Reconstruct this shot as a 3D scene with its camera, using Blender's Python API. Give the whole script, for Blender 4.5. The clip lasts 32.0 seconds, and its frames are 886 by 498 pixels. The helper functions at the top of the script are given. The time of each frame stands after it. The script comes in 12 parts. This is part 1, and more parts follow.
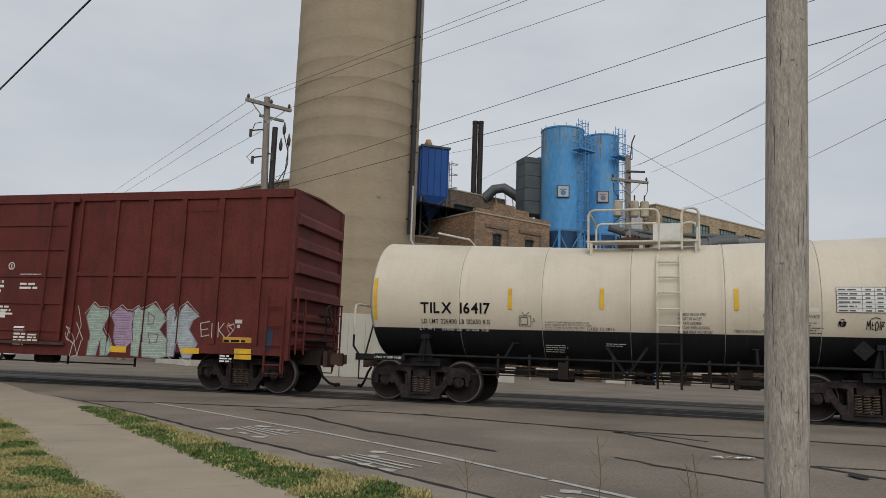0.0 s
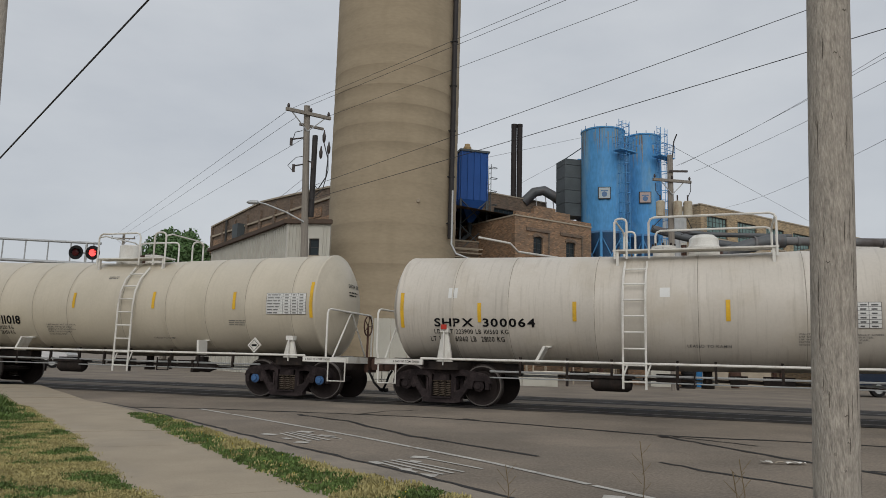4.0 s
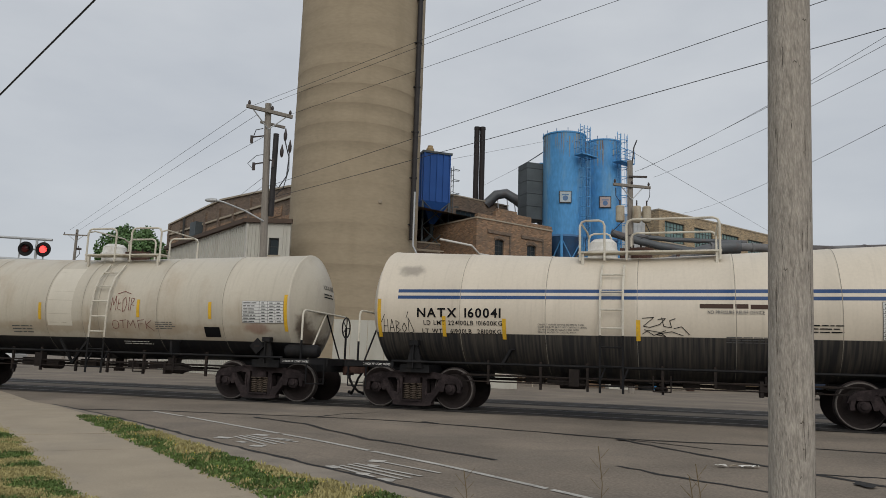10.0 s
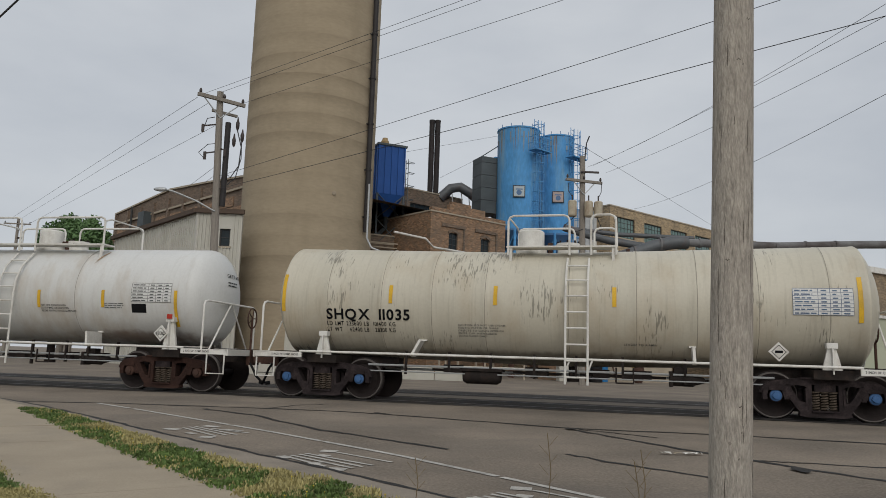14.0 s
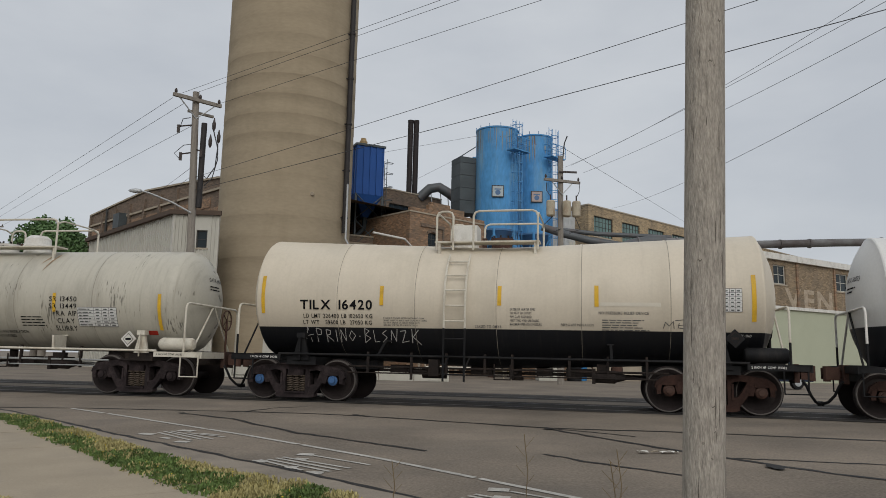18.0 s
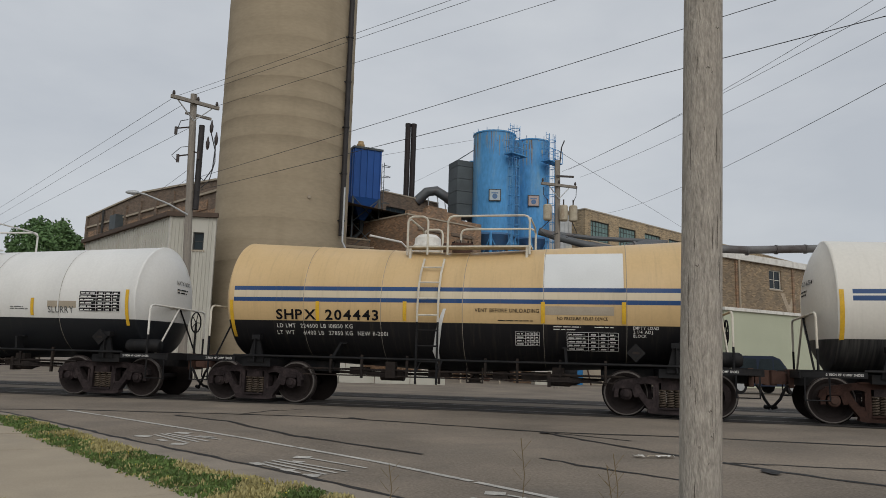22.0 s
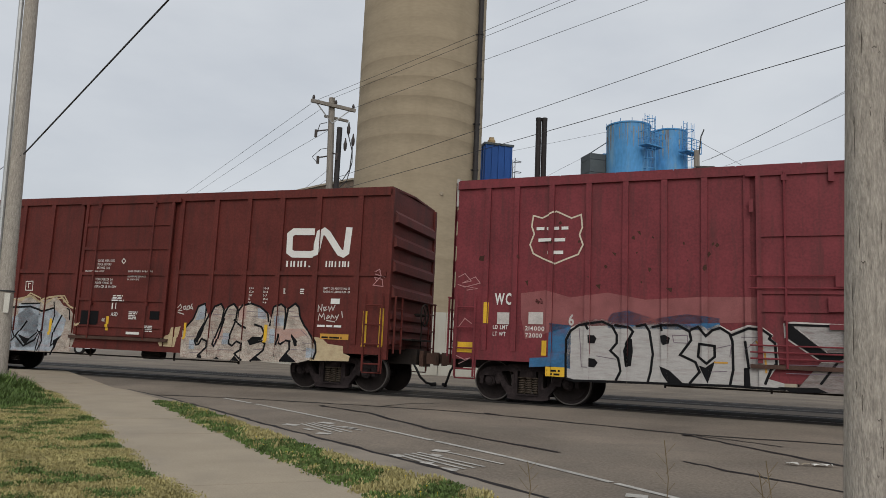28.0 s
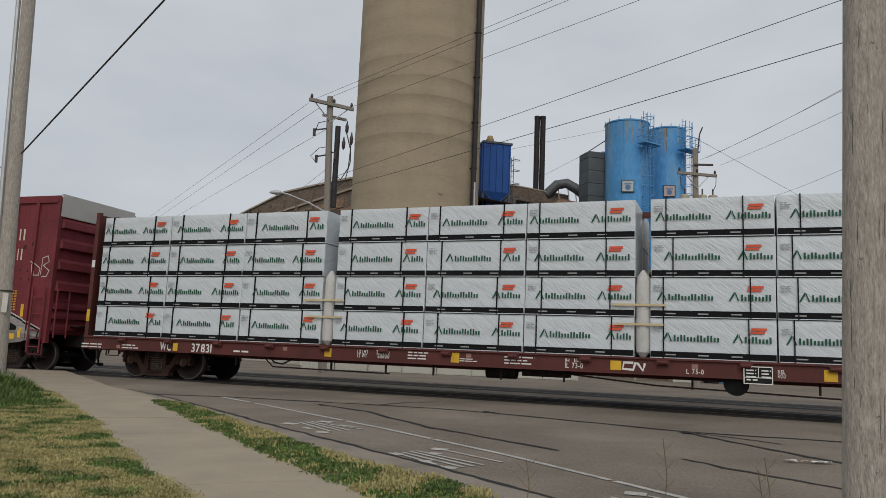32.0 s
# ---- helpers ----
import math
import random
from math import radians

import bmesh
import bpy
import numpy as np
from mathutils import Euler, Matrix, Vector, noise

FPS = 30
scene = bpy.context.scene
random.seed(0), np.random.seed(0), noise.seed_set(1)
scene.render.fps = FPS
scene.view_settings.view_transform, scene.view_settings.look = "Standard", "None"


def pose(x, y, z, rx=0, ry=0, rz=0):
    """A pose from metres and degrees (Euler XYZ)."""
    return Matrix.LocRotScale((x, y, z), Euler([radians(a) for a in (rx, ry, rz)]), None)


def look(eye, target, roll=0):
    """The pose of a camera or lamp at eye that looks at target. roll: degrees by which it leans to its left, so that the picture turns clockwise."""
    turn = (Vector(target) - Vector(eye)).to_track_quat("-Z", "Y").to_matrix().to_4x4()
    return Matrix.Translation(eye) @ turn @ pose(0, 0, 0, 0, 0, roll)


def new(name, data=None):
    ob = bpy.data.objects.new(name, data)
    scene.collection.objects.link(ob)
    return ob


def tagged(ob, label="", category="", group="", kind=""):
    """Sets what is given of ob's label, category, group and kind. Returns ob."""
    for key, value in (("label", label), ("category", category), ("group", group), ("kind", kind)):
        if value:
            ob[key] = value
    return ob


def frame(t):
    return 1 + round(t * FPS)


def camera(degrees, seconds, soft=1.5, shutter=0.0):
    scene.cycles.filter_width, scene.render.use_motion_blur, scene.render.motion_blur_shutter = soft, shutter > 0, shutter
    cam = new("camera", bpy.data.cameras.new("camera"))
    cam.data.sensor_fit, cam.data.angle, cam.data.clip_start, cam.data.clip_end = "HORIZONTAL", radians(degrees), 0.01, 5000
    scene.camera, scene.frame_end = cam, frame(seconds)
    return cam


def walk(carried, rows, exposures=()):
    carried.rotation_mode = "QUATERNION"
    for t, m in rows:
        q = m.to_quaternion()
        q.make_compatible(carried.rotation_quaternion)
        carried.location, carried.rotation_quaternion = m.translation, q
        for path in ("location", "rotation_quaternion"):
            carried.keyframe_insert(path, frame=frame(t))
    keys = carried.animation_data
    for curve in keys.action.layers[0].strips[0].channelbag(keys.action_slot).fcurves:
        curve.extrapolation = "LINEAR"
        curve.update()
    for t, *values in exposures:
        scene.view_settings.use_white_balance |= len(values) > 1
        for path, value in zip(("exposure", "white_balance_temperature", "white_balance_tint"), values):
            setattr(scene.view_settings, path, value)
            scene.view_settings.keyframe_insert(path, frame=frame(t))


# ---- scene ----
cam = camera(61.6, 32.0, soft=0.5)
PATH = [
    (0.0, -0.044, -0.05, 0.967, -0.11, 8.413, -1.985),
    (0.5, -0.02, -0.113, 0.955, 0.956, 8.685, -1.98),
    (1.0, -0.004, -0.116, 0.955, 1.711, 8.852, -1.964),
    (1.5, 0.005, -0.066, 0.962, 1.978, 8.684, -2.0),
    (2.0, 0.0, -0.06, 0.966, 2.703, 8.673, -1.984),
    (2.5, 0.0, -0.038, 0.971, 2.743, 8.691, -1.836),
    (3.0, 0.002, -0.028, 0.974, 2.765, 8.676, -1.615),
    (3.5, -0.001, -0.033, 0.97, 2.952, 8.644, -1.524),
    (5.5, -0.011, -0.024, 0.978, 3.657, 9.056, -1.586),
    (6.0, -0.013, -0.043, 0.98, 3.596, 9.389, -1.456),
    (6.5, -0.01, -0.032, 0.979, 3.544, 9.529, -1.293),
    (7.0, 0.002, -0.011, 0.987, 3.367, 9.481, -1.129),
    (7.5, 0.002, -0.007, 0.991, 3.237, 9.473, -1.006),
    (8.0, -0.005, 0.011, 0.995, 2.884, 9.719, -0.993),
    (8.5, -0.003, 0.039, 0.998, 1.869, 9.729, -0.976),
    (9.0, -0.014, 0.049, 0.988, 0.942, 9.575, -1.226),
    (9.5, -0.01, 0.026, 0.99, 0.716, 9.336, -1.586),
    (10.0, -0.001, 0.046, 0.989, 0.126, 8.854, -1.819),
    (10.5, 0.001, 0.046, 0.992, -0.102, 8.65, -1.839),
    (11.0, -0.001, 0.025, 0.987, -0.224, 8.658, -1.908),
    (11.5, -0.007, 0.014, 0.981, -0.504, 8.722, -2.002),
    (12.0, -0.009, 0.017, 0.977, -0.506, 8.696, -2.027),
    (12.5, -0.005, 0.029, 0.978, -0.912, 8.531, -1.869),
    (13.0, -0.003, 0.027, 0.976, -1.136, 8.576, -1.799),
    (13.5, 0.005, 0.028, 0.957, -2.611, 8.508, -1.729),
    (14.0, 0.005, 0.01, 0.95, -3.454, 8.462, -1.824),
    (14.5, 0.013, 0.019, 0.951, -4.278, 8.453, -1.872),
    (15.0, 0.023, 0.034, 0.964, -4.506, 8.479, -1.78),
    (15.5, 0.031, 0.041, 0.967, -4.392, 8.647, -1.626),
    (17.5, 0.047, 0.036, 0.969, -4.69, 8.501, -1.303),
    (18.0, 0.041, 0.027, 0.968, -4.953, 8.506, -1.263),
    (18.5, 0.033, 0.019, 0.972, -4.967, 8.554, -1.226),
    (19.0, 0.026, 0.012, 0.966, -5.003, 8.654, -1.346),
    (19.5, 0.022, 0.013, 0.969, -4.99, 8.69, -1.345),
    (20.0, 0.021, 0.015, 0.971, -5.058, 8.609, -1.336),
    (20.5, 0.018, 0.01, 0.97, -5.084, 8.634, -1.417),
    (21.0, 0.019, 0.008, 0.973, -5.089, 8.687, -1.456),
    (21.5, 0.024, 0.009, 0.974, -5.117, 8.706, -1.472),
    (22.0, 0.025, 0.007, 0.967, -5.268, 8.779, -1.55),
    (22.5, 0.027, 0.02, 0.976, -5.136, 8.733, -1.51),
    (23.0, 0.028, 0.018, 0.977, -4.849, 8.645, -1.669),
    (23.5, 0.022, 0.003, 0.976, -4.597, 8.582, -1.597),
    (24.0, 0.016, -0.023, 0.967, -3.878, 8.503, -1.625),
    (24.5, 0.003, -0.056, 0.955, -2.894, 8.364, -2.047),
    (26.5, -0.015, -0.109, 0.971, 2.944, 8.278, -1.965),
    (27.0, -0.018, -0.083, 0.97, 3.674, 8.138, -2.18),
    (27.5, -0.03, -0.027, 0.982, 4.344, 8.278, -2.324),
    (28.0, -0.026, 0.002, 0.982, 4.763, 8.068, -2.526),
    (28.5, -0.023, 0.026, 0.986, 4.911, 7.917, -2.455),
    (29.0, -0.02, 0.047, 0.989, 4.782, 7.92, -2.446),
    (29.5, -0.02, 0.046, 0.989, 4.865, 7.967, -2.474),
    (30.0, -0.023, 0.039, 0.983, 4.828, 8.023, -2.586),
    (30.5, -0.021, 0.037, 0.986, 4.878, 7.983, -2.552),
    (31.0, -0.029, 0.032, 0.983, 4.736, 7.952, -2.486),
    (31.5, -0.023, 0.038, 0.982, 4.657, 7.969, -2.512),
    (32.0, -0.017, 0.013, 0.978, 4.711, 7.97, -2.349),
]

walk(cam, [(t, pose(x, y, z, 90 + pitch, roll, yaw)) for t, x, y, z, yaw, pitch, roll in PATH],
     [(0.0, 0.06), (1.5, 0.0), (25.0, 0.0), (27.0, 0.12), (29.0, 0.15), (30.2, 0.13), (31.6, 0.02), (32.0, 0.0)])

# ---- light: an overcast, bright summer sky ----
SUN_EL, SUN_AZ = 36.0, 176.0
world = bpy.data.worlds.new("sky")
scene.world = world
world.use_nodes = True
wn, wl = world.node_tree.nodes, world.node_tree.links
wn.clear()
w_out = wn.new("ShaderNodeOutputWorld")
w_bg = wn.new("ShaderNodeBackground")
w_sky = wn.new("ShaderNodeTexSky")
w_sky.sky_type, w_sky.sun_disc = "NISHITA", False
w_sky.sun_elevation, w_sky.sun_rotation = radians(SUN_EL), radians(SUN_AZ)
w_sky.air_density, w_sky.dust_density = 1.2, 3.0
w_gain = wn.new("ShaderNodeMix")
w_gain.data_type, w_gain.blend_type = "RGBA", "MULTIPLY"
w_gain.inputs[0].default_value = 1.0
w_gain.inputs[7].default_value = (0.09, 0.09, 0.09, 1)
w_co = wn.new("ShaderNodeTexCoord")
w_map = wn.new("ShaderNodeMapping")
w_map.inputs["Scale"].default_value = (1.0, 1.0, 2.6)
w_noise = wn.new("ShaderNodeTexNoise")
w_noise.inputs["Scale"].default_value = 2.3
w_noise.inputs["Detail"].default_value = 6.0
w_noise.inputs["Roughness"].default_value = 0.52
w_ramp = wn.new("ShaderNodeValToRGB")
w_ramp.color_ramp.elements[0].position, w_ramp.color_ramp.elements[1].position = 0.34, 0.68
w_ramp.color_ramp.elements[0].color = (0.50, 0.53, 0.575, 1)
w_ramp.color_ramp.elements[1].color = (0.63, 0.655, 0.685, 1)
w_mix = wn.new("ShaderNodeMix")
w_mix.data_type = "RGBA"
w_mix.inputs[0].default_value = 0.9
wl.new(w_sky.outputs[0], w_gain.inputs[6])
wl.new(w_co.outputs["Generated"], w_map.inputs[0])
wl.new(w_map.outputs[0], w_noise.inputs["Vector"])
wl.new(w_noise.outputs[0], w_ramp.inputs[0])
wl.new(w_gain.outputs[2], w_mix.inputs[6])
wl.new(w_ramp.outputs[0], w_mix.inputs[7])
wl.new(w_mix.outputs[2], w_bg.inputs[0])
wl.new(w_bg.outputs[0], w_out.inputs[0])

sun = new("sun", bpy.data.lights.new("sun", "SUN"))
sun.data.energy, sun.data.angle, sun.data.color = 1.2, radians(45), (1.0, 0.965, 0.91)
sun.matrix_world = look((-60 * math.sin(radians(SUN_AZ - 180)), -60, 10 + 60 * math.tan(radians(SUN_EL))), (0, 0, 10))
scene.view_settings.exposure = 0.0


# ---- materials ----
def mat(name, base, rough=0.7, metal=0.0, var=0.18, scale=2.0, bump=0.15, fine=40.0, stretch=(1, 1, 1), dirt=None, spec=0.2):
    """Paint or stone with grain at two scales; dirt: (colour, amount, scale, stretch)."""
    m = bpy.data.materials.new(name)
    m.use_nodes = True
    n, l = m.node_tree.nodes, m.node_tree.links
    b = n["Principled BSDF"]
    b.inputs["Roughness"].default_value, b.inputs["Metallic"].default_value = rough, metal
    b.inputs["Specular IOR Level"].default_value = min(spec, 0.2) if max(base) < 0.12 else spec
    co, mp = n.new("ShaderNodeTexCoord"), n.new("ShaderNodeMapping")
    mp.inputs["Scale"].default_value = stretch
    l.new(co.outputs["Object"], mp.inputs[0])
    big, small = n.new("ShaderNodeTexNoise"), n.new("ShaderNodeTexNoise")
    big.inputs["Scale"].default_value, small.inputs["Scale"].default_value = scale, fine
    big.inputs["Detail"].default_value, small.inputs["Detail"].default_value = 5, 4
    l.new(mp.outputs[0], big.inputs["Vector"])
    l.new(mp.outputs[0], small.inputs["Vector"])
    add = n.new("ShaderNodeMath")
    add.operation = "MULTIPLY_ADD"
    add.inputs[1].default_value = 0.5
    l.new(small.outputs[0], add.inputs[0])
    half = n.new("ShaderNodeMath")
    half.operation = "MULTIPLY"
    half.inputs[1].default_value = 0.5
    l.new(big.outputs[0], half.inputs[0])
    l.new(half.outputs[0], add.inputs[2])
    ramp = n.new("ShaderNodeValToRGB")
    ramp.color_ramp.elements[0].position, ramp.color_ramp.elements[1].position = 0.33, 0.67
    ramp.color_ramp.elements[0].color = (*[max(0.0, c * (1 - var)) for c in base], 1)
    ramp.color_ramp.elements[1].color = (*[min(0.92, c * (1 + var)) for c in base], 1)
    l.new(add.outputs[0], ramp.inputs[0])
    colour = ramp.outputs[0]
    if dirt:
        tint, amount, dscale, dstretch = dirt
        dm, dn, dr, mx = n.new("ShaderNodeMapping"), n.new("ShaderNodeTexNoise"), n.new("ShaderNodeMapRange"), n.new("ShaderNodeMix")
        dm.inputs["Scale"].default_value = dstretch
        dn.inputs["Scale"].default_value, dn.inputs["Detail"].default_value, dn.inputs["Roughness"].default_value = dscale, 7, 0.62
        dr.inputs["From Min"].default_value, dr.inputs["From Max"].default_value = 0.5, 0.78
        dr.inputs["To Max"].default_value = amount
        mx.data_type = "RGBA"
        mx.inputs[7].default_value = (*tint, 1)
        l.new(co.outputs["Object"], dm.inputs[0])
        l.new(dm.outputs[0], dn.inputs["Vector"])
        l.new(dn.outputs[0], dr.inputs[0])
        l.new(dr.outputs[0], mx.inputs[0])
        l.new(colour, mx.inputs[6])
        colour = mx.outputs[2]
    l.new(colour, b.inputs["Base Color"])
    if bump:
        bp = n.new("ShaderNodeBump")
        bp.inputs["Strength"].default_value, bp.inputs["Distance"].default_value = bump, 0.02
        l.new(add.outputs[0], bp.inputs["Height"])
        l.new(bp.outputs[0], b.inputs["Normal"])
    return m


def socket_of(m, name="Base Color"):
    """The colour that feeds a material's base colour, to lay more paint over it."""
    b = m.node_tree.nodes["Principled BSDF"]
    return b, b.inputs[name].links[0].from_socket


def two_tone(name, upper, lower, split, dirt=None, rough=0.42, streak=0.35, wavy=0.015, stripes=(), rake=None, reach=0.0, drips=0.0, soot=()):
    """Tank paint: one colour above the height split and another below, with streaks of dirt that run down; stripes: (low, high, colour); soot: smudges (x, z, half width, half height, colour, strength)."""
    m = mat(name, upper, rough=rough, var=0.05, scale=1.3, bump=0.03, fine=18, dirt=dirt, spec=0.28)
    n, l = m.node_tree.nodes, m.node_tree.links
    b, colour = socket_of(m)
    co, sep = n.new("ShaderNodeTexCoord"), n.new("ShaderNodeSeparateXYZ")
    l.new(co.outputs["Object"], sep.inputs[0])
    for low, high, tint in (((-9, split, lower),) if lower else ()) + tuple(stripes):
        edge = n.new("ShaderNodeMapRange")
        edge.inputs["From Min"].default_value, edge.inputs["From Max"].default_value = high - 0.004, high + 0.004
        edge.inputs["To Min"].default_value, edge.inputs["To Max"].default_value = 1, 0
        under = n.new("ShaderNodeMapRange")
        under.inputs["From Min"].default_value, under.inputs["From Max"].default_value = low - 0.004, low + 0.004
        l.new(sep.outputs[2], edge.inputs[0])
        l.new(sep.outputs[2], under.inputs[0])
        both = n.new("ShaderNodeMath")
        both.operation = "MULTIPLY"
        l.new(edge.outputs[0], both.inputs[0])
        l.new(under.outputs[0], both.inputs[1])
        if reach and low > 0:            # stripes end before the heads
            far, less, cut_off = n.new("ShaderNodeMath"), n.new("ShaderNodeMath"), n.new("ShaderNodeMath")
            far.operation, less.operation, cut_off.operation = "ABSOLUTE", "LESS_THAN", "MULTIPLY"
            less.inputs[1].default_value = reach
            l.new(sep.outputs[0], far.inputs[0])
            l.new(far.outputs[0], less.inputs[0])
            l.new(both.outputs[0], cut_off.inputs[0])
            l.new(less.outputs[0], cut_off.inputs[1])
            both = cut_off
        mx = n.new("ShaderNodeMix")
        mx.data_type = "RGBA"
        mx.inputs[7].default_value = (*tint, 1)
        l.new(both.outputs[0], mx.inputs[0])
        l.new(colour, mx.inputs[6])
        if rake and low < 0:             # soot raked downwards in fine lines
            rm, rn, rr = n.new("ShaderNodeMapping"), n.new("ShaderNodeTexNoise"), n.new("ShaderNodeValToRGB")
            rm.inputs["Scale"].default_value = (9.0, 0.5, 0.25)
            rn.inputs["Scale"].default_value, rn.inputs["Detail"].default_value = 2.2, 7
            rr.color_ramp.elements[0].position, rr.color_ramp.elements[1].position = 0.42, 0.68
            rr.color_ramp.elements[0].color, rr.color_ramp.elements[1].color = (*tint, 1), (*rake, 1)
            l.new(co.outputs["Object"], rm.inputs[0])
            l.new(rm.outputs[0], rn.inputs["Vector"])
            l.new(rn.outputs[0], rr.inputs[0])
            l.new(rr.outputs[0], mx.inputs[7])
        colour = mx.outputs[2]
    # streaks
    mp, ns, rg, mx = n.new("ShaderNodeMapping"), n.new("ShaderNodeTexNoise"), n.new("ShaderNodeMapRange"), n.new("ShaderNodeMix")
    mp.inputs["Scale"].default_value = (7.0, 0.6, 0.45)
    ns.inputs["Scale"].default_value, ns.inputs["Detail"].default_value, ns.inputs["Roughness"].default_value = 1.6, 6, 0.65
    rg.inputs["From Min"].default_value, rg.inputs["From Max"].default_value, rg.inputs["To Max"].default_value = 0.52, 0.8, streak
    mx.data_type = "RGBA"
    mx.inputs[7].default_value = (0.16, 0.13, 0.09, 1)
    l.new(co.outputs["Object"], mp.inputs[0])
    l.new(mp.outputs[0], ns.inputs["Vector"])
    l.new(ns.outputs[0], rg.inputs[0])
    l.new(rg.outputs[0], mx.inputs[0])
    l.new(colour, mx.inputs[6])
    colour = mx.outputs[2]
    if drips:                            # short dark runs, in clusters
        fine_map, fine_n, wide_n, product, gate, over = [n.new("ShaderNode" + k) for k in ("Mapping", "TexNoise", "TexNoise", "Math", "MapRange", "Mix")]
        fine_map.inputs["Scale"].default_value = (15.0, 1.5, 2.4)
        fine_n.inputs["Scale"].default_value, fine_n.inputs["Detail"].default_value = 1.8, 3
        wide_n.inputs["Scale"].default_value, wide_n.inputs["Detail"].default_value = 0.9, 2
        product.operation = "MULTIPLY"
        gate.inputs["From Min"].default_value, gate.inputs["From Max"].default_value, gate.inputs["To Max"].default_value = 0.34, 0.40, drips
        over.data_type = "RGBA"
        over.inputs[7].default_value = (0.09, 0.085, 0.07, 1)
        l.new(co.outputs["Object"], fine_map.inputs[0])
        l.new(fine_map.outputs[0], fine_n.inputs["Vector"])
        l.new(co.outputs["Object"], wide_n.inputs["Vector"])
        l.new(fine_n.outputs[0], product.inputs[0])
        l.new(wide_n.outputs[0], product.inputs[1])
        l.new(product.outputs[0], gate.inputs[0])
        l.new(gate.outputs[0], over.inputs[0])
        l.new(colour, over.inputs[6])
        colour = over.outputs[2]
    for sx, sz, wide, high, tint, much in soot:
        shift, spots, warp, span, fade, over = [n.new("ShaderNode" + k) for k in ("Mapping", "TexNoise", "VectorMath", "VectorMath", "MapRange", "Mix")]
        flatten = n.new("ShaderNodeVectorMath")
        shift.inputs["Location"].default_value = (-sx / wide, 0, -sz / high)
        shift.inputs["Scale"].default_value = (1 / wide, 0, 1 / high)
        spots.inputs["Scale"].default_value, spots.inputs["Detail"].default_value = 5.0, 6
        warp.operation, flatten.operation, span.operation = "MULTIPLY_ADD", "MULTIPLY", "LENGTH"
        warp.inputs[1].default_value = (1.5, 0, 1.5)
        flatten.inputs[1].default_value = (1, 0, 1)
        fade.interpolation_type = "SMOOTHSTEP"
        fade.inputs["From Min"].default_value, fade.inputs["From Max"].default_value = 0.45, 1.5
        fade.inputs["To Min"].default_value, fade.inputs["To Max"].default_value = much, 0
        over.data_type = "RGBA"
        over.inputs[7].default_value = (*tint, 1)
        l.new(co.outputs["Object"], shift.inputs[0])
        l.new(co.outputs["Object"], spots.inputs["Vector"])
        less = n.new("ShaderNodeVectorMath")
        less.operation = "SUBTRACT"
        less.inputs[1].default_value = (0.5, 0.5, 0.5)
        l.new(spots.outputs["Color"], less.inputs[0])
        l.new(less.outputs[0], warp.inputs[0])
        l.new(shift.outputs[0], warp.inputs[2])
        l.new(warp.outputs[0], flatten.inputs[0])
        l.new(flatten.outputs[0], span.inputs[0])
        l.new(span.outputs["Value"], fade.inputs[0])
        l.new(fade.outputs[0], over.inputs[0])
        l.new(colour, over.inputs[6])
        colour = over.outputs[2]
    l.new(colour, b.inputs["Base Color"])
    return m


def brick_mat(name, base, mortar, size=(0.23, 0.081), var=0.36):
    m = bpy.data.materials.new(name)
    m.use_nodes = True
    n, l = m.node_tree.nodes, m.node_tree.links
    b = n["Principled BSDF"]
    b.inputs["Roughness"].default_value = 0.9
    co, sep, add, comb, br = n.new("ShaderNodeTexCoord"), n.new("ShaderNodeSeparateXYZ"), n.new("ShaderNodeMath"), n.new("ShaderNodeCombineXYZ"), n.new("ShaderNodeTexBrick")
    l.new(co.outputs["Object"], sep.inputs[0])
    l.new(sep.outputs[0], add.inputs[0])
    l.new(sep.outputs[1], add.inputs[1])
    l.new(add.outputs[0], comb.inputs[0])
    l.new(sep.outputs[2], comb.inputs[1])
    l.new(comb.outputs[0], br.inputs["Vector"])
    br.inputs["Scale"].default_value = 1.0
    br.inputs["Brick Width"].default_value, br.inputs["Row Height"].default_value = size
    br.inputs["Mortar Size"].default_value, br.inputs["Bias"].default_value = 0.008, 0.0
    br.inputs["Color1"].default_value = (*[c * (1 - var) for c in base], 1)
    br.inputs["Color2"].default_value = (*[c * (1 + var) for c in base], 1)
    br.inputs["Mortar"].default_value = (*mortar, 1)
    ns, mx = n.new("ShaderNodeTexNoise"), n.new("ShaderNodeMix")
    ns.inputs["Scale"].default_value, ns.inputs["Detail"].default_value = 0.9, 8
    rg = n.new("ShaderNodeMapRange")
    rg.inputs["From Min"].default_value, rg.inputs["From Max"].default_value, rg.inputs["To Max"].default_value = 0.45, 0.75, 0.55
    mx.data_type = "RGBA"
    mx.inputs[7].default_value = (0.10, 0.085, 0.07, 1)
    l.new(co.outputs["Object"], ns.inputs["Vector"])
    l.new(ns.outputs[0], rg.inputs[0])
    l.new(rg.outputs[0], mx.inputs[0])
    l.new(br.outputs[0], mx.inputs[6])
    l.new(mx.outputs[2], b.inputs["Base Color"])
    bp = n.new("ShaderNodeBump")
    bp.inputs["Strength"].default_value, bp.inputs["Distance"].default_value = 0.5, 0.01
    l.new(br.outputs["Fac"], bp.inputs["Height"])
    bp.invert = True
    l.new(bp.outputs[0], b.inputs["Normal"])
    return m


def glow_mat(name, colour, strength):
    m = mat(name, colour, var=0.0, bump=0)
    b = m.node_tree.nodes["Principled BSDF"]
    b.inputs["Emission Color"].default_value, b.inputs["Emission Strength"].default_value = (*colour, 1), strength
    return m


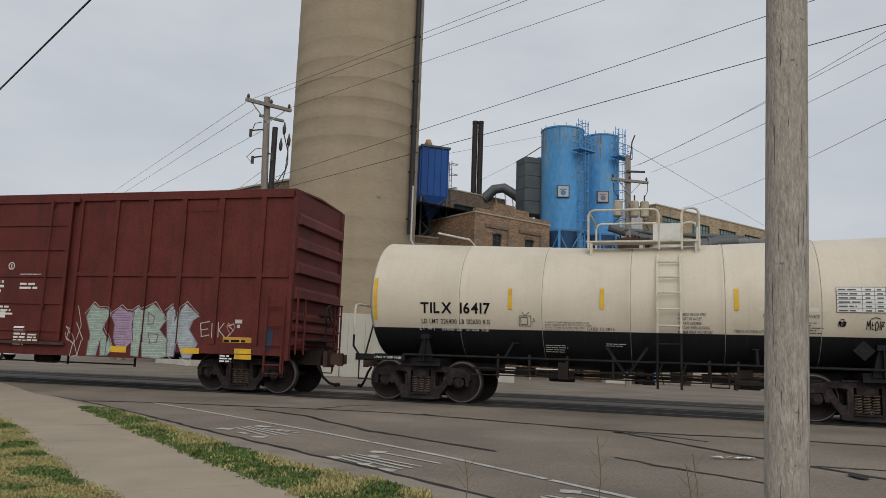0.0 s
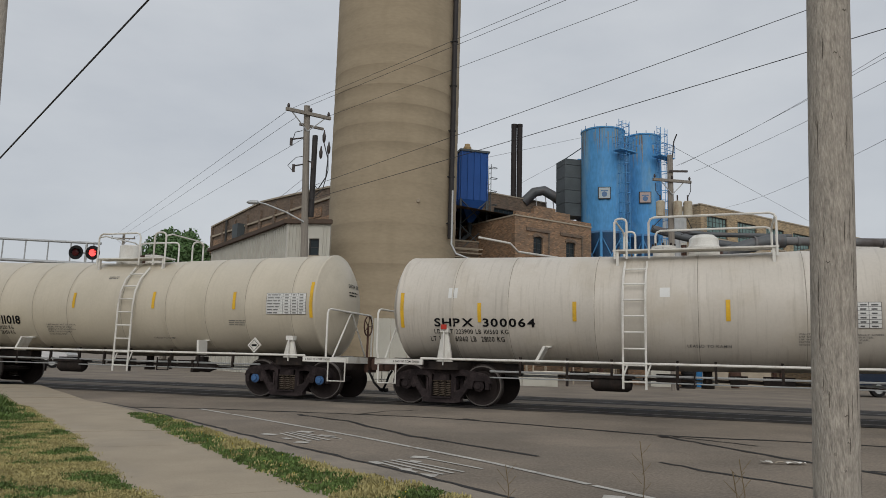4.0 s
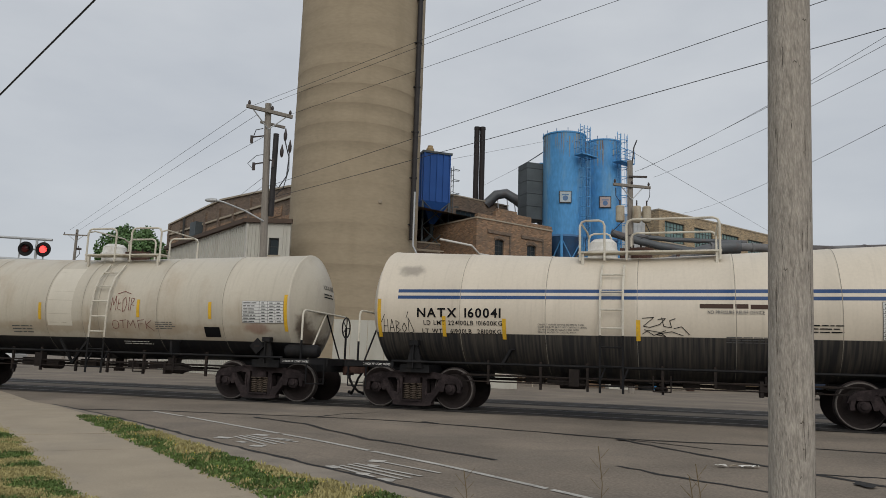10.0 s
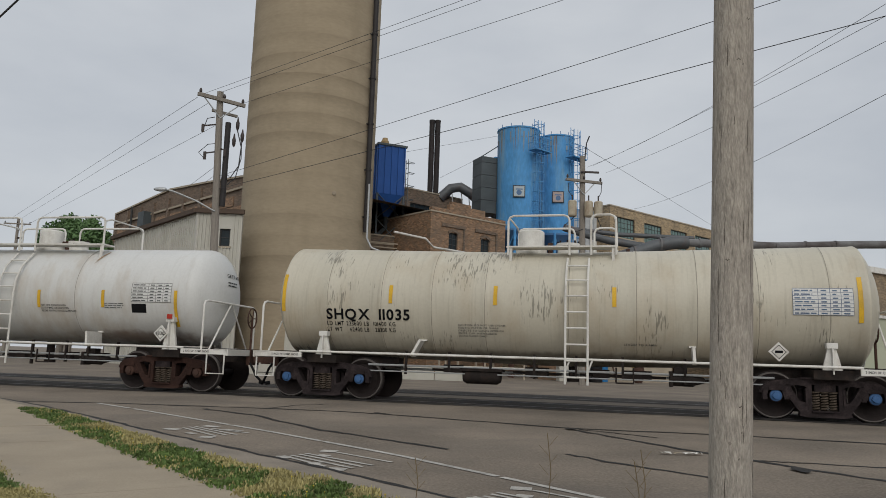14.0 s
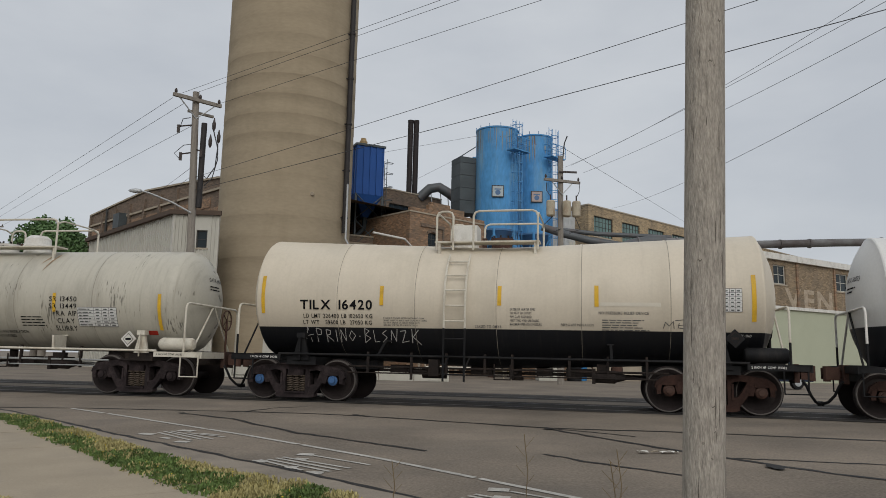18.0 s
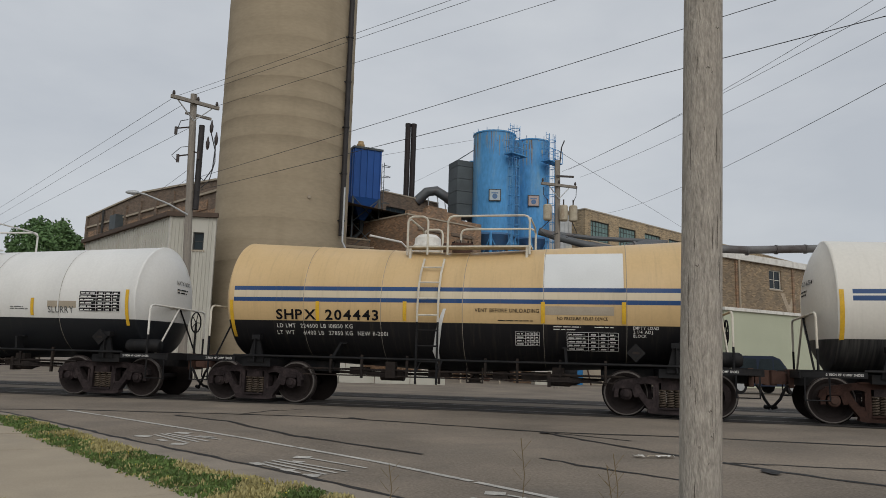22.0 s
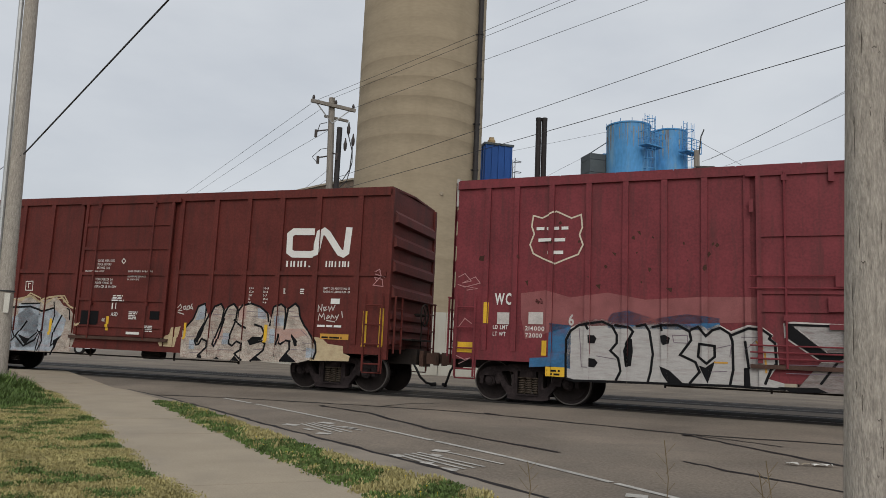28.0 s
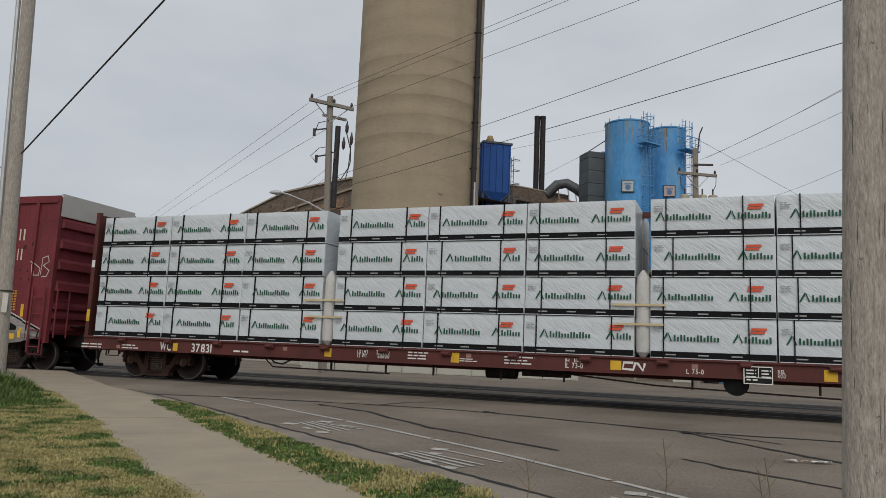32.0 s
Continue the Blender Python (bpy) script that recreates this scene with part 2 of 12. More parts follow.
ASPHALT = mat("asphalt", (0.183, 0.150, 0.115), rough=0.95, var=0.42, scale=0.5, bump=0.6, fine=34, dirt=((0.075, 0.068, 0.06), 0.55, 0.35, (1, 2.2, 1)), spec=0.5)
TRACKBED = mat("sooty_track_paving", (0.060, 0.055, 0.051), rough=0.9, var=0.3, scale=0.7, bump=0.3, fine=40, dirt=((0.032, 0.03, 0.028), 0.8, 0.6, (0.35, 3.0, 1)))
TAR = mat("crack_sealant", (0.020, 0.019, 0.019), rough=0.6, var=0.3, scale=6, bump=0.2)
CONCRETE = mat("pavement_concrete", (0.325, 0.27, 0.196), rough=0.9, var=0.14, scale=1.6, bump=0.25, fine=55, dirt=((0.22, 0.195, 0.16), 0.5, 1.1, (1, 1, 1)), spec=0.5)
TOWER = mat("tower_concrete", (0.335, 0.275, 0.192), rough=0.95, var=0.11, scale=0.9, bump=0.12, fine=9, stretch=(0.3, 0.3, 0.9), dirt=((0.245, 0.20, 0.135), 0.5, 0.5, (1.6, 1.6, 0.4)), spec=0.3)
ROADPAINT = mat("road_paint", (0.42, 0.40, 0.36), rough=0.85, var=0.25, scale=3, bump=0.1, dirt=((0.15, 0.14, 0.125), 0.95, 6.0, (1, 1, 1)), spec=0.5)
WOOD = mat("weathered_pole_wood", (0.365, 0.330, 0.288), rough=0.95, var=0.36, scale=18.0, bump=1.0, fine=60, stretch=(2.6, 2.6, 0.5), dirt=((0.19, 0.17, 0.145), 0.6, 9.0, (5, 5, 0.8)), spec=0.2)
DARKWOOD = mat("dark_pole_wood", (0.24, 0.215, 0.185), rough=0.9, var=0.25, scale=5.0, bump=0.3, stretch=(3, 3, 0.2))
STEEL = mat("cast_steel", (0.026, 0.021, 0.019), rough=0.85, metal=0.1, var=0.35, scale=5, bump=0.3, dirt=((0.085, 0.058, 0.042), 0.5, 4, (1, 1, 1)))
RUST = mat("rusty_steel", (0.075, 0.042, 0.032), rough=0.85, var=0.35, scale=4, bump=0.3, dirt=((0.045, 0.035, 0.03), 0.7, 3, (1, 1, 1)))
TRUCKSTEEL = mat("sooty_truck_casting", (0.026, 0.020, 0.0205), rough=0.85, var=0.45, scale=5, bump=0.3, dirt=((0.082, 0.062, 0.060), 0.6, 5, (1, 1, 1)), spec=0.15)
TRUCKRUST = mat("rusty_truck_casting", (0.036, 0.020, 0.016), rough=0.9, var=0.4, scale=5, bump=0.3, dirt=((0.075, 0.038, 0.028), 0.7, 4, (1, 1, 1)), spec=0.15)
SPRINGSTEEL = mat("spring_steel", (0.11, 0.085, 0.065), rough=0.7, metal=0.2, var=0.3, scale=5, bump=0.2)
WHEEL = mat("wheel_steel", (0.022, 0.0165, 0.0155), rough=0.7, metal=0.1, var=0.3, scale=5, bump=0.15)
RIM = mat("polished_tread", (0.15, 0.135, 0.125), rough=0.5, metal=0.6, var=0.15, scale=9, bump=0.05)
RAIL = mat("rail_steel", (0.20, 0.18, 0.165), rough=0.4, metal=0.7, var=0.25, scale=4, bump=0.1)
BLACK = mat("black_paint", (0.010, 0.010, 0.011), rough=0.65, var=0.4, scale=3, bump=0.1, dirt=((0.035, 0.03, 0.026), 0.6, 2.5, (2, 1, 0.6)))
INK = mat("black_lettering", (0.009, 0.009, 0.010), rough=0.7, var=0.2, bump=0, spec=0.1)
GREYINK = mat("small_black_print", (0.10, 0.10, 0.10), rough=0.6, var=0.2, bump=0)
WHITE = mat("white_steel_paint", (0.66, 0.645, 0.60), rough=0.5, var=0.10, scale=3, bump=0.05, dirt=((0.26, 0.2, 0.14), 0.55, 3, (1, 1, 0.6)))
WHITEINK = mat("white_lettering", (0.68, 0.67, 0.64), rough=0.6, var=0.1, bump=0)
CREAMRAIL = mat("cream_rail_paint", (0.58, 0.545, 0.46), rough=0.5, var=0.12, scale=4, bump=0.05, dirt=((0.22, 0.15, 0.09), 0.6, 4, (1, 1, 0.6)))
YELLOW = mat("yellow_reflector", (0.66, 0.40, 0.035), rough=0.4, var=0.12, scale=5, bump=0.02, dirt=((0.25, 0.17, 0.06), 0.6, 3, (1, 1, 1)))
PALEMETAL = mat("galvanised_steel", (0.42, 0.43, 0.43), rough=0.5, metal=0.4, var=0.15, scale=3, bump=0.05)
GLASS = mat("dark_window_glass", (0.022, 0.030, 0.034), rough=0.12, var=0.4, scale=0.8, bump=0.02, spec=0.5)
BLUECAP = mat("blue_bearing_cap", (0.05, 0.12, 0.26), rough=0.6, var=0.3, scale=8, bump=0.1)
BOXRED = mat("boxcar_oxide_paint", (0.108, 0.023, 0.0185), rough=0.6, var=0.30, scale=1.3, bump=0.10, fine=22, dirt=((0.048, 0.019, 0.016), 0.85, 2.0, (3.0, 1, 0.30)), spec=0.25)
WCRED = mat("boxcar_maroon_paint", (0.162, 0.028, 0.035), rough=0.6, var=0.28, scale=1.3, bump=0.10, fine=22, dirt=((0.07, 0.026, 0.025), 0.8, 2.2, (3.0, 1, 0.30)), spec=0.25)
DECKRED = mat("flatcar_red_paint", (0.10, 0.032, 0.028), rough=0.6, var=0.2, scale=1.2, bump=0.1, dirt=((0.05, 0.03, 0.025), 0.6, 2, (1, 1, 1)))


# ---- mesh helpers ----
class Shape:
    """Collects vertices and faces; every method adds to it."""

    def __init__(self):
        self.v, self.f, self.i = [], [], []
        self.slot = 0

    def add(self, verts, faces):
        k = len(self.v)
        self.v.extend(tuple(p) for p in verts)
        self.f.extend(tuple(k + q for q in face) for face in faces)
        self.i.extend([self.slot] * len(faces))
        return self

    def box(self, x0, x1, y0, y1, z0, z1, m=None):
        vs = [Vector(p) for p in ((x0, y0, z0), (x1, y0, z0), (x1, y1, z0), (x0, y1, z0), (x0, y0, z1), (x1, y0, z1), (x1, y1, z1), (x0, y1, z1))]
        if m is not None:
            vs = [m @ p for p in vs]
        return self.add(vs, ((3, 2, 1, 0), (4, 5, 6, 7), (0, 1, 5, 4), (1, 2, 6, 5), (2, 3, 7, 6), (3, 0, 4, 7)))

    def rod(self, p, q, r, seg=8, r2=None, caps=True):
        p, q = Vector(p), Vector(q)
        r2 = r if r2 is None else r2
        d = (q - p).normalized()
        a = d.orthogonal().normalized()
        b = d.cross(a)
        vs = []
        for c, rad in ((p, r), (q, r2)):
            vs += [c + (a * math.cos(2 * math.pi * k / seg) + b * math.sin(2 * math.pi * k / seg)) * rad for k in range(seg)]
        fs = [(k, (k + 1) % seg, seg + (k + 1) % seg, seg + k) for k in range(seg)]
        if caps:
            fs += [tuple(reversed(range(seg))), tuple(range(seg, 2 * seg))]
        return self.add(vs, fs)

    def tube(self, pts, r, seg=7):
        """A bent pipe through points."""
        pts = [Vector(p) for p in pts]
        vs, fs, n = [], [], len(pts)
        a = (pts[1] - pts[0]).orthogonal().normalized()
        for k, p in enumerate(pts):
            d = (pts[min(k + 1, n - 1)] - pts[max(k - 1, 0)]).normalized()
            a = (a - d * a.dot(d)).normalized()
            b = d.cross(a)
            vs += [p + (a * math.cos(2 * math.pi * j / seg) + b * math.sin(2 * math.pi * j / seg)) * r for j in range(seg)]
        for k in range(n - 1):
            fs += [(k * seg + j, k * seg + (j + 1) % seg, (k + 1) * seg + (j + 1) % seg, (k + 1) * seg + j) for j in range(seg)]
        fs += [tuple(reversed(range(seg))), tuple(range((n - 1) * seg, n * seg))]
        return self.add(vs, fs)

    def lathe(self, rings, seg=32, axis="x", at=(0, 0, 0), caps=True):
        """rings: (distance along the axis, radius)."""
        vs, fs = [], []
        for d, r in rings:
            for k in range(seg):
                c, s = math.cos(2 * math.pi * k / seg) * r, math.sin(2 * math.pi * k / seg) * r
                p = (d, c, s) if axis == "x" else ((s, d, c) if axis == "y" else (c, s, d))
                vs.append((p[0] + at[0], p[1] + at[1], p[2] + at[2]))
        for j in range(len(rings) - 1):
            fs += [(j * seg + k, j * seg + (k + 1) % seg, (j + 1) * seg + (k + 1) % seg, (j + 1) * seg + k) for k in range(seg)]
        if caps:
            fs += [tuple(reversed(range(seg))), tuple(range((len(rings) - 1) * seg, len(rings) * seg))]
        return self.add(vs, fs)

    def band(self, pts, width, y0, y1):
        """A bar that follows points (x, z), width across, from y0 to y1."""
        n = len(pts)
        vs = []
        for k, (x, z) in enumerate(pts):
            a, b = Vector(pts[max(k - 1, 0)]), Vector(pts[min(k + 1, n - 1)])
            d = (b - a).normalized()
            nx, nz = -d.y * width / 2, d.x * width / 2
            vs += [(x + nx, y0, z + nz), (x - nx, y0, z - nz), (x - nx, y1, z - nz), (x + nx, y1, z + nz)]
        fs = [(0, 1, 2, 3), tuple((n - 1) * 4 + q for q in (3, 2, 1, 0))]
        for k in range(n - 1):
            o = k * 4
            fs += [(o + q, o + 4 + q, o + 4 + (q + 1) % 4, o + (q + 1) % 4) for q in range(4)]
        return self.add(vs, fs)

    def strip(self, pts, width, lift=0.0, ground=None):
        """A flat ribbon on the ground along points (x, y)."""
        n, vs = len(pts), []
        for k, (x, y) in enumerate(pts):
            a, b = Vector(pts[max(k - 1, 0)]), Vector(pts[min(k + 1, n - 1)])
            d = (b - a).normalized()
            w = width[k] if isinstance(width, (list, tuple)) else width
            for s in (0.5, -0.5):
                px, py = x - d.y * w * s, y + d.x * w * s
                vs.append((px, py, (ground(px, py) if ground else 0) + lift))
        return self.add(vs, [(2 * k, 2 * k + 1, 2 * k + 3, 2 * k + 2) for k in range(n - 1)])

    def mesh(self, name, *mats, smooth=True, angle=35):
        me = bpy.data.meshes.new(name)
        me.from_pydata(self.v, [], self.f)
        for m in mats:
            me.materials.append(m)
        if len(mats) > 1:
            me.polygons.foreach_set("material_index", self.i)
        if smooth:
            me.polygons.foreach_set("use_smooth", [True] * len(me.polygons))
            me.set_sharp_from_angle(angle=radians(angle))
        bm = bmesh.new()
        bm.from_mesh(me)
        bmesh.ops.recalc_face_normals(bm, faces=bm.faces)
        bm.to_mesh(me)
        bm.free()
        return me


def put(name, me, parent=None, m=None, label=""):
    """Links a mesh as one object, under its thing."""
    ob = new(name, me)
    if parent is not None:
        ob.parent = parent
    if m is not None:
        ob.matrix_basis = m
    if label:
        ob["label"] = label
    return ob


def part(name, shape, material, parent=None, label="", m=None, smooth=True):
    mats = material if isinstance(material, (list, tuple)) else (material,)
    return put(name, shape.mesh(name, *mats, smooth=smooth), parent, m, label)


def thing(name, label, category, group="", m=None, kind=""):
    ob = new(name)
    if m is not None:
        ob.matrix_basis = m
    return tagged(ob, label, category, group, kind)


GLYPHS = {}


def glyph(ch, bold=0.016):
    if (ch, bold) not in GLYPHS:
        cu = bpy.data.curves.new("letter", "FONT")
        cu.body, cu.size, cu.offset, cu.resolution_u = ch, 1.0, bold, 3
        ob = new("letter", cu)
        dg = bpy.context.evaluated_depsgraph_get()
        me = bpy.data.meshes.new_from_object(ob.evaluated_get(dg))
        vs = [(p.co.x, p.co.y) for p in me.vertices]
        fs = [tuple(f.vertices) for f in me.polygons]
        bpy.data.objects.remove(ob)
        bpy.data.curves.remove(cu)
        bpy.data.meshes.remove(me)
        lo = min(p[0] for p in vs)
        GLYPHS[ch, bold] = ([(x - lo, y) for x, y in vs], fs, max(p[0] for p in vs) - lo)
    return GLYPHS[ch, bold]


def letters(shape, text, a, b, height, surface, width=None, gap=0.13, space=0.42, bold=0.016):
    """Lettering from (a, b) to the right, capitals of that height, laid on a surface(a, b)."""
    size = height / 0.69
    total = sum(space if c == " " else glyph(c, bold)[2] + gap for c in text) * size
    k = width / total if width else 1.0
    x = a
    for c in text:
        if c == " ":
            x += space * size * k
            continue
        vs, fs, w = glyph(c, bold)
        shape.add([surface(x + p[0] * size * k, b + p[1] * size) for p in vs], fs)
        x += (w + gap) * size * k
    return x


def words(text, a, b, height, surface, width=None, gap=0.13, space=0.42, bold=0.016):
    """The same lettering, one shape a word."""
    size = height / 0.69
    total = sum(space if c == " " else glyph(c, bold)[2] + gap for c in text) * size
    k = width / total if width else 1.0
    x, made = a, [Shape()]
    for c in text:
        if c == " ":
            x += space * size * k
            made.append(Shape())
            continue
        vs, fs, w = glyph(c, bold)
        made[-1].add([surface(x + p[0] * size * k, b + p[1] * size) for p in vs], fs)
        x += (w + gap) * size * k
    return [s for s in made if s.v]


def print_rows(shape, a, b, width, rows, pitch, surface, rng, weight=0.42):
    """Small print that cannot be read: bars of word length."""
    for r in range(rows):
        x, end = a, a + width * rng.uniform(0.72, 1.0)
        while x < end:
            w = min(rng.uniform(1.2, 4.0) * pitch, end - x)
            z = b - r * pitch
            vs = [surface(x, z), surface(x + w, z), surface(x + w, z + pitch * weight), surface(x, z + pitch * weight)]
            shape.add(vs, [(0, 1, 2, 3)])
            x += w + pitch * 0.45


def sheet(shape, a0, a1, b0, b1, surface, na=1, nb=6):
    """A decal that follows the surface."""
    vs = [surface(a0 + (a1 - a0) * i / na, b0 + (b1 - b0) * j / nb) for j in range(nb + 1) for i in range(na + 1)]
    w = na + 1
    shape.add(vs, [(j * w + i, j * w + i + 1, (j + 1) * w + i + 1, (j + 1) * w + i) for j in range(nb) for i in range(na)])


# ---- the track: straight to one side, bending towards the other ----
TRACK_Y, TRACK_TURN, TRACK_BEND, TRACK_EASE = 18.05, -0.2818, -0.004366, -0.0001797
SPEED, GAIN = 6.9303, -0.000722
_s = np.arange(-320.0, 340.0, 0.5)
_c = np.clip(_s, -30, 22)
_a = TRACK_TURN + TRACK_BEND * _c + 0.5 * TRACK_EASE * _c * _c
_x = np.concatenate([[0], np.cumsum((np.cos(_a[1:]) + np.cos(_a[:-1])) * 0.25)])
_y = np.concatenate([[0], np.cumsum((np.sin(_a[1:]) + np.sin(_a[:-1])) * 0.25)])
_x, _y = _x - np.interp(0, _s, _x), _y - np.interp(0, _s, _y) + TRACK_Y


def track(s, side=0.0):
    """A place on the track: side metres away from the street, and the heading."""
    a = float(np.interp(s, _s, _a))
    return float(np.interp(s, _s, _x)) - side * math.sin(a), float(np.interp(s, _s, _y)) + side * math.cos(a), a


def run(t):
    """How far the train has come at t, against its place at 16 s."""
    return SPEED * (t - 16) + 0.5 * GAIN * (t - 16) ** 2 - 0.50 * max(0.0, 1 - t / 1.2) ** 1.2


def lie(x, y):
    """Height of the ground: level at the rails, falling gently to the street."""
    if y > np.interp(x, _x, _y):
        return 0.0
    d = float(np.hypot(_x - x, _y - y).min())
    return -0.03 * min(max(0.0, d - 1.3), 25.0)


# ---- the train ----
TRAIN = []
WR = 0.457          # wheel radius
HALF = 0.889        # half of a truck's wheelbase


def wheelset_mesh():
    s = Shape()
    s.rod((0, -1.0, 0), (0, 1.0, 0), 0.085, 14)
    for e in (-1, 1):
        # tread, flange, plate and hub
        s.slot = 0
        s.lathe([(e * y, r) for y, r in ((0.665, 0.09), (0.67, 0.36), (0.685, 0.40), (0.69, WR + 0.028), (0.715, WR + 0.03), (0.725, WR + 0.004))], 40, "y", caps=False)
        s.slot = 1
        s.lathe([(e * y, r) for y, r in ((0.725, WR + 0.003), (0.80, WR), (0.812, WR - 0.012), (0.812, WR - 0.03))], 40, "y", caps=False)
        s.slot = 0
        s.lathe([(e * y, r) for y, r in ((0.811, WR - 0.03), (0.80, WR - 0.075), (0.765, 0.34), (0.755, 0.22), (0.80, 0.13), (0.835, 0.125), (0.835, 0.08))], 40, "y", caps=False)
    return s.mesh("wheelset", WHEEL, RIM)


def cap_mesh(e):
    s = Shape()
    s.lathe([(e * y, r) for y, r in ((0.93, 0.115), (1.07, 0.115), (1.085, 0.10), (1.09, 0.07), (1.125, 0.065), (1.13, 0.02))], 20, "y")
    for k in range(3):
        a = 2 * math.pi * k / 3
        s.rod((0.062 * math.cos(a), e * 1.085, 0.062 * math.sin(a)), (0.062 * math.cos(a), e * 1.115, 0.062 * math.sin(a)), 0.018, 6)
    return s


def side_frame_mesh(paint):
    s = Shape()
    y0, y1 = -0.085, 0.085
    s.band([(-1.12, 0.50), (-1.09, 0.60), (-0.98, 0.675), (-0.72, 0.715), (-0.45, 0.755), (0.45, 0.755), (0.72, 0.715), (0.98, 0.675), (1.09, 0.60), (1.12, 0.50)], 0.125, y0, y1)
    s.band([(-0.45, 0.815), (0.45, 0.815)], 0.03, y0 - 0.03, y1 + 0.03)
    for e in (-1, 1):
        s.band([(e * 0.70, 0.68), (e * 0.65, 0.56), (e * 0.57, 0.42), (e * 0.36, 0.13)], 0.135, y0, y1)
        s.band([(e * 0.275, 0.72), (e * 0.275, 0.14)], 0.07, y0 - 0.012, y1 + 0.012)
        s.band([(e * 1.10, 0.56), (e * 1.09, 0.38)], 0.085, y0, y1)
        s.band([(e * 0.70, 0.62), (e * 0.69, 0.39)], 0.085, y0, y1)
        s.box(e * 0.889 - 0.135, e * 0.889 + 0.135, y0 - 0.02, y1 + 0.02, 0.565, 0.64)
        s.rod((e * 0.889, y0 + 0.02, 0.457), (e * 0.889, y1 - 0.02, 0.457), 0.125, 16)
        s.box(e * 0.335 - 0.02, e * 0.335 + 0.02, y0 - 0.03, y1 + 0.03, 0.30, 0.62)
    for e in (-1, 1):                    # gussets round the openings and the roofs over the bearings
        for corners in (((0.29, 0.12), (0.29, 0.40), (0.36, 0.35), (0.46, 0.36), (0.55, 0.45), (0.66, 0.52), (0.62, 0.40), (0.42, 0.10)), ((0.62, 0.62), (0.74, 0.71), (1.0, 0.665), (1.12, 0.57), (1.13, 0.44), (1.06, 0.44), (1.03, 0.56), (0.78, 0.56), (0.74, 0.42), (0.66, 0.42)),
                        ((0.30, 0.72), (0.30, 0.60), (0.36, 0.66), (0.50, 0.68), (0.60, 0.66), (0.72, 0.70))):
            m = len(corners)
            s.add([(e * x, y, z) for y in (y0 - 0.006, y1 + 0.006) for x, z in corners], [tuple(range(m)), tuple(range(2 * m - 1, m - 1, -1))] + [(k, m + k, m + (k + 1) % m, (k + 1) % m) for k in range(m)])
    s.band([(-0.46, 0.14), (-0.34, 0.115), (0.34, 0.115), (0.46, 0.14)], 0.10, y0 - 0.015, y1 + 0.015)
    s.box(-0.24, 0.24, y0 - 0.05, y1 + 0.05, 0.165, 0.195)
    return s.mesh("side_frame", paint)


def spring_mesh():
    s = Shape()
    s.tube([(0.066 * math.cos(k * 0.9), 0.066 * math.sin(k * 0.9), 0.20 + 0.0072 * k) for k in range(46)], 0.0165, 5)
    s.rod((0, 0, 0.535), (0, 0, 0.56), 0.095, 10)
    return s.mesh("spring", SPRINGSTEEL)


def bolster_mesh():
    s = Shape()
    s.box(-0.19, 0.19, -1.10, 1.10, 0.56, 0.70)
    s.box(-0.15, 0.15, -0.55, 0.55, 0.52, 0.76)
    s.rod((0, 0, 0.74), (0, 0, 0.84), 0.2, 18)
    for e in (-1, 1):
        s.box(-0.28, -0.20, e * 0.45 - 0.5, e * 0.45 + 0.5, 0.36, 0.44)
        s.box(0.20, 0.28, e * 0.45 - 0.5, e * 0.45 + 0.5, 0.36, 0.44)
        for q in (-1, 1):
            s.box(q * 0.36, q * 0.44, e * 0.75 - 0.09, e * 0.75 + 0.09, 0.36, 0.60)
    return s.mesh("bolster", TRUCKSTEEL)


def coupler_shape(x, e):
    """A knuckle coupler with its shank, and the air hose under it; e: which way it looks."""
    s = Shape()
    s.box(x - 0.30, x + 0.12, -0.075, 0.075, 0.78, 0.95)
    s.band([(x + e * 0.10, 0.865), (x + e * 0.22, 0.865), (x + e * 0.36, 0.865)], 0.27, -0.15, 0.10)
    s.band([(x + e * 0.22, 0.865), (x + e * 0.40, 0.865)], 0.24, 0.09, 0.20)
    s.rod((x + e * 0.33, -0.07, 0.70), (x + e * 0.33, -0.07, 1.02), 0.075, 12)
    s.box(x - 0.05, x + 0.05, -0.26, 0.26, 0.66, 1.05)
    return s


def hose_shape(x, e, side):
    s = Shape()
    s.tube([(x, side, 0.72), (x + e * 0.08, side, 0.60), (x + e * 0.16, side * 0.9, 0.42), (x + e * 0.27, side * 0.6, 0.28), (x + e * 0.38, side * 0.25, 0.235)], 0.03, 8)
    s.rod((x + e * 0.34, side * 0.3, 0.235), (x + e * 0.44, side * 0.12, 0.25), 0.045, 8)
    return s


WHEELSET, SPRINGS, BOLSTER = wheelset_mesh(), spring_mesh(), bolster_mesh()
SIDEFRAMES = {"dark": side_frame_mesh(TRUCKSTEEL), "rust": side_frame_mesh(TRUCKRUST)}
CAPS = {}
for cap_name, cap_paint in (("dark", TRUCKSTEEL), ("rust", RUST), ("blue", BLUECAP)):
    CAPS[cap_name] = [cap_shape.mesh("bearing_cap", cap_paint) for cap_shape in (cap_mesh(-1), cap_mesh(1))]


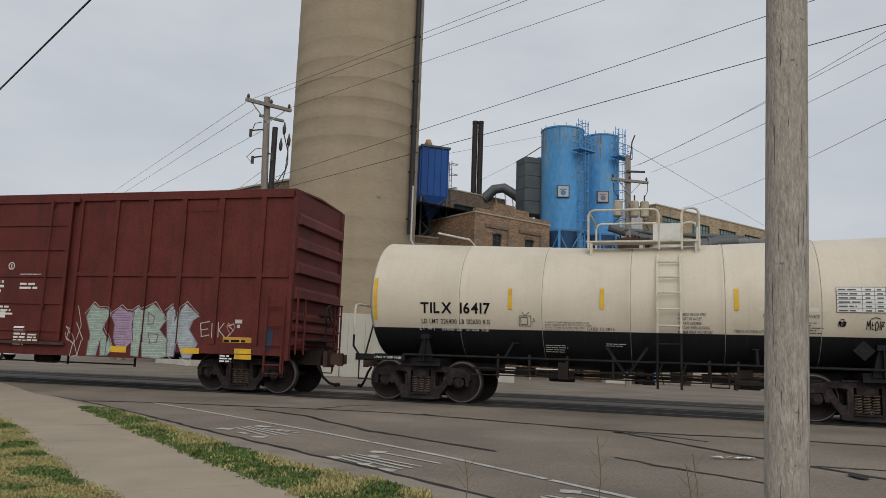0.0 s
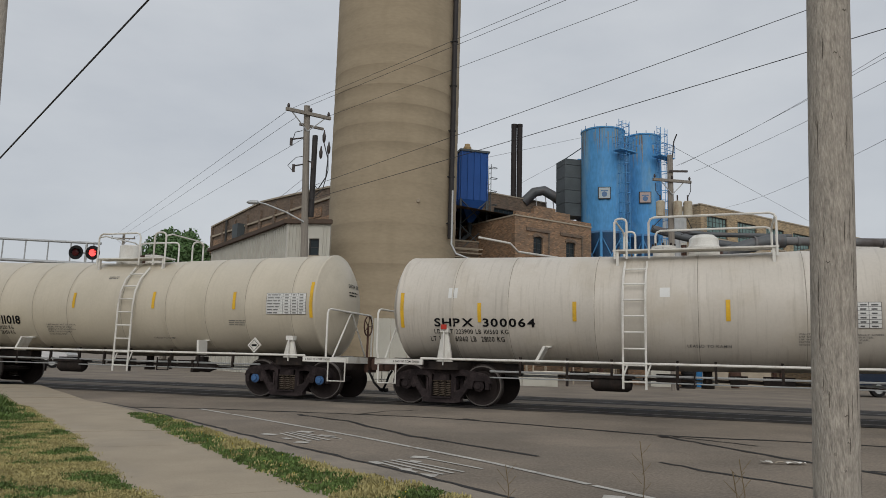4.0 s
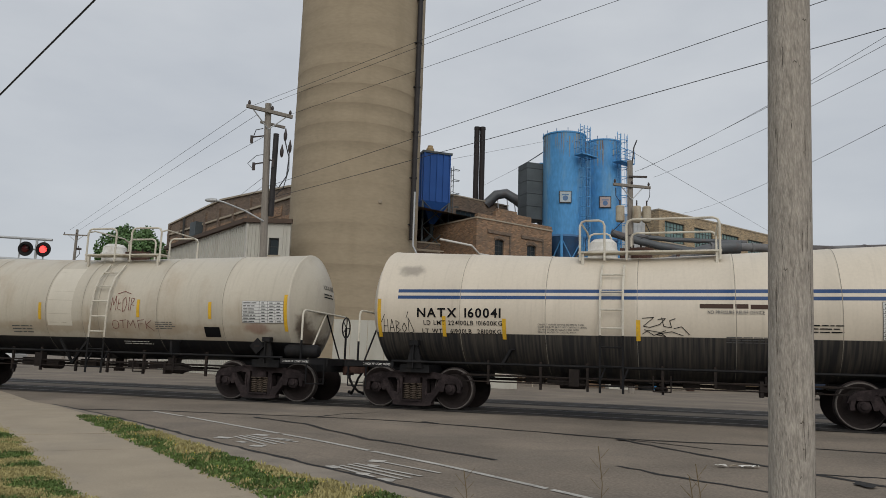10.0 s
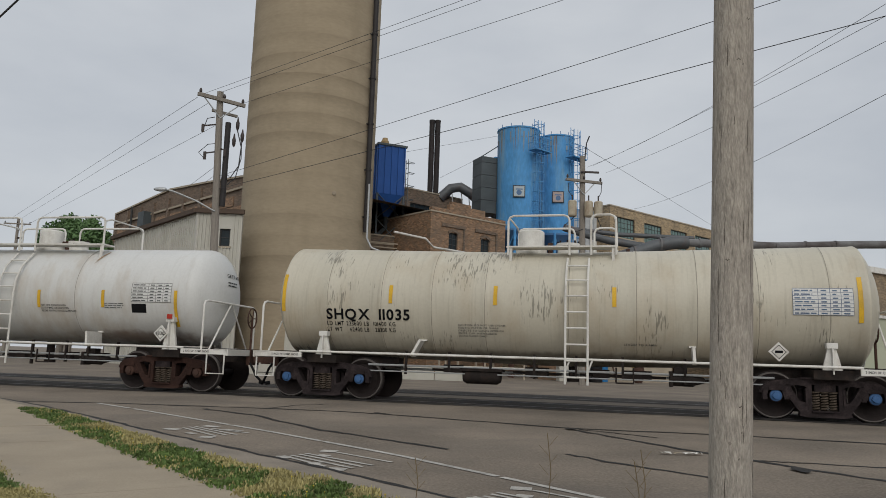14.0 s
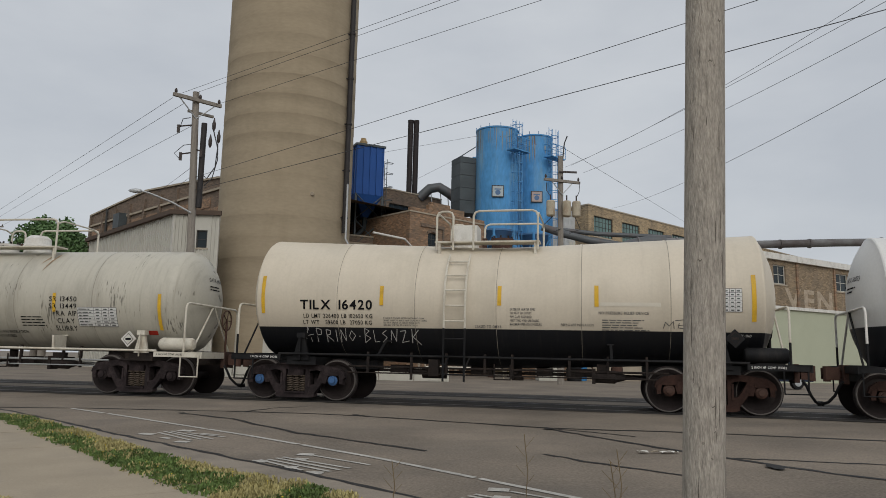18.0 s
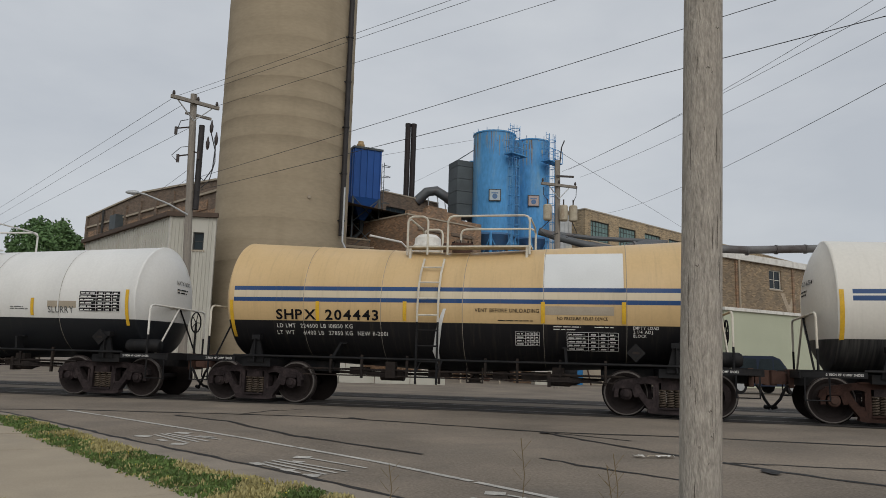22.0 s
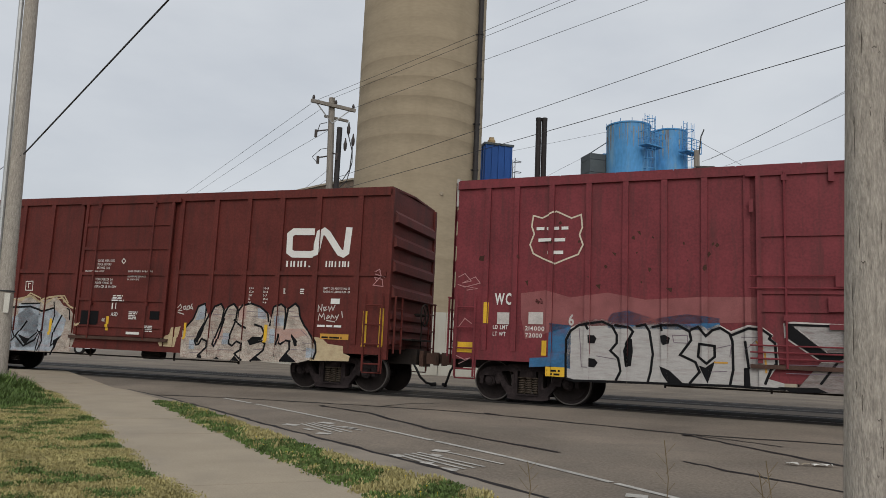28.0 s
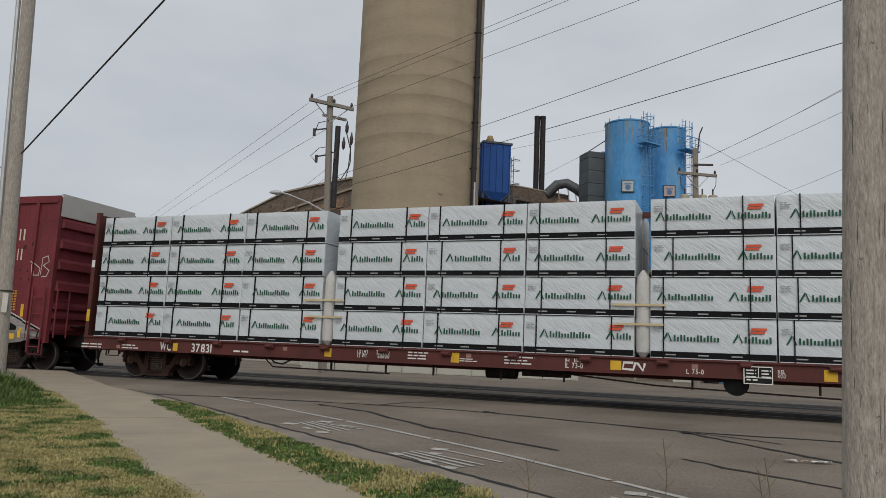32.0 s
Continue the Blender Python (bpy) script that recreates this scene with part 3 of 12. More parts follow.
def add_trucks(car, spacing, caps=("dark", "dark"), nudge=(0.0, 0.0)):
    """Two trucks of four wheels each under a car; gives the wheelsets, to be rolled."""
    rolled = []
    for e, cap, more in zip((-1, 1), caps, nudge):
        x = e * spacing / 2 + more
        truck = put("truck", BOLSTER, car, pose(x, 0, 0))
        for q in (-1, 1):
            put("side_frame", SIDEFRAMES["rust" if cap == "rust" else "dark"], truck, pose(0, q * 1.0, 0))
            for sx in (-0.155, 0, 0.155):
                put("spring", SPRINGS, truck, pose(sx, q * 1.0, 0))
        for h in (-HALF, HALF):
            w = put("wheelset", WHEELSET, car, pose(x + h, 0, WR))
            for k, q in enumerate((-1, 1)):
                put("bearing_cap", CAPS[cap][k], w)
            rolled.append((w, x + h, 0, WR))
    return rolled


def join_train(car, first, last, rolled):
    TRAIN.append((car, first, last, rolled))


def ladder_shape(x, y, z0, z1, width=0.42, step=0.30, r=0.019, face="x", lean=None):
    """A ladder; lean(z) gives its y at that height."""
    s = Shape()
    at = lean or (lambda z: y)
    n = max(2, int((z1 - z0) / step))
    zs = [z0 + (z1 - z0) * k / n for k in range(n + 1)]
    for e in (-0.5, 0.5):
        if face == "x":
            s.tube([(x + e * width, at(z), z) for z in zs], 0.026, 6)
        else:
            s.tube([(x, at(z) + e * width, z) for z in zs], 0.026, 6)
    for z in zs[:-1]:
        z += step * 0.45
        if face == "x":
            s.rod((x - width / 2, at(z), z), (x + width / 2, at(z), z), r, 6)
        else:
            s.rod((x, at(z) - width / 2, z), (x, at(z) + width / 2, z), r, 6)
    return s


# strokes of the tags: along, up
LONGTAG = (((0, 0.2), (0.25, 1), (0.35, 0)), ((0.1, 0.4), (0.6, 0.5)), ((0.8, 0), (0.85, 0.9), (1.2, 0.8), (1.15, 0.5), (0.85, 0.45)), ((1.5, 0), (1.55, 0.8), (1.85, 0.75), (1.8, 0.5), (1.55, 0.45), (1.95, 0.05)),
    ((2.2, 0.05), (2.25, 0.8)), ((2.5, 0), (2.6, 0.8), (2.85, 0.1), (2.95, 0.9)), ((3.3, 0.1), (3.15, 0.4), (3.35, 0.75), (3.6, 0.45), (3.3, 0.1)), ((3.85, 0.4), (3.95, 0.42)),
    ((4.2, 0), (4.3, 0.9), (4.6, 0.75), (4.3, 0.5), (4.65, 0.3), (4.2, 0)), ((4.9, 0.8), (4.9, 0.05), (5.25, 0.1)), ((5.8, 0.8), (5.5, 0.6), (5.8, 0.35), (5.45, 0.05)), ((6.0, 0), (6.15, 0.8), (6.4, 0.1), (6.55, 0.9)),
    ((6.75, 0.75), (7.15, 0.8), (6.8, 0.05), (7.3, 0.15)), ((7.5, 0), (7.55, 0.9)), ((8.0, 0.85), (7.6, 0.4), (8.1, -0.1)))
SCRIBBLE = (((0, 0.1), (0.1, 0.9), (0.3, 0.4), (0.5, 1.0), (0.55, 0.1)), ((0.8, 0.8), (0.75, 0.2), (1.1, 0.1)), ((0.75, 0.5), (1.05, 0.55)), ((1.3, 0.0), (1.25, 0.7), (1.5, 0.9), (1.7, 0.5), (1.5, 0.1), (1.3, 0.05)), ((1.9, 0.9), (1.9, 0.1)),
            ((2.1, 0.1), (2.15, 0.85), (2.5, 0.8), (2.2, 0.45), (2.5, 0.4)), ((0.6, 1.1), (1.3, 1.25), (2.0, 1.1)))
LOOPS = (((0, 0.9), (0.6, 0.95), (0.3, 0.7), (0.05, 0.5), (0.4, 0.45), (0.9, 0.6), (1.2, 0.9), (0.8, 0.85)), ((1.0, 0.95), (1.1, 0.5), (1.5, 0.45), (1.4, 0.8), (1.7, 0.9)), ((0, 0.1), (0.3, 0.3), (0.9, 0.2), (1.2, 0.0), (0.7, 0.1), (1.5, 0.25), (2.1, 0.05)),
         ((1.6, 0.4), (2.0, 0.5), (2.4, 0.1)), ((0.1, 0.35), (0.6, 0.05), (1.2, 0.3)))
SET = (((0, 0), (0.02, 1), (1, 1.02), (0.98, 0), (0, 0)), ((0.15, 0.15), (0.15, 0.85), (0.7, 0.85), (0.7, 0.15), (0.15, 0.15)), ((0.5, 1), (0.25, 1.45)), ((0.5, 1), (0.85, 1.4)), ((1.05, 0.4), (1.3, 0.5), (1.2, 0.8)))
BLOCKTAG = (((0, 0), (0.1, 0.9)), ((0.35, 0.0), (0.4, 0.9)), ((0.05, 0.45), (0.4, 0.45)), ((0.5, 0), (0.75, 0.9), (0.95, 0.0)), ((0.6, 0.35), (0.9, 0.35)), ((1.1, 0), (1.1, 0.8), (1.4, 0.65), (1.1, 0.4), (1.45, 0.2), (1.1, 0)),
            ((1.75, 0.05), (1.6, 0.35), (1.8, 0.65), (2.0, 0.3), (1.75, 0.05)), ((2.15, 0), (2.15, 1.0), (2.6, 0.1), (2.15, 0.0)), ((-0.15, 0.7), (0.15, 1.2)), ((2.0, 1.0), (2.15, 1.4)))


def tank_car(label, first, last, half, radius, centre, paint, marks="", sub=(), mark_at=(0, 0), mark_h=0.2, mark_w=None, rail_paint=None, belly=True,
             reflectors=(), long_reflectors=True, panels=(), prints=(), platform=(1.25, 0.0), bonnet="dome", ladder_at=0.0, caps=("dark", "dark"),
             placard=None, seed=1, ink=None, frame_paint=None, saddle=True, low_marks=(), reflector_paint=None, step_paint=None, guard=1.0, bonnet_at=None, split=0.0, extra=(), scrawl=(), red=False, patches=(), un="", nudge=(0.0, 0.0), white_placard=False, rims=(5.5, 5.5), dished=True, welds=(-4.0, -2.1, -0.2, 1.7, 3.6), sag=0.0, reservoir=False, vee=False):
    """A short tank car. first, last: where its two trucks ride in the train; heights above the rail; sag: how far the tank slopes down from both ends to its middle."""
    rng = random.Random(seed)
    spacing = last - first
    car = thing("tank_car", label, "tank car", "cars of the freight train")
    rail_paint = rail_paint or (BLACK if belly else WHITE)
    frame_paint = frame_paint or (BLACK if belly else STEEL)
    step_paint = step_paint or (CREAMRAIL if belly else rail_paint)
    rolled = add_trucks(car, spacing, caps, nudge)
    end = spacing / 2 + 1.62            # end of the underframe
    R, Z = radius, centre

    knee, span = (rims[1] - rims[0]) / 2, (rims[0] + rims[1]) / 2

    def drop(a):                         # the two halves of the tank slope down to its middle
        return sag * (min(1.0, math.hypot(a - knee, 0.25) / span) - 0.5)

    def side(a, b):                      # a along the car, b height above the rail, on the shell that faces the street
        mid_z = Z + drop(a)
        q = max(-0.999, min(0.999, (b - mid_z) / R))
        c = math.sqrt(1 - q * q)
        return (a, -(R + 0.013) * c, mid_z + (R + 0.013) * q)

    # shell with dished heads
    s = Shape()
    depth = 0.40 if dished else 0.46 * R

    def bulge(q):                        # how far a head stands out at q of its radius
        return depth * (1 - q ** 2.5) if dished else depth * math.sqrt(max(0.0, 1 - q * q))

    heads = []
    for k in range(10):
        q = (k + 0.1) / 9.1 * 0.985 if dished else math.sin(math.pi / 2 * k / 9)
        heads.append((bulge(q), R * q + (0.02 if k == 0 else 0)))
    if dished:
        heads += [(0.012, R * 0.993), (0.0, R * 0.998), (-0.012, R + 0.006), (-0.05, R + 0.006), (-0.06, R)]
    body0, body1 = -rims[0], rims[1]
    rings = [(body0 - d, r) for d, r in heads]
    places = sorted([(x, True) for x in welds] + [(knee + 0.4 * k, False) for k in range(-8, 9) if min([9] + [abs(knee + 0.4 * k - x) for x in welds]) > 0.06])
    for x, welded in places:
        if not welded:
            rings.append((x, R))
            continue
        rings += [(x - 0.024, R), (x - 0.012, R + 0.007), (x + 0.012, R + 0.007), (x + 0.024, R)]
    rings += [(body1 + d, r) for d, r in reversed(heads)]
    s.lathe(rings, 72, "x", (0, 0, Z))
    s.v = [(x, y, z + drop(x)) for x, y, z in s.v]
    shell = part("tank_shell", s, paint, car)
    # dark lines of the welds
    for x in welds:
        w = Shape()
        pts = [side(x + 0.026, Z + drop(x) + R * math.sin(math.radians(g))) for g in range(-70, 86, 6)]
        pts2 = [side(x + 0.036, Z + drop(x) + R * math.sin(math.radians(g))) for g in range(-70, 86, 6)]
        w.add(pts + pts2, [(i, i + 1, len(pts) + i + 1, len(pts) + i) for i in range(len(pts) - 1)])
        part("weld_seam", w, SEAM, shell)

    # reflective yellow strips
    yel = reflector_paint or YELLOW
    strips = [(x, z0, z1, 0.085) for x, z0, z1 in reflectors]
    for x, z0, z1, wd in strips:
        d = Shape()
        sheet(d, x - wd / 2, x + wd / 2, z0, z1, side)
        part("reflector_strip", d, yel, shell, "yellow reflective strip")

    # reporting marks and small print
    ink = ink or INK
    if marks:
        for d in words(marks, mark_at[0], mark_at[1], mark_h, side, mark_w, bold=0.024, space=0.50, gap=0.11):
            part("car_number", d, ink, shell, "painted letters and number")
    for k, (text, a, b, h, wd) in enumerate(sub):
        for d in words(text, a, b, h, side, wd, bold=0.010):
            part("load_marking", d, WHITEINK if b < split else ink, shell, "small painted load limits")
    for a, b, wd, rows, pitch, pm in prints:
        d = Shape()
        if isinstance(rows, tuple):      # notices that can be read
            longest = max(len(line) for line in rows)
            for k, line in enumerate(rows):
                letters(d, line, a, b - k * pitch, pitch * 0.62, side, wd * len(line) / longest, bold=0.012)
        else:
            print_rows(d, a, b, wd, rows, pitch, side, rng, 0.34)
        part("small_print", d, pm, shell, "lines of small print")["kind"] = "stuff"
    for a0, a1, b0, b1, base, line in panels:
        d = Shape()
        sheet(d, a0, a1, b0, b1, side, 2, 6)
        panel = part("stencil_panel", d, base, shell, "ruled data panel")
        d = Shape()
        up = lambda a, b: tuple(Vector(side(a, b)) + Vector((0, -0.003, 0)))
        rows = max(3, int((b1 - b0) / 0.07))
        for j in range(rows + 1):
            b = b0 + (b1 - b0) * j / rows
            sheet(d, a0, a1, b - 0.004, b + 0.004, up, 1, 1)
            if j < rows:
                print_rows(d, a0 + 0.03, b + 0.018, (a1 - a0) * 0.36, 1, (b1 - b0) / rows * 0.75, up, rng, 0.45)
                for c in (0.47, 0.66, 0.84):
                    print_rows(d, a0 + (a1 - a0) * c, b + 0.018, (a1 - a0) * 0.11, 1, (b1 - b0) / rows * 0.75, up, rng, 0.45)
        for c in (0, 0.42, 0.62, 0.8, 1.0):
            a = a0 + (a1 - a0) * c
            sheet(d, a - 0.004, a + 0.004, b0, b1, up, 1, 4)
        part("panel_print", d, line, panel)
    for a0, a1, b0, b1, colour in patches:
        d = Shape()
        sheet(d, a0, a1, b0, b1, lambda a, b: tuple(Vector(side(a, b)) + Vector((0, 0.010, 0))), 2, 8)
        part("paint_patch", d, colour, shell)
    for text, a, b, h, wd, colour in extra:
        d = Shape()
        letters(d, text, a, b, h, side, wd, bold=0.008)
        part("notice", d, colour, shell)["kind"] = "stuff"
    for a0, a1, b0, b1, colour, tag in scrawl:
        # a tag of loose strokes between the two heights
        d = Shape()
        across = max(x for stroke in tag for x, z in stroke)
        for stroke in tag:
            pts = [(a0 + (a1 - a0) * x / across, b0 + (b1 - b0) * z) for x, z in stroke]
            for (x0, z0), (x1, z1) in zip(pts[:-1], pts[1:]):
                ln = max(1e-6, math.hypot(x1 - x0, z1 - z0))
                ex, ez = (x1 - x0) / ln * 0.007, (z1 - z0) / ln * 0.007
                d.add([side(x0 - ez, z0 + ex), side(x1 - ez, z1 + ex), side(x1 + ez, z1 - ex), side(x0 + ez, z0 - ex)], [(0, 1, 2, 3)])
        part("graffiti_tag", d, colour, shell)["kind"] = "stuff"
    if marks:                            # the same marks on both heads
        for e in (-1, 1):
            def head(a, b, e=e):
                rr = min(0.97, math.hypot(a, b - Z - sag / 2) / R)
                return (e * (rims[e > 0] + bulge(rr) + 0.012), e * a, b)
            d = Shape()
            letters(d, marks, -0.15, Z + 0.52, 0.10, head, 0.8, bold=0.01)
            print_rows(d, -0.15, Z + 0.38, 0.62, 2, 0.075, head, rng)
            part("head_number", d, ink if not belly else INK, shell)["kind"] = "stuff"

    # ladder up the side, top platform with its rails
    lx = ladder_at
    Z += drop(platform[1])
    top = Z + R
    lean = lambda z: -math.sqrt(max(0.0, R * R - max(0.0, z - Z) ** 2)) - 0.13 if z > Z else -R - 0.13
    high = 0.4 * Z + 0.6 * top + 0.28
    if split:                            # the ladder changes colour with the shell
        part("side_ladder", ladder_shape(lx, 0, 0.52, split, 0.46, 0.33, lean=lean), BLACK, car, "black lower ladder")
        part("side_ladder", ladder_shape(lx, 0, split, high, 0.46, 0.33, lean=lean), step_paint, car, "pale upper ladder")
    else:
        part("side_ladder", ladder_shape(lx, 0, 0.52, high, 0.46, 0.33, lean=lean), rail_paint, car, "side ladder")
    for e in (-1, 1):
        part("ladder_brace", Shape().rod((lx + e * 0.23 - 0.02, -R - 0.11, 0.72), (lx + e * 0.23 + 0.10, -1.40, 1.04), 0.02, 6), rail_paint if not belly else frame_paint, car)
    ln, off = platform
    p = Shape()
    p.box(off - ln, off + ln, -0.86, -0.42, top + 0.02, top + 0.055)
    p.box(off - ln, off + ln, 0.42, 0.86, top + 0.02, top + 0.055)
    for e in (-1, 1):
        for q in (-1, 1):
            p.box(off + e * (ln - 0.1) - 0.03, off + e * (ln - 0.1) + 0.03, q * 0.8 - 0.03, q * 0.8 + 0.03, Z + R * 0.72, top + 0.03)
    part("top_platform", p, step_paint, car, "grating platform on top")
    for e in (-1, 1):                    # rust that ran down from the platform's feet
        for _ in range(rng.choice((1, 2, 3))):
            x, w = off + e * (ln - 0.1) + rng.uniform(-0.12, 0.16), rng.uniform(0.012, 0.03)
            z0, z1 = top - rng.uniform(0.14, 0.2), top - rng.uniform(0.34, 0.75)
            streak = Shape().add([side(x + g * w * f - 0.05 * k, z0 + (z1 - z0) * k / 3) for k, f in enumerate((0.7, 1.0, 0.7, 0.1)) for g in (-1, 1)], [(2 * k, 2 * k + 1, 2 * k + 3, 2 * k + 2) for k in range(3)])
            part("rust_run", streak, RUNRUST, shell)
    hh = 0.74 * guard
    gate = max(off - ln + 0.35, min(off + ln - 0.35, lx))
    for q in (-1, 1):
        for x0, x1 in ((off - ln + 0.04, gate - 0.2), (gate + 0.27, off + ln - 0.04)):
            g = Shape()
            y, k = q * 0.84, min(0.12, (x1 - x0) / 3)
            g.tube([(x0, y, top - 0.15), (x0, y, top + hh - k), (x0 + k * 0.3, y, top + hh - k * 0.3), (x0 + k, y, top + hh), (x1 - k, y, top + hh), (x1 - k * 0.3, y, top + hh - k * 0.3), (x1, y, top + hh - k), (x1, y, top - 0.15)], 0.026, 7)
            part("guard_rail", g, rail_paint if not belly else step_paint, car, "bent pipe guard rail")
    for e in (-1, 1):
        g = Shape()
        xe = off + e * (ln - 0.04)
        g.tube([(xe, -0.84, top + hh - 0.1), (xe, -0.6, top + hh - 0.02), (xe, 0.6, top + hh - 0.02), (xe, 0.84, top + hh - 0.1)], 0.022, 6)
        part("cross_rail", g, rail_paint if not belly else step_paint, car)
    m = Shape()
    bx = off - 0.35 if bonnet_at is None else bonnet_at
    if bonnet == "dome":
        m.lathe([(top - 0.08, 0.33), (top + 0.12, 0.33), (top + 0.13, 0.36), (top + 0.17, 0.36), (top + 0.22, 0.32), (top + 0.36, 0.31), (top + 0.44, 0.22), (top + 0.46, 0.05)], 28, "z", (bx, 0, 0))
    elif bonnet == "box":
        m.box(bx - 0.3, bx + 0.3, -0.28, 0.28, top + 0.12, top + 0.52)
        m.lathe([(top - 0.05, 0.30), (top + 0.12, 0.30)], 20, "z", (bx, 0, 0))
    else:
        m.lathe([(top - 0.05, 0.36), (top + 0.14, 0.36), (top + 0.15, 0.30), (top + 0.50, 0.30), (top + 0.53, 0.26)], 28, "z", (bx, 0, 0))
    part("manway_bonnet", m, WHITE, car, "white valve bonnet")
    mx = bx + (0.85 if bx <= off else -0.85)
    v = Shape()
    v.rod((mx, 0, top - 0.03), (mx, 0, top + 0.16), 0.24, 18)
    v.rod((mx, 0, top + 0.16), (mx, 0, top + 0.22), 0.27, 18)
    part("manway", v, WHITE if not belly else RUST, car, "bolted manway lid")
    for k in range(8):
        a = 2 * math.pi * k / 8
        part("lid_bolt", Shape().rod((mx + 0.235 * math.cos(a), 0.235 * math.sin(a), top + 0.1), (mx + 0.235 * math.cos(a), 0.235 * math.sin(a), top + 0.28), 0.022, 6), STEEL, car)
    v = Shape()
    vx = (bx + mx) / 2
    v.rod((vx, 0.1, top - 0.02), (vx, 0.1, top + 0.26), 0.06, 10)
    v.rod((vx, -0.08, top + 0.2), (vx, 0.28, top + 0.2), 0.035, 8)
    part("valve", v, RUST, car)

    # underframe: stub sills, end platforms, side rails and braces
    for e in (-1, 1):
        u = Shape()
        xa, xb = sorted((e * (spacing / 2 - 1.5), e * (end - 0.05)))
        u.box(xa, xb, -0.19, 0.19, 0.72, 1.05)
        xa, xb = sorted((e * (spacing / 2 - 0.35), e * (spacing / 2 + 0.35)))
        u.box(xa, xb, -1.28, 1.28, 0.80, 0.98)
        part("stub_sill", u, frame_paint, car)
        if saddle:                       # tapered bolster brackets up the flank
            for q in (-1, 1):
                x = e * spacing / 2
                y0, y1 = sorted((q * (R * 0.90), q * (R * 0.90 + 0.07)))
                hi = 1.66 if red else 1.42
                k = Shape()
                k.add([(x + dx, y, z) for y in (y0, y1) for dx, z in ((-0.20, 0.9), (0.20, 0.9), (0.07, hi), (-0.07, hi))], [(0, 1, 2, 3), (7, 6, 5, 4), (0, 4, 5, 1), (1, 5, 6, 2), (2, 6, 7, 3), (3, 7, 4, 0)])
                k.box(x - 0.10, x + 0.10, y0 - 0.05, y1 + 0.05, hi - 0.02, hi + 0.09)
                k.box(x - 0.012, x + 0.012, y0 - 0.09, y1 + 0.09, 0.9, hi)
                part("saddle_bracket", k, rail_paint if not belly else frame_paint, car)
                if red and q < 0:
                    k = Shape().box(x - 0.07, x + 0.07, y0 - 0.09, y0 - 0.08, hi + 0.05, hi + 0.16)
                    part("red_tag", k, REDTAG, car, "red square tag")
        # end platform, crossover rails and sill steps
        k = Shape()
        xa, xb = sorted((e * (spacing / 2 + 0.45), e * end))
        k.box(xa, xb, -1.42, -1.36, 0.90, 1.02)
        k.box(xa, xb, 1.36, 1.42, 0.90, 1.02)
        xa, xb = sorted((e * (end - 0.32), e * end))
        k.box(xa, xb, -1.42, 1.42, 1.0, 1.03)
        k.box(e * end - 0.03, e * end + 0.03, -1.42, 1.42, 0.88, 1.03)
        part("end_platform", k, rail_paint if not belly else frame_paint, car, "end platform")
        for q in (-1, 1):
            x = e * (end - 0.06)
            t = Shape().tube([(x, q * 1.40, 0.92), (x, q * 1.40, 0.46), (x - e * 0.44, q * 1.40, 0.46), (x - e * 0.44, q * 1.40, 0.92)], 0.02, 6)
            part("sill_step", t, rail_paint if not belly else frame_paint, car)
        # hand rail across the platform, on two struts; on the black cars pale above and black below
        x = e * (rims[e > 0] + (0.42 if dished else 0.46 * R + 0.04))
        foot = e * min(abs(x), end - 0.04)
        low_paint = frame_paint if belly else rail_paint
        r = Shape().tube([(x, -1.38, 1.45), (x, -1.38, 2.06), (x, -1.33, 2.14), (x, -1.22, 2.17), (x, 1.22, 2.17), (x, 1.33, 2.14), (x, 1.38, 2.06), (x, 1.38, 1.45)], 0.025, 7)
        rail = part("end_rail", r, step_paint, car, "pale pipe hand rail across the end")
        for q in (-1, 1):
            part("rail_post", Shape().tube([(foot, q * 1.38, 1.0), (x, q * 1.38, 1.2), (x, q * 1.38, 1.46)], 0.0255, 7), low_paint, rail)
            part("rail_strut", Shape().rod((foot, q * 1.02, 1.0), (x, 0.03 * q, 2.15), 0.022, 6), step_paint if q * e < 0 else low_paint, rail)
        sign = Shape()
        letters(sign, "2 INCH HF COMP SHOES", e * (spacing / 2 + 0.85) - 0.33, 0.94, 0.045, lambda a, b: (a, -1.424, b), 0.66, bold=0.012)
        part("shoe_notice", sign, WHITEINK if belly else INK, car, "small stencilled notice")["kind"] = "stuff"
        part("coupler", coupler_shape(e * (end + 0.0), e), RUST, car, "rusty knuckle coupler")
        part("air_hose", hose_shape(e * (end + 0.08), e, -0.32), BLACK, car)
        bw = Shape()
        if e > 0 and (belly or reservoir):
            tank = Shape().lathe([(0, 0.02), (0.03, 0.12), (0.09, 0.155), (0.81, 0.155), (0.87, 0.12), (0.9, 0.02)], 18, "x", (spacing / 2 + 0.42, -1.12, 1.2))
            part("air_reservoir", tank, frame_paint if belly else rail_paint, car, "air reservoir on the end platform")
        if e > 0:
            wx = e * (end - 0.34)
            bw.tube([(wx, 0.55 + 0.26 * math.cos(2 * math.pi * k / 20), 1.85 + 0.26 * math.sin(2 * math.pi * k / 20)) for k in range(21)], 0.018, 6)
            for k in range(5):
                bw.rod((wx, 0.55, 1.85), (wx, 0.55 + 0.26 * math.cos(2 * math.pi * k / 5), 1.85 + 0.26 * math.sin(2 * math.pi * k / 5)), 0.012, 5)
            bw.rod((e * (end - 0.34), 0.55, 1.0), (e * (end - 0.34), 0.55, 1.85), 0.03, 8)
            part("brake_wheel", bw, frame_paint if belly else RUST, car)
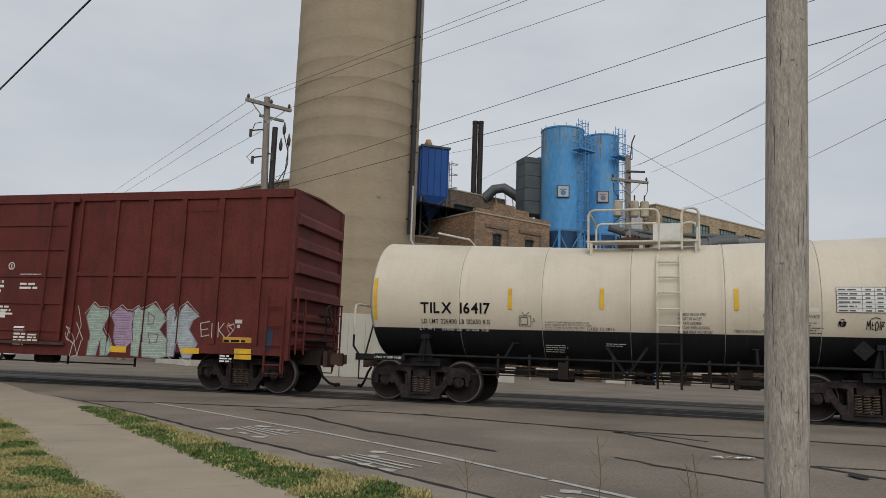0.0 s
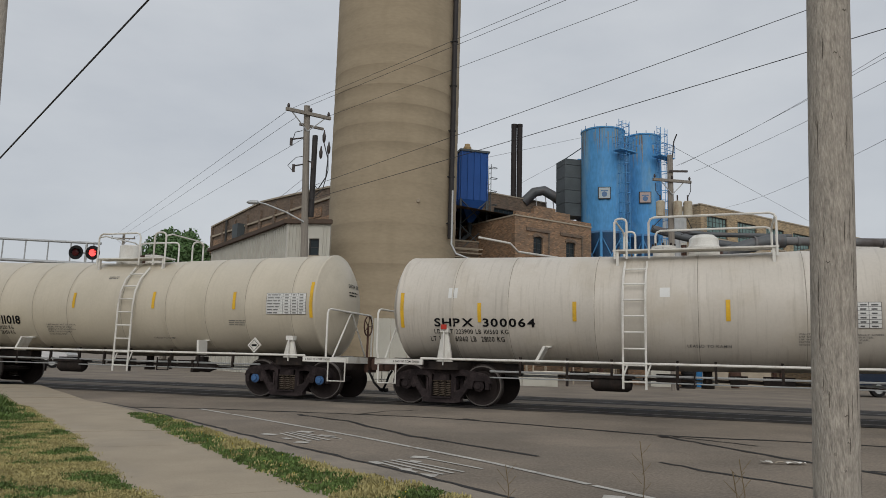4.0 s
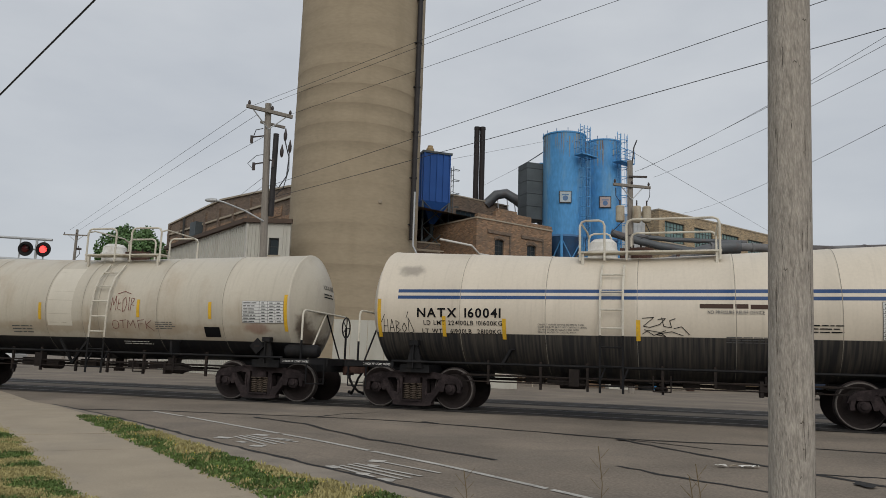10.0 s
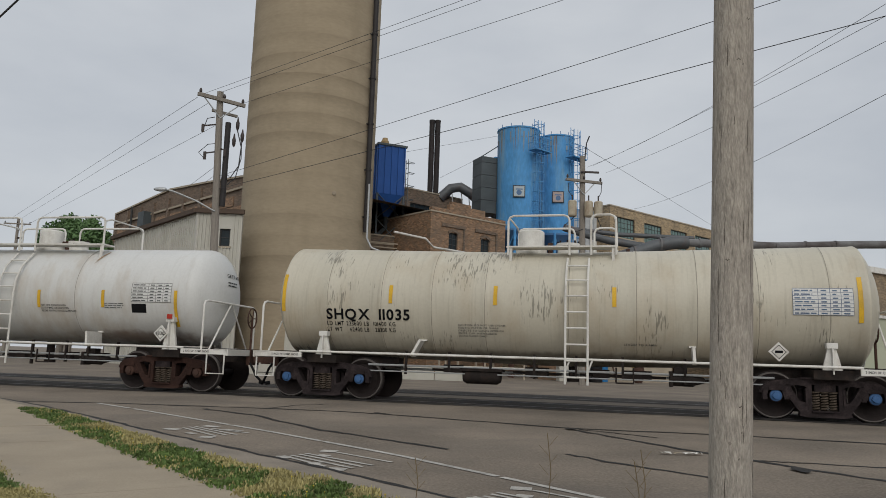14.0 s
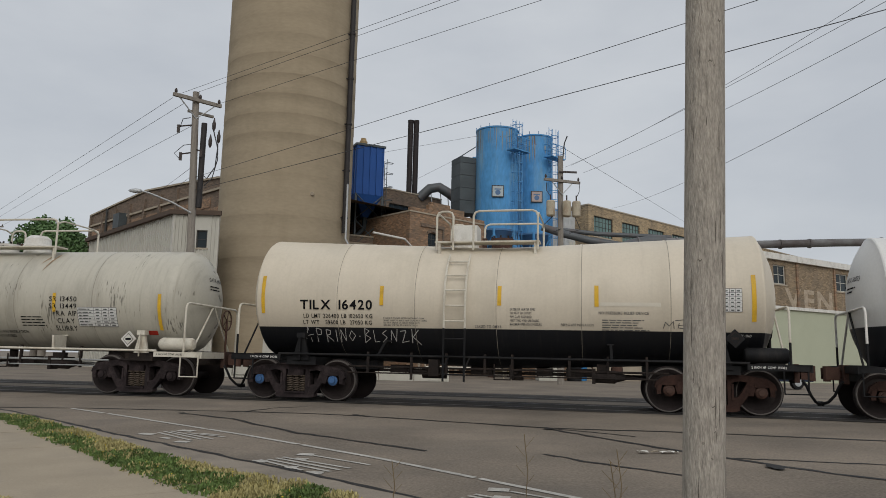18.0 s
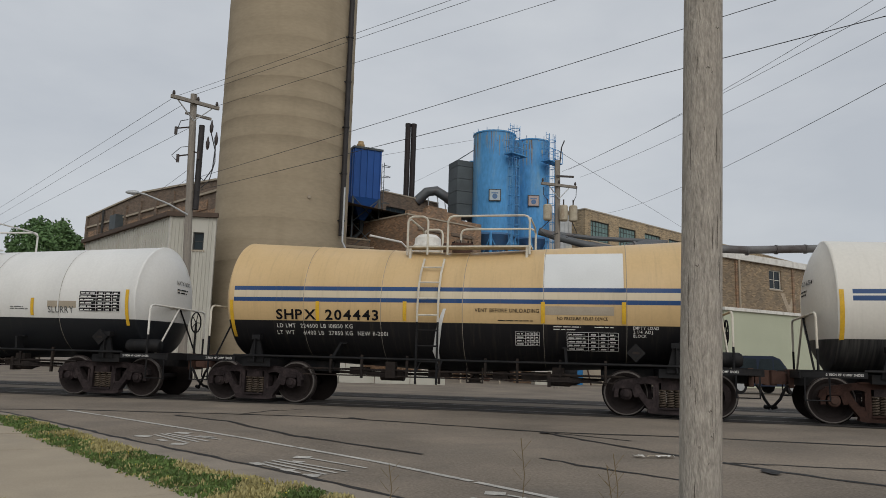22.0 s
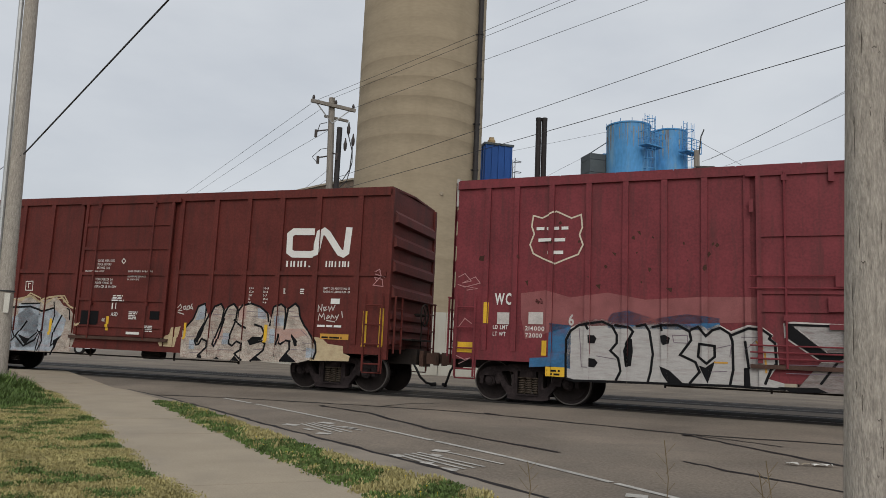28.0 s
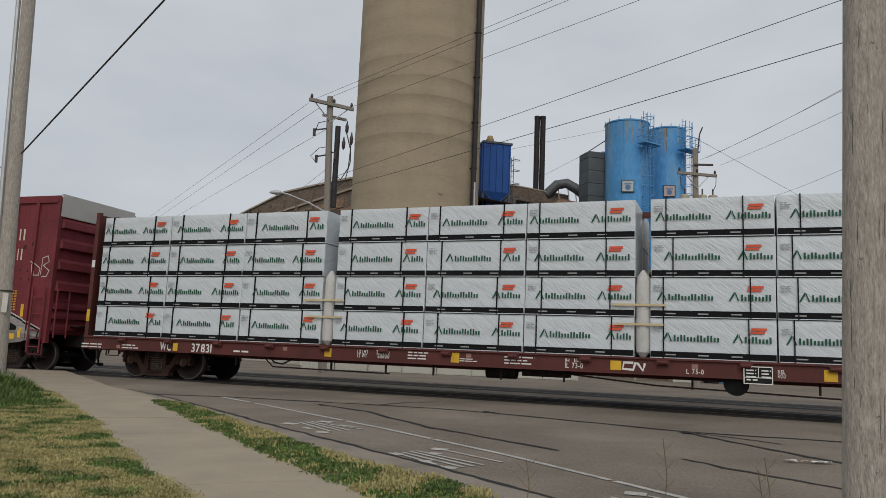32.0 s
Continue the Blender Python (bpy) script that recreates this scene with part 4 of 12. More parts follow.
    for q in (-1, 1):
        r = Shape()
        r.rod((-spacing / 2 - 0.5, q * 1.40, 1.04), (spacing / 2 + 0.5, q * 1.40, 1.04), 0.027, 7)
        part("side_rail", r, rail_paint if not belly else frame_paint, car, "long side rail")
        for x in (-0.30 * spacing, 0.26 * spacing):
            r = Shape()
            yy = R * math.sqrt(max(0.05, 1 - ((1.36 - Z) / R) ** 2))
            lean_ = 0.20 if x < 0 else -0.02
            r.band([(x, 1.0), (x + lean_, 1.36)], 0.055, min(q * 1.37, q * (yy + 0.02)), max(q * 1.37, q * (yy + 0.02)))
            r.box(x + lean_ - 0.07, x + lean_ + 0.07, q * yy - 0.05, q * yy + 0.05, 1.35, 1.38)
            part("rail_brace", r, rail_paint if not belly else frame_paint, car)
    dull, pipe = (STEEL, PALEMETAL if not belly else STEEL)
    rx = 0.22 * spacing                  # brake cylinder with its bracket, and the pipes along the belly
    part("brake_cylinder", Shape().lathe([(0, 0.03), (0.02, 0.13), (0.42, 0.14), (0.46, 0.11), (0.64, 0.06), (0.66, 0.02)], 18, "x", (rx, -0.8, 0.69)).box(rx - 0.05, rx + 0.02, -0.95, -0.65, 0.54, 0.86).rod((rx + 0.6, -0.8, 0.69), (rx + 1.1, -0.8, 0.66), 0.025, 6), dull, car)
    part("cylinder_bracket", Shape().box(rx + 0.05, rx + 0.30, -0.92, -0.7, 0.82, 0.95), dull, car)
    if belly:
        part("air_reservoir", Shape().rod((-1.9, -0.3, 0.68), (-1.35, -0.3, 0.68), 0.13, 16), dull, car)
        part("brake_valve", Shape().box(-1.62, -1.40, -0.98, -0.80, 0.62, 0.98).rod((-2.1, -0.85, 0.72), (-1.6, -0.85, 0.70), 0.05, 8), dull, car)
    else:
        bowl = Shape().lathe([(-2.12, 0.03), (-2.10, 0.13), (-2.02, 0.18), (-1.34, 0.18), (-1.26, 0.13), (-1.24, 0.03)], 20, "x", (0, -0.8, 0.62))
        bowl.box(-2.16, -1.2, -1.0, -0.6, 0.72, 0.78)
        part("air_reservoir", bowl, dull, car, "dull grey reservoir slung under the car")
    for zz, rr, y in ((0.79, 0.024, -0.92), (0.655, 0.015, -0.95), (0.70, 0.03, 0.35)):
        part("brake_pipe", Shape().rod((-spacing / 2 + 1.0, y, zz), (spacing / 2 - 1.0, y, zz), rr, 6), pipe, car)
    for hung in range(8):
        x = -spacing * 0.33 + spacing * 0.66 * hung / 7 + rng.uniform(-0.2, 0.2)
        low = rng.choice((0.60, 0.64, 0.52, 0.70))
        part("pipe_hanger", Shape().box(x - 0.026, x + 0.026, -0.95, -0.89, low, 1.12), dull, car)
    for x, w in ((-0.8, 0.5), (0.7, 0.35), (1.35, 0.6), (-2.7, 0.4)):
        part("brake_rigging", Shape().box(x, x + w, -0.25, 0.1, 0.66, 0.84).rod((x - 0.3, -0.1, 0.72), (x + w + 0.3, -0.1, 0.70), 0.03, 6), dull, car)
    u = Shape()
    u.tube([(0.8 + lx, -1.0, 0.9), (0.8 + lx, -1.0, 0.58), (1.15 + lx, -1.0, 0.58), (1.15 + lx, -1.0, 0.9)], 0.02, 6)
    part("step_iron", u, dull, car)
    if vee:                              # two struts that meet under the outlet
        v = Shape()
        for e in (-1, 1):
            v.band([(lx - 0.85, 0.74), (lx - 0.85 + e * 0.42, 1.34)], 0.055, -1.25, -1.19)
        part("outlet_strut", v, frame_paint, car)
    b = Shape()
    b.rod((0.25, 0, Z - R + 0.05), (0.25, 0, 0.62), 0.10, 12)
    b.rod((0.25, 0, 0.62), (0.25, 0, 0.55), 0.14, 12)
    b.rod((0.25, 0, 0.72), (0.25, -0.55, 0.72), 0.03, 8)
    part("bottom_outlet", b, STEEL, car)
    if placard:
        px, pz = placard
        d = Shape()
        d.add([(px - 0.19, -R - 0.02, pz), (px, -R - 0.02, pz - 0.19), (px + 0.19, -R - 0.02, pz), (px, -R - 0.02, pz + 0.19),
               (px - 0.19, -R + 0.03, pz), (px, -R + 0.03, pz - 0.19), (px + 0.19, -R + 0.03, pz), (px, -R + 0.03, pz + 0.19)],
              [(0, 1, 2, 3), (7, 6, 5, 4), (0, 4, 5, 1), (1, 5, 6, 2), (2, 6, 7, 3), (3, 7, 4, 0)])
        pl = part("placard", d, BLACK if belly and not white_placard else WHITE, car, "diamond placard")
        d = Shape()
        d.add([(px - 0.14, -R - 0.026, pz), (px, -R - 0.026, pz - 0.14), (px + 0.14, -R - 0.026, pz), (px, -R - 0.026, pz + 0.14),
               (px - 0.125, -R - 0.026, pz), (px, -R - 0.026, pz - 0.125), (px + 0.125, -R - 0.026, pz), (px, -R - 0.026, pz + 0.125)],
              [(0, 1, 5, 4), (1, 2, 6, 5), (2, 3, 7, 6), (3, 0, 4, 7)])
        if un:
            letters(d, un, px - 0.105, pz - 0.04, 0.08, lambda a, b: (a, -R - 0.028, b), 0.22, bold=0.02)
        else:
            d.box(px - 0.07, px + 0.07, -R - 0.027, -R - 0.022, pz - 0.025, pz + 0.025)
        part("placard_print", d, STEEL if belly and not white_placard else INK, pl)
    join_train(car, first, last, rolled)
    return car, shell, side


RUNRUST = mat("brown_rust_run", (0.33, 0.235, 0.15), rough=0.8, var=0.35, scale=9, bump=0)
REDTAG = mat("red_enamel_tag", (0.42, 0.04, 0.025), rough=0.5, var=0.15, bump=0)
SEAM = mat("weld_shadow_line", (0.27, 0.25, 0.21), rough=0.7, var=0.2, scale=4, bump=0)
CREAM = (0.60, 0.535, 0.43)
PAINT_CREAM_BLACK = two_tone("cream_over_black", CREAM, (0.012, 0.013, 0.016), 1.65, streak=0.10, dirt=((0.42, 0.37, 0.28), 0.5, 0.8, (1, 1, 1)))
PAINT_PALE = two_tone("pale_cream_jacket", (0.515, 0.465, 0.375), None, 0, streak=0.14, soot=((0, 1.05, 5.5, 0.12, (0.10, 0.08, 0.06), 0.6),), dirt=((0.40, 0.36, 0.27), 0.5, 0.7, (1, 1, 1)))
PAINT_DIRTYWHITE = two_tone("dirty_white_tank", (0.54, 0.50, 0.44), None, 0, streak=0.40, dirt=((0.40, 0.34, 0.25), 0.6, 0.9, (1, 1, 1)))
PAINT_WHITE_BLACK = two_tone("white_over_black_low", (0.63, 0.59, 0.535), (0.012, 0.013, 0.016), 1.38, streak=0.10, dirt=((0.52, 0.46, 0.36), 0.5, 0.8, (1, 1, 1)))
PAINT_STAINED = two_tone("stained_cream_tank", (0.515, 0.47, 0.385), (0.016, 0.016, 0.018), 1.40, streak=0.24, soot=((5.98, 1.65, 0.10, 0.42, (0.06, 0.036, 0.025), 0.85), (0, 1.66, 5.0, 0.15, (0.30, 0.22, 0.14), 0.45), (4.95, 1.72, 0.30, 0.12, (0.22, 0.10, 0.07), 0.6)), dirt=((0.33, 0.23, 0.14), 0.75, 0.7, (1, 1, 0.6)))
BLUE = (0.017, 0.058, 0.165)
PAINT_STRIPED = two_tone("cream_with_blue_lines", (0.61, 0.545, 0.445), (0.03, 0.03, 0.032), 1.69, streak=0.16, stripes=((2.442, 2.517, BLUE), (2.586, 2.662, BLUE)), rake=(0.085, 0.076, 0.064), reach=5.45, soot=((-5.25, 3.12, 0.26, 0.14, (0.16, 0.14, 0.12), 0.6),))
PAINT_WHITE = two_tone("clean_white_tank", (0.60, 0.60, 0.58), None, 0, streak=0.16, soot=((-4.0, 1.26, 0.9, 0.12, (0.11, 0.065, 0.04), 0.6), (3.4, 1.28, 1.5, 0.13, (0.15, 0.075, 0.04), 0.6)), dirt=((0.36, 0.27, 0.17), 0.7, 0.8, (1.3, 1, 0.4)))
PAINT_SPILLED = two_tone("pale_tank_with_spills", (0.52, 0.485, 0.395), None, 0, streak=0.35, drips=0.6, soot=((0, 1.05, 5.5, 0.12, (0.10, 0.08, 0.06), 0.6),), dirt=((0.36, 0.26, 0.15), 0.6, 0.8, (1, 1, 0.5)))
PAINT_GREYED = two_tone("greyed_tank_with_spills", (0.475, 0.45, 0.38), None, 0, streak=0.4, drips=0.75, dirt=((0.20, 0.18, 0.15), 0.6, 0.9, (1.5, 1, 0.4)))
PAINT_FRESH = two_tone("fresh_white_over_black", (0.66, 0.655, 0.63), (0.017, 0.019, 0.023), 1.81, streak=0.06)
PAINT_TAN = two_tone("tan_over_black", (0.56, 0.395, 0.20), (0.012, 0.012, 0.014), 1.85, streak=0.25, stripes=((2.37, 2.53, (0.58, 0.50, 0.36)), (2.275, 2.37, BLUE), (2.53, 2.625, BLUE)), reach=5.2, dirt=((0.62, 0.45, 0.25), 0.6, 0.7, (1, 1, 1)))
PAINT_STRIPE2 = two_tone("white_with_blue_lines", (0.645, 0.62, 0.56), (0.03, 0.03, 0.033), 1.665, streak=0.12, stripes=((2.40, 2.50, BLUE), (2.54, 2.63, BLUE)), rake=(0.085, 0.083, 0.078), reach=5.4)
PANELWHITE = mat("panel_white", (0.66, 0.66, 0.64), rough=0.6, var=0.05, bump=0)
DARKRED = mat("dull_red_spray_line", (0.17, 0.055, 0.05), rough=0.8, var=0.2, bump=0)
PATCHCREAM = mat("cream_repaint_patch", (0.61, 0.565, 0.475), rough=0.5, var=0.06, bump=0, dirt=((0.50, 0.45, 0.36), 0.4, 1.5, (1, 1, 0.6)))
CHALKTAG = mat("white_chalk_scrawl", (0.55, 0.54, 0.52), rough=0.8, bump=0)
PATCHWHITE = mat("white_repaint", (0.62, 0.63, 0.62), rough=0.5, var=0.05, scale=2, bump=0)
PANELBROWN = mat("dark_brown_panel", (0.06, 0.035, 0.025), rough=0.6, var=0.2, scale=4, bump=0)
REDINK2 = mat("dull_red_marker", (0.25, 0.05, 0.06), rough=0.7, bump=0)
PATCHGREY = mat("grey_primer_patch", (0.36, 0.31, 0.24), rough=0.6, var=0.12, scale=3, bump=0)
BLUEINK = mat("blue_panel_print", (0.10, 0.14, 0.22), rough=0.6, bump=0)


tank_car("cream tank car with a black belly, clean paint", -111.5, -102.4, 6.1, 1.39, 2.285, PAINT_CREAM_BLACK, "TILX 16417",
         (("LD LMT 226400 LB 102650 KG", -4.67, 1.76, 0.098, 1.61), ("LT WT   59600 LB  27050 KG", -4.73, 1.61, 0.098, 1.62), ), (-4.68, 1.99), 0.226, 1.65,
         reflectors=((-5.79, 1.83, 2.77), (-2.62, 2.09, 2.54), (-0.65, 2.11, 2.55), (1.99, 2.13, 2.56), (4.90, 1.96, 2.82),),
         panels=((3.79, 4.84, 2.12, 2.60, PANELWHITE, GREYINK), ),
         prints=((-1.85, 1.81, 1.00, ("CONSULT OWNER BEFORE REPAIRING TANK", "SHARP OBJECTS MUST NOT CONTACT LINING", "DO NOT STEAM OR CLEAN TANK WITH", "BOILING WATER OR CAUSTIC SODA"), 0.054, GREYINK), (0.87, 2.01, 0.67, ("EXTERIOR HEATER PIPES", "NO INLET OR OUTLET", "PIPE CAPS REQUIRED", "VENT TANK WHEN UNLOADING", "MAXIMUM OPERATING PRESSURE"), 0.088, GREYINK), (-1.88, 1.34, 0.57, 4, 0.045, WHITEINK), (-0.58, 1.40, 0.42, 2, 0.040, WHITEINK), (2.76, 1.90, 0.80, 5, 0.048, GREYINK)),
         ladder_at=0.70, platform=(1.20, 0.16), bonnet_at=0.66, placard=(4.22, 1.39), bonnet="box", seed=1, sag=0.18, rims=(5.86, 5.07), welds=(-3.8, -1.95, -0.1, 1.75, 3.5), nudge=(-0.16, -0.24), split=1.64, vee=True, extra=(("NO PRESSURE RELIEF DEVICE", 2.48, 2.00, 0.06, 1.02, GREYINK), ("LEASED TO OMYA", -0.96, 1.675, 0.06, 0.58, GREYINK), ("FIBERGLASS INSULATION", 1.95, 1.70, 0.05, 0.62, GREYINK)), patches=((2.40, 3.64, 2.12, 2.20, PATCHCREAM),),
         scrawl=((-2.42, -2.08, 1.74, 1.95, GREYINK, SET), (3.82, 3.95, 1.84, 1.96, INK, SCRIBBLE), (4.30, 4.60, 1.78, 1.98, INK, SCRIBBLE)))
tank_car("pale cream insulated tank car with white rails", -98.45, -87.85, 6.7, 1.31, 2.285, PAINT_PALE, "SHQX 11018",
         (("LD LMT 223300 LB  101250 KG", -5.24, 1.585, 0.09, 1.70), ("LT WT    62700 LB   28450 KG", -5.28, 1.45, 0.09, 1.73), ), (-5.22, 1.73), 0.215, 2.03,
         reflectors=((-6.32, 1.91, 2.78), (-4.16, 2.14, 2.56), (-1.35, 2.17, 2.58), (1.24, 2.16, 2.60), (3.68, 2.15, 2.58), (5.84, 1.96, 2.83),),
         panels=((4.61, 5.70, 2.04, 2.55, PANELWHITE, GREYINK), ),
         prints=((-2.32, 1.70, 1.02, ("CAUTION: DO NOT USE STEAM,", "BOILING WATER OR SHARP", "OBJECTS TO CLEAN INTERIOR", "ENTER CAR WITH RUBBER", "SOLED SHOES ONLY"), 0.062, GREYINK), (3.52, 1.86, 0.49, 3, 0.050, GREYINK), (1.14, 1.40, 0.68, ("LEASED TO KAMIN",), 0.064, GREYINK), (-0.46, 3.02, 0.35, 2, 0.050, GREYINK), ),
         ladder_at=0.47, platform=(1.16, -0.01), bonnet_at=-0.74, placard=(4.35, 1.26), belly=False, caps=("blue", "blue"), bonnet="drum", seed=2, sag=0.125, rims=(6.38, 5.92), welds=(-5.27, -3.97, -2.8, -1.6, 0.2, 1.6, 2.8, 3.97, 5.27), nudge=(-0.29, -0.14))
tank_car("dirty white tank car with rust runs below its manway", -83.8, -73.05, 6.75, 1.27, 2.22, PAINT_DIRTYWHITE, "SHPX 300064",
         (("LD LMT 223900 LB 101560 KG", -5.66, 1.63, 0.094, 1.79), ("LT WT   61060 LB  28100 KG", -5.78, 1.46, 0.110, 1.80), ), (-5.64, 1.79), 0.172, 2.42,
         reflectors=((-6.44, 1.75, 2.55), (-4.54, 1.88, 2.31), (-2.39, 1.91, 2.33), (0.70, 1.93, 2.36), (3.67, 1.96, 2.39), (5.62, 1.73, 2.58),),
         panels=((2.34, 3.39, 1.82, 2.30, PANELWHITE, GREYINK), ),
         prints=((1.98, 1.68, 1.45, ("CAUTION: THIS CAR IS SPECIALLY LINED", "DO NOT USE STEAM, BOILING WATER,", "OR SHARP OBJECTS TO CLEAN CAR,", "ENTER CAR WITH RUBBER SOLED", "SHOES ONLY"), 0.050, GREYINK), (4.42, 2.13, 0.95, ("NOT FOR FLAMMABLE", "OR POISONOUS LIQUIDS"), 0.105, INK), (-0.10, 1.41, 0.86, ("LEASED TO KAMIN",), 0.087, GREYINK), ),
         ladder_at=-1.13, platform=(1.67, 0.04), bonnet_at=0.24, placard=(4.18, 1.22), belly=False, seed=3, patches=((4.05, 4.45, 1.50, 1.76, INK), (4.40, 4.66, 2.38, 2.66, PANELWHITE), (-5.3, -5.08, 2.42, 2.66, PANELWHITE), (-0.62, -0.42, 2.42, 2.62, PANELWHITE)), sag=0.1, rims=(6.58, 5.75), welds=(-5.2, -3.9, -2, 0.1, 2.1, 3.9), nudge=(-0.10, -0.10), red=True)
tank_car("white tank car with a black frame", -69.2, -60.0, 6.05, 1.33, 2.255, PAINT_WHITE_BLACK, "SHPX 201014",
         (("LD LMT  202600 LB  91900 KG", -4.63, 1.72, 0.085, 1.56), ("LT WT    60400 LB  27400 KG   9-97 NEW", -4.66, 1.585, 0.085, 2.26), ), (-4.60, 2.03), 0.225, 2.02,
         reflectors=((-5.74, 1.52, 2.28), (-3.72, 1.88, 2.33), (-1.79, 1.86, 2.28), (0.94, 1.89, 2.30), (2.92, 1.88, 2.29), (5.08, 1.48, 2.27),),
         panels=((3.94, 4.97, 2.05, 2.50, PANELWHITE, GREYINK), (1.49, 2.37, 1.58, 1.99, mat("stained_panel", (0.36, 0.31, 0.22), var=0.3, bump=0), GREYINK), ),
         prints=((1.03, 2.25, 1.42, ("LINING HEMPEL 85671 APPLIED", "CAUTION LINED CAR DO NOT USE STEAM,", "BOILING WATER OR SHARP OBJECTS TO CLEAN", "ENTER CAR WITH CLEAN, SOFT SOLED SHOES"), 0.067, INK), (3.00, 1.69, 0.58, 1, 0.073, GREYINK), ),
         ladder_at=-0.91, platform=(1.41, -0.07), bonnet_at=-0.94, placard=(4.24, 1.51), step_paint=CREAMRAIL, seed=4, sag=0.2, rims=(5.80, 5.16), welds=(-3.95, -2.1, -0.43, 1.58, 3.41), nudge=(-0.15, -0.25), white_placard=True, split=1.38, red=True, patches=((3.64, 4.01, 1.67, 1.89, INK),))
tag_car, tag_shell, tag_side = tank_car("cream tank car with graffiti and brown spill stains", -56.2, -45.7, 6.5, 1.34, 2.26, PAINT_STAINED, "ICKX 15052",
         (("LD LMT 225700 LB 102400 KG", -5.14, 1.60, 0.083, 1.54), ("LT WT   60500 LB  27442 KG", -5.20, 1.48, 0.083, 1.55), ), (-5.01, 1.89), 0.222, 1.69,
         reflectors=((-5.93, 1.72, 2.54), (-4.16, 1.84, 2.30), (-1.31, 1.83, 2.27), (1.66, 1.93, 2.37), (3.69, 1.92, 2.33), (5.71, 1.66, 2.52),),
         panels=((4.57, 5.66, 1.85, 2.36, PANELWHITE, GREYINK), ),
         prints=((-2.24, 1.65, 0.73, 3, 0.075, GREYINK), (2.14, 1.81, 0.60, 4, 0.050, GREYINK), (1.10, 1.33, 0.91, 2, 0.051, WHITEINK), ),
         ladder_at=0.62, platform=(1.17, 0.66), bonnet_at=-0.26, placard=(5.04, 1.29), ink=INK, step_paint=CREAMRAIL, seed=5, sag=0.105, rims=(6.08, 5.78), welds=(-4.9, -3.2, -1.16, -0.03, 0.45, 2.17, 4), nudge=(-0.07, -0.24), split=1.40, vee=True, scrawl=((0.86, 1.55, 2.05, 2.47, DARKRED, SCRIBBLE),), patches=((-1.09, -0.33, 1.69, 3.20, PATCHCREAM), (-5.11, -3.3, 1.86, 2.15, PANELWHITE), (3.5, 3.92, 1.49, 1.73, INK)))
strokes = Shape()
for word in (((0.25, 0.0), (0.08, 0.1), (0.02, 0.45), (0.12, 0.85), (0.4, 0.95), (0.62, 0.7), (0.66, 0.3), (0.5, 0.05), (0.25, 0.0)), ((0.8, 0.9), (1.45, 1.0)), ((1.1, 0.95), (1.05, 0.1)),
             ((1.5, 0.1), (1.62, 0.95), (1.85, 0.4), (2.15, 1.0), (2.3, 0.15)), ((2.65, 0.0), (2.6, 0.95), (3.2, 1.05)), ((2.62, 0.55), (3.05, 0.6)), ((3.4, 0.1), (3.35, 1.0)), ((3.95, 1.0), (3.4, 0.5), (4.1, -0.15))):
    pts = [(0.90 + x * 0.29, 1.64 + z * 0.22) for x, z in word]
    for (x0, z0), (x1, z1) in zip(pts[:-1], pts[1:]):
        ln = math.hypot(x1 - x0, z1 - z0)
        ex, ez = (x1 - x0) / ln * 0.007, (z1 - z0) / ln * 0.007
        strokes.add([tag_side(x0 - ez - ex, z0 + ex - ez), tag_side(x1 - ez + ex, z1 + ex + ez), tag_side(x1 + ez + ex, z1 - ex + ez), tag_side(x0 + ez - ex, z0 - ex - ez)], [(0, 1, 2, 3)])
part("graffiti_tag", strokes, DARKRED, tag_shell, "red graffiti tag reading OTMFK")["kind"] = "stuff"
tank_car("cream tank car with two blue lines and a sooty belly", -41.9, -31.85, 6.3, 1.39, 2.205, PAINT_STRIPED, "NATX 160041",
         (("LD LMT 224100LB 101600KG", -4.82, 1.87, 0.096, 1.83), ("LT WT   61900LB  28100KG", -4.86, 1.69, 0.095, 1.84), ), (-4.97, 2.04), 0.194, 1.96,
         reflectors=((-5.89, 1.59, 2.44), (-4.34, 1.62, 2.06), (-2.97, 1.58, 2.02), (-0.15, 1.60, 2.02), (2.56, 1.60, 2.03), (5.43, 1.57, 2.59),),
         panels=((4.30, 5.38, 1.71, 2.41, PANELWHITE, GREYINK), ),
         prints=((-2.23, 1.89, 1.04, ("CONSULT OWNER BEFORE REPAIRING TANK", "SHARP OBJECTS MUST NOT CONTACT LINING", "DO NOT STEAM OR CLEAN TANK WITH", "BOILING WATER OR CAUSTIC SODA"), 0.053, GREYINK), (2.82, 1.95, 0.87, 3, 0.062, INK), (1.54, 1.70, 0.94, 3, 0.050, GREYINK), ),
         ladder_at=-0.68, platform=(1.49, 0.04), bonnet_at=-0.99, placard=(4.85, 1.29), step_paint=CREAMRAIL, seed=6, sag=0.23, rims=(5.95, 5.50), nudge=(-0.10, -0.17), patches=((1.05, 1.96, 2.27, 2.36, PANELBROWN), (2.00, 2.45, 2.26, 2.35, PANELBROWN)), split=1.69,
         extra=(("NO PRESSURE RELIEF DEVICE", 1.20, 2.16, 0.07, 1.06, GREYINK), ), scrawl=((-0.07, 0.85, 1.70, 2.10, INK, LOOPS), (-5.80, -5.06, 1.68, 2.02, INK, BLOCKTAG)))
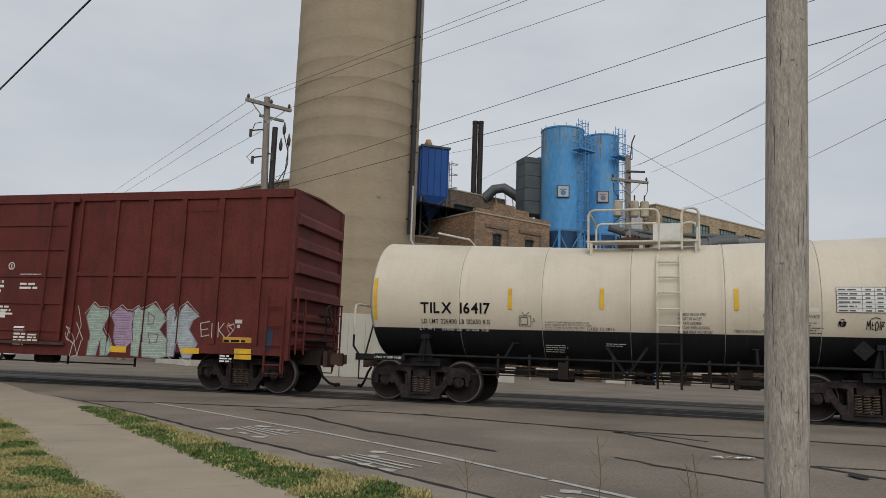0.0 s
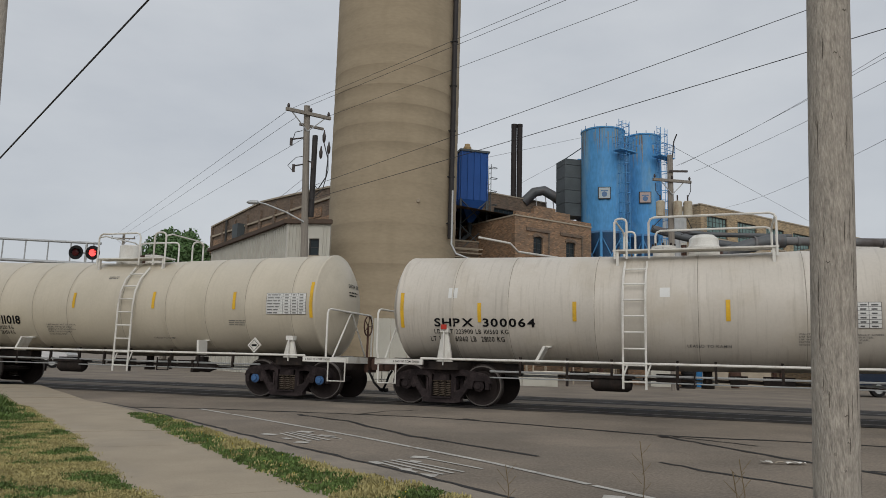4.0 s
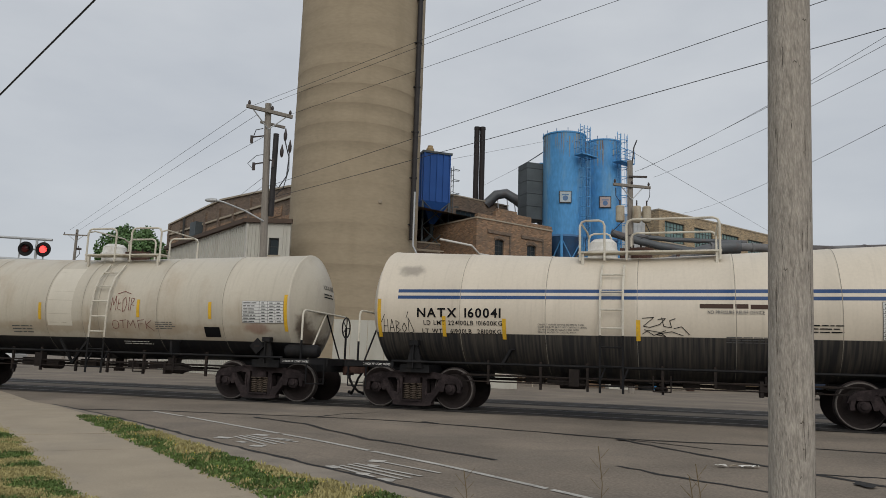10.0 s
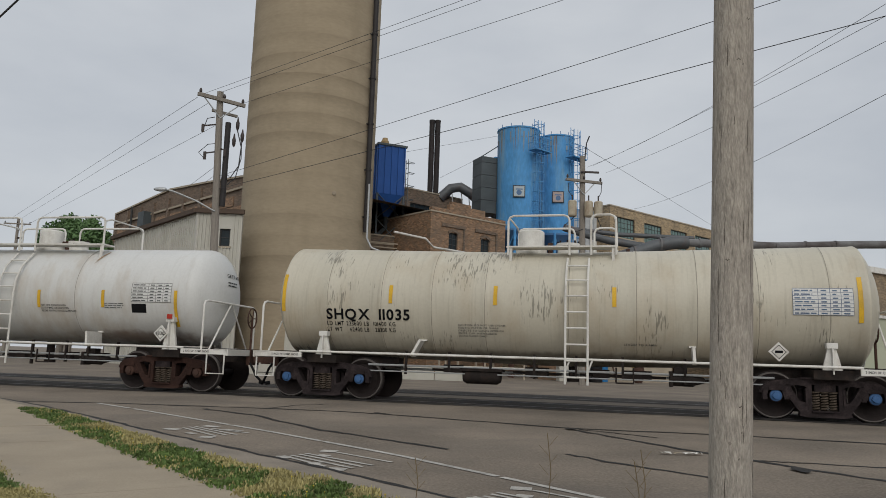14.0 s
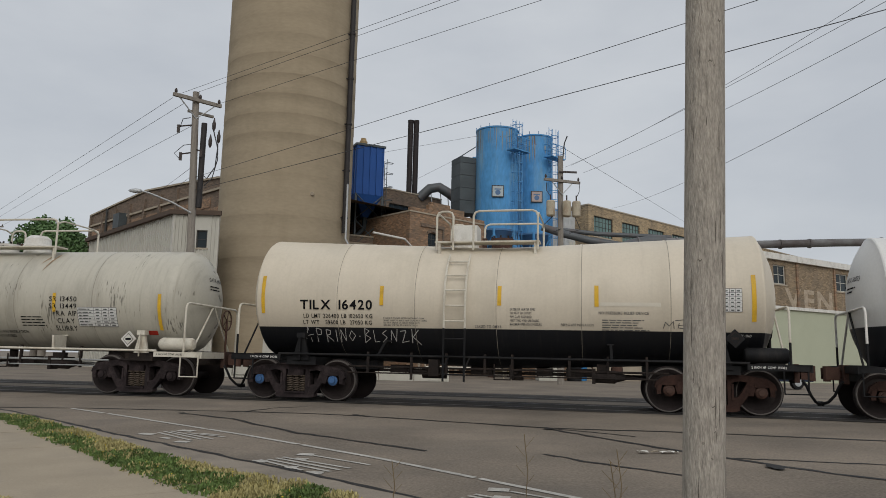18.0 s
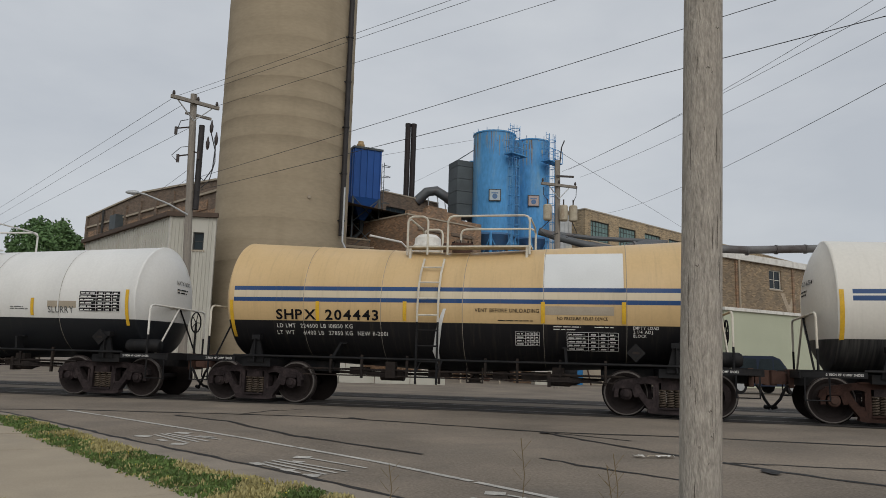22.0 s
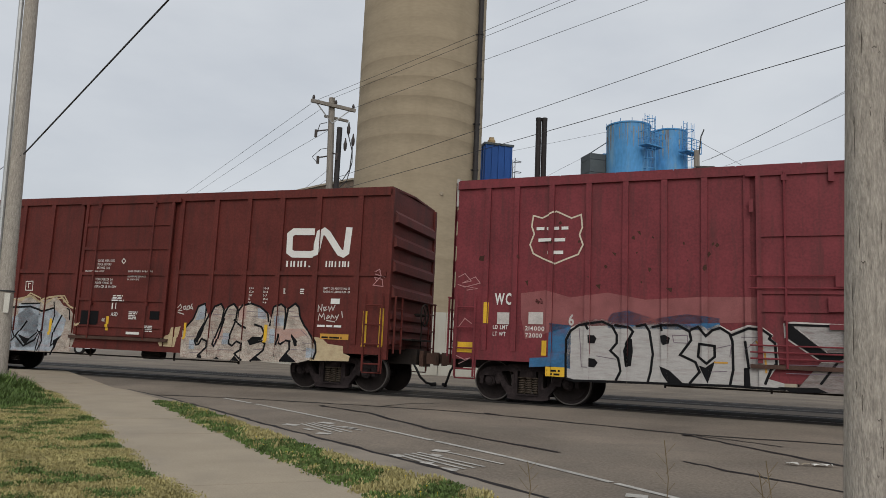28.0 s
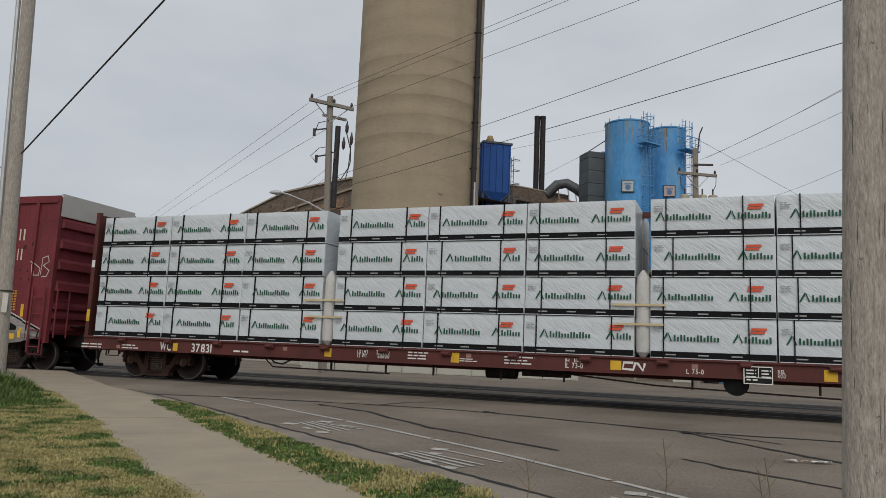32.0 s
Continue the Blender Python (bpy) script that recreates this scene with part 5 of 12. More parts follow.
tank_car("short white tank car on a white frame", -28.0, -19.25, 5.6, 1.23, 2.315, PAINT_WHITE, "GATX 6401",
         (("LD LMT   206600 LBS 93700KGS", -4.27, 1.865, 0.092, 1.75), ("LT WT    56400 LBS 25600KGS", -4.28, 1.715, 0.085, 1.75), ("GAHT 07-11", -3.14, 1.57, 0.072, 0.60), ), (-4.29, 2.07), 0.222, 1.76,
         reflectors=((-4.80, 1.58, 2.38), (-2.19, 1.94, 2.38), (0.72, 1.93, 2.36), (2.51, 1.96, 2.38), (4.47, 1.54, 2.39),),
         panels=((3.29, 4.35, 2.11, 2.56, PANELWHITE, GREYINK), ),
         prints=((-2.09, 2.00, 1.20, ("CONSULT OWNER BEFORE REPAIRING TANK", "SHARP OBJECTS MUST NOT CONTACT LINING", "DO NOT STEAM OR CLEAN TANK WITH BOILING", "WATER OR CAUSTIC SODA", "DO NOT ENTER WITHOUT RUBBER SOLE SHOES", "AVOID FLAMES", "AFTER LOADING OR UNLOADING, WASH EXTERIOR", "OF TANK DOME WITH WATER TO REMOVE SPILLAGE"), 0.067, GREYINK), (0.79, 1.97, 0.98, ("VENT TANK WHEN UNLOADING", "DO NOT MAKE ACID CONNECTION", "BEFORE VENTING TO RELEASE PRESSURE"), 0.068, INK), (2.56, 2.05, 0.63, 3, 0.050, GREYINK), ),
         ladder_at=-0.14, platform=(1.95, 0.19), bonnet_at=-0.08, placard=(4.17, 1.36), belly=False, caps=("dark", "rust"), bonnet="drum", seed=7, rims=(5.02, 4.72), welds=(-1.7, 1.7), dished=False, nudge=(-0.08, -0.17), un="1830", red=True, patches=((3.29, 3.68, 1.85, 2.06, INK), (-4.12, -3.97, 1.47, 1.54, REDTAG)))
tank_car("pale cream tank car with grey spill streaks", -15.25, -4.65, 6.7, 1.29, 2.23, PAINT_SPILLED, "SHQX 11035",
         (("LD LMT 223600 LB  101400 KG", -5.26, 1.66, 0.09, 1.66), ("LT WT    62400 LB   28300 KG", -5.27, 1.53, 0.09, 1.66), ), (-5.26, 1.80), 0.225, 2.03,
         reflectors=((-6.32, 1.95, 2.81), (-3.72, 2.16, 2.57), (-1.34, 2.15, 2.57), (1.18, 2.15, 2.56), (3.67, 2.14, 2.58), (5.84, 1.91, 2.80),),
         panels=((4.62, 5.71, 2.05, 2.57, PANELWHITE, BLUEINK), ),
         prints=((-2.17, 1.70, 1.07, ("CAUTION: DO NOT USE STEAM,", "BOILING WATER OR SHARP", "OBJECTS TO CLEAN INTERIOR", "ENTER CAR WITH RUBBER", "SOLED SHOES ONLY"), 0.058, GREYINK), (3.38, 1.88, 0.48, 3, 0.050, GREYINK), (1.37, 1.37, 0.68, ("LEASED TO KAMIN",), 0.063, GREYINK), (3.22, 1.24, 0.65, 2, 0.050, GREYINK), ),
         ladder_at=0.41, platform=(1.22, 0.03), bonnet_at=-0.73, placard=(4.33, 1.31), belly=False, caps=("blue", "blue"), bonnet="drum", seed=8, sag=0.125, rims=(6.36, 6.02), welds=(-5.27, -3.97, -2.8, -1.6, 0.2, 1.6, 2.8, 3.97, 5.27), nudge=(-0.05, -0.12))
tank_car("greyed tank car with long dark spill streaks", -0.75, 8.4, 6.05, 1.28, 2.275, PAINT_GREYED, "GATX 64868",
         (("LD LMT 205500 LB  93200 KG", -4.30, 1.76, 0.090, 1.60), ("LT WT    57500 LB  26100 KG", -4.30, 1.59, 0.090, 1.60), ), (-4.38, 1.925), 0.215, 1.88,
         reflectors=((-5.33, 1.52, 2.36), (-2.18, 1.90, 2.35), (2.22, 1.93, 2.38), (4.99, 1.53, 2.37),),
         panels=((2.85, 3.88, 1.60, 2.04, PANELWHITE, GREYINK), ),
         prints=((-1.72, 1.92, 0.94, ("CONSULT OWNER", "BEFORE REPAIRING TANK", "", "", "LEASED TO KAMIN LLC"), 0.085, INK), (1.30, 1.79, 0.70, 4, 0.067, INK), (0.35, 1.42, 1.05, ("FIBERGLASS INSULATION", "DO NOT EXCEED"), 0.10, INK)),
         ladder_at=-0.25, platform=(1.37, 0.46), bonnet_at=0.63, placard=(4.28, 1.30), belly=False, rail_paint=CREAMRAIL, seed=9, reservoir=True, rims=(5.38, 5.12), welds=(-3.2, -1.1, 1.1, 3.2), dished=False, nudge=(-0.03, -0.15),
         extra=(("CLAY", 2.28, 1.66, 0.115, 0.49, INK), ("SLURRY", 2.20, 1.49, 0.115, 0.59, INK), ("FRA AIP", 2.20, 1.84, 0.115, 0.64, INK), ("SR 13449", 2.09, 2.01, 0.115, 0.76, INK), ("SR 13450", 2.09, 2.18, 0.115, 0.76, INK)), patches=((4.62, 4.86, 1.42, 1.52, REDTAG),))
tank_car("cream tank car with a black belly and white graffiti", 12.5, 21.5, 6.0, 1.39, 2.3, PAINT_CREAM_BLACK, "TILX 16420",
         (("LD LMT 226400 LB 102650 KG", -4.48, 1.86, 0.087, 1.65), ("LT WT   59600 LB  27050 KG", -4.50, 1.72, 0.087, 1.65), ), (-4.55, 2.05), 0.201, 1.74,
         reflectors=((-5.46, 1.95, 2.80), (-2.63, 2.14, 2.57), (0.00, 2.15, 2.57), (2.04, 2.14, 2.58), (5.13, 1.87, 2.80),),
         panels=((4.28, 4.90, 2.06, 2.52, PANELWHITE, GREYINK), ),
         prints=((-2.59, 1.85, 1.00, ("CONSULT OWNER BEFORE REPAIRING TANK", "SHARP OBJECTS MUST NOT CONTACT LINING", "DO NOT STEAM OR CLEAN TANK WITH", "BOILING WATER OR CAUSTIC SODA"), 0.050, GREYINK), (0.23, 2.05, 0.67, ("EXTERIOR HEATER PIPES", "NO INLET OR OUTLET", "PIPE CAPS REQUIRED", "VENT TANK WHEN UNLOADING", "MAXIMUM OPERATING PRESSURE"), 0.078, GREYINK), (2.15, 1.86, 0.96, 5, 0.050, GREYINK), ),
         ladder_at=-0.95, platform=(1.19, -0.38), bonnet_at=-0.99, placard=(4.74, 1.52), caps=("blue", "rust"), bonnet="box", step_paint=CREAMRAIL, seed=10, sag=0.22, rims=(5.62, 5.34), welds=(-3.7, -1.9, -0.1, 1.7, 3.5), nudge=(-0.20, -0.13), split=1.65,
         extra=(("NO PRESSURE RELIEF DEVICE", 2.08, 1.985, 0.058, 1.02, GREYINK), ("LEASED TO OMYA", -0.53, 1.675, 0.06, 0.58, GREYINK), ("FIBERGLASS INSULATION", 1.30, 1.74, 0.05, 0.68, GREYINK), ("EMPTY LOAD", 4.80, 1.57, 0.045, 0.3, WHITEINK)), patches=((2.10, 3.33, 2.15, 2.23, PATCHCREAM),), scrawl=((-4.50, -1.77, 1.33, 1.67, CHALKTAG, LONGTAG), (3.38, 4.35, 1.70, 1.86, GREYINK, SCRIBBLE)))
tank_car("fresh white tank car with a black belly", 25.7, 35.35, 6.1, 1.38, 2.245, PAINT_FRESH, "NATX 160075",
         (("LD LMT 224000 LB 101600 KG", -4.70, 1.56, 0.078, 1.25), ("LT WT   62000 LB  28100 KG", -4.71, 1.45, 0.078, 1.25), ), (-4.72, 1.84), 0.215, 1.69,
         reflectors=((-5.72, 1.66, 2.51), (-2.95, 1.85, 2.28), (0.33, 1.85, 2.28), (2.82, 1.87, 2.28), (5.30, 1.67, 2.51),),
         panels=((4.06, 5.12, 1.99, 2.46, INK, PANELWHITE), ),
         prints=((-2.20, 2.09, 0.42, 2, 0.055, GREYINK), (-2.20, 1.98, 0.55, 4, 0.046, GREYINK), (-0.22, 1.68, 0.33, 1, 0.05, WHITEINK), (-0.14, 2.05, 0.33, 3, 0.056, GREYINK), (1.12, 2.04, 0.70, 2, 0.050, GREYINK), (2.23, 2.06, 0.48, 2, 0.050, GREYINK), ),
         ladder_at=-0.67, platform=(1.31, -0.23), bonnet_at=-1.12, placard=(4.69, 1.38), caps=("rust", "dark"), ink=INK, step_paint=WHITE, seed=11, sag=0.19, rims=(5.86, 5.50), welds=(-4.06, -2.16, -0.3, 1.6, 3.5), nudge=(-0.24, -0.17), split=1.81,
         extra=(("SLURRY", 3.25, 1.94, 0.151, 0.69, GREYINK), ), patches=((3.22, 3.98, 2.06, 2.22, PATCHGREY),))
tan_car, tan_shell, tan_side = tank_car("tan tank car with blue lines and a black belly", 39.2, 48.4, 5.9, 1.39, 2.295, PAINT_TAN, "SHPX 204443",
         (("LD LMT  224600 LB 101850 KG", -4.15, 1.70, 0.085, 1.84), ("LT WT    61400 LB  27850 KG  NEW 11-2001", -4.17, 1.55, 0.085, 2.66), ), (-4.15, 1.885), 0.212, 2.47,
         reflectors=((-5.25, 1.48, 2.30), (-3.15, 1.85, 2.29), (-1.12, 1.88, 2.30), (1.90, 1.87, 2.32), (3.57, 1.88, 2.33), (5.21, 1.52, 2.33),),
         panels=((2.40, 3.46, 1.33, 1.70, INK, PANELWHITE), (1.31, 1.82, 1.41, 1.69, INK, PANELWHITE)),
         prints=((0.94, 1.91, 0.88, 1, 0.051, INK), (2.12, 1.80, 0.60, 2, 0.055, WHITEINK), (2.97, 1.80, 0.53, 1, 0.055, WHITEINK)),
         ladder_at=-0.57, platform=(1.44, 0.16), bonnet_at=-0.96, placard=(3.80, 1.29), ink=INK, step_paint=CREAMRAIL, seed=12, sag=0.26, rims=(5.33, 5.27), welds=(-3.52, -1.7, 0.14, 1.88, 3.6), nudge=(-0.10, -0.10), split=1.85,
         extra=(("NO PRESSURE RELIEF DEVICE", 2.20, 1.95, 0.062, 1.05, INK), ("VENT BEFORE UNLOADING", 0.44, 2.09, 0.079, 1.39, INK), ("EMPTY LOAD", 3.76, 1.78, 0.06, 0.52, WHITEINK), ("2 1/4 ADJ", 3.76, 1.70, 0.06, 0.40, WHITEINK), ("BLOCK", 3.76, 1.62, 0.06, 0.28, WHITEINK)), patches=((1.88, 3.57, 2.62, 3.42, PATCHWHITE), (1.95, 3.37, 2.05, 2.23, PATCHGREY)))
drip = Shape()
run_down = [(0.0, 2.72, 0.03), (-0.24, 2.1, 0.07), (-0.34, 1.78, 0.11), (-0.45, 1.24, 0.14), (-0.42, 0.95, 0.05)]
drip.add([tan_side(x + e * w / 2, z) for x, z, w in run_down for e in (-1, 1)], [(2 * k, 2 * k + 1, 2 * k + 3, 2 * k + 2) for k in range(4)])
part("white_spill", drip, PATCHWHITE, tan_shell, "white spill that ran down")
lined_car, lined_shell, lined_side = tank_car("white tank car with blue lines and a sooty belly", 52.45, 62.0, 6.15, 1.39, 2.29, PAINT_STRIPE2, "TILX 16234",
         (("LD LMT  224200LB  101550KG", -4.56, 1.85, 0.089, 1.85), ("LT WT     61800LB   28050KG", -4.59, 1.70, 0.089, 1.86), ), (-4.57, 2.04), 0.206, 1.67,
         reflectors=((-5.60, 1.65, 2.62), (-4.01, 1.62, 2.06), (-1.99, 1.65, 2.11), (1.45, 1.65, 2.12), (3.07, 1.68, 2.11),),
         panels=((4.66, 5.13, 1.83, 2.25, PANELWHITE, GREYINK), ),
         prints=((-1.95, 1.88, 0.80, ("CONSULT OWNER BEFORE REPAIRING TANK", "SHARP OBJECTS MUST NOT CONTACT LINING", "DO NOT STEAM OR CLEAN TANK WITH", "BOILING WATER OR CAUSTIC SODA"), 0.061, GREYINK), (0.27, 2.04, 0.78, ("EXTERIOR HEATER PIPES", "NO INLET OR OUTLET", "PIPE CAPS REQUIRED", "VENT TANK WHEN UNLOADING", "MAXIMUM OPERATING PRESSURE"), 0.082, GREYINK), (3.18, 1.81, 0.67, 3, 0.1, INK), (1.84, 1.71, 0.90, 5, 0.050, GREYINK), ),
         ladder_at=-0.45, platform=(1.33, 0.13), bonnet_at=-0.73, placard=(4.98, 1.47), caps=("rust", "rust"), step_paint=CREAMRAIL, seed=13, sag=0.22, rims=(5.66, 5.45), welds=(-3.76, -1.86, -0.3, 1.39, 3.12, 4.93), nudge=(-0.10, 0.16), split=1.62,
         extra=(("NO PRESSURE RELIEF DEVICE", 1.58, 2.14, 0.072, 1.08, GREYINK), ), patches=((1.38, 2.82, 2.25, 2.38, PATCHGREY), (4.22, 4.62, 1.76, 2.02, INK)))
for k in range(6):
    part("jacket_drain", Shape().rod((-2.9 + 1.15 * k, -0.6, 0.9), (-2.9 + 1.15 * k, -0.6, 0.58), 0.035, 8), BLACK, lined_car)


# ---- box cars ----
def box_car(label, first, last, centre, half, paint, roof_paint, posts, door, top=4.88, sill=0.78, end_top=None, seed=3, width=0.10, girts=(), ribs=(1.35, 2.05, 2.75, 3.45, 4.1)):
    """A high box car. posts: where the upright ribs stand; door: (from, to) of the sliding door."""
    rng = random.Random(seed)
    spacing = last - first
    car = thing("box_car", label, "box car", "cars of the freight train")
    rolled = add_trucks(car, spacing)
    off = centre - (first + last) / 2
    W = 1.47
    s = Shape()
    x0, x1 = off - half, off + half
    s.box(x0, x1, -W, W, 1.05, top)
    part("body", s, paint, car)
    roof = part("roof", Shape().box(x0, x1, -W, W, top - 0.03, top + 0.01), roof_paint, car, "ribbed steel roof", smooth=False)
    n = 13
    for k in range(n):
        r, a, b = Shape(), x0 + (x1 - x0) * k / n + 0.012, x0 + (x1 - x0) * (k + 1) / n - 0.012
        vs = [(a, -W - 0.03, top), (a, 0, top + 0.07), (a, W + 0.03, top), (b, -W - 0.03, top), (b, 0, top + 0.07), (b, W + 0.03, top)]
        vs += [(p[0], p[1], p[2] + 0.05) for p in vs]
        r.add(vs, [(6, 7, 10, 9), (7, 8, 11, 10), (0, 3, 4, 1), (1, 4, 5, 2), (0, 6, 9, 3), (2, 5, 11, 8), (0, 1, 7, 6), (1, 2, 8, 7), (3, 9, 10, 4), (4, 10, 11, 5)])
        part("roof_panel", r, roof_paint, roof, smooth=False)
    for q in (-1, 1):
        e = Shape()
        e.box(x0, x1, q * W, q * (W + 0.06), top - 0.16, top + 0.02)
        part("eave_rail", e, paint, car)
        e = Shape()
        d0, d1 = off + door[0], off + door[1]
        y0, y1 = q * (W - 0.01), q * (W + 0.035)
        # the sill drops lower between the trucks
        e.add([(x, y, z) for y in (y0, y1) for x, z in ((x0, 1.12), (x1, 1.12), (x1, sill + 0.12), (off + spacing / 2 - 1.2, sill + 0.12), (off + spacing / 2 - 1.6, sill - 0.06), (off - spacing / 2 + 1.6, sill - 0.06), (off - spacing / 2 + 1.2, sill + 0.12), (x0, sill + 0.12))],
              [(0, 1, 2, 3, 4, 5, 6, 7), (15, 14, 13, 12, 11, 10, 9, 8)] + [(k, (k + 1) % 8, 8 + (k + 1) % 8, 8 + k) for k in range(8)])
        part("side_sill", e, paint, car, smooth=False)
        for x in posts:
            e = Shape()
            e.band([(off + x, 1.12), (off + x, top - 0.16)], width, q * W, q * (W + 0.055))
            part("side_post", e, paint, car)
        stops = sorted(posts)
        for z in girts:                  # level ribs between the posts
            for a, b in zip([-half] + stops, stops + [half]):
                if not (door[0] - 0.3 < (a + b) / 2 < door[1] + 0.3):
                    e = Shape()
                    e.box(off + a + width / 2, off + b - width / 2, q * W, q * (W + 0.045), z - 0.05, z + 0.05)
                    part("side_girt", e, paint, car)
        # sliding door with its frame, rails and locking bars
        d = Shape()
        d.box(d0, d1, q * (W + 0.05), q * (W + 0.085), 1.08, top - 0.2)
        dr = part("sliding_door", d, paint, car, "sliding door", smooth=False)
        d = Shape()
        for z in ribs:
            d.box(d0, d1, q * (W + 0.085), q * (W + 0.12), z - 0.04, z + 0.04)
        for x in (d0 + 0.03, d1 - 0.03):
            d.box(x - 0.045, x + 0.045, q * (W + 0.085), q * (W + 0.125), 1.08, top - 0.2)
        part("door_frame", d, paint, dr, smooth=False)
        d = Shape()
        for x in (d0 + (d1 - d0) * 0.17, d1 - (d1 - d0) * 0.2):
            d.rod((x, q * (W + 0.15), 1.0), (x, q * (W + 0.15), top - 0.15), 0.022, 6)
            d.box(x - 0.05, x + 0.05, q * (W + 0.12), q * (W + 0.17), 1.9, 2.0)
            d.box(x - 0.05, x + 0.05, q * (W + 0.12), q * (W + 0.17), top - 0.32, top - 0.2)
        part("locking_bar", d, paint, dr)
        part("door_track", Shape().box(d0 - 0.15, d1 + 0.15, q * (W + 0.02), q * (W + 0.14), 0.98, 1.06), RUST, car)
        part("door_track", Shape().box(d0 - 0.2, d1 + 0.2, q * (W + 0.02), q * (W + 0.13), top - 0.2, top - 0.1), paint, car)
        # corner ladders and grab irons
        for e2 in (-1, 1):
            xe = off + e2 * (half - 0.32)
            part("corner_ladder", ladder_shape(xe, q * (W + 0.11), 0.52, 2.35, 0.44, 0.37), paint, car)
            t = Shape()
            t.tube([(xe - 0.24, q * (W + 0.03), 0.95), (xe - 0.24, q * (W + 0.03), 0.48), (xe + 0.24, q * (W + 0.03), 0.48), (xe + 0.24, q * (W + 0.03), 0.95)], 0.022, 6)
            part("sill_step", t, paint, car)
    # pressed steel ends
    for e in (-1, 1):
        xe = off + e * half
        d = Shape()
        for z, tall, out in ((4.19, 0.10, 0.11), (3.60, 0.10, 0.11), (3.00, 0.10, 0.11), (2.39, 0.10, 0.11), (1.82, 0.05, 0.07), (1.55, 0.05, 0.07), (1.22, 0.05, 0.07)):
            d.add([(xe, -W + 0.06, z - tall - 0.04), (xe, W - 0.06, z - tall - 0.04), (xe, W - 0.06, z + tall + 0.09), (xe, -W + 0.06, z + tall + 0.09),
                   (xe + e * out, -W + 0.12, z - tall), (xe + e * out, W - 0.12, z - tall), (xe + e * out * 0.8, W - 0.12, z + tall), (xe + e * out * 0.8, -W + 0.12, z + tall)],
                  [(0, 1, 5, 4), (4, 5, 6, 7), (7, 6, 2, 3), (0, 4, 7, 3), (1, 2, 6, 5)])
        part("end_corrugation", d, paint, car, smooth=False)
        if end_top:
            d = Shape()
            d.box(xe, xe + e * 0.06, -W, W, top - 0.55, top + 0.1)
            part("end_cap", d, end_top, car, "pale upper end plate")
        for q in (-1, 1):
            part("corner_post", Shape().box(xe - 0.05, xe + e * 0.05, q * W - 0.06, q * W + 0.06, 0.8, top), paint, car)
        for q in (-1, 1):
            part("end_ladder", ladder_shape(xe + e * 0.16, q * (W - 0.30), 0.95, 2.28, 0.44, 0.38, face="y"), paint, car)
        part("end_grab_rail", Shape().tube([(xe, -W + 0.1, 2.27), (xe + e * 0.2, -W + 0.1, 2.29), (xe + e * 0.2, W - 0.1, 2.29), (xe, W - 0.1, 2.27)], 0.02, 6), paint, car)
        d = Shape()
        d.tube([(xe + e * 0.28, 0.3 + 0.27 * math.cos(math.pi * k / 12), 1.95 + 0.27 * math.sin(math.pi * k / 12)) for k in range(25)], 0.022, 6)
        for k in range(6):
            d.rod((xe + e * 0.30, 0.3, 1.95), (xe + e * 0.28, 0.3 + 0.27 * math.cos(math.pi * k / 3), 1.95 + 0.27 * math.sin(math.pi * k / 3)), 0.016, 5)
        d.rod((xe, 0.3, 1.95), (xe + e * 0.3, 0.3, 1.95), 0.04, 8)
        d.box(xe, xe + e * 0.35, -0.7, 0.7, 1.28, 1.32)
        d.rod((xe + e * 0.2, 0.3, 1.95), (xe + e * 0.2, 0.3, 0.9), 0.018, 6)
        part("hand_brake", d, STEEL, car, "hand brake wheel and step")
        d = Shape()
        xa, xb = sorted((off + e * (spacing / 2 - 0.3), xe + e * 0.32))
        d.box(xa, xb, -0.25, 0.25, 0.70, 1.08)
        part("draft_sill", d, STEEL, car)
        part("coupler", coupler_shape(xe + e * 0.45, e), RUST, car, "rusty knuckle coupler")
        part("air_hose", hose_shape(xe + e * 0.35, e, -0.5), BLACK, car)
    part("centre_sill", Shape().box(off - spacing / 2, off + spacing / 2, -0.3, 0.3, 0.72, 1.05), STEEL, car)
    for k in range(9):
        x = off - spacing * 0.42 + spacing * 0.84 * k / 8
        part("crossbearer", Shape().box(x - 0.05, x + 0.05, -W + 0.01, W - 0.01, 0.853, 1.047), STEEL, car)
    d = Shape()
    d.rod((off - 3.2, -1.1, 0.55), (off + 3.6, -1.1, 0.55), 0.02, 6)
    for x in (-3.2, -1.2, 1.6, 3.6):
        d.box(off + x - 0.02, off + x + 0.02, -1.12, -1.08, 0.5, 0.9)
    d.rod((off + 0.3, -0.7, 0.65), (off + 0.9, -0.7, 0.65), 0.15, 12)
    part("brake_gear", d, STEEL, car)
    join_train(car, first, last, rolled)

    def side(a, b, lift=0.006):
        return (off + a, -(W + lift), b)

    return car, side, off


POSTS_A = [-7.0, -5.78, -4.63, -3.63, -2.57, -1.50, 1.88, 2.96, 3.95, 4.92, 5.97, 7.10]
DOOR_A, GIRTS = (-1.28, 1.66), (2.81,)
POSTS_C, DOOR_C = [x - 0.12 for x in POSTS_A], (DOOR_A[0] - 0.12, DOOR_A[1] - 0.12)
POSTS_W = [-7.05, -6.37, -5.57, -4.75, -3.97, -3.18, -2.40, -1.60, 1.68, 2.44, 3.26, 4.0, 4.78, 5.54, 6.22, 7.02]
DOOR_W = (-1.42, 1.50)
boxcar_old = box_car("oxide red box car with pastel graffiti letters", -128.33, -116.33, -122.88, 7.95, BOXRED, BOXRED, POSTS_A, DOOR_A, seed=21, width=0.14, girts=GIRTS)
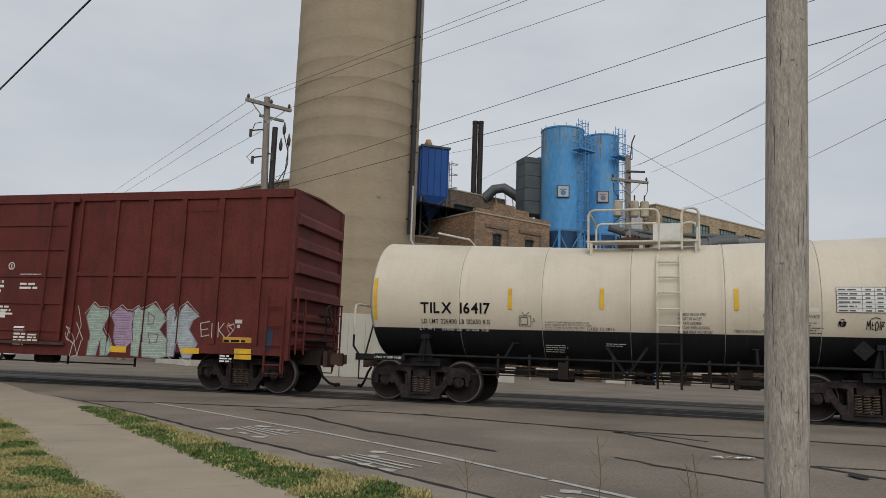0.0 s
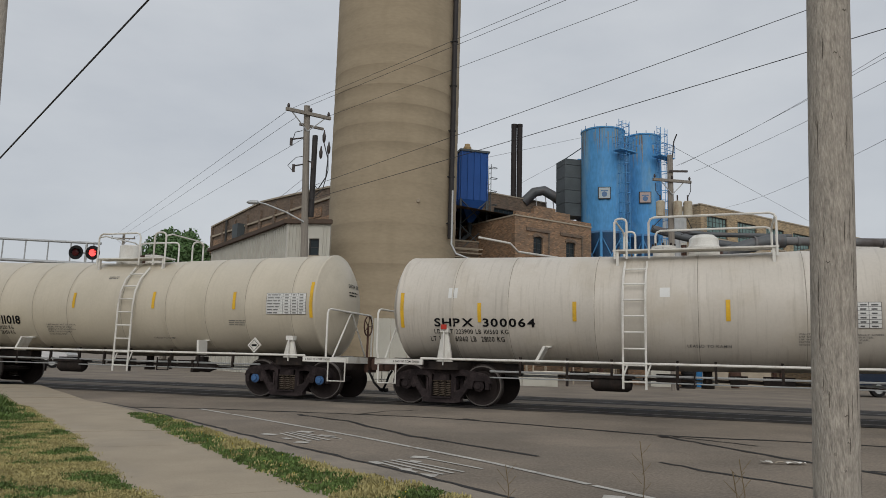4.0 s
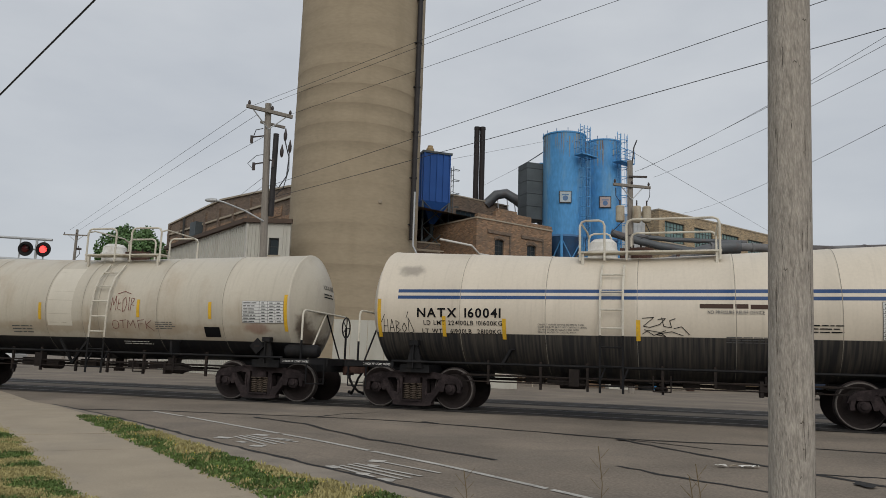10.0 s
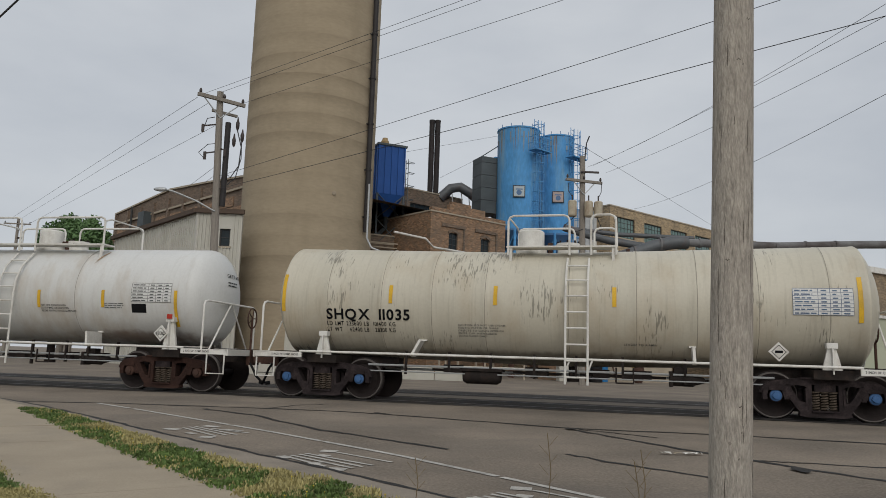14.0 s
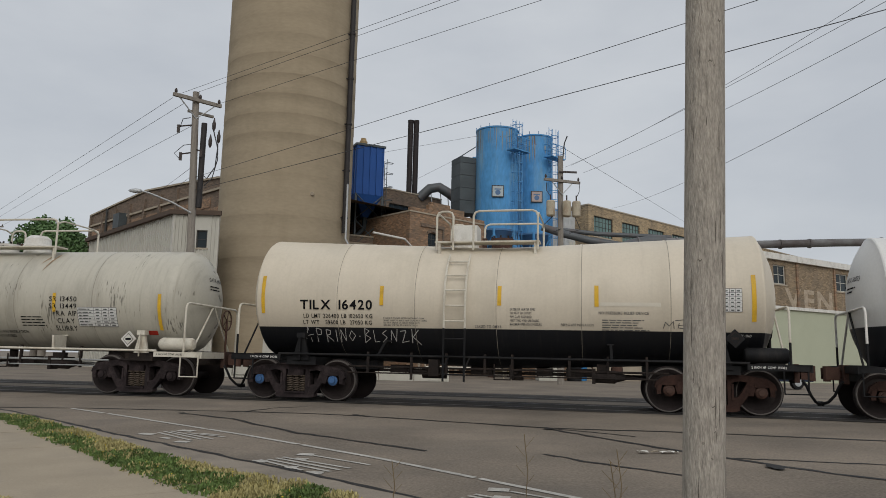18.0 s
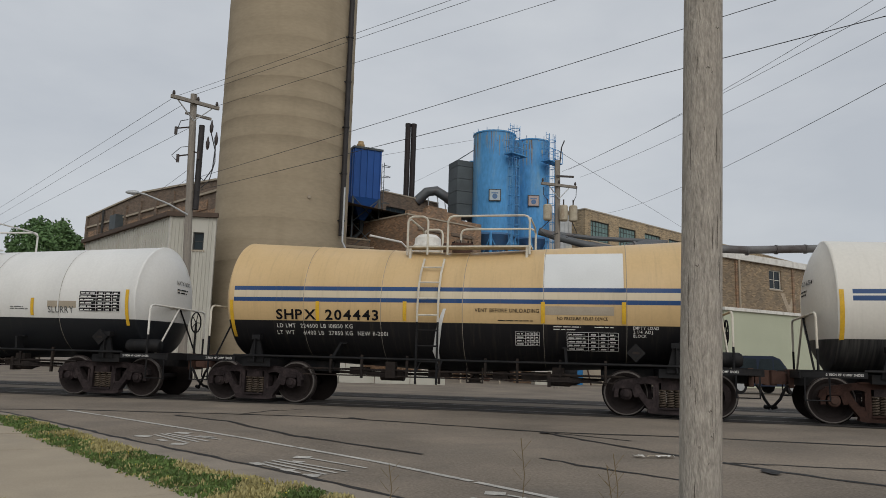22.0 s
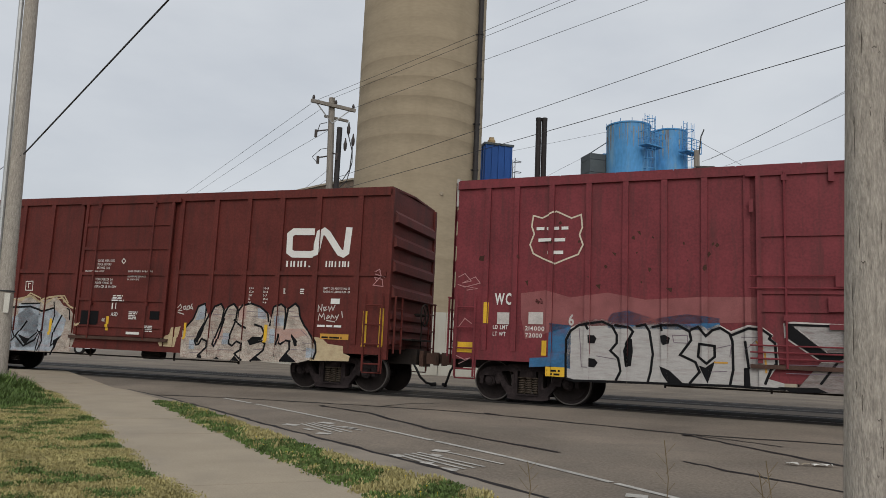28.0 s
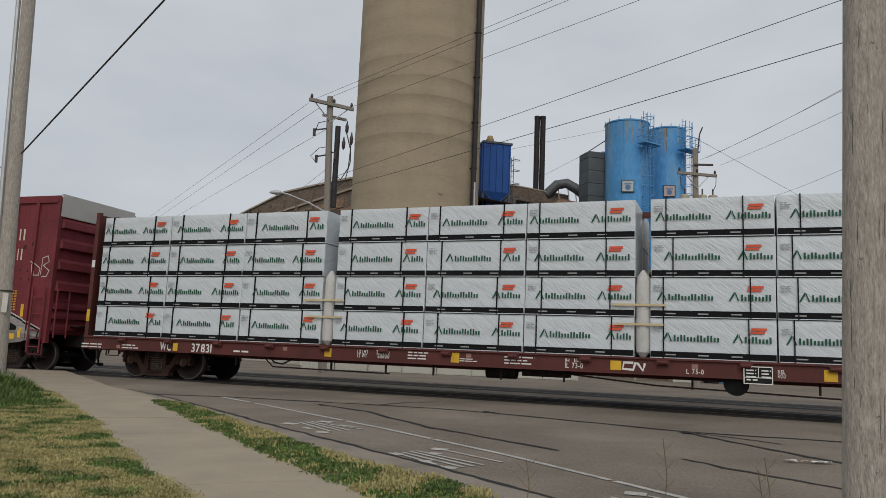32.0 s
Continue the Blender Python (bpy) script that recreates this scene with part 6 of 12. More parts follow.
boxcar_cn = box_car("oxide red box car with a white emblem and graffiti", 66.5, 79.0, 72.72, 7.82, BOXRED, BOXRED, POSTS_C, DOOR_C, seed=22, width=0.14, girts=GIRTS)
PALE_END = mat("pale_end_plate", (0.42, 0.41, 0.39), rough=0.7, var=0.12, scale=2, bump=0.05)
boxcar_wc = box_car("maroon box car with bold silver graffiti", 83.97, 96.3, 90.1, 7.8, WCRED, WCRED, POSTS_W, DOOR_W, top=4.95, seed=23, end_top=PALE_END, width=0.12, ribs=(2.10, 2.45, 3.57))

wc_car, wc_skin, _ = boxcar_wc
for z, r in ((2.76, 0.014), (2.52, 0.018), (1.42, 0.016), (1.29, 0.016), (1.17, 0.018)):
    part("door_rod", Shape().rod(wc_skin(DOOR_W[0] - 0.15, z, 0.15), wc_skin(DOOR_W[1] + 0.2, z, 0.15), r, 6), WCRED, wc_car)
for x, z, w, h in ((0.05, 2.68, 0.26, 0.26), (0.0, 2.22, 0.42, 0.28), (0.05, 1.80, 0.5, 0.10), (0.10, 1.55, 0.12, 0.34), (-0.1, 4.72, 0.10, 0.3), (-1.52, 4.15, 0.08, 0.26)):
    (x0, y0, z0), (x1, y1, z1) = wc_skin(x - w / 2, z - h / 2, 0.125), wc_skin(x + w / 2, z + h / 2, 0.165)
    part("door_lock", Shape().box(x0, x1, y1, y0, z0, z1), WCRED, wc_car)


# ---- the lumber car ----
def lumber_car(first, last, x_left, x_right):
    spacing = last - first
    mid = (first + last) / 2
    car = thing("lumber_flat_car", "long red flat car stacked with white wrapped lumber packs", "flat car", "cars of the freight train")
    rolled = add_trucks(car, spacing, ("rust", "dark"))
    a, b = x_left - mid, x_right - mid
    d = Shape()
    d.box(a, b, -1.38, 1.38, 0.90, 1.03)
    d.box(a + 0.3, b - 0.3, -0.35, 0.35, 0.62, 0.90)
    part("deck", d, DECKRED, car, "steel deck", smooth=False)
    for q in (-1, 1):
        d = Shape()
        sill = part("side_sill", Shape().box(a, b, q * 1.36, q * 1.42, 0.746, 1.019), DECKRED, car, smooth=False)
        part("sill_flange", Shape().box(a, b, q * 1.36, q * 1.47, 1.02, 1.06), DECKRED, sill, smooth=False)
        part("sill_flange", Shape().box(a, b, q * 1.36, q * 1.47, 0.71, 0.745), DECKRED, sill, smooth=False)
    for e, x in ((-1, a), (1, b)):
        d = Shape()
        d.box(x - 0.02, x + 0.02, -1.36, 1.36, 1.03, 4.45)
        for y in (-1.33, -0.66, 0, 0.66, 1.33):
            part("bulkhead_post", Shape().box(x - 0.05, x + 0.08, y - 0.05, y + 0.05, 1.03, 4.5), DECKRED, car, smooth=False)
        head_wall = part("bulkhead", d, DECKRED, car, "upright steel bulkhead", smooth=False)
        if e < 0:
            d = Shape()
            for b0, b1, paint in ((1.45, 1.78, YELLOW), (2.95, 3.15, WHITEINK)):
                part("edge_plate", Shape().box(x - 0.04, x + 0.07, -1.385, -1.382, b0, b1), paint, head_wall)
        d = Shape()
        xa, xb = sorted((x, x + e * 0.35))
        d.box(xa, xb, -0.25, 0.25, 0.68, 1.05)
        part("draft_sill", d, STEEL, car)
        part("coupler", coupler_shape(x + e * 0.42, e), RUST, car, "rusty knuckle coupler")
        part("air_hose", hose_shape(x + e * 0.3, e, -0.45), BLACK, car)
    # spine between the two rows of packs
    d = Shape()
    d.box(a, b, -0.05, 0.05, 1.03, 1.3)
    d.box(a, b, -0.05, 0.05, 4.2, 4.33)
    k = a + 1.2
    while k < b - 0.5:
        d.box(k - 0.05, k + 0.05, -0.05, 0.05, 1.2, 4.25)
        k += 2.4
    part("centre_beam", d, DECKRED, car, "centre beam", smooth=False)
    # packs
    edges = [99.51, 101.85, 104.25, 106.62, None, 106.95, 109.3, 111.65, 114.0, None, 114.3, 116.68, 119.05, 121.4]
    rng = random.Random(5)
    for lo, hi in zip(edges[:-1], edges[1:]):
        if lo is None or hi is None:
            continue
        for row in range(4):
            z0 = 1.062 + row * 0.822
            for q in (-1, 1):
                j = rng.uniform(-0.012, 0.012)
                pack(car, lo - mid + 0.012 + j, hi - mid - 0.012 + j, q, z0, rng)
    for x in (106.78 - mid, 114.15 - mid):
        bag = Shape()
        bag.lathe([(1.05, 0.05), (1.16, 0.14), (1.5, 0.15), (2.4, 0.15), (2.7, 0.13), (2.85, 0.03)], 14, "z", (x, -1.30, 0))
        part("dunnage_bag", bag, BAGSKIN, car, "grey paper dunnage bag")
        for z, w in ((1.72, 0.55), (2.12, 0.62)):
            lath = Shape()
            lath.box(x - w, x + w * 0.75, -1.475, -1.45, z - 0.02, z + 0.025)
            part("wood_lath", lath, LATH, car, "pale wooden lath")
    # markings
    def side(p, z):
        return (p - mid, -1.424, z)
    for x0, x1, z0, z1 in ((102.27, 102.42, 0.75, 0.95), (106.78, 106.97, 0.78, 0.99), (110.00, 110.20, 0.78, 1.00), (113.51, 113.73, 0.78, 0.97), (117.45, 117.68, 0.74, 0.96)):
        d = Shape()
        sheet(d, x0, x1, z0, z1, side, 1, 1)
        part("reflector_panel", d, YELLOW, car, "yellow reflector panel")
    for text, x, z, h, w in (("WC", 101.85, 0.75, 0.208, 0.38), ("37831", 102.87, 0.74, 0.214, 0.66), ("LD LMT", 107.66, 0.89, 0.084, 0.29), ("225200", 108.15, 0.89, 0.093, 0.35), ("LT WT", 107.66, 0.80, 0.084, 0.26), ("60800", 108.19, 0.80, 0.092, 0.31),
                             ("IH", 112.57, 0.90, 0.073, 0.10), ("11-7", 112.76, 0.90, 0.077, 0.19), ("IL 73-0", 112.57, 0.78, 0.109, 0.39), ("L 75-0", 115.00, 0.77, 0.092, 0.34), ("REL", 116.66, 0.85, 0.069, 0.14), ("ROD", 116.66, 0.77, 0.069, 0.15)):
        for d in words(text, x, z, h, side, w, bold=0.02 if h > 0.2 else 0.012):
            part("car_number" if h > 0.2 else "load_marking", d, WHITEINK, car, "white painted letters")
    d = Shape()
    for x, z, w, n, pitch in ((104.17, 0.79, 0.55, 1, 0.099), (108.95, 0.95, 0.50, 3, 0.067), (110.21, 0.86, 0.41, 2, 0.046), (111.24, 0.94, 0.68, 3, 0.067), (99.14, 0.82, 0.75, 2, 0.076), (100.56, 0.83, 0.62, 2, 0.072)):
        print_rows(d, x, z, w, n, pitch, side, rng)
    part("small_print", d, WHITEINK, car, "lines of small white print")["kind"] = "stuff"
    d = Shape()
    ribbon = [(113.97, 0.94), (113.78, 0.94), (113.76, 0.81), (113.97, 0.80), (114.01, 0.94), (114.06, 0.93), (114.16, 0.79), (114.20, 0.94)]
    d.band([(x - mid, z) for x, z in ribbon], 0.05, -1.426, -1.424)
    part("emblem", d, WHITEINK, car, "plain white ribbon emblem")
    x0, x1, z0, z1 = 116.05, 116.57, 0.63, 0.97
    sign = part("data_board", Shape().box(x0 - mid, x1 - mid, -1.50, -1.47, z0, z1), BLACK, car, "black data board with a white rim", smooth=False)
    d = Shape()
    board = lambda p, z: (p - mid, -1.503, z)
    for a0, a1, b0, b1 in ((x0, x1, z0, z0 + 0.018), (x0, x1, z1 - 0.018, z1), (x0, x0 + 0.018, z0, z1), (x1 - 0.018, x1, z0, z1), ((x0 + x1) / 2, (x0 + x1) / 2 + 0.012, z0 + 0.12, z1), (x0, x1, z0 + 0.12, z0 + 0.132)):
        sheet(d, a0, a1, b0, b1, board, 1, 1)
    print_rows(d, x0 + 0.05, z1 - 0.09, 0.2, 4, 0.06, board, rng)
    print_rows(d, (x0 + x1) / 2 + 0.06, z1 - 0.09, 0.18, 3, 0.06, board, rng)
    part("board_print", d, WHITEINK, sign)
    for px_, pz_ in ((100.38, 0.75), (105.62, 0.88), (110.36, 0.90), (115.10, 0.87)):
        d = Shape()
        sheet(d, px_, px_ + 0.12, pz_, pz_ + 0.09, side, 1, 1)
        part("plate", d, PLATEPINK, car, "small faded plate")
    d = Shape()
    for x in np.arange(100.6, 121, 1.55):
        d = Shape()
        d.box(x - mid - 0.12, x - mid + 0.12, -1.50, -1.42, 0.92, 1.02)
        d.rod((x - mid - 0.09, -1.52, 0.97), (x - mid + 0.09, -1.52, 0.97), 0.035, 8)
        part("winch", d, DECKRED, car)
    for x in (104.1, 106.85, 108.3, 109.5, 111.1, 112.5, 115.1, 117.4):
        d = Shape()
        d.box(x - mid - 0.02, x - mid + 0.02, -1.2, -1.16, 0.45 + 0.03 * (x % 1), 0.85)
        part("hanger", d, STEEL, car)
    d = Shape()
    part("truss_rod", Shape().tube([(104.9 - mid, -1.18, 0.72), (105.2 - mid, -1.18, 0.47), (108.4 - mid, -1.18, 0.45)], 0.018, 6), STEEL, car)
    part("truss_rod", Shape().tube([(112.4 - mid, -1.18, 0.66), (114.4 - mid, -1.18, 0.5), (118.6 - mid, -1.18, 0.40)], 0.018, 6), STEEL, car)
    part("air_tank", Shape().lathe([(-0.3, 0.05), (-0.24, 0.24), (0.24, 0.24), (0.3, 0.05)], 20, "y", (115.92 - mid, -1.0, 0.62)), BLACK, car, "round black air tank")
    part("chain", Shape().tube([(105.0 - mid, -1.2, 0.78), (105.25 - mid, -1.2, 0.58), (105.5 - mid, -1.2, 0.55), (105.85 - mid, -1.2, 0.72)], 0.022, 5), STEEL, car)
    d.rod((110.6 - mid, -0.6, 0.62), (111.3 - mid, -0.6, 0.62), 0.16, 14)
    d.box(111.5 - mid, 112.5 - mid, -0.9, -0.4, 0.55, 0.8)
    part("brake_gear", d, STEEL, car)
    join_train(car, first, last, rolled)


def pack(car, a, b, q, z0, rng):
    """One wrapped pack of lumber: the wrap, its dark foot band, straps and print."""
    y0, y1 = sorted((q * 0.06, q * 1.40))
    h = 0.805
    w = Shape()
    n, m = 30, 12
    yf = q * 1.40

    def skin(u, v):
        x, z = a + (b - a) * u, z0 + h * v
        ed = min(u, 1 - u, v, 1 - v)
        bulge = 0.012 * noise.noise(Vector((x * 3.1, z * 4.7 + q, 1.3))) + 0.022 * abs(noise.noise(Vector((x * 2.6 - z * 3.6, x * 6.5 + z * 7.0, z0 + a)))) * (ed > 0.02)
        return (x, yf + q * (bulge - (0.012 if ed < 0.02 else 0)), z)

    w.add([skin(i / n, j / m) for j in range(m + 1) for i in range(n + 1)], [(j * (n + 1) + i, j * (n + 1) + i + 1, (j + 1) * (n + 1) + i + 1, (j + 1) * (n + 1) + i) for j in range(m) for i in range(n)])
    w.box(a, b, min(q * 0.06, q * 1.37), max(q * 0.06, q * 1.37), z0, z0 + h)
    wrap = part("lumber_pack", w, WRAP, car, "white plastic wrapped lumber pack")
    if q > 0:
        return
    face = lambda x, z: (x, yf - 0.032, z)
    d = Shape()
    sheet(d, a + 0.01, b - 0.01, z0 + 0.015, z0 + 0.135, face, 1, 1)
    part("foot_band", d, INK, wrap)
    d = Shape()
    sheet(d, a + 0.01, b - 0.01, z0 + 0.0, z0 + 0.014, face, 1, 1)
    part("pale_edge", d, WRAP, wrap)
    for x in (a + 0.35 + rng.uniform(-0.1, 0.1), b - 0.55 + rng.uniform(-0.1, 0.1)):
        d = Shape()
        d.box(x - 0.011, x + 0.011, yf - 0.040, yf, z0, z0 + h + 0.008)
        d.box(x - 0.011, x + 0.011, yf, yf + 1.3, z0 + h, z0 + h + 0.008)
        part("strap", d, INK, wrap)
    up = lambda x, z: (x, yf - 0.035, z)
    d = Shape()
    x = a + rng.uniform(0.05, 0.5)
    while x < b - 0.25:
        e = min(x + 1.12, b - 0.04)
        vs = [up(x, z0 + 0.34), up(x + 0.035, z0 + 0.34), up(x + 0.11, z0 + 0.47), up(x + 0.10, z0 + 0.53)]
        d.add(vs, [(0, 1, 2, 3)])
        d.add([up(x + 0.105, z0 + 0.51), up(x + 0.125, z0 + 0.51), up(x + 0.195, z0 + 0.34), up(x + 0.165, z0 + 0.34)], [(0, 1, 2, 3)])
        for k in range(14):              # a row of plain bars in place of the maker's name
            x0 = x + 0.225 + k * 0.063
            if x0 + 0.05 < e:
                sheet(d, x0, x0 + 0.036, z0 + 0.345, z0 + 0.345 + (0.125 if k in (0, 2, 3, 7, 8, 10, 11) else 0.085), up, 1, 1)
        x += rng.uniform(1.32, 1.42)
    part("wrap_mark", d, GREENINK, wrap, "dark green printed bars")["kind"] = "stuff"
    d = Shape()
    xr = b - 0.52 + rng.uniform(-0.05, 0.05)
    sheet(d, xr, xr + 0.26, z0 + 0.53, z0 + 0.575, up, 1, 1)
    sheet(d, xr + 0.02, xr + 0.30, z0 + 0.59, z0 + 0.64, up, 1, 1)
    part("red_label", d, REDINK, wrap, "red printed bars")
    d = Shape()
    print_rows(d, a + 0.06, z0 + 0.63, 0.2, 4, 0.035, up, rng)
    for k in np.arange(a + 0.3, b - 0.3, 0.62):
        sheet(d, k, k + 0.2, z0 + 0.06, z0 + 0.085, up, 1, 1)
    part("small_print", d, GREYPRINT, wrap)


WRAP = mat("white_plastic_wrap", (0.565, 0.60, 0.625), rough=0.26, var=0.05, scale=3, bump=1.5, fine=9, stretch=(3.2, 1, 0.55), dirt=((0.56, 0.59, 0.61), 0.4, 4.5, (3, 1, 1)))
for node in WRAP.node_tree.nodes:
    if node.type == "MAPPING":           # creases run at a slant
        node.vector_type = "TEXTURE"
        node.inputs["Rotation"].default_value = (0, radians(-52), 0)
        node.inputs["Scale"].default_value = (0.28, 1.0, 1.6)
BAGSKIN = mat("grey_paper_bag", (0.50, 0.49, 0.47), rough=0.6, var=0.12, scale=6, bump=0.4)
LATH = mat("pale_lath", (0.55, 0.45, 0.28), rough=0.8, var=0.15, scale=6, bump=0.1)
PLATEPINK = mat("faded_pink_plate", (0.30, 0.17, 0.14), rough=0.7, var=0.15, bump=0)
GREENINK = mat("dark_green_print", (0.02, 0.09, 0.055), rough=0.6, bump=0)
REDINK = mat("red_print", (0.62, 0.10, 0.05), rough=0.6, bump=0)
GREYPRINT = mat("grey_print", (0.30, 0.31, 0.31), rough=0.6, bump=0)
lumber_car(101.45, 120.2, 99.2, 122.4)


# ---- paint on the box cars ----
PASTEL_GREEN = mat("pastel_green_spray", (0.28, 0.36, 0.31), rough=0.6, var=0.3, scale=6, bump=0, dirt=((0.20, 0.17, 0.14), 0.6, 6, (1, 1, 5)))
PASTEL_WHITE = mat("whitish_green_spray", (0.44, 0.50, 0.43), rough=0.6, var=0.3, scale=6, bump=0)
PASTEL_LILAC = mat("pastel_lilac_spray", (0.36, 0.26, 0.38), rough=0.6, var=0.22, scale=6, bump=0, dirt=((0.22, 0.14, 0.16), 0.5, 5, (1, 1, 3)))
PASTEL_BLUE = mat("pastel_blue_spray", (0.30, 0.34, 0.38), rough=0.6, var=0.45, scale=5, bump=0, dirt=((0.36, 0.20, 0.18), 0.7, 5, (1, 1, 3)))
PASTEL_PINK = mat("pastel_pink_spray", (0.40, 0.27, 0.23), rough=0.6, var=0.3, scale=4, bump=0, dirt=((0.46, 0.20, 0.12), 0.6, 4, (1, 1, 3)))
PASTEL_CREAM = mat("pastel_cream_spray", (0.39, 0.34, 0.29), rough=0.6, var=0.5, scale=5, bump=0, dirt=((0.22, 0.10, 0.08), 0.9, 5.0, (1, 1, 5)))
CREAMSPRAY = mat("cream_spray", (0.46, 0.37, 0.23), rough=0.6, var=0.15, scale=5, bump=0, dirt=((0.30, 0.17, 0.10), 0.6, 6, (1, 1, 3)))
SILVER = mat("silver_spray", (0.30, 0.285, 0.275), rough=0.55, var=0.26, scale=5, bump=0, fine=26, stretch=(1, 1, 5), dirt=((0.17, 0.10, 0.095), 0.9, 4.5, (1, 1, 4)))
SILVERDARK = mat("dirty_silver_spray", (0.20, 0.175, 0.165), rough=0.65, var=0.4, scale=5, bump=0, fine=26, stretch=(1, 1, 5), dirt=((0.14, 0.07, 0.065), 0.9, 4.5, (1, 1, 4)))
SILVERPALE = mat("pale_silver_spray", (0.40, 0.385, 0.37), rough=0.55, var=0.16, scale=4, bump=0, fine=30, stretch=(1, 1, 4), dirt=((0.24, 0.19, 0.18), 0.6, 3.5, (1, 1, 5)))
SPRAYBLUE = mat("blue_spray", (0.035, 0.12, 0.24), rough=0.6, var=0.35, scale=5, bump=0, dirt=((0.14, 0.04, 0.05), 0.9, 3.0, (1, 1, 1)))
REDSPRAY = mat("red_spray", (0.45, 0.10, 0.08), rough=0.6, bump=0)
FADED = mat("faded_pink_band", (0.24, 0.085, 0.085), rough=0.7, var=0.2, scale=3, bump=0, dirt=((0.17, 0.045, 0.047), 0.8, 1.6, (1, 1, 1)))
CHALK = mat("white_chalk_tag", (0.48, 0.445, 0.42), rough=0.8, var=0.2, scale=9, bump=0)
PINKCHALK = mat("pink_chalk_tag", (0.42, 0.22, 0.22), rough=0.8, var=0.2, scale=9, bump=0)
DUSK = mat("grey_lilac_outline", (0.17, 0.13, 0.16), rough=0.7, var=0.2, bump=0)
OCHRE = mat("ochre_notice", (0.50, 0.27, 0.05), rough=0.6, var=0.15, bump=0)
INKBLUE = mat("dark_blue_patch", (0.03, 0.045, 0.075), rough=0.6, var=0.2, bump=0)
PALEINK = mat("weathered_cream_lettering", (0.58, 0.50, 0.40), rough=0.6, var=0.15, scale=8, bump=0)
CHIP = mat("bare_rust_chip", (0.06, 0.028, 0.02), rough=0.9, var=0.3, scale=8, bump=0)


def cut(poly, axis, value, keep):
    """Cuts a polygon of (x, z) at a straight line; keep: +1 above it, -1 below it."""
    res = []
    for p, q in zip(poly, poly[1:] + poly[:1]):
        dp, dq = (p[axis] - value) * keep, (q[axis] - value) * keep
        if dp >= 0:
            res.append(p)
        if (dp >= 0) != (dq >= 0):
            f = dp / (dp - dq)
            res.append((p[0] + (q[0] - p[0]) * f, p[1] + (q[1] - p[1]) * f))
    return res


class Side:
    """The street side of a box car: paint follows its panels, posts, rails and door."""

    def __init__(self, box, posts, door, width, girts=(), half=8.0, ribs=(1.35, 2.05, 2.75, 3.45, 4.1)):
        self.car, self.skin, _ = box
        self.rng = random.Random(4)
        cells, x = [], -half
        spans = sorted([(p - width / 2, p + width / 2, 0.055) for p in posts] + [(door[0], door[1], 0.085)])
        for a, b, lift in spans:
            if a > x:
                cells.append((x, a, 0.0))
            cells.append((a, b, lift))
            x = b
        cells.append((x, half, 0.0))
        self.cells = []
        for a, b, lift in cells:
            zs = [(0.0, 1.12, max(lift, 0.035))]
            z = 1.12
            bumps = [(g - 0.04, g + 0.04, 0.12) for g in ribs] if lift == 0.085 else ([(g - 0.05, g + 0.05, 0.045) for g in girts] if lift == 0 else [])
            for c, d, up in bumps:
                zs += [(z, c, lift), (c, d, up)]
                z = d
            zs.append((z, 5.2, lift))
            self.cells += [(a, b, c, d, up) for c, d, up in zs]

    def lay(self, shape, poly, layer):
        poly = list(poly)
        for a, b, c, d, up in self.cells:
            p = cut(poly, 0, a, 1)
            for axis, value, keep in ((0, b, -1), (1, c, 1), (1, d, -1)):
                p = cut(p, axis, value, keep) if len(p) > 2 else []
            if len(p) > 2:
                shape.add([self.skin(x, z, up + 0.004 + 0.003 * layer) for x, z in p], [tuple(range(len(p)))])

    def at(self, x, z):
        up = max([0.0] + [u for a, b, c, d, u in self.cells if a <= x <= b and c <= z <= d])
        return self.skin(x, z, up + 0.014)

    def done(self, name, shape, material, label=""):
        if shape.v:
            ob = part(name, shape, material, self.car, label, smooth=False)
            if name in ("graffiti", "graffiti_outline", "graffiti_tag", "small_print", "faded_band"):
                ob["kind"] = "stuff"

    def fill(self, name, material, poly, layer):
        s = Shape()
        self.lay(s, poly, layer)
        self.done(name, s, material)

    def line(self, name, material, width, runs, layer):
        s = Shape()
        for pts in runs:
            pts = [Vector(p) for k, p in enumerate(pts) if k == 0 or p != pts[k - 1]]
            ways = [(q - p).normalized() for p, q in zip(pts[:-1], pts[1:])]
            round_trip = (pts[0] - pts[-1]).length < 1e-4
            rims = []
            for k, p in enumerate(pts):  # mitred corners, so that no stroke lies on itself
                a = ways[k - 1] if k else (ways[-1] if round_trip else ways[0])
                b = ways[k] if k < len(ways) else (ways[0] if round_trip else ways[-1])
                across = Vector((-a.y - b.y, a.x + b.x))
                across = across.normalized() if across.length > 0.3 else Vector((-a.y, a.x))
                reach = width / 2 / max(0.5, abs(across.dot(Vector((-a.y, a.x)))))
                if not round_trip and k in (0, len(pts) - 1):
                    p = p - a * width * 0.4 if k == 0 else p + b * width * 0.4
                rims.append((tuple(p + across * reach), tuple(p - across * reach)))
            for (p, q), (u, v) in zip(rims[:-1], rims[1:]):
                self.lay(s, [p, u, v, q], layer)
        self.done(name, s, material)

    def panel(self, name, material, x0, x1, z0, z1, layer):
        s = Shape()
        self.lay(s, [(x0, z0), (x1, z0), (x1, z1), (x0, z1)], layer)
        self.done(name, s, material)

    def text(self, line, material, x, z, h, w):
        for s in words(line, x, z, h, self.at, w, bold=0.03 if h > 0.15 else 0.010):
            self.done("car_number" if h > 0.15 else "load_marking", s, material)

    def rows(self, material, x, z, w, n, pitch):
        s = Shape()
        print_rows(s, x, z, w, n, pitch, self.at, self.rng, 0.55)
        self.done("small_print", s, material)

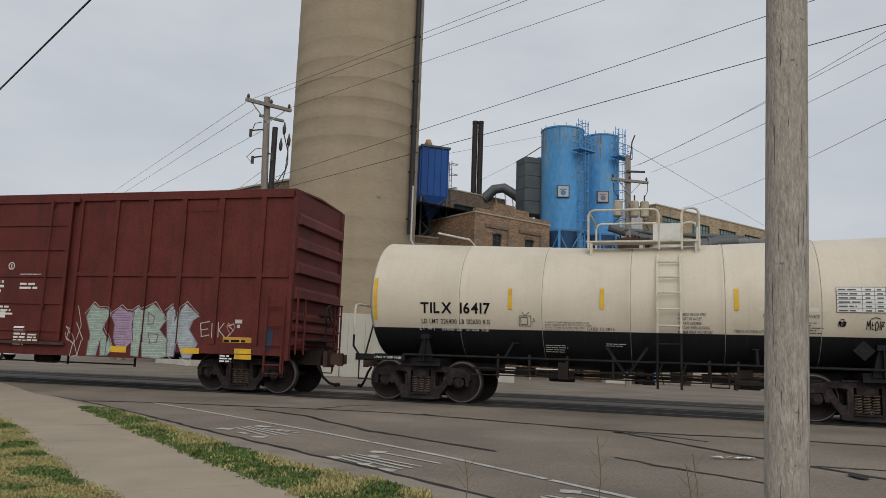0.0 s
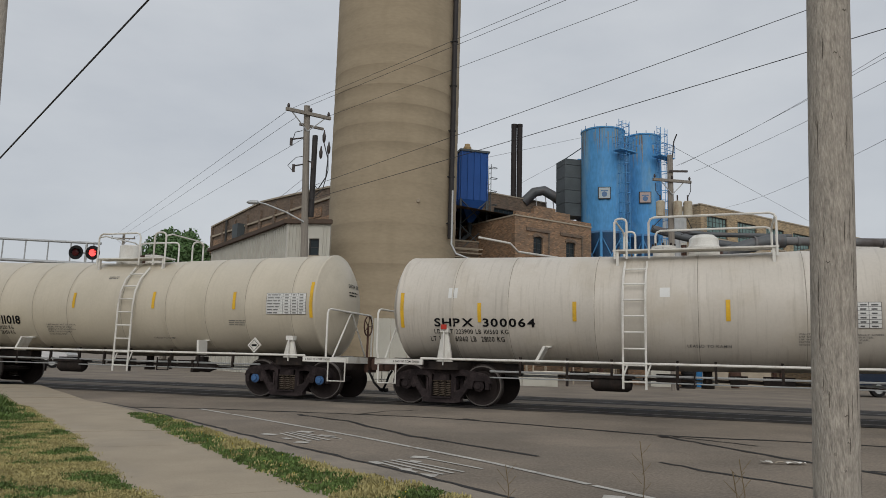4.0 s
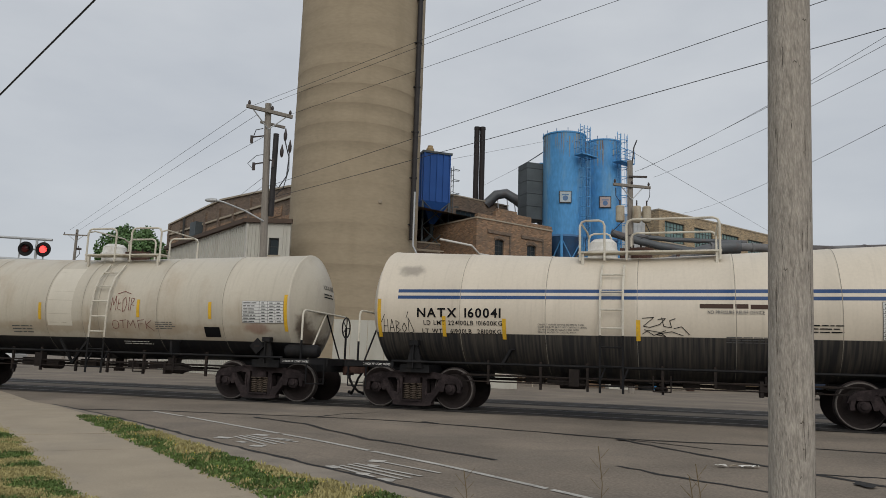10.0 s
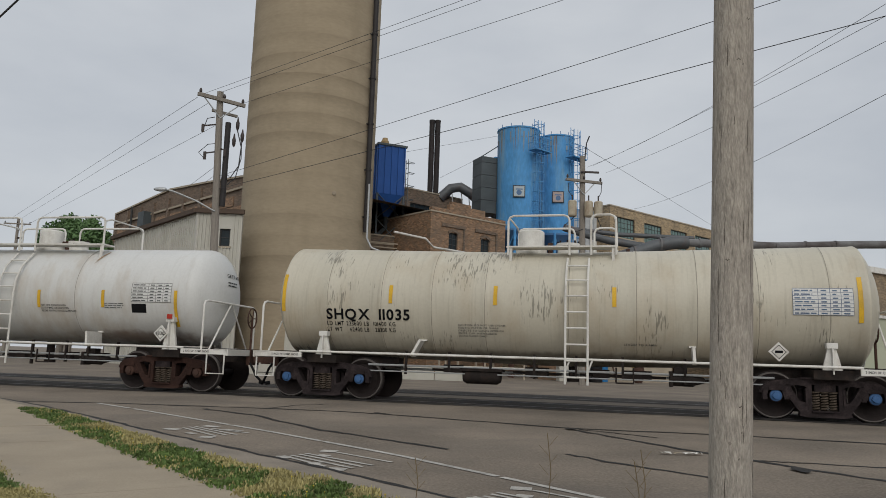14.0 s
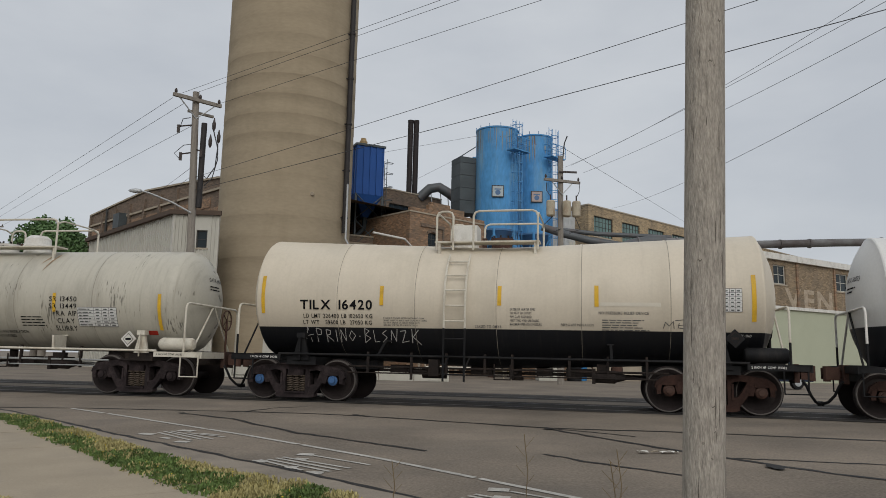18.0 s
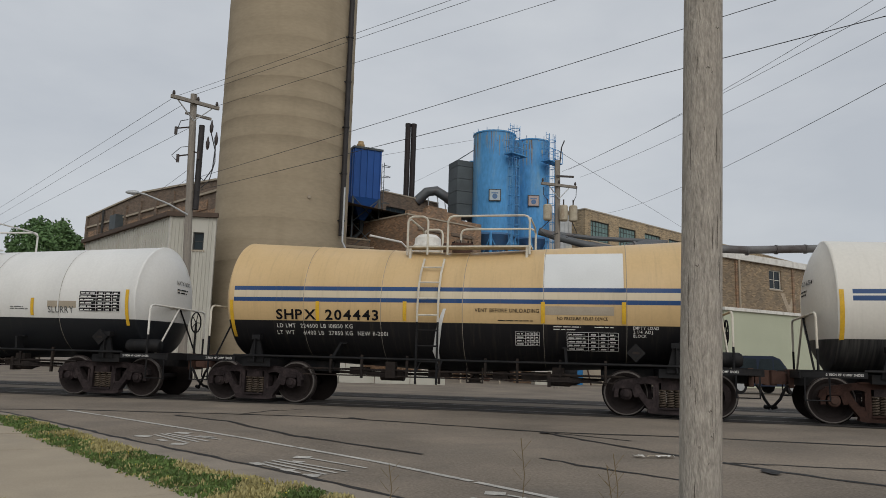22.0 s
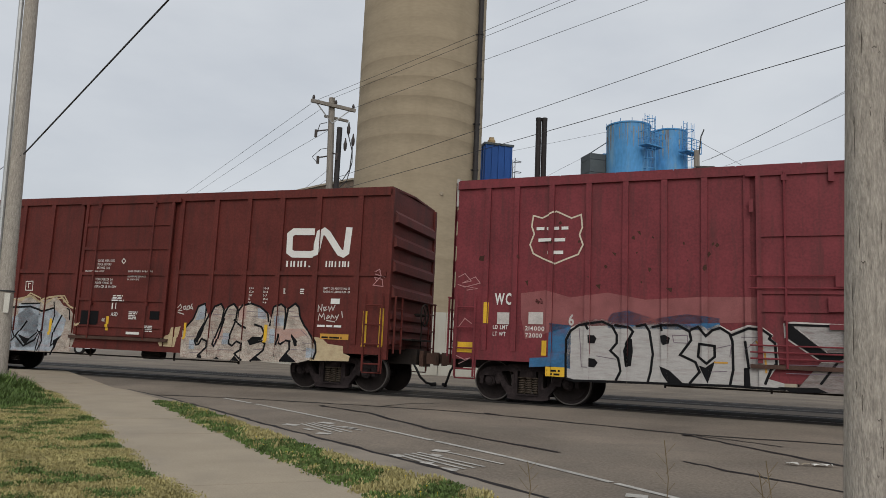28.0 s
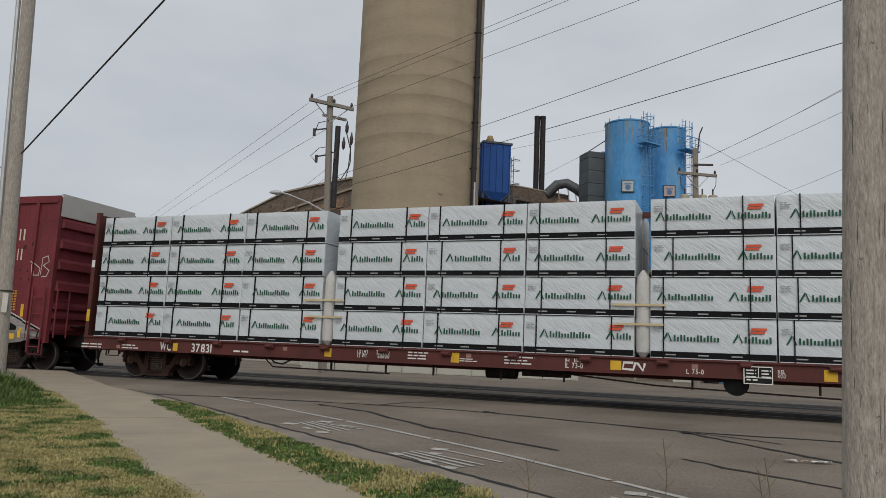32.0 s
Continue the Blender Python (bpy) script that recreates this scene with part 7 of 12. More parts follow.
    def bars(self, material, rects):
        for x0, z0, x1, z1 in rects:
            s = Shape()
            self.lay(s, [(x0, z0), (x1, z0), (x1, z1), (x0, z1)], 3)
            self.done("name_bar", s, material)


OLD = Side(boxcar_old, POSTS_A, DOOR_A, 0.14, GIRTS)
CNS = Side(boxcar_cn, POSTS_C, DOOR_C, 0.14, GIRTS)
WCS = Side(boxcar_wc, POSTS_W, DOOR_W, 0.12, ribs=(2.10, 2.45, 3.57))

# old box car: pastel letters with thin outlines, a small tag beside them
OLD_LETTERS = ((PASTEL_GREEN, ((2.33, 1.73), (2.50, 2.05), (2.73, 1.93), (2.99, 1.92), (3.08, 1.82), (2.89, 1.40), (3.24, 0.96), (3.08, 0.76), (2.87, 0.75), (2.84, 1.19), (2.75, 0.75), (2.47, 0.74), (2.50, 1.27))),
               (PASTEL_LILAC, ((3.07, 1.76), (3.30, 1.99), (3.54, 1.87), (3.74, 1.85), (3.68, 1.54), (3.76, 1.13), (3.60, 0.97), (3.38, 0.89), (3.18, 1.21), (3.19, 1.53))),
               (PASTEL_GREEN, ((3.69, 1.85), (3.82, 2.00), (3.99, 1.90), (4.26, 2.08), (4.58, 1.83), (4.63, 1.64), (4.49, 1.44), (4.75, 1.18), (4.77, 0.79), (4.47, 0.73), (4.07, 0.76), (4.01, 1.31), (3.99, 0.76), (3.75, 0.78), (3.73, 1.46))),
               (PASTEL_BLUE, ((4.65, 1.87), (4.78, 2.04), (4.93, 1.91), (4.92, 1.64), (5.05, 1.95), (5.17, 2.10), (5.57, 1.79), (5.40, 1.68), (5.32, 1.46), (5.59, 1.11), (5.43, 0.76), (5.21, 0.76), (5.02, 1.17), (4.98, 0.79), (4.76, 0.79))))
rng_old = random.Random(8)
for paint, poly in OLD_LETTERS:
    OLD.fill("graffiti", paint, poly, 1)
    hatch, z = [], 0.80
    while z < 2.05:                      # level strokes of the spray can across each letter
        cross = sorted(a + (b - a) * (z - u) / (v - u) for (a, u), (b, v) in zip(poly, poly[1:] + poly[:1]) if (u - z) * (v - z) < 0)
        for a, b in zip(cross[::2], cross[1::2]):
            if b - a > 0.1:
                hatch.append(((a + 0.02, z - 0.012), (b - rng_old.uniform(0.02, 0.4) * (b - a), z + 0.012)))
        z += rng_old.uniform(0.035, 0.075)
    OLD.line("spray_stroke", DUSK if paint is PASTEL_LILAC else PASTEL_WHITE, 0.012, hatch, 2)
    OLD.line("graffiti_outline", DUSK, 0.022, [poly + poly[:1]], 2)
    OLD.line("graffiti_outline", CHALK, 0.012, [tuple((x + rng_old.uniform(0.025, 0.06) * (1 if k % 2 else -1), z + 0.05) for k, (x, z) in enumerate(poly[:7]))], 2)
OLD.line("graffiti_outline", DUSK, 0.03, [((4.13, 1.86), (4.32, 1.75), (4.29, 1.59), (4.15, 1.55), (4.13, 1.86)), ((4.17, 1.35), (4.46, 1.32), (4.43, 1.13), (4.26, 1.09), (4.17, 1.35))], 2)
OLD.line("graffiti_tag", CHALK, 0.018, [((2.07, 1.98), (2.21, 1.50), (2.07, 1.02), (1.75, 1.25), (1.82, 1.46), (2.02, 1.18), (2.20, 0.75), (2.04, 0.70)), ((4.68, 0.87), (5.05, 0.65), (5.40, 0.59), (5.44, 0.67), (5.13, 0.77))], 2)
OLD.panel("side_plate", BOXRED, 4.90, 5.80, 4.40, 4.68, 3)
OLD.line("graffiti_tag", CHALK, 0.022, [((5.85, 1.67), (5.61, 1.62), (5.66, 1.3), (5.9, 1.35)), ((5.64, 1.46), (5.82, 1.49)), ((5.96, 1.63), (5.97, 1.29)), ((6.1, 1.65), (6.11, 1.3)), ((6.11, 1.46), (6.25, 1.64)), ((6.11, 1.48), (6.31, 1.28)), ((6.51, 1.62), (6.37, 1.58), (6.51, 1.47), (6.37, 1.32)), ((1.76, 1.45), (1.91, 1.41), (1.85, 1.14), (2.04, 1.04), (1.98, 0.73)), ((2.06, 1.57), (2.29, 1.15), (2.2, 0.73)), ((5.13, 0.78), (5.4, 0.62), (5.44, 0.74))], 2)
OLD.line("graffiti_tag", PINKCHALK, 0.02, [((6.33, 1.56), (6.37, 1.64), (6.44, 1.58), (6.5, 1.64), (6.55, 1.55), (6.43, 1.36), (6.33, 1.56))], 2)
OLD.bars(CHALK, [(6.54, 1.64, 6.73, 1.73), (6.6, 1.53, 6.68, 1.61)])
OLD.panel("reflector_panel", YELLOW, 3.16, 3.62, 0.85, 1, 3)
OLD.panel("reflector_panel", YELLOW, 5.17, 5.65, 0.88, 1.02, 3)
OLD.panel("reflector_panel", YELLOW, 6.59, 7.05, 0.92, 1.04, 3)
OLD.panel("reflector_panel", YELLOW, 6.6, 7.06, 0.79, 0.9, 3)
OLD.panel("notice_panel", OCHRE, 6.25, 7.03, 1.18, 1.31, 3)
OLD.rows(INK, 6.27, 1.19, 0.74, 1, 0.100)
OLD.panel("notice_panel", INKBLUE, 7.33, 7.55, 1.03, 1.54, 3)
OLD.rows(WHITEINK, 6.22, 0.84, 0.34, 3, 0.063)
OLD.rows(WHITEINK, 0.25, 2.77, 0.84, 1, 0.05)
OLD.rows(WHITEINK, 0.27, 2.50, 0.60, 2, 0.10)
OLD.rows(WHITEINK, -0.45, 1.90, 0.60, 3, 0.09)
OLD.rows(WHITEINK, 0.25, 1.38, 0.42, 6, 0.085)
OLD.rows(WHITEINK, 0.68, 1.20, 0.36, 3, 0.07)
OLD.rows(WHITEINK, -0.62, 2.55, 0.40, 3, 0.12)
OLD.bars(WHITEINK, [(-0.30, 1.64, -0.08, 1.80), (-0.62, 1.66, -0.50, 1.80)])
ring = Shape()
for k in range(20):
    a, b = math.pi * k / 10, math.pi * (k + 1) / 10
    OLD.lay(ring, [(-0.06 + r * math.cos(g), 3.0 + r * math.sin(g)) for r, g in ((0.075, a), (0.10, a), (0.10, b), (0.075, b))], 3)
OLD.lay(ring, [(-0.075, 2.95), (-0.045, 2.95), (-0.045, 3.05), (-0.075, 3.05)], 3)
OLD.done("round_mark", ring, WHITEINK, "small white ring mark")

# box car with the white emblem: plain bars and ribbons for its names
CNS.bars(WHITEINK, [(-7.11, 3.44, -7.07, 3.71), (-6.93, 3.43, -6.89, 3.71), (-6.8, 3.43, -6.75, 3.71), (-6.62, 3.43, -6.58, 3.7), (-6.49, 3.43, -6.45, 3.7), (-6.31, 3.43, -6.27, 3.7), (-5.73, 3.43, -5.69, 3.7), (-5.57, 3.43, -5.53, 3.7), (-5.45, 3.43, -5.4, 3.7), (-5.28, 3.43, -5.23, 3.7), (-5.14, 3.43, -5.09, 3.69), (-4.69, 3.43, -4.65, 3.7), (-4.52, 3.43, -4.48, 3.7), (-4.39, 3.43, -4.34, 3.69), (-4.21, 3.43, -4.15, 3.69), (-7.05, 2.99, -7.01, 3.26), (-6.87, 2.99, -6.83, 3.26), (-6.74, 2.99, -6.7, 3.26), (-6.56, 2.99, -6.52, 3.26), (-6.46, 2.99, -6.43, 3.26), (-6.32, 2.99, -6.29, 3.26), (-5.75, 3, -5.7, 3.27), (-5.61, 3, -5.56, 3.27), (-5.42, 3, -5.37, 3.26), (-5.28, 3, -5.23, 3.26), (-5.11, 3, -5.07, 3.26), (-4.66, 3.01, -4.61, 3.27), (-4.49, 3.01, -4.45, 3.27), (-4.36, 3.01, -4.33, 3.27), (-4.23, 3.01, -4.2, 3.27)])
CNS.text("CNA", WHITEINK, -7.07, 2.39, 0.240, 0.78)
CNS.text("405", WHITEINK, -5.72, 2.39, 0.240, 0.64)
CNS.text("728", WHITEINK, -4.65, 2.39, 0.240, 0.6)
CNS.text("LD LMT 211700", WHITEINK, -7.11, 1.81, 0.080, 0.89)
CNS.text("LT WT 74300", WHITEINK, -7.09, 1.65, 0.080, 0.86)
CNS.line("emblem", WHITEINK, 0.17, [((5.69, 3.85), (5.17, 3.86), (5.06, 3.78), (5.07, 3.36), (5.18, 3.29), (5.69, 3.28), (5.83, 3.33), (5.92, 3.8), (6.02, 3.86), (6.11, 3.8), (6.47, 3.33), (6.57, 3.29), (6.65, 3.34), (6.69, 3.88))], 2)
CNS.bars(WHITEINK, [(5.01, 2.97, 5.06, 3.12), (5.13, 2.97, 5.17, 3.12), (5.21, 2.97, 5.26, 3.12), (5.33, 2.97, 5.37, 3.12), (5.41, 2.97, 5.46, 3.12), (5.52, 2.97, 5.57, 3.12), (5.64, 2.97, 5.69, 3), (6.11, 2.97, 6.15, 3.12), (6.2, 2.97, 6.24, 3.12), (6.27, 2.97, 6.31, 3.12), (6.36, 2.97, 6.4, 3.11), (6.47, 2.97, 6.51, 3.11), (6.56, 2.97, 6.6, 3.11), (6.62, 2.97, 6.66, 3.11), (6.71, 2.97, 6.75, 3.11)])
CNS.rows(WHITEINK, -0.2, 2.14, 0.43, 3, 0.063)
for line, x, z, h, w in (("CLOSE AND LOCK", -0.84, 3.08, 0.062, 0.58), ("DOOR BEFORE", -0.84, 2.98, 0.062, 0.48), ("MOVING CAR", -0.84, 2.88, 0.062, 0.44), ("SECURITY SEAL ONLY", -1.24, 2.80, 0.042, 0.66), ("DOOR OPENING", 0.22, 2.80, 0.045, 0.42), ("W 10-0 H 10-5", 0.68, 2.80, 0.045, 0.36),
                         ("VERROUILLER LA", -0.86, 2.57, 0.062, 0.60), ("PORTE AVANT DE", -0.86, 2.47, 0.062, 0.60), ("DEPLACER LE WAGON", -0.86, 2.37, 0.062, 0.74), ("OUVERTURE DE PORTE", 0.22, 2.66, 0.045, 0.60), ("W 3048 H 3175", 0.22, 2.58, 0.045, 0.40),
                         ("EXH", 4.00, 2.40, 0.05, 0.14), ("EXW", 4.00, 2.31, 0.05, 0.15), ("EW", 4.00, 2.22, 0.05, 0.10), ("IL", 4.00, 2.13, 0.05, 0.06), ("IW", 4.00, 2.04, 0.05, 0.08), ("16-11", 4.42, 2.40, 0.05, 0.16), ("10-8", 4.42, 2.31, 0.05, 0.14), ("9-7", 4.42, 2.22, 0.05, 0.11), ("50-6", 4.42, 2.13, 0.05, 0.14), ("9-4", 4.42, 2.04, 0.05, 0.11),
                         ("EMPTY CG ABOVE RAIL 65", 6.10, 2.42, 0.05, 0.72), ("FLOOR HT ABOVE RAIL 44", 6.10, 2.34, 0.05, 0.72)):
    CNS.text(line, WHITEINK, x, z, h, w)
CNS.rows(WHITEINK, 4.99, 2.4, 0.06, 3, 0.05)
CNS.rows(WHITEINK, 5.46, 2.4, 0.12, 3, 0.05)
CNS.rows(WHITEINK, 0.38, 1.72, 0.30, 5, 0.045)
CNS.rows(WHITEINK, 0.96, 1.36, 0.30, 4, 0.045)
CNS.text("ASD", WHITEINK, -0.21, 1.61, 0.100, 0.24)
CNS.text("SE", WHITEINK, -0.50, 1.46, 0.080, 0.13)
CNS.bars(WHITEINK, [(-0.21, 1.79, -0.17, 1.96), (-0.09, 1.8, -0.06, 1.97)])
CNS.line("notice_ring", WHITEINK, 0.02, [((0.03, 3.17), (0.1, 3.1), (0.04, 3.03), (-0.03, 3.1), (0.03, 3.17))], 2)
CNS.panel("notice_panel", INK, -1.23, -0.63, 1.36, 1.74, 3)
CNS.panel("notice_panel", INK, 1.07, 1.38, 1.55, 1.77, 3)
CNS.rows(WHITEINK, 0.35, 1.14, 0.53, 1, 0.120)
CNS.bars(WHITEINK, [(6.32, 2.07, 6.56, 2.2)])
CNS.rows(WHITEINK, 5.99, 1.51, 0.84, 1, 0.090)
CNS.line("notice_ring", WHITEINK, 0.02, [((-3.44, 2.52), (-3.18, 2.53), (-3.16, 2.27), (-3.42, 2.27), (-3.44, 2.52)), ((-3.32, 2.33), (-3.34, 2.47), (-3.26, 2.46))], 2)
CNS.panel("notice_panel", OCHRE, 6.09, 6.85, 1.22, 1.35, 3)
CNS.rows(INK, 6.13, 1.24, 0.68, 1, 0.080)
CNS.panel("notice_panel", OCHRE, -6.91, -6.44, 1.05, 1.26, 3)
CNS.rows(INK, -6.87, 1.15, 0.41, 2, 0.080)
CNS.panel("reflector_panel", YELLOW, -7.91, -7.95, 1, 1.9, 3)
CNS.panel("reflector_panel", YELLOW, -7.54, -7.51, 1.01, 1.9, 3)
CNS.panel("reflector_panel", YELLOW, -4.57, -4.53, 1.04, 1.48, 3)
CNS.panel("reflector_panel", YELLOW, -2.4, -2.31, 1.04, 1.49, 3)
CNS.panel("reflector_panel", YELLOW, -0.35, -0.26, 1.22, 1.6, 3)
CNS.panel("reflector_panel", YELLOW, 2.12, 2.19, 1.08, 1.5, 3)
CNS.panel("reflector_panel", YELLOW, 4.52, 4.61, 1.08, 1.52, 3)
CNS.panel("reflector_panel", YELLOW, 7.2, 7.31, 1.08, 1.92, 3)
CNS.panel("reflector_panel", YELLOW, 7.63, 7.74, 1.08, 1.99, 3)
CNS.fill("graffiti", PASTEL_CREAM, ((-7.59, 0.95), (-7.1, 1.02), (-7.08, 1.35), (-6.12, 1.49), (-5.89, 1.8), (-5.59, 2.09), (-5.24, 1.96), (-4.97, 2.16), (-4.66, 2.03), (-4.28, 2.17), (-4.07, 1.98), (-3.2, 2.12), (-2.88, 1.95), (-2.23, 2.09), (-1.97, 1.86), (-1.67, 1.77), (-1.29, 1.37), (-1.38, 1.04), (-1.54, 0.6), (-2.69, 0.56), (-4.3, 0.56), (-5.95, 0.6), (-6.19, 0.88), (-7.06, 0.67), (-7.52, 0.65)), 0)
CNS.fill("graffiti", PASTEL_BLUE, ((-5.95, 0.6), (-5.95, 1.16), (-5.54, 1.66), (-5.19, 1.51), (-4.96, 1.81), (-4.54, 1.52), (-4.18, 1.83), (-3.82, 1.43), (-3.24, 1.81), (-2.9, 1.56), (-2.32, 1.78), (-1.82, 1.48), (-1.9, 1.02), (-2.22, 0.6), (-3.3, 0.57), (-4.82, 0.58)), 1)
CNS.line("graffiti_outline", INK, 0.055, [((-4.93, 1.81), (-5.25, 1.59), (-5.39, 1.18), (-5.22, 0.84), (-4.94, 0.74), (-4.89, 0.93), (-5.16, 1.02)), ((-4.63, 1.82), (-4.55, 1.41), (-4.66, 1.04)), ((-4.31, 1.82), (-3.84, 1.64), (-3.91, 1.11), (-4.1, 0.57)), ((-3.23, 1.39), (-3.56, 0.97), (-3.22, 0.7), (-2.84, 0.88), (-2.63, 1.15), (-2.76, 0.56)), ((-3.77, 1.77), (-3.17, 1.81), (-2.67, 1.69), (-2.32, 1.78)), ((-1.99, 1.58), (-2.2, 1.17), (-2.23, 0.74), (-2.03, 0.89), (-2.21, 0.51)), ((-5.84, 1.38), (-5.58, 0.85), (-5.75, 0.61))], 2)
CNS.line("graffiti_outline", CREAMSPRAY, 0.05, [((-6.03, 1.79), (-5.78, 2.04), (-5.57, 1.93), (-5.42, 2.13), (-5.11, 1.96), (-4.97, 2.18), (-4.59, 1.99), (-4.16, 2.19), (-3.88, 1.96)), ((-3.57, 2.02), (-3.2, 2.12), (-2.84, 1.95), (-2.53, 2.08), (-2.11, 2.13), (-1.79, 1.87), (-1.49, 1.77), (-1.36, 1.31), (-1.23, 1.39))], 2)
CNS.fill("graffiti", INKBLUE, ((-7.09, 0.91), (-6.2, 0.96), (-6.1, 0.7), (-6.99, 0.65)), 1)
CNS.line("graffiti_tag", CHALK, 0.03, [((-7.02, 0.89), (-6.84, 0.79), (-6.99, 0.67), (-7.02, 0.89)), ((-6.76, 0.88), (-6.71, 0.7), (-6.55, 0.73), (-6.57, 0.91)), ((-6.46, 0.69), (-6.49, 0.89), (-6.35, 0.85), (-6.45, 0.78), (-6.3, 0.7)), ((-6.19, 0.9), (-6.29, 0.83), (-6.17, 0.77), (-6.27, 0.7))], 2)
CNS.line("graffiti_tag", CHALK, 0.02, [((-7.02, 2.22), (-7, 2.07), (-6.87, 2.14), (-7.02, 2.22)), ((-6.8, 2.23), (-6.78, 2.07)), ((-6.69, 2.07), (-6.69, 2.18), (-6.62, 2.18)), ((-6.55, 2.25), (-6.53, 2.07)), ((-6.6, 2.18), (-6.46, 2.21)), ((-6.43, 2.19), (-6.34, 2.12), (-6.27, 2.23), (-6.36, 2.03)), ((-7.07, 1.91), (-7.03, 2.05), (-6.93, 1.96), (-6.86, 2.07), (-6.76, 1.94)), ((-6.71, 1.98), (-6.64, 2.05), (-6.59, 1.94), (-6.71, 1.98)), ((-6.51, 1.94), (-6.49, 2.03), (-6.4, 1.94), (-6.39, 2.05)), ((-6.33, 2.05), (-6.27, 1.97), (-6.2, 2.08), (-6.28, 1.86)), ((-6.17, 2.1), (-6.13, 1.97))], 2)
CNS.fill("graffiti", CREAMSPRAY, ((1.42, 0.94), (1.49, 1.13), (1.72, 1.19), (1.76, 1.36), (2.01, 1.4), (1.89, 0.86), (1.47, 0.87)), 0)
CNS.fill("graffiti", CREAMSPRAY, ((5.88, 1.27), (6.14, 1.24), (6.31, 1.11), (6.73, 1.07), (6.75, 0.9), (6.94, 0.84), (6.9, 0.72), (5.88, 0.69)), 0)
CNS.fill("graffiti", PASTEL_CREAM, ((2.08, 1.3), (2.37, 1.58), (2.51, 1.93), (2.7, 2.04), (2.81, 1.84), (2.9, 1.62), (3, 1.94), (3.19, 2.02), (3.32, 1.87), (3.41, 1.95), (3.57, 2.02), (3.72, 1.89), (3.88, 2), (4.08, 2.06), (4.36, 1.97), (4.61, 1.81), (4.71, 1.66), (4.78, 1.97), (4.95, 2.06), (5.07, 1.98), (5.14, 1.9), (5.35, 2.07), (5.47, 1.98), (5.5, 1.75), (5.64, 1.52), (5.86, 1.3), (6.01, 1.08), (6.02, 0.75), (5.53, 0.62), (3.94, 0.6), (3.34, 0.61), (2.35, 0.61), (2.1, 0.62)), 0)
CNS.fill("graffiti", PASTEL_BLUE, ((2.54, 1.9), (2.7, 2), (2.77, 1.82), (2.71, 1.61), (2.44, 1.57)), 1)
CNS.fill("graffiti", PASTEL_BLUE, ((3.33, 1.27), (3.53, 1.27), (3.52, 0.99), (3.33, 0.99)), 1)
CNS.fill("graffiti", PASTEL_BLUE, ((4.28, 1.94), (4.51, 1.85), (4.57, 1.65), (4.32, 1.67)), 1)
CNS.fill("graffiti", PASTEL_BLUE, ((4.8, 1.74), (5.05, 1.76), (5.07, 1.51), (4.82, 1.5)), 1)
CNS.fill("graffiti", PASTEL_BLUE, ((4.67, 1.4), (4.86, 1.43), (4.86, 1.08), (4.69, 1.05)), 1)
CNS.fill("graffiti", PASTEL_PINK, ((4.86, 1.43), (5.64, 1.45), (5.75, 1.3), (5.49, 1.25), (4.9, 1.06)), 1)
CNS.fill("graffiti", PASTEL_PINK, ((3.09, 1.18), (3.29, 1.42), (3.33, 1.31), (3.15, 0.94)), 1)
CNS.fill("graffiti", PASTEL_BLUE, ((2.34, 1.07), (2.51, 1.08), (2.52, 0.84), (2.35, 0.83)), 1)
CNS.fill("graffiti", PASTEL_PINK, ((3.76, 1.96), (3.96, 2), (3.97, 1.64), (3.79, 1.6)), 1)
CNS.fill("graffiti", PASTEL_BLUE, ((5.75, 1), (6, 0.97), (6, 0.78), (5.75, 0.75)), 1)
CNS.line("graffiti_outline", INK, 0.05, [((2.11, 1.31), (2.39, 1.61), (2.51, 1.93), (2.71, 2.01), (2.8, 1.84), (2.77, 1.57), (2.59, 1.28), (2.51, 1.04), (2.56, 0.95), (2.64, 0.96), (2.72, 1.11), (2.89, 1.05), (2.89, 0.89), (2.64, 0.68)), ((2.75, 1.41), (2.93, 1.78), (3.01, 1.94), (3.2, 2.01), (3.3, 1.87), (3.26, 1.58), (3.09, 1.14), (3.05, 0.98), (3.1, 0.93), (3.15, 1.02), (3.33, 1.63)), ((3.21, 1.42), (3.36, 1.83), (3.42, 1.94), (3.58, 2.02), (3.7, 1.89), (3.67, 1.59), (3.53, 1.23), (3.54, 1.01), (3.64, 0.96), (3.77, 1.08), (3.91, 1.03), (3.91, 0.87), (3.74, 0.77), (3.94, 0.62))], 2)
CNS.line("graffiti_outline", INK, 0.05, [((3.75, 1.6), (3.77, 1.84), (3.88, 1.99), (4.08, 2.04), (4.36, 1.96), (4.59, 1.8), (4.63, 1.6)), ((3.63, 1.61), (3.81, 1.5), (3.97, 1.42)), ((4.24, 1.51), (4.44, 1.46), (4.53, 1.3), (4.46, 1.18), (4.21, 1.19), (4.11, 1.11), (4.17, 1.02), (4.48, 1.11), (4.59, 1.05), (4.55, 0.88), (4.21, 0.61)), ((4.67, 1.5), (4.78, 1.96), (4.95, 2.04), (5.07, 1.96), (5.1, 1.78), (5.09, 1.43)), ((5.1, 1.47), (5.16, 1.93), (5.35, 2.06), (5.46, 1.97), (5.5, 1.75), (5.64, 1.52), (5.86, 1.3), (6, 1.08), (6.02, 0.9), (5.96, 0.74)), ((4.9, 1.04), (4.93, 1.31), (4.97, 1.08), (5.03, 1.05), (5.16, 1.15), (5.27, 1.13), (5.29, 0.94), (5.05, 0.65))], 2)
CNS.fill("graffiti", INK, ((2.77, 1.53), (2.79, 1.45), (2.68, 1.21), (2.6, 0.98), (2.53, 1.04), (2.59, 1.24)), 2)
CNS.fill("graffiti", INK, ((4.13, 1.11), (4.21, 1.19), (4.48, 1.15), (4.19, 1.02)), 2)
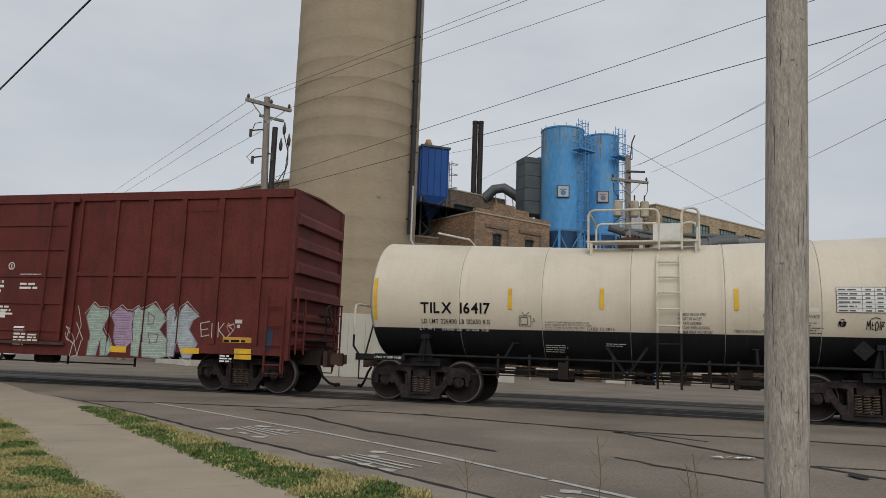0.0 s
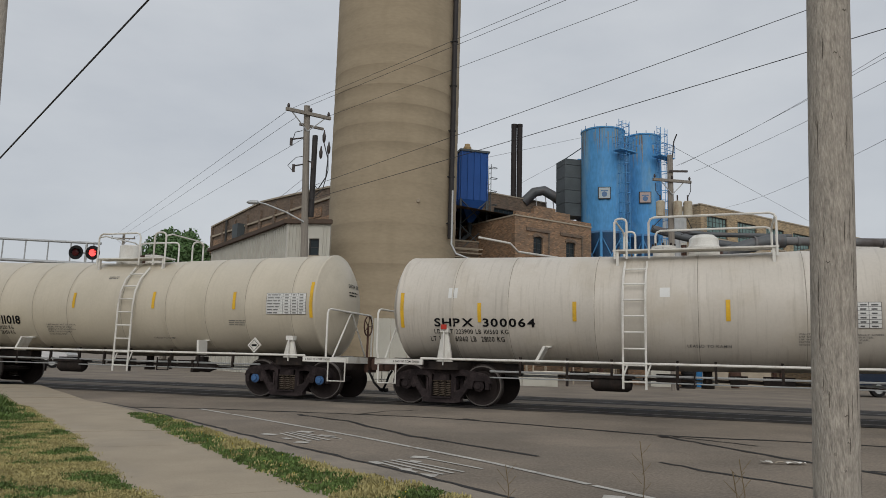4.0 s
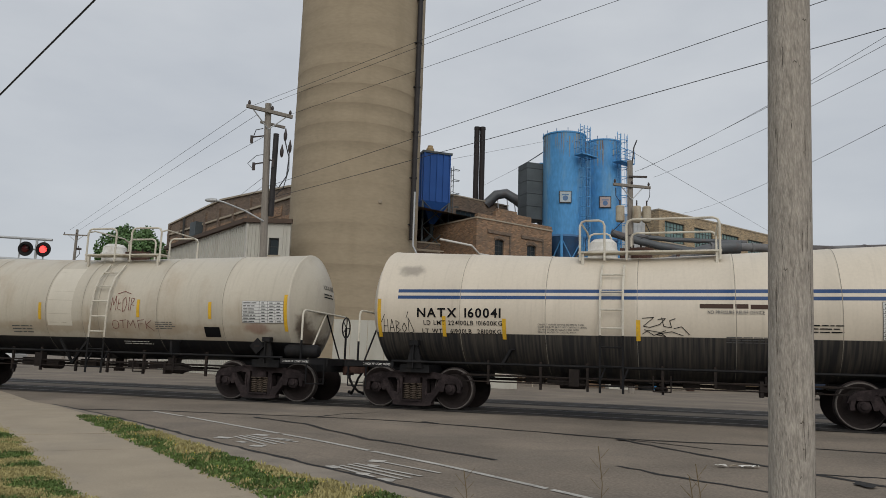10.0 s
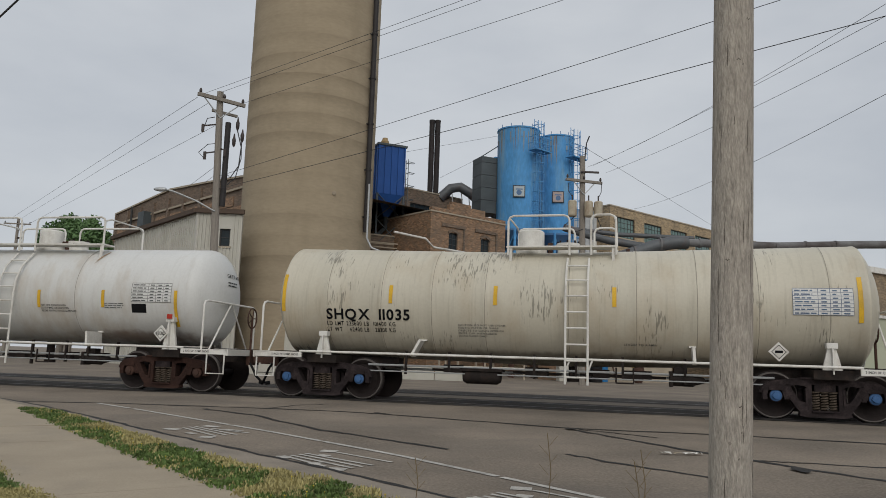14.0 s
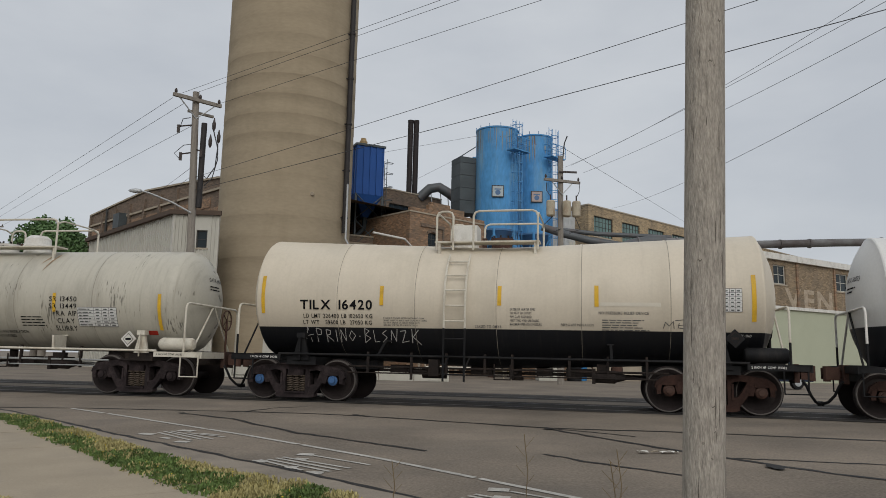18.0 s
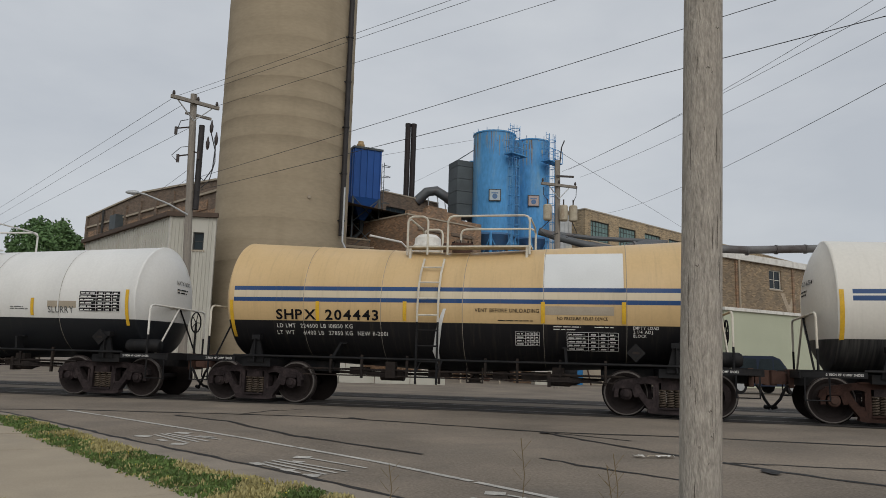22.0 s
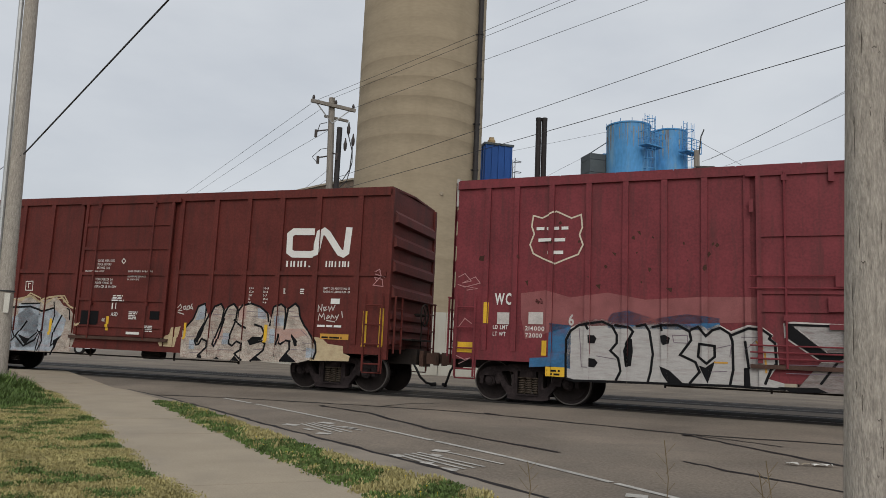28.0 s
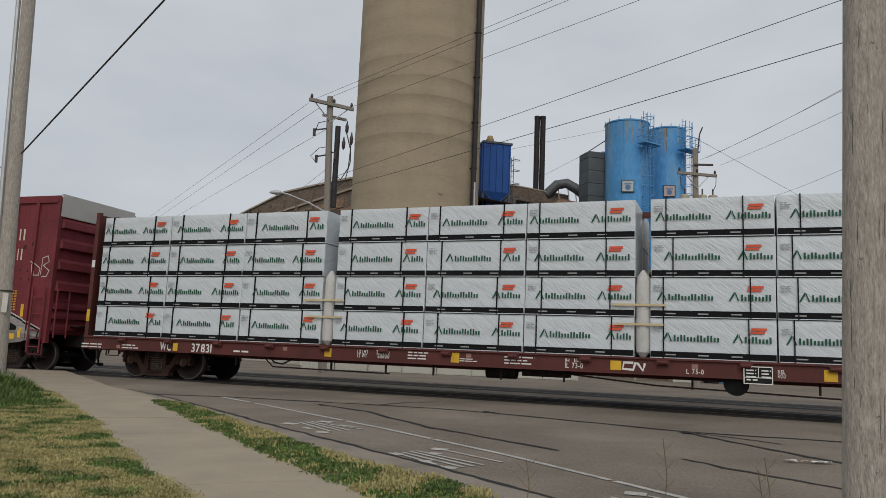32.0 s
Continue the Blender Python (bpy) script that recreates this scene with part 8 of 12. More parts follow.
CNS.fill("graffiti", INK, ((5.29, 1.32), (5.48, 1.14), (5.49, 1.03), (5.42, 1.02), (5.29, 1.25)), 2)
CNS.fill("graffiti", INK, ((2.6, 0.62), (2.72, 0.71), (2.79, 0.61)), 2)
CNS.fill("graffiti", INK, ((3.12, 0.62), (3.22, 0.67), (3.3, 0.61)), 2)
CNS.fill("graffiti", INK, ((3.62, 0.59), (3.74, 0.73), (3.9, 0.59)), 2)
CNS.fill("graffiti", INK, ((4.19, 0.61), (4.36, 0.73), (4.54, 0.63)), 2)
CNS.fill("graffiti", INK, ((5.03, 0.63), (5.23, 0.83), (5.51, 0.63)), 2)
CNS.line("graffiti_outline", DUSK, 0.012, [((2.99, 1.86), (3.24, 1.85)), ((2.98, 1.74), (3.26, 1.73)), ((3.44, 1.87), (3.67, 1.86)), ((3.42, 1.75), (3.67, 1.74)), ((3.92, 1.92), (3.94, 1.64)), ((4, 1.84), (4.44, 1.82)), ((4.04, 1.72), (4.55, 1.72)), ((2.58, 1.77), (2.75, 1.76)), ((4.9, 1.97), (4.91, 1.62)), ((4.82, 1.85), (5.05, 1.85)), ((5.2, 1.86), (5.42, 1.85)), ((5.24, 1.75), (5.5, 1.74)), ((2.96, 1.42), (3.13, 0.94)), ((3.25, 1.18), (3.49, 1.18)), ((4.36, 1.57), (4.37, 1.34)), ((4.67, 1.27), (4.86, 1.26)), ((5.57, 1.41), (5.79, 1.23)), ((5.35, 0.94), (5.75, 0.93)), ((2.22, 1.15), (2.51, 1.15)), ((2.26, 0.95), (2.51, 0.95)), ((3.97, 1.32), (4.13, 1.32)), ((4.28, 0.9), (4.55, 0.9))], 2)
CNS.line("graffiti_outline", DUSK, 0.012, [((5.64, 1.11), (5.93, 1.09)), ((3.22, 0.86), (3.7, 0.85)), ((2.35, 0.75), (2.77, 0.74))], 2)
CNS.fill("graffiti", PASTEL_BLUE, ((-5.72, 1.47), (-5.28, 1.53), (-4.85, 1.21), (-4.8, 0.66), (-5.63, 0.55)), 1)
CNS.fill("graffiti", PASTEL_BLUE, ((-3.61, 1.89), (-2.82, 1.9), (-2.74, 0.68), (-3.51, 0.66)), 1)
CNS.fill("graffiti", PASTEL_GREEN, ((-4.61, 0.89), (-4.28, 0.95), (-4.31, 0.63), (-4.58, 0.62)), 1)
CNS.line("graffiti_outline", INK, 0.04, [((-4.52, 1.73), (-4.35, 1.69), (-4.15, 1.87), (-3.93, 1.92), (-3.81, 1.7)), ((-4.32, 1.04), (-3.97, 1.1), (-3.83, 1.01), (-3.93, 0.6)), ((-3.78, 1.98), (-3.8, 1.65), (-3.68, 1.11), (-3.59, 0.93), (-3.69, 0.83), (-3.85, 0.87)), ((-3.5, 1.88), (-2.77, 1.91), (-2.81, 1.72), (-2.75, 1.58)), ((-3.43, 1), (-3.16, 0.76), (-3.01, 0.92), (-2.77, 1.09)), ((-2.83, 1.29), (-2.74, 1.13), (-2.61, 1.09), (-2.57, 0.87), (-2.68, 0.6)), ((-2.32, 1.95), (-2.24, 1.59), (-2.32, 1.32)), ((-1.83, 1.78), (-1.68, 1.74), (-1.64, 1.47)), ((-5.73, 1.52), (-5.34, 1.66), (-5.21, 1.72), (-4.83, 2.15))], 2)
CNS.fill("graffiti", INK, ((-5.36, 1.67), (-5.23, 1.68), (-4.86, 1.3), (-4.8, 1.19), (-4.94, 1.21)), 2)
CNS.fill("graffiti", INK, ((-5.29, 1.11), (-5.22, 1.12), (-5.14, 0.99), (-4.97, 0.97), (-4.82, 1.14), (-4.76, 0.89), (-4.92, 0.77), (-5.19, 0.87)), 2)
CNS.fill("graffiti", INK, ((-3.41, 1.01), (-3.14, 0.92), (-2.99, 0.92), (-3.16, 0.76)), 2)
CNS.fill("graffiti", INK, ((-2.17, 0.88), (-1.86, 1.06), (-2, 0.89), (-2.1, 0.62)), 2)
CNS.line("graffiti_outline", CREAMSPRAY, 0.035, [((-6.1, 1.75), (-5.83, 1.97), (-5.49, 2.05), (-5.2, 1.89), (-4.94, 2.14), (-4.71, 2.1), (-4.48, 1.99), (-4.23, 2.18), (-3.83, 2.01), (-3.51, 1.97), (-3.21, 2.19), (-2.84, 2.06), (-2.62, 1.9), (-2.28, 2.12), (-1.97, 2.13), (-1.81, 1.94)), ((-5.65, 1.9), (-5.37, 1.96), (-5.3, 1.77), (-5.58, 1.74)), ((-4.49, 2.11), (-4.22, 2.06), (-4.31, 1.88)), ((-3.36, 2.07), (-3.1, 2.1), (-2.93, 1.99)), ((-2.22, 2.04), (-2.02, 2.07), (-1.96, 1.96))], 2)
CNS.line("graffiti_tag", CHALK, 0.025, [((1.87, 1.89), (1.95, 1.97), (1.99, 1.89), (1.89, 1.8), (2.01, 1.82)), ((2.05, 1.91), (2.07, 1.84), (2.13, 1.86), (2.11, 1.93), (2.05, 1.91)), ((2.17, 1.93), (2.16, 1.84), (2.24, 1.86), (2.23, 1.94), (2.17, 1.93)), ((2.29, 1.96), (2.27, 1.88), (2.34, 1.86), (2.29, 1.96), (2.31, 1.99)), ((1.89, 1.76), (2.08, 1.72)), ((5.99, 1.88), (5.99, 2.03), (6.08, 1.9), (6.09, 2.05)), ((6.15, 1.91), (6.13, 1.98), (6.2, 1.99), (6.16, 1.9), (6.23, 1.93)), ((6.27, 2), (6.3, 1.9), (6.35, 2.01), (6.39, 1.92), (6.44, 2.04)), ((6.01, 1.67), (6.03, 1.82), (6.1, 1.74), (6.15, 1.84), (6.18, 1.69)), ((6.23, 1.72), (6.27, 1.79), (6.32, 1.76), (6.25, 1.71)), ((6.35, 1.71), (6.37, 1.8), (6.44, 1.73)), ((6.47, 1.78), (6.51, 1.73), (6.56, 1.82), (6.49, 1.68)), ((6.63, 1.89), (6.66, 1.75)), ((6.24, 1.67), (6.46, 1.64))], 2)
CNS.line("graffiti_tag", PINKCHALK, 0.02, [((7.45, 2.86), (7.56, 2.92), (7.63, 2.77), (7.5, 2.64), (7.44, 2.73), (7.64, 2.68), (7.67, 2.51), (7.41, 2.54), (7.53, 2.66)), ((7.48, 2.8), (7.71, 2.73))], 2)

# maroon box car: shield, bold silver letters, a longer piece towards its tail
WCS.line("emblem", PALEINK, 0.034, [((-5.99, 4.12), (-5.78, 4.06), (-5.56, 4.17), (-5.47, 4.2), (-5.38, 4.16), (-5.13, 4.04), (-4.92, 4.11), (-4.89, 3.83), (-4.95, 3.67), (-4.87, 3.45), (-4.97, 3.24), (-5.21, 3.15), (-5.48, 3.04), (-5.76, 3.16), (-5.97, 3.27), (-6.05, 3.47), (-5.96, 3.71), (-6.02, 3.88), (-5.99, 4.12))], 2)
WCS.rows(WHITEINK, -5.91, 3.79, 0.91, 1, 0.120)
WCS.rows(WHITEINK, -5.86, 3.53, 0.81, 1, 0.130)
WCS.rows(WHITEINK, -5.65, 3.25, 0.37, 1, 0.140)
WCS.text("WC", WHITEINK, -6.83, 2.14, 0.240, 0.42)
WCS.bars(CHALK, [(-6.76, 1.7, -6.48, 1.96), (-6.04, 1.72, -5.71, 1.98)])
WCS.text("LD LMT", WHITEINK, -6.85, 1.59, 0.090, 0.36)
WCS.text("214000", WHITEINK, -6.11, 1.58, 0.090, 0.45)
WCS.text("LT WT", WHITEINK, -6.85, 1.44, 0.090, 0.31)
WCS.text("72000", WHITEINK, -6.1, 1.43, 0.090, 0.39)
WCS.text("6", CHALK, -5.15, 1.72, 0.220, 0.15)
WCS.panel("reflector_panel", YELLOW, -7.68, -7.32, 1.05, 1.28, 3)
WCS.panel("reflector_panel", YELLOW, -7.07, -6.97, 1.71, 2.18, 3)
WCS.panel("reflector_panel", YELLOW, -5.73, -5.61, 1.05, 1.37, 3)
WCS.panel("reflector_panel", YELLOW, -5.62, -5.21, 0.62, 0.82, 3)
WCS.rows(INK, -5.59, 0.72, 0.36, 2, 0.075)
WCS.fill("faded_band", FADED, ((-6.23, 2.39), (-5.67, 2.46), (-5.12, 2.31), (-4.33, 2.42), (-3.56, 2.28), (-2.43, 2.35), (-1.36, 2.35), (-1.37, 1.87), (-5.1, 1.69), (-6.1, 1.39), (-6.21, 1.84)), 0)
WCS.fill("graffiti", SPRAYBLUE, ((-5.57, 1.41), (-5.56, 1.75), (-5.1, 1.71), (-5.09, 0.8), (-5.54, 0.83), (-5.99, 0.79), (-5.98, 0.99), (-5.58, 1.02)), 0)
WCS.fill("graffiti", SPRAYBLUE, ((-4.32, 1.87), (-4.23, 1.99), (-3.89, 2.05), (-3.39, 1.89), (-2.75, 2), (-2.12, 1.93), (-2.12, 1.69), (-4.32, 1.67)), 0)
WCS.line("graffiti_tag", PINKCHALK, 0.018, [((-7.72, 2.75), (-7.57, 2.83), (-7.41, 2.66), (-7.63, 2.61), (-7.31, 2.75), (-7.19, 2.61), (-7.56, 2.52), (-7.73, 2.58)), ((-7.66, 2.55), (-7.25, 2.49), (-7.5, 2.45)), ((-7.67, 1.62), (-7.53, 1.81), (-7.37, 1.7)), ((-7.69, 0.97), (-7.49, 0.89), (-7.34, 0.94), (-7.63, 0.79))], 2)
WCS.fill("graffiti", SILVERPALE, ((-5.2, 1.42), (-5.1, 1.63), (-4.93, 1.75), (-4.75, 1.8), (-4.44, 1.84), (-4.19, 1.77), (-3.96, 1.76), (-3.83, 1.69), (-3.59, 1.79), (-3.44, 1.76), (-3.25, 1.8), (-2.91, 1.8), (-2.69, 1.73), (-2.5, 1.77), (-2.36, 1.68), (-2.15, 1.78), (-1.92, 1.65), (-1.6, 1.78), (-1.38, 1.76), (-1.19, 1.62), (-1.23, 1.55), (-1.12, 1.46), (-1.09, 1.04), (-1.25, 0.79), (-0.98, 0.72), (-0.98, 0.62), (-1.46, 0.62), (-1.91, 0.64), (-2.37, 0.62), (-2.84, 0.63), (-3.51, 0.6), (-4.11, 0.61), (-5.02, 0.58), (-5.18, 0.6)), 0)
WCS.line("graffiti_outline", CHALK, 0.055, [((-5.2, 1.42), (-5.1, 1.63), (-4.93, 1.75), (-4.75, 1.8), (-4.44, 1.84), (-4.19, 1.77), (-3.96, 1.76), (-3.83, 1.69), (-3.59, 1.79), (-3.44, 1.76), (-3.25, 1.8), (-2.91, 1.8), (-2.69, 1.73), (-2.5, 1.77), (-2.36, 1.68), (-2.15, 1.78), (-1.92, 1.65), (-1.6, 1.78), (-1.38, 1.76), (-1.19, 1.62), (-1.23, 1.55), (-1.12, 1.46), (-1.09, 1.04))], 0)
WCS.line("graffiti_outline", INK, 0.05, [((-5.18, 0.6), (-5.2, 1.4), (-5.1, 1.6), (-4.93, 1.72), (-4.79, 1.75), (-4.73, 1.65)), ((-4.79, 1.75), (-4.44, 1.81), (-4.23, 1.72), (-4.13, 1.54), (-4.13, 1.37), (-4.26, 1.21), (-4.09, 1.06), (-4.04, 0.8), (-4.13, 0.62)), ((-4.17, 1.74), (-3.88, 1.7), (-3.8, 1.62), (-3.93, 1.37), (-3.92, 0.91)), ((-3.73, 1.73), (-3.56, 1.77), (-3.47, 1.63), (-3.4, 1.17), (-3.44, 0.82), (-3.49, 0.63)), ((-3.41, 1.72), (-3.24, 1.76), (-3.23, 1.66)), ((-3.24, 1.76), (-2.91, 1.77), (-2.69, 1.65), (-2.66, 1.48), (-2.87, 1.18), (-2.58, 1.05), (-2.5, 0.86), (-2.68, 0.64))], 2)
WCS.line("graffiti_outline", INK, 0.05, [((-2.66, 1.69), (-2.53, 1.75), (-2.38, 1.57), (-2.26, 1.69), (-2.11, 1.74), (-1.94, 1.63), (-1.89, 1.48), (-1.88, 0.93), (-1.94, 0.64)), ((-2.51, 1.37), (-2.53, 1.16), (-2.37, 1.03), (-2.22, 1.17), (-2.22, 1.38), (-2.51, 1.41)), ((-1.91, 1.6), (-1.6, 1.74), (-1.35, 1.72), (-1.2, 1.61), (-1.23, 1.55), (-1.13, 1.47), (-1.11, 1.08), (-1.21, 0.96), (-1.31, 0.7)), ((-1.66, 1.48), (-1.6, 0.98)), ((-5.18, 0.6), (-5.02, 0.56), (-3.51, 0.59), (-1.91, 0.62), (-1.46, 0.61), (-0.98, 0.61))], 2)
WCS.fill("graffiti", INK, ((-3.89, 1.48), (-3.82, 1.46), (-3.8, 1.22), (-3.83, 0.91), (-3.95, 0.91), (-3.99, 1.22)), 2)
WCS.fill("graffiti", INK, ((-3.27, 0.94), (-3.07, 0.86), (-2.82, 0.63), (-3.1, 0.61), (-3.21, 0.77)), 2)
WCS.fill("graffiti", INK, ((-3.26, 1.55), (-3.16, 1.57), (-3.07, 1.51), (-3.09, 1.4), (-3.2, 1.36), (-3.25, 1.44)), 2)
WCS.fill("graffiti", INK, ((-4.73, 1.52), (-4.6, 1.52), (-4.55, 1.45), (-4.59, 1.35), (-4.72, 1.35)), 2)
WCS.fill("graffiti", INK, ((-4.7, 1.04), (-4.58, 1.03), (-4.51, 0.95), (-4.58, 0.85), (-4.7, 0.86)), 2)
WCS.fill("graffiti", INK, ((-2.52, 0.99), (-2.39, 0.95), (-2.21, 1.09), (-2.35, 0.64)), 2)
WCS.fill("graffiti", INK, ((-1.69, 0.98), (-1.59, 0.98), (-1.57, 0.61), (-1.69, 0.6)), 2)
WCS.line("graffiti_outline", OCHRE, 0.035, [((-1.31, 1.29), (-1.29, 0.91)), ((-1.46, 1.49), (-1.35, 1.36)), ((-2.22, 1.06), (-1.99, 1.06))], 2)
WCS.line("graffiti_outline", DUSK, 0.014, [((-4.92, 1.66), (-4.85, 0.85), (-4.73, 0.85)), ((-3.02, 1.57), (-2.73, 1.57), (-2.73, 1.42), (-2.99, 1.42), (-3.02, 1.57)), ((-2.18, 1.34), (-1.91, 1.41), (-1.94, 1.18)), ((-2.29, 0.87), (-2, 0.9)), ((-4.54, 1.09), (-4.14, 1.04)), ((-1.73, 1.57), (-1.41, 1.57), (-1.67, 1.31))], 2)
WCS.fill("graffiti", SILVERDARK, ((-0.95, 1.59), (-0.96, 1.84), (-0.81, 1.87), (0.35, 1.83), (0.75, 2), (1.04, 2.16), (1.08, 2.1), (1.08, 1.7), (1.28, 1.99), (1.52, 2.09), (1.69, 2.19), (1.79, 2.29), (2.06, 2.35), (2.4, 2.4), (2.55, 2.4), (2.7, 2.28), (2.76, 2.11), (3.02, 2.1), (2.82, 2.1), (3.14, 2.1), (3.15, 2.37), (3.22, 2.44), (3.65, 2.49), (3.67, 2.3), (3.9, 2.32), (4.32, 2.32), (4.59, 2.23), (4.66, 2.16), (4.69, 1.92), (4.86, 1.91), (5.06, 1.81), (5.11, 2.21), (5.26, 2.19), (5.52, 2.03), (6.15, 1.78), (6.14, 1.33), (6.3, 1.2), (6.36, 1.65), (7.61, 1.16), (7.61, 0.98), (6.9, 0.8), (5.44, 0.65), (2.24, 0.63), (-0.13, 0.58), (-1.2, 0.62), (-0.76, 0.63), (-0.35, 1.15)), 0)
WCS.fill("graffiti", SILVER, ((-0.8, 1.8), (0.31, 1.78), (0.76, 1.94), (1, 2.09), (1, 1.62), (0.44, 1.48), (-0.27, 1.36)), 1)
WCS.fill("graffiti", SILVER, ((1.32, 1.93), (1.79, 2.09), (1.79, 1.8), (1.57, 1.32), (0.85, 1.34), (1.09, 1.66)), 1)
WCS.fill("graffiti", SILVER, ((3.23, 2.34), (3.57, 2.34), (3.56, 1.55), (3.23, 1.57)), 1)
WCS.fill("graffiti", SILVER, ((5.23, 2.06), (6.07, 1.71), (6.02, 1.52), (5.22, 1.67)), 1)
WCS.fill("graffiti", SILVER, ((4.02, 2.23), (4.55, 2.18), (4.33, 1.93), (3.98, 1.67)), 1)
WCS.fill("graffiti", SILVER, ((1.84, 1.45), (2.4, 2.2), (2.41, 1.66), (2.11, 1.23), (1.61, 0.9)), 1)
WCS.fill("graffiti", SILVER, ((6.42, 1.57), (7.5, 1.12), (7.5, 0.95), (6.5, 1.15)), 1)
WCS.line("graffiti_outline", CHALK, 0.035, [((-0.95, 1.59), (-0.96, 1.84), (-0.81, 1.87), (0.35, 1.83), (0.75, 2), (1.04, 2.16), (1.08, 2.1), (1.08, 1.7), (1.28, 1.99), (1.52, 2.09), (1.69, 2.19), (1.79, 2.29), (2.06, 2.35), (2.4, 2.4), (2.55, 2.4), (2.7, 2.28), (2.76, 2.11), (3.02, 2.1)), ((2.82, 2.1), (3.14, 2.1), (3.15, 2.37), (3.22, 2.44), (3.65, 2.49), (3.67, 2.3), (3.9, 2.32), (4.32, 2.32), (4.59, 2.23), (4.66, 2.16), (4.69, 1.92), (4.86, 1.91), (5.06, 1.81), (5.11, 2.21), (5.26, 2.19), (5.52, 2.03), (6.15, 1.78), (6.14, 1.33)), ((6.3, 1.2), (6.36, 1.65), (7.61, 1.16), (7.61, 0.98))], 1)
WCS.fill("graffiti", INK, ((-0.94, 1.82), (-0.8, 1.8), (-0.23, 1.32), (0.07, 1.33), (0.48, 1.51), (-0.09, 1.16), (-0.33, 1.16), (-0.93, 1.59)), 2)
WCS.fill("graffiti", INK, ((1.81, 2.23), (2.06, 2.26), (2.04, 2.16), (1.91, 1.88), (1.83, 1.74), (2.22, 1.81), (1.8, 1.47), (1.53, 1.17), (1.64, 1.44), (1.79, 1.8), (1.91, 2.12)), 2)
WCS.fill("graffiti", INK, ((2.65, 1.7), (2.72, 1.7), (2.43, 1.37), (2.13, 1.04), (2.11, 0.84), (1.84, 0.83), (2.41, 1.43)), 2)
WCS.fill("graffiti", INK, ((2.84, 1.41), (2.95, 1.26), (2.91, 1.07), (2.75, 1.06), (2.66, 1.17), (2.74, 1.31)), 2)
WCS.fill("graffiti", INK, ((4.56, 2.2), (4.64, 2.2), (4.66, 1.87), (4.28, 1.75), (3.97, 1.63), (4.38, 1.94)), 2)
WCS.fill("graffiti", INK, ((3.74, 1.29), (4.4, 1.45), (3.96, 1.06)), 2)
WCS.fill("graffiti", INK, ((3.89, 1.07), (4.18, 0.8), (4.2, 0.62), (4.13, 0.61), (3.96, 1)), 2)
WCS.fill("graffiti", INK, ((5.04, 0.91), (5.47, 1.28), (5.76, 1.12), (5.21, 0.97)), 2)
WCS.fill("graffiti", INK, ((5.13, 2.19), (5.21, 2.08), (5.2, 1.67), (5.05, 1.54), (4.92, 1.5), (5.09, 1.74)), 2)
WCS.fill("graffiti", INK, ((5.72, 1.1), (5.89, 1.39), (6.02, 1.52), (6.07, 1.73), (6.15, 1.73), (6.14, 1.29)), 2)
WCS.fill("graffiti", INK, ((5.49, 1.53), (6.02, 1.5), (5.86, 1.37)), 2)
WCS.fill("graffiti", INK, ((3.79, 2.04), (3.9, 1.96), (3.79, 1.81)), 2)
WCS.fill("graffiti", INK, ((0.98, 1.07), (1.21, 1.31), (1.16, 1.13), (0.82, 0.76), (0.6, 0.62), (0.82, 0.88)), 2)
WCS.fill("graffiti", INK, ((-1.11, 0.65), (-0.42, 0.67), (-0.25, 0.59), (-0.84, 0.56)), 2)
WCS.fill("graffiti", INK, ((6.4, 1.36), (6.7, 1.24), (6.69, 1.13), (6.4, 1.13)), 2)
WCS.line("graffiti_outline", INK, 0.045, [((-0.94, 1.83), (0.35, 1.81), (0.76, 1.96), (1.04, 2.12), (1.03, 1.66), (0.81, 1.38)), ((1.08, 1.7), (1.28, 1.96), (1.67, 2.09), (1.83, 2.21), (2.4, 2.31)), ((2.44, 2.32), (2.44, 1.74), (2.69, 1.71)), ((2.55, 2.36), (2.69, 2.21), (2.76, 2.02), (3.02, 2.04)), ((2.82, 2.03), (3.17, 2.05), (3.18, 2.35), (3.6, 2.36), (3.58, 1.58), (3.79, 1.77), (3.9, 1.96)), ((3.18, 2.06), (3.2, 1.53), (3.4, 1.05), (3.49, 0.89)), ((3.79, 2.26), (4.32, 2.28), (4.58, 2.21)), ((4.66, 1.86), (4.86, 1.87), (5.06, 1.73)), ((5.16, 2.16), (5.52, 1.98), (6.1, 1.74)), ((4.37, 0.97), (4.72, 1.27), (5.05, 1.54), (5.25, 1.59), (5.52, 1.36))], 2)
WCS.line("graffiti_outline", INK, 0.045, [((2.87, 1.67), (2.87, 1.46), (2.82, 1.4)), ((-0.36, 0.75), (-0.09, 1.14)), ((6.36, 1.6), (7.55, 1.14), (7.5, 0.95)), ((1.79, 1.76), (1.81, 0.87))], 2)
WCS.line("graffiti_outline", CHALK, 0.022, [((-0.78, 1.78), (-0.25, 1.33)), ((-0.93, 1.56), (-0.33, 1.14), (-0.12, 1.14), (0.24, 1.22)), ((5.23, 2.05), (6.05, 1.69)), ((3.96, 1.06), (4.4, 1.41)), ((2.76, 1.98), (2.78, 1.71)), ((1.56, 2.03), (1.57, 1.74)), ((5.21, 0.96), (5.76, 1.1)), ((5.05, 1.57), (5.25, 1.54))], 2)
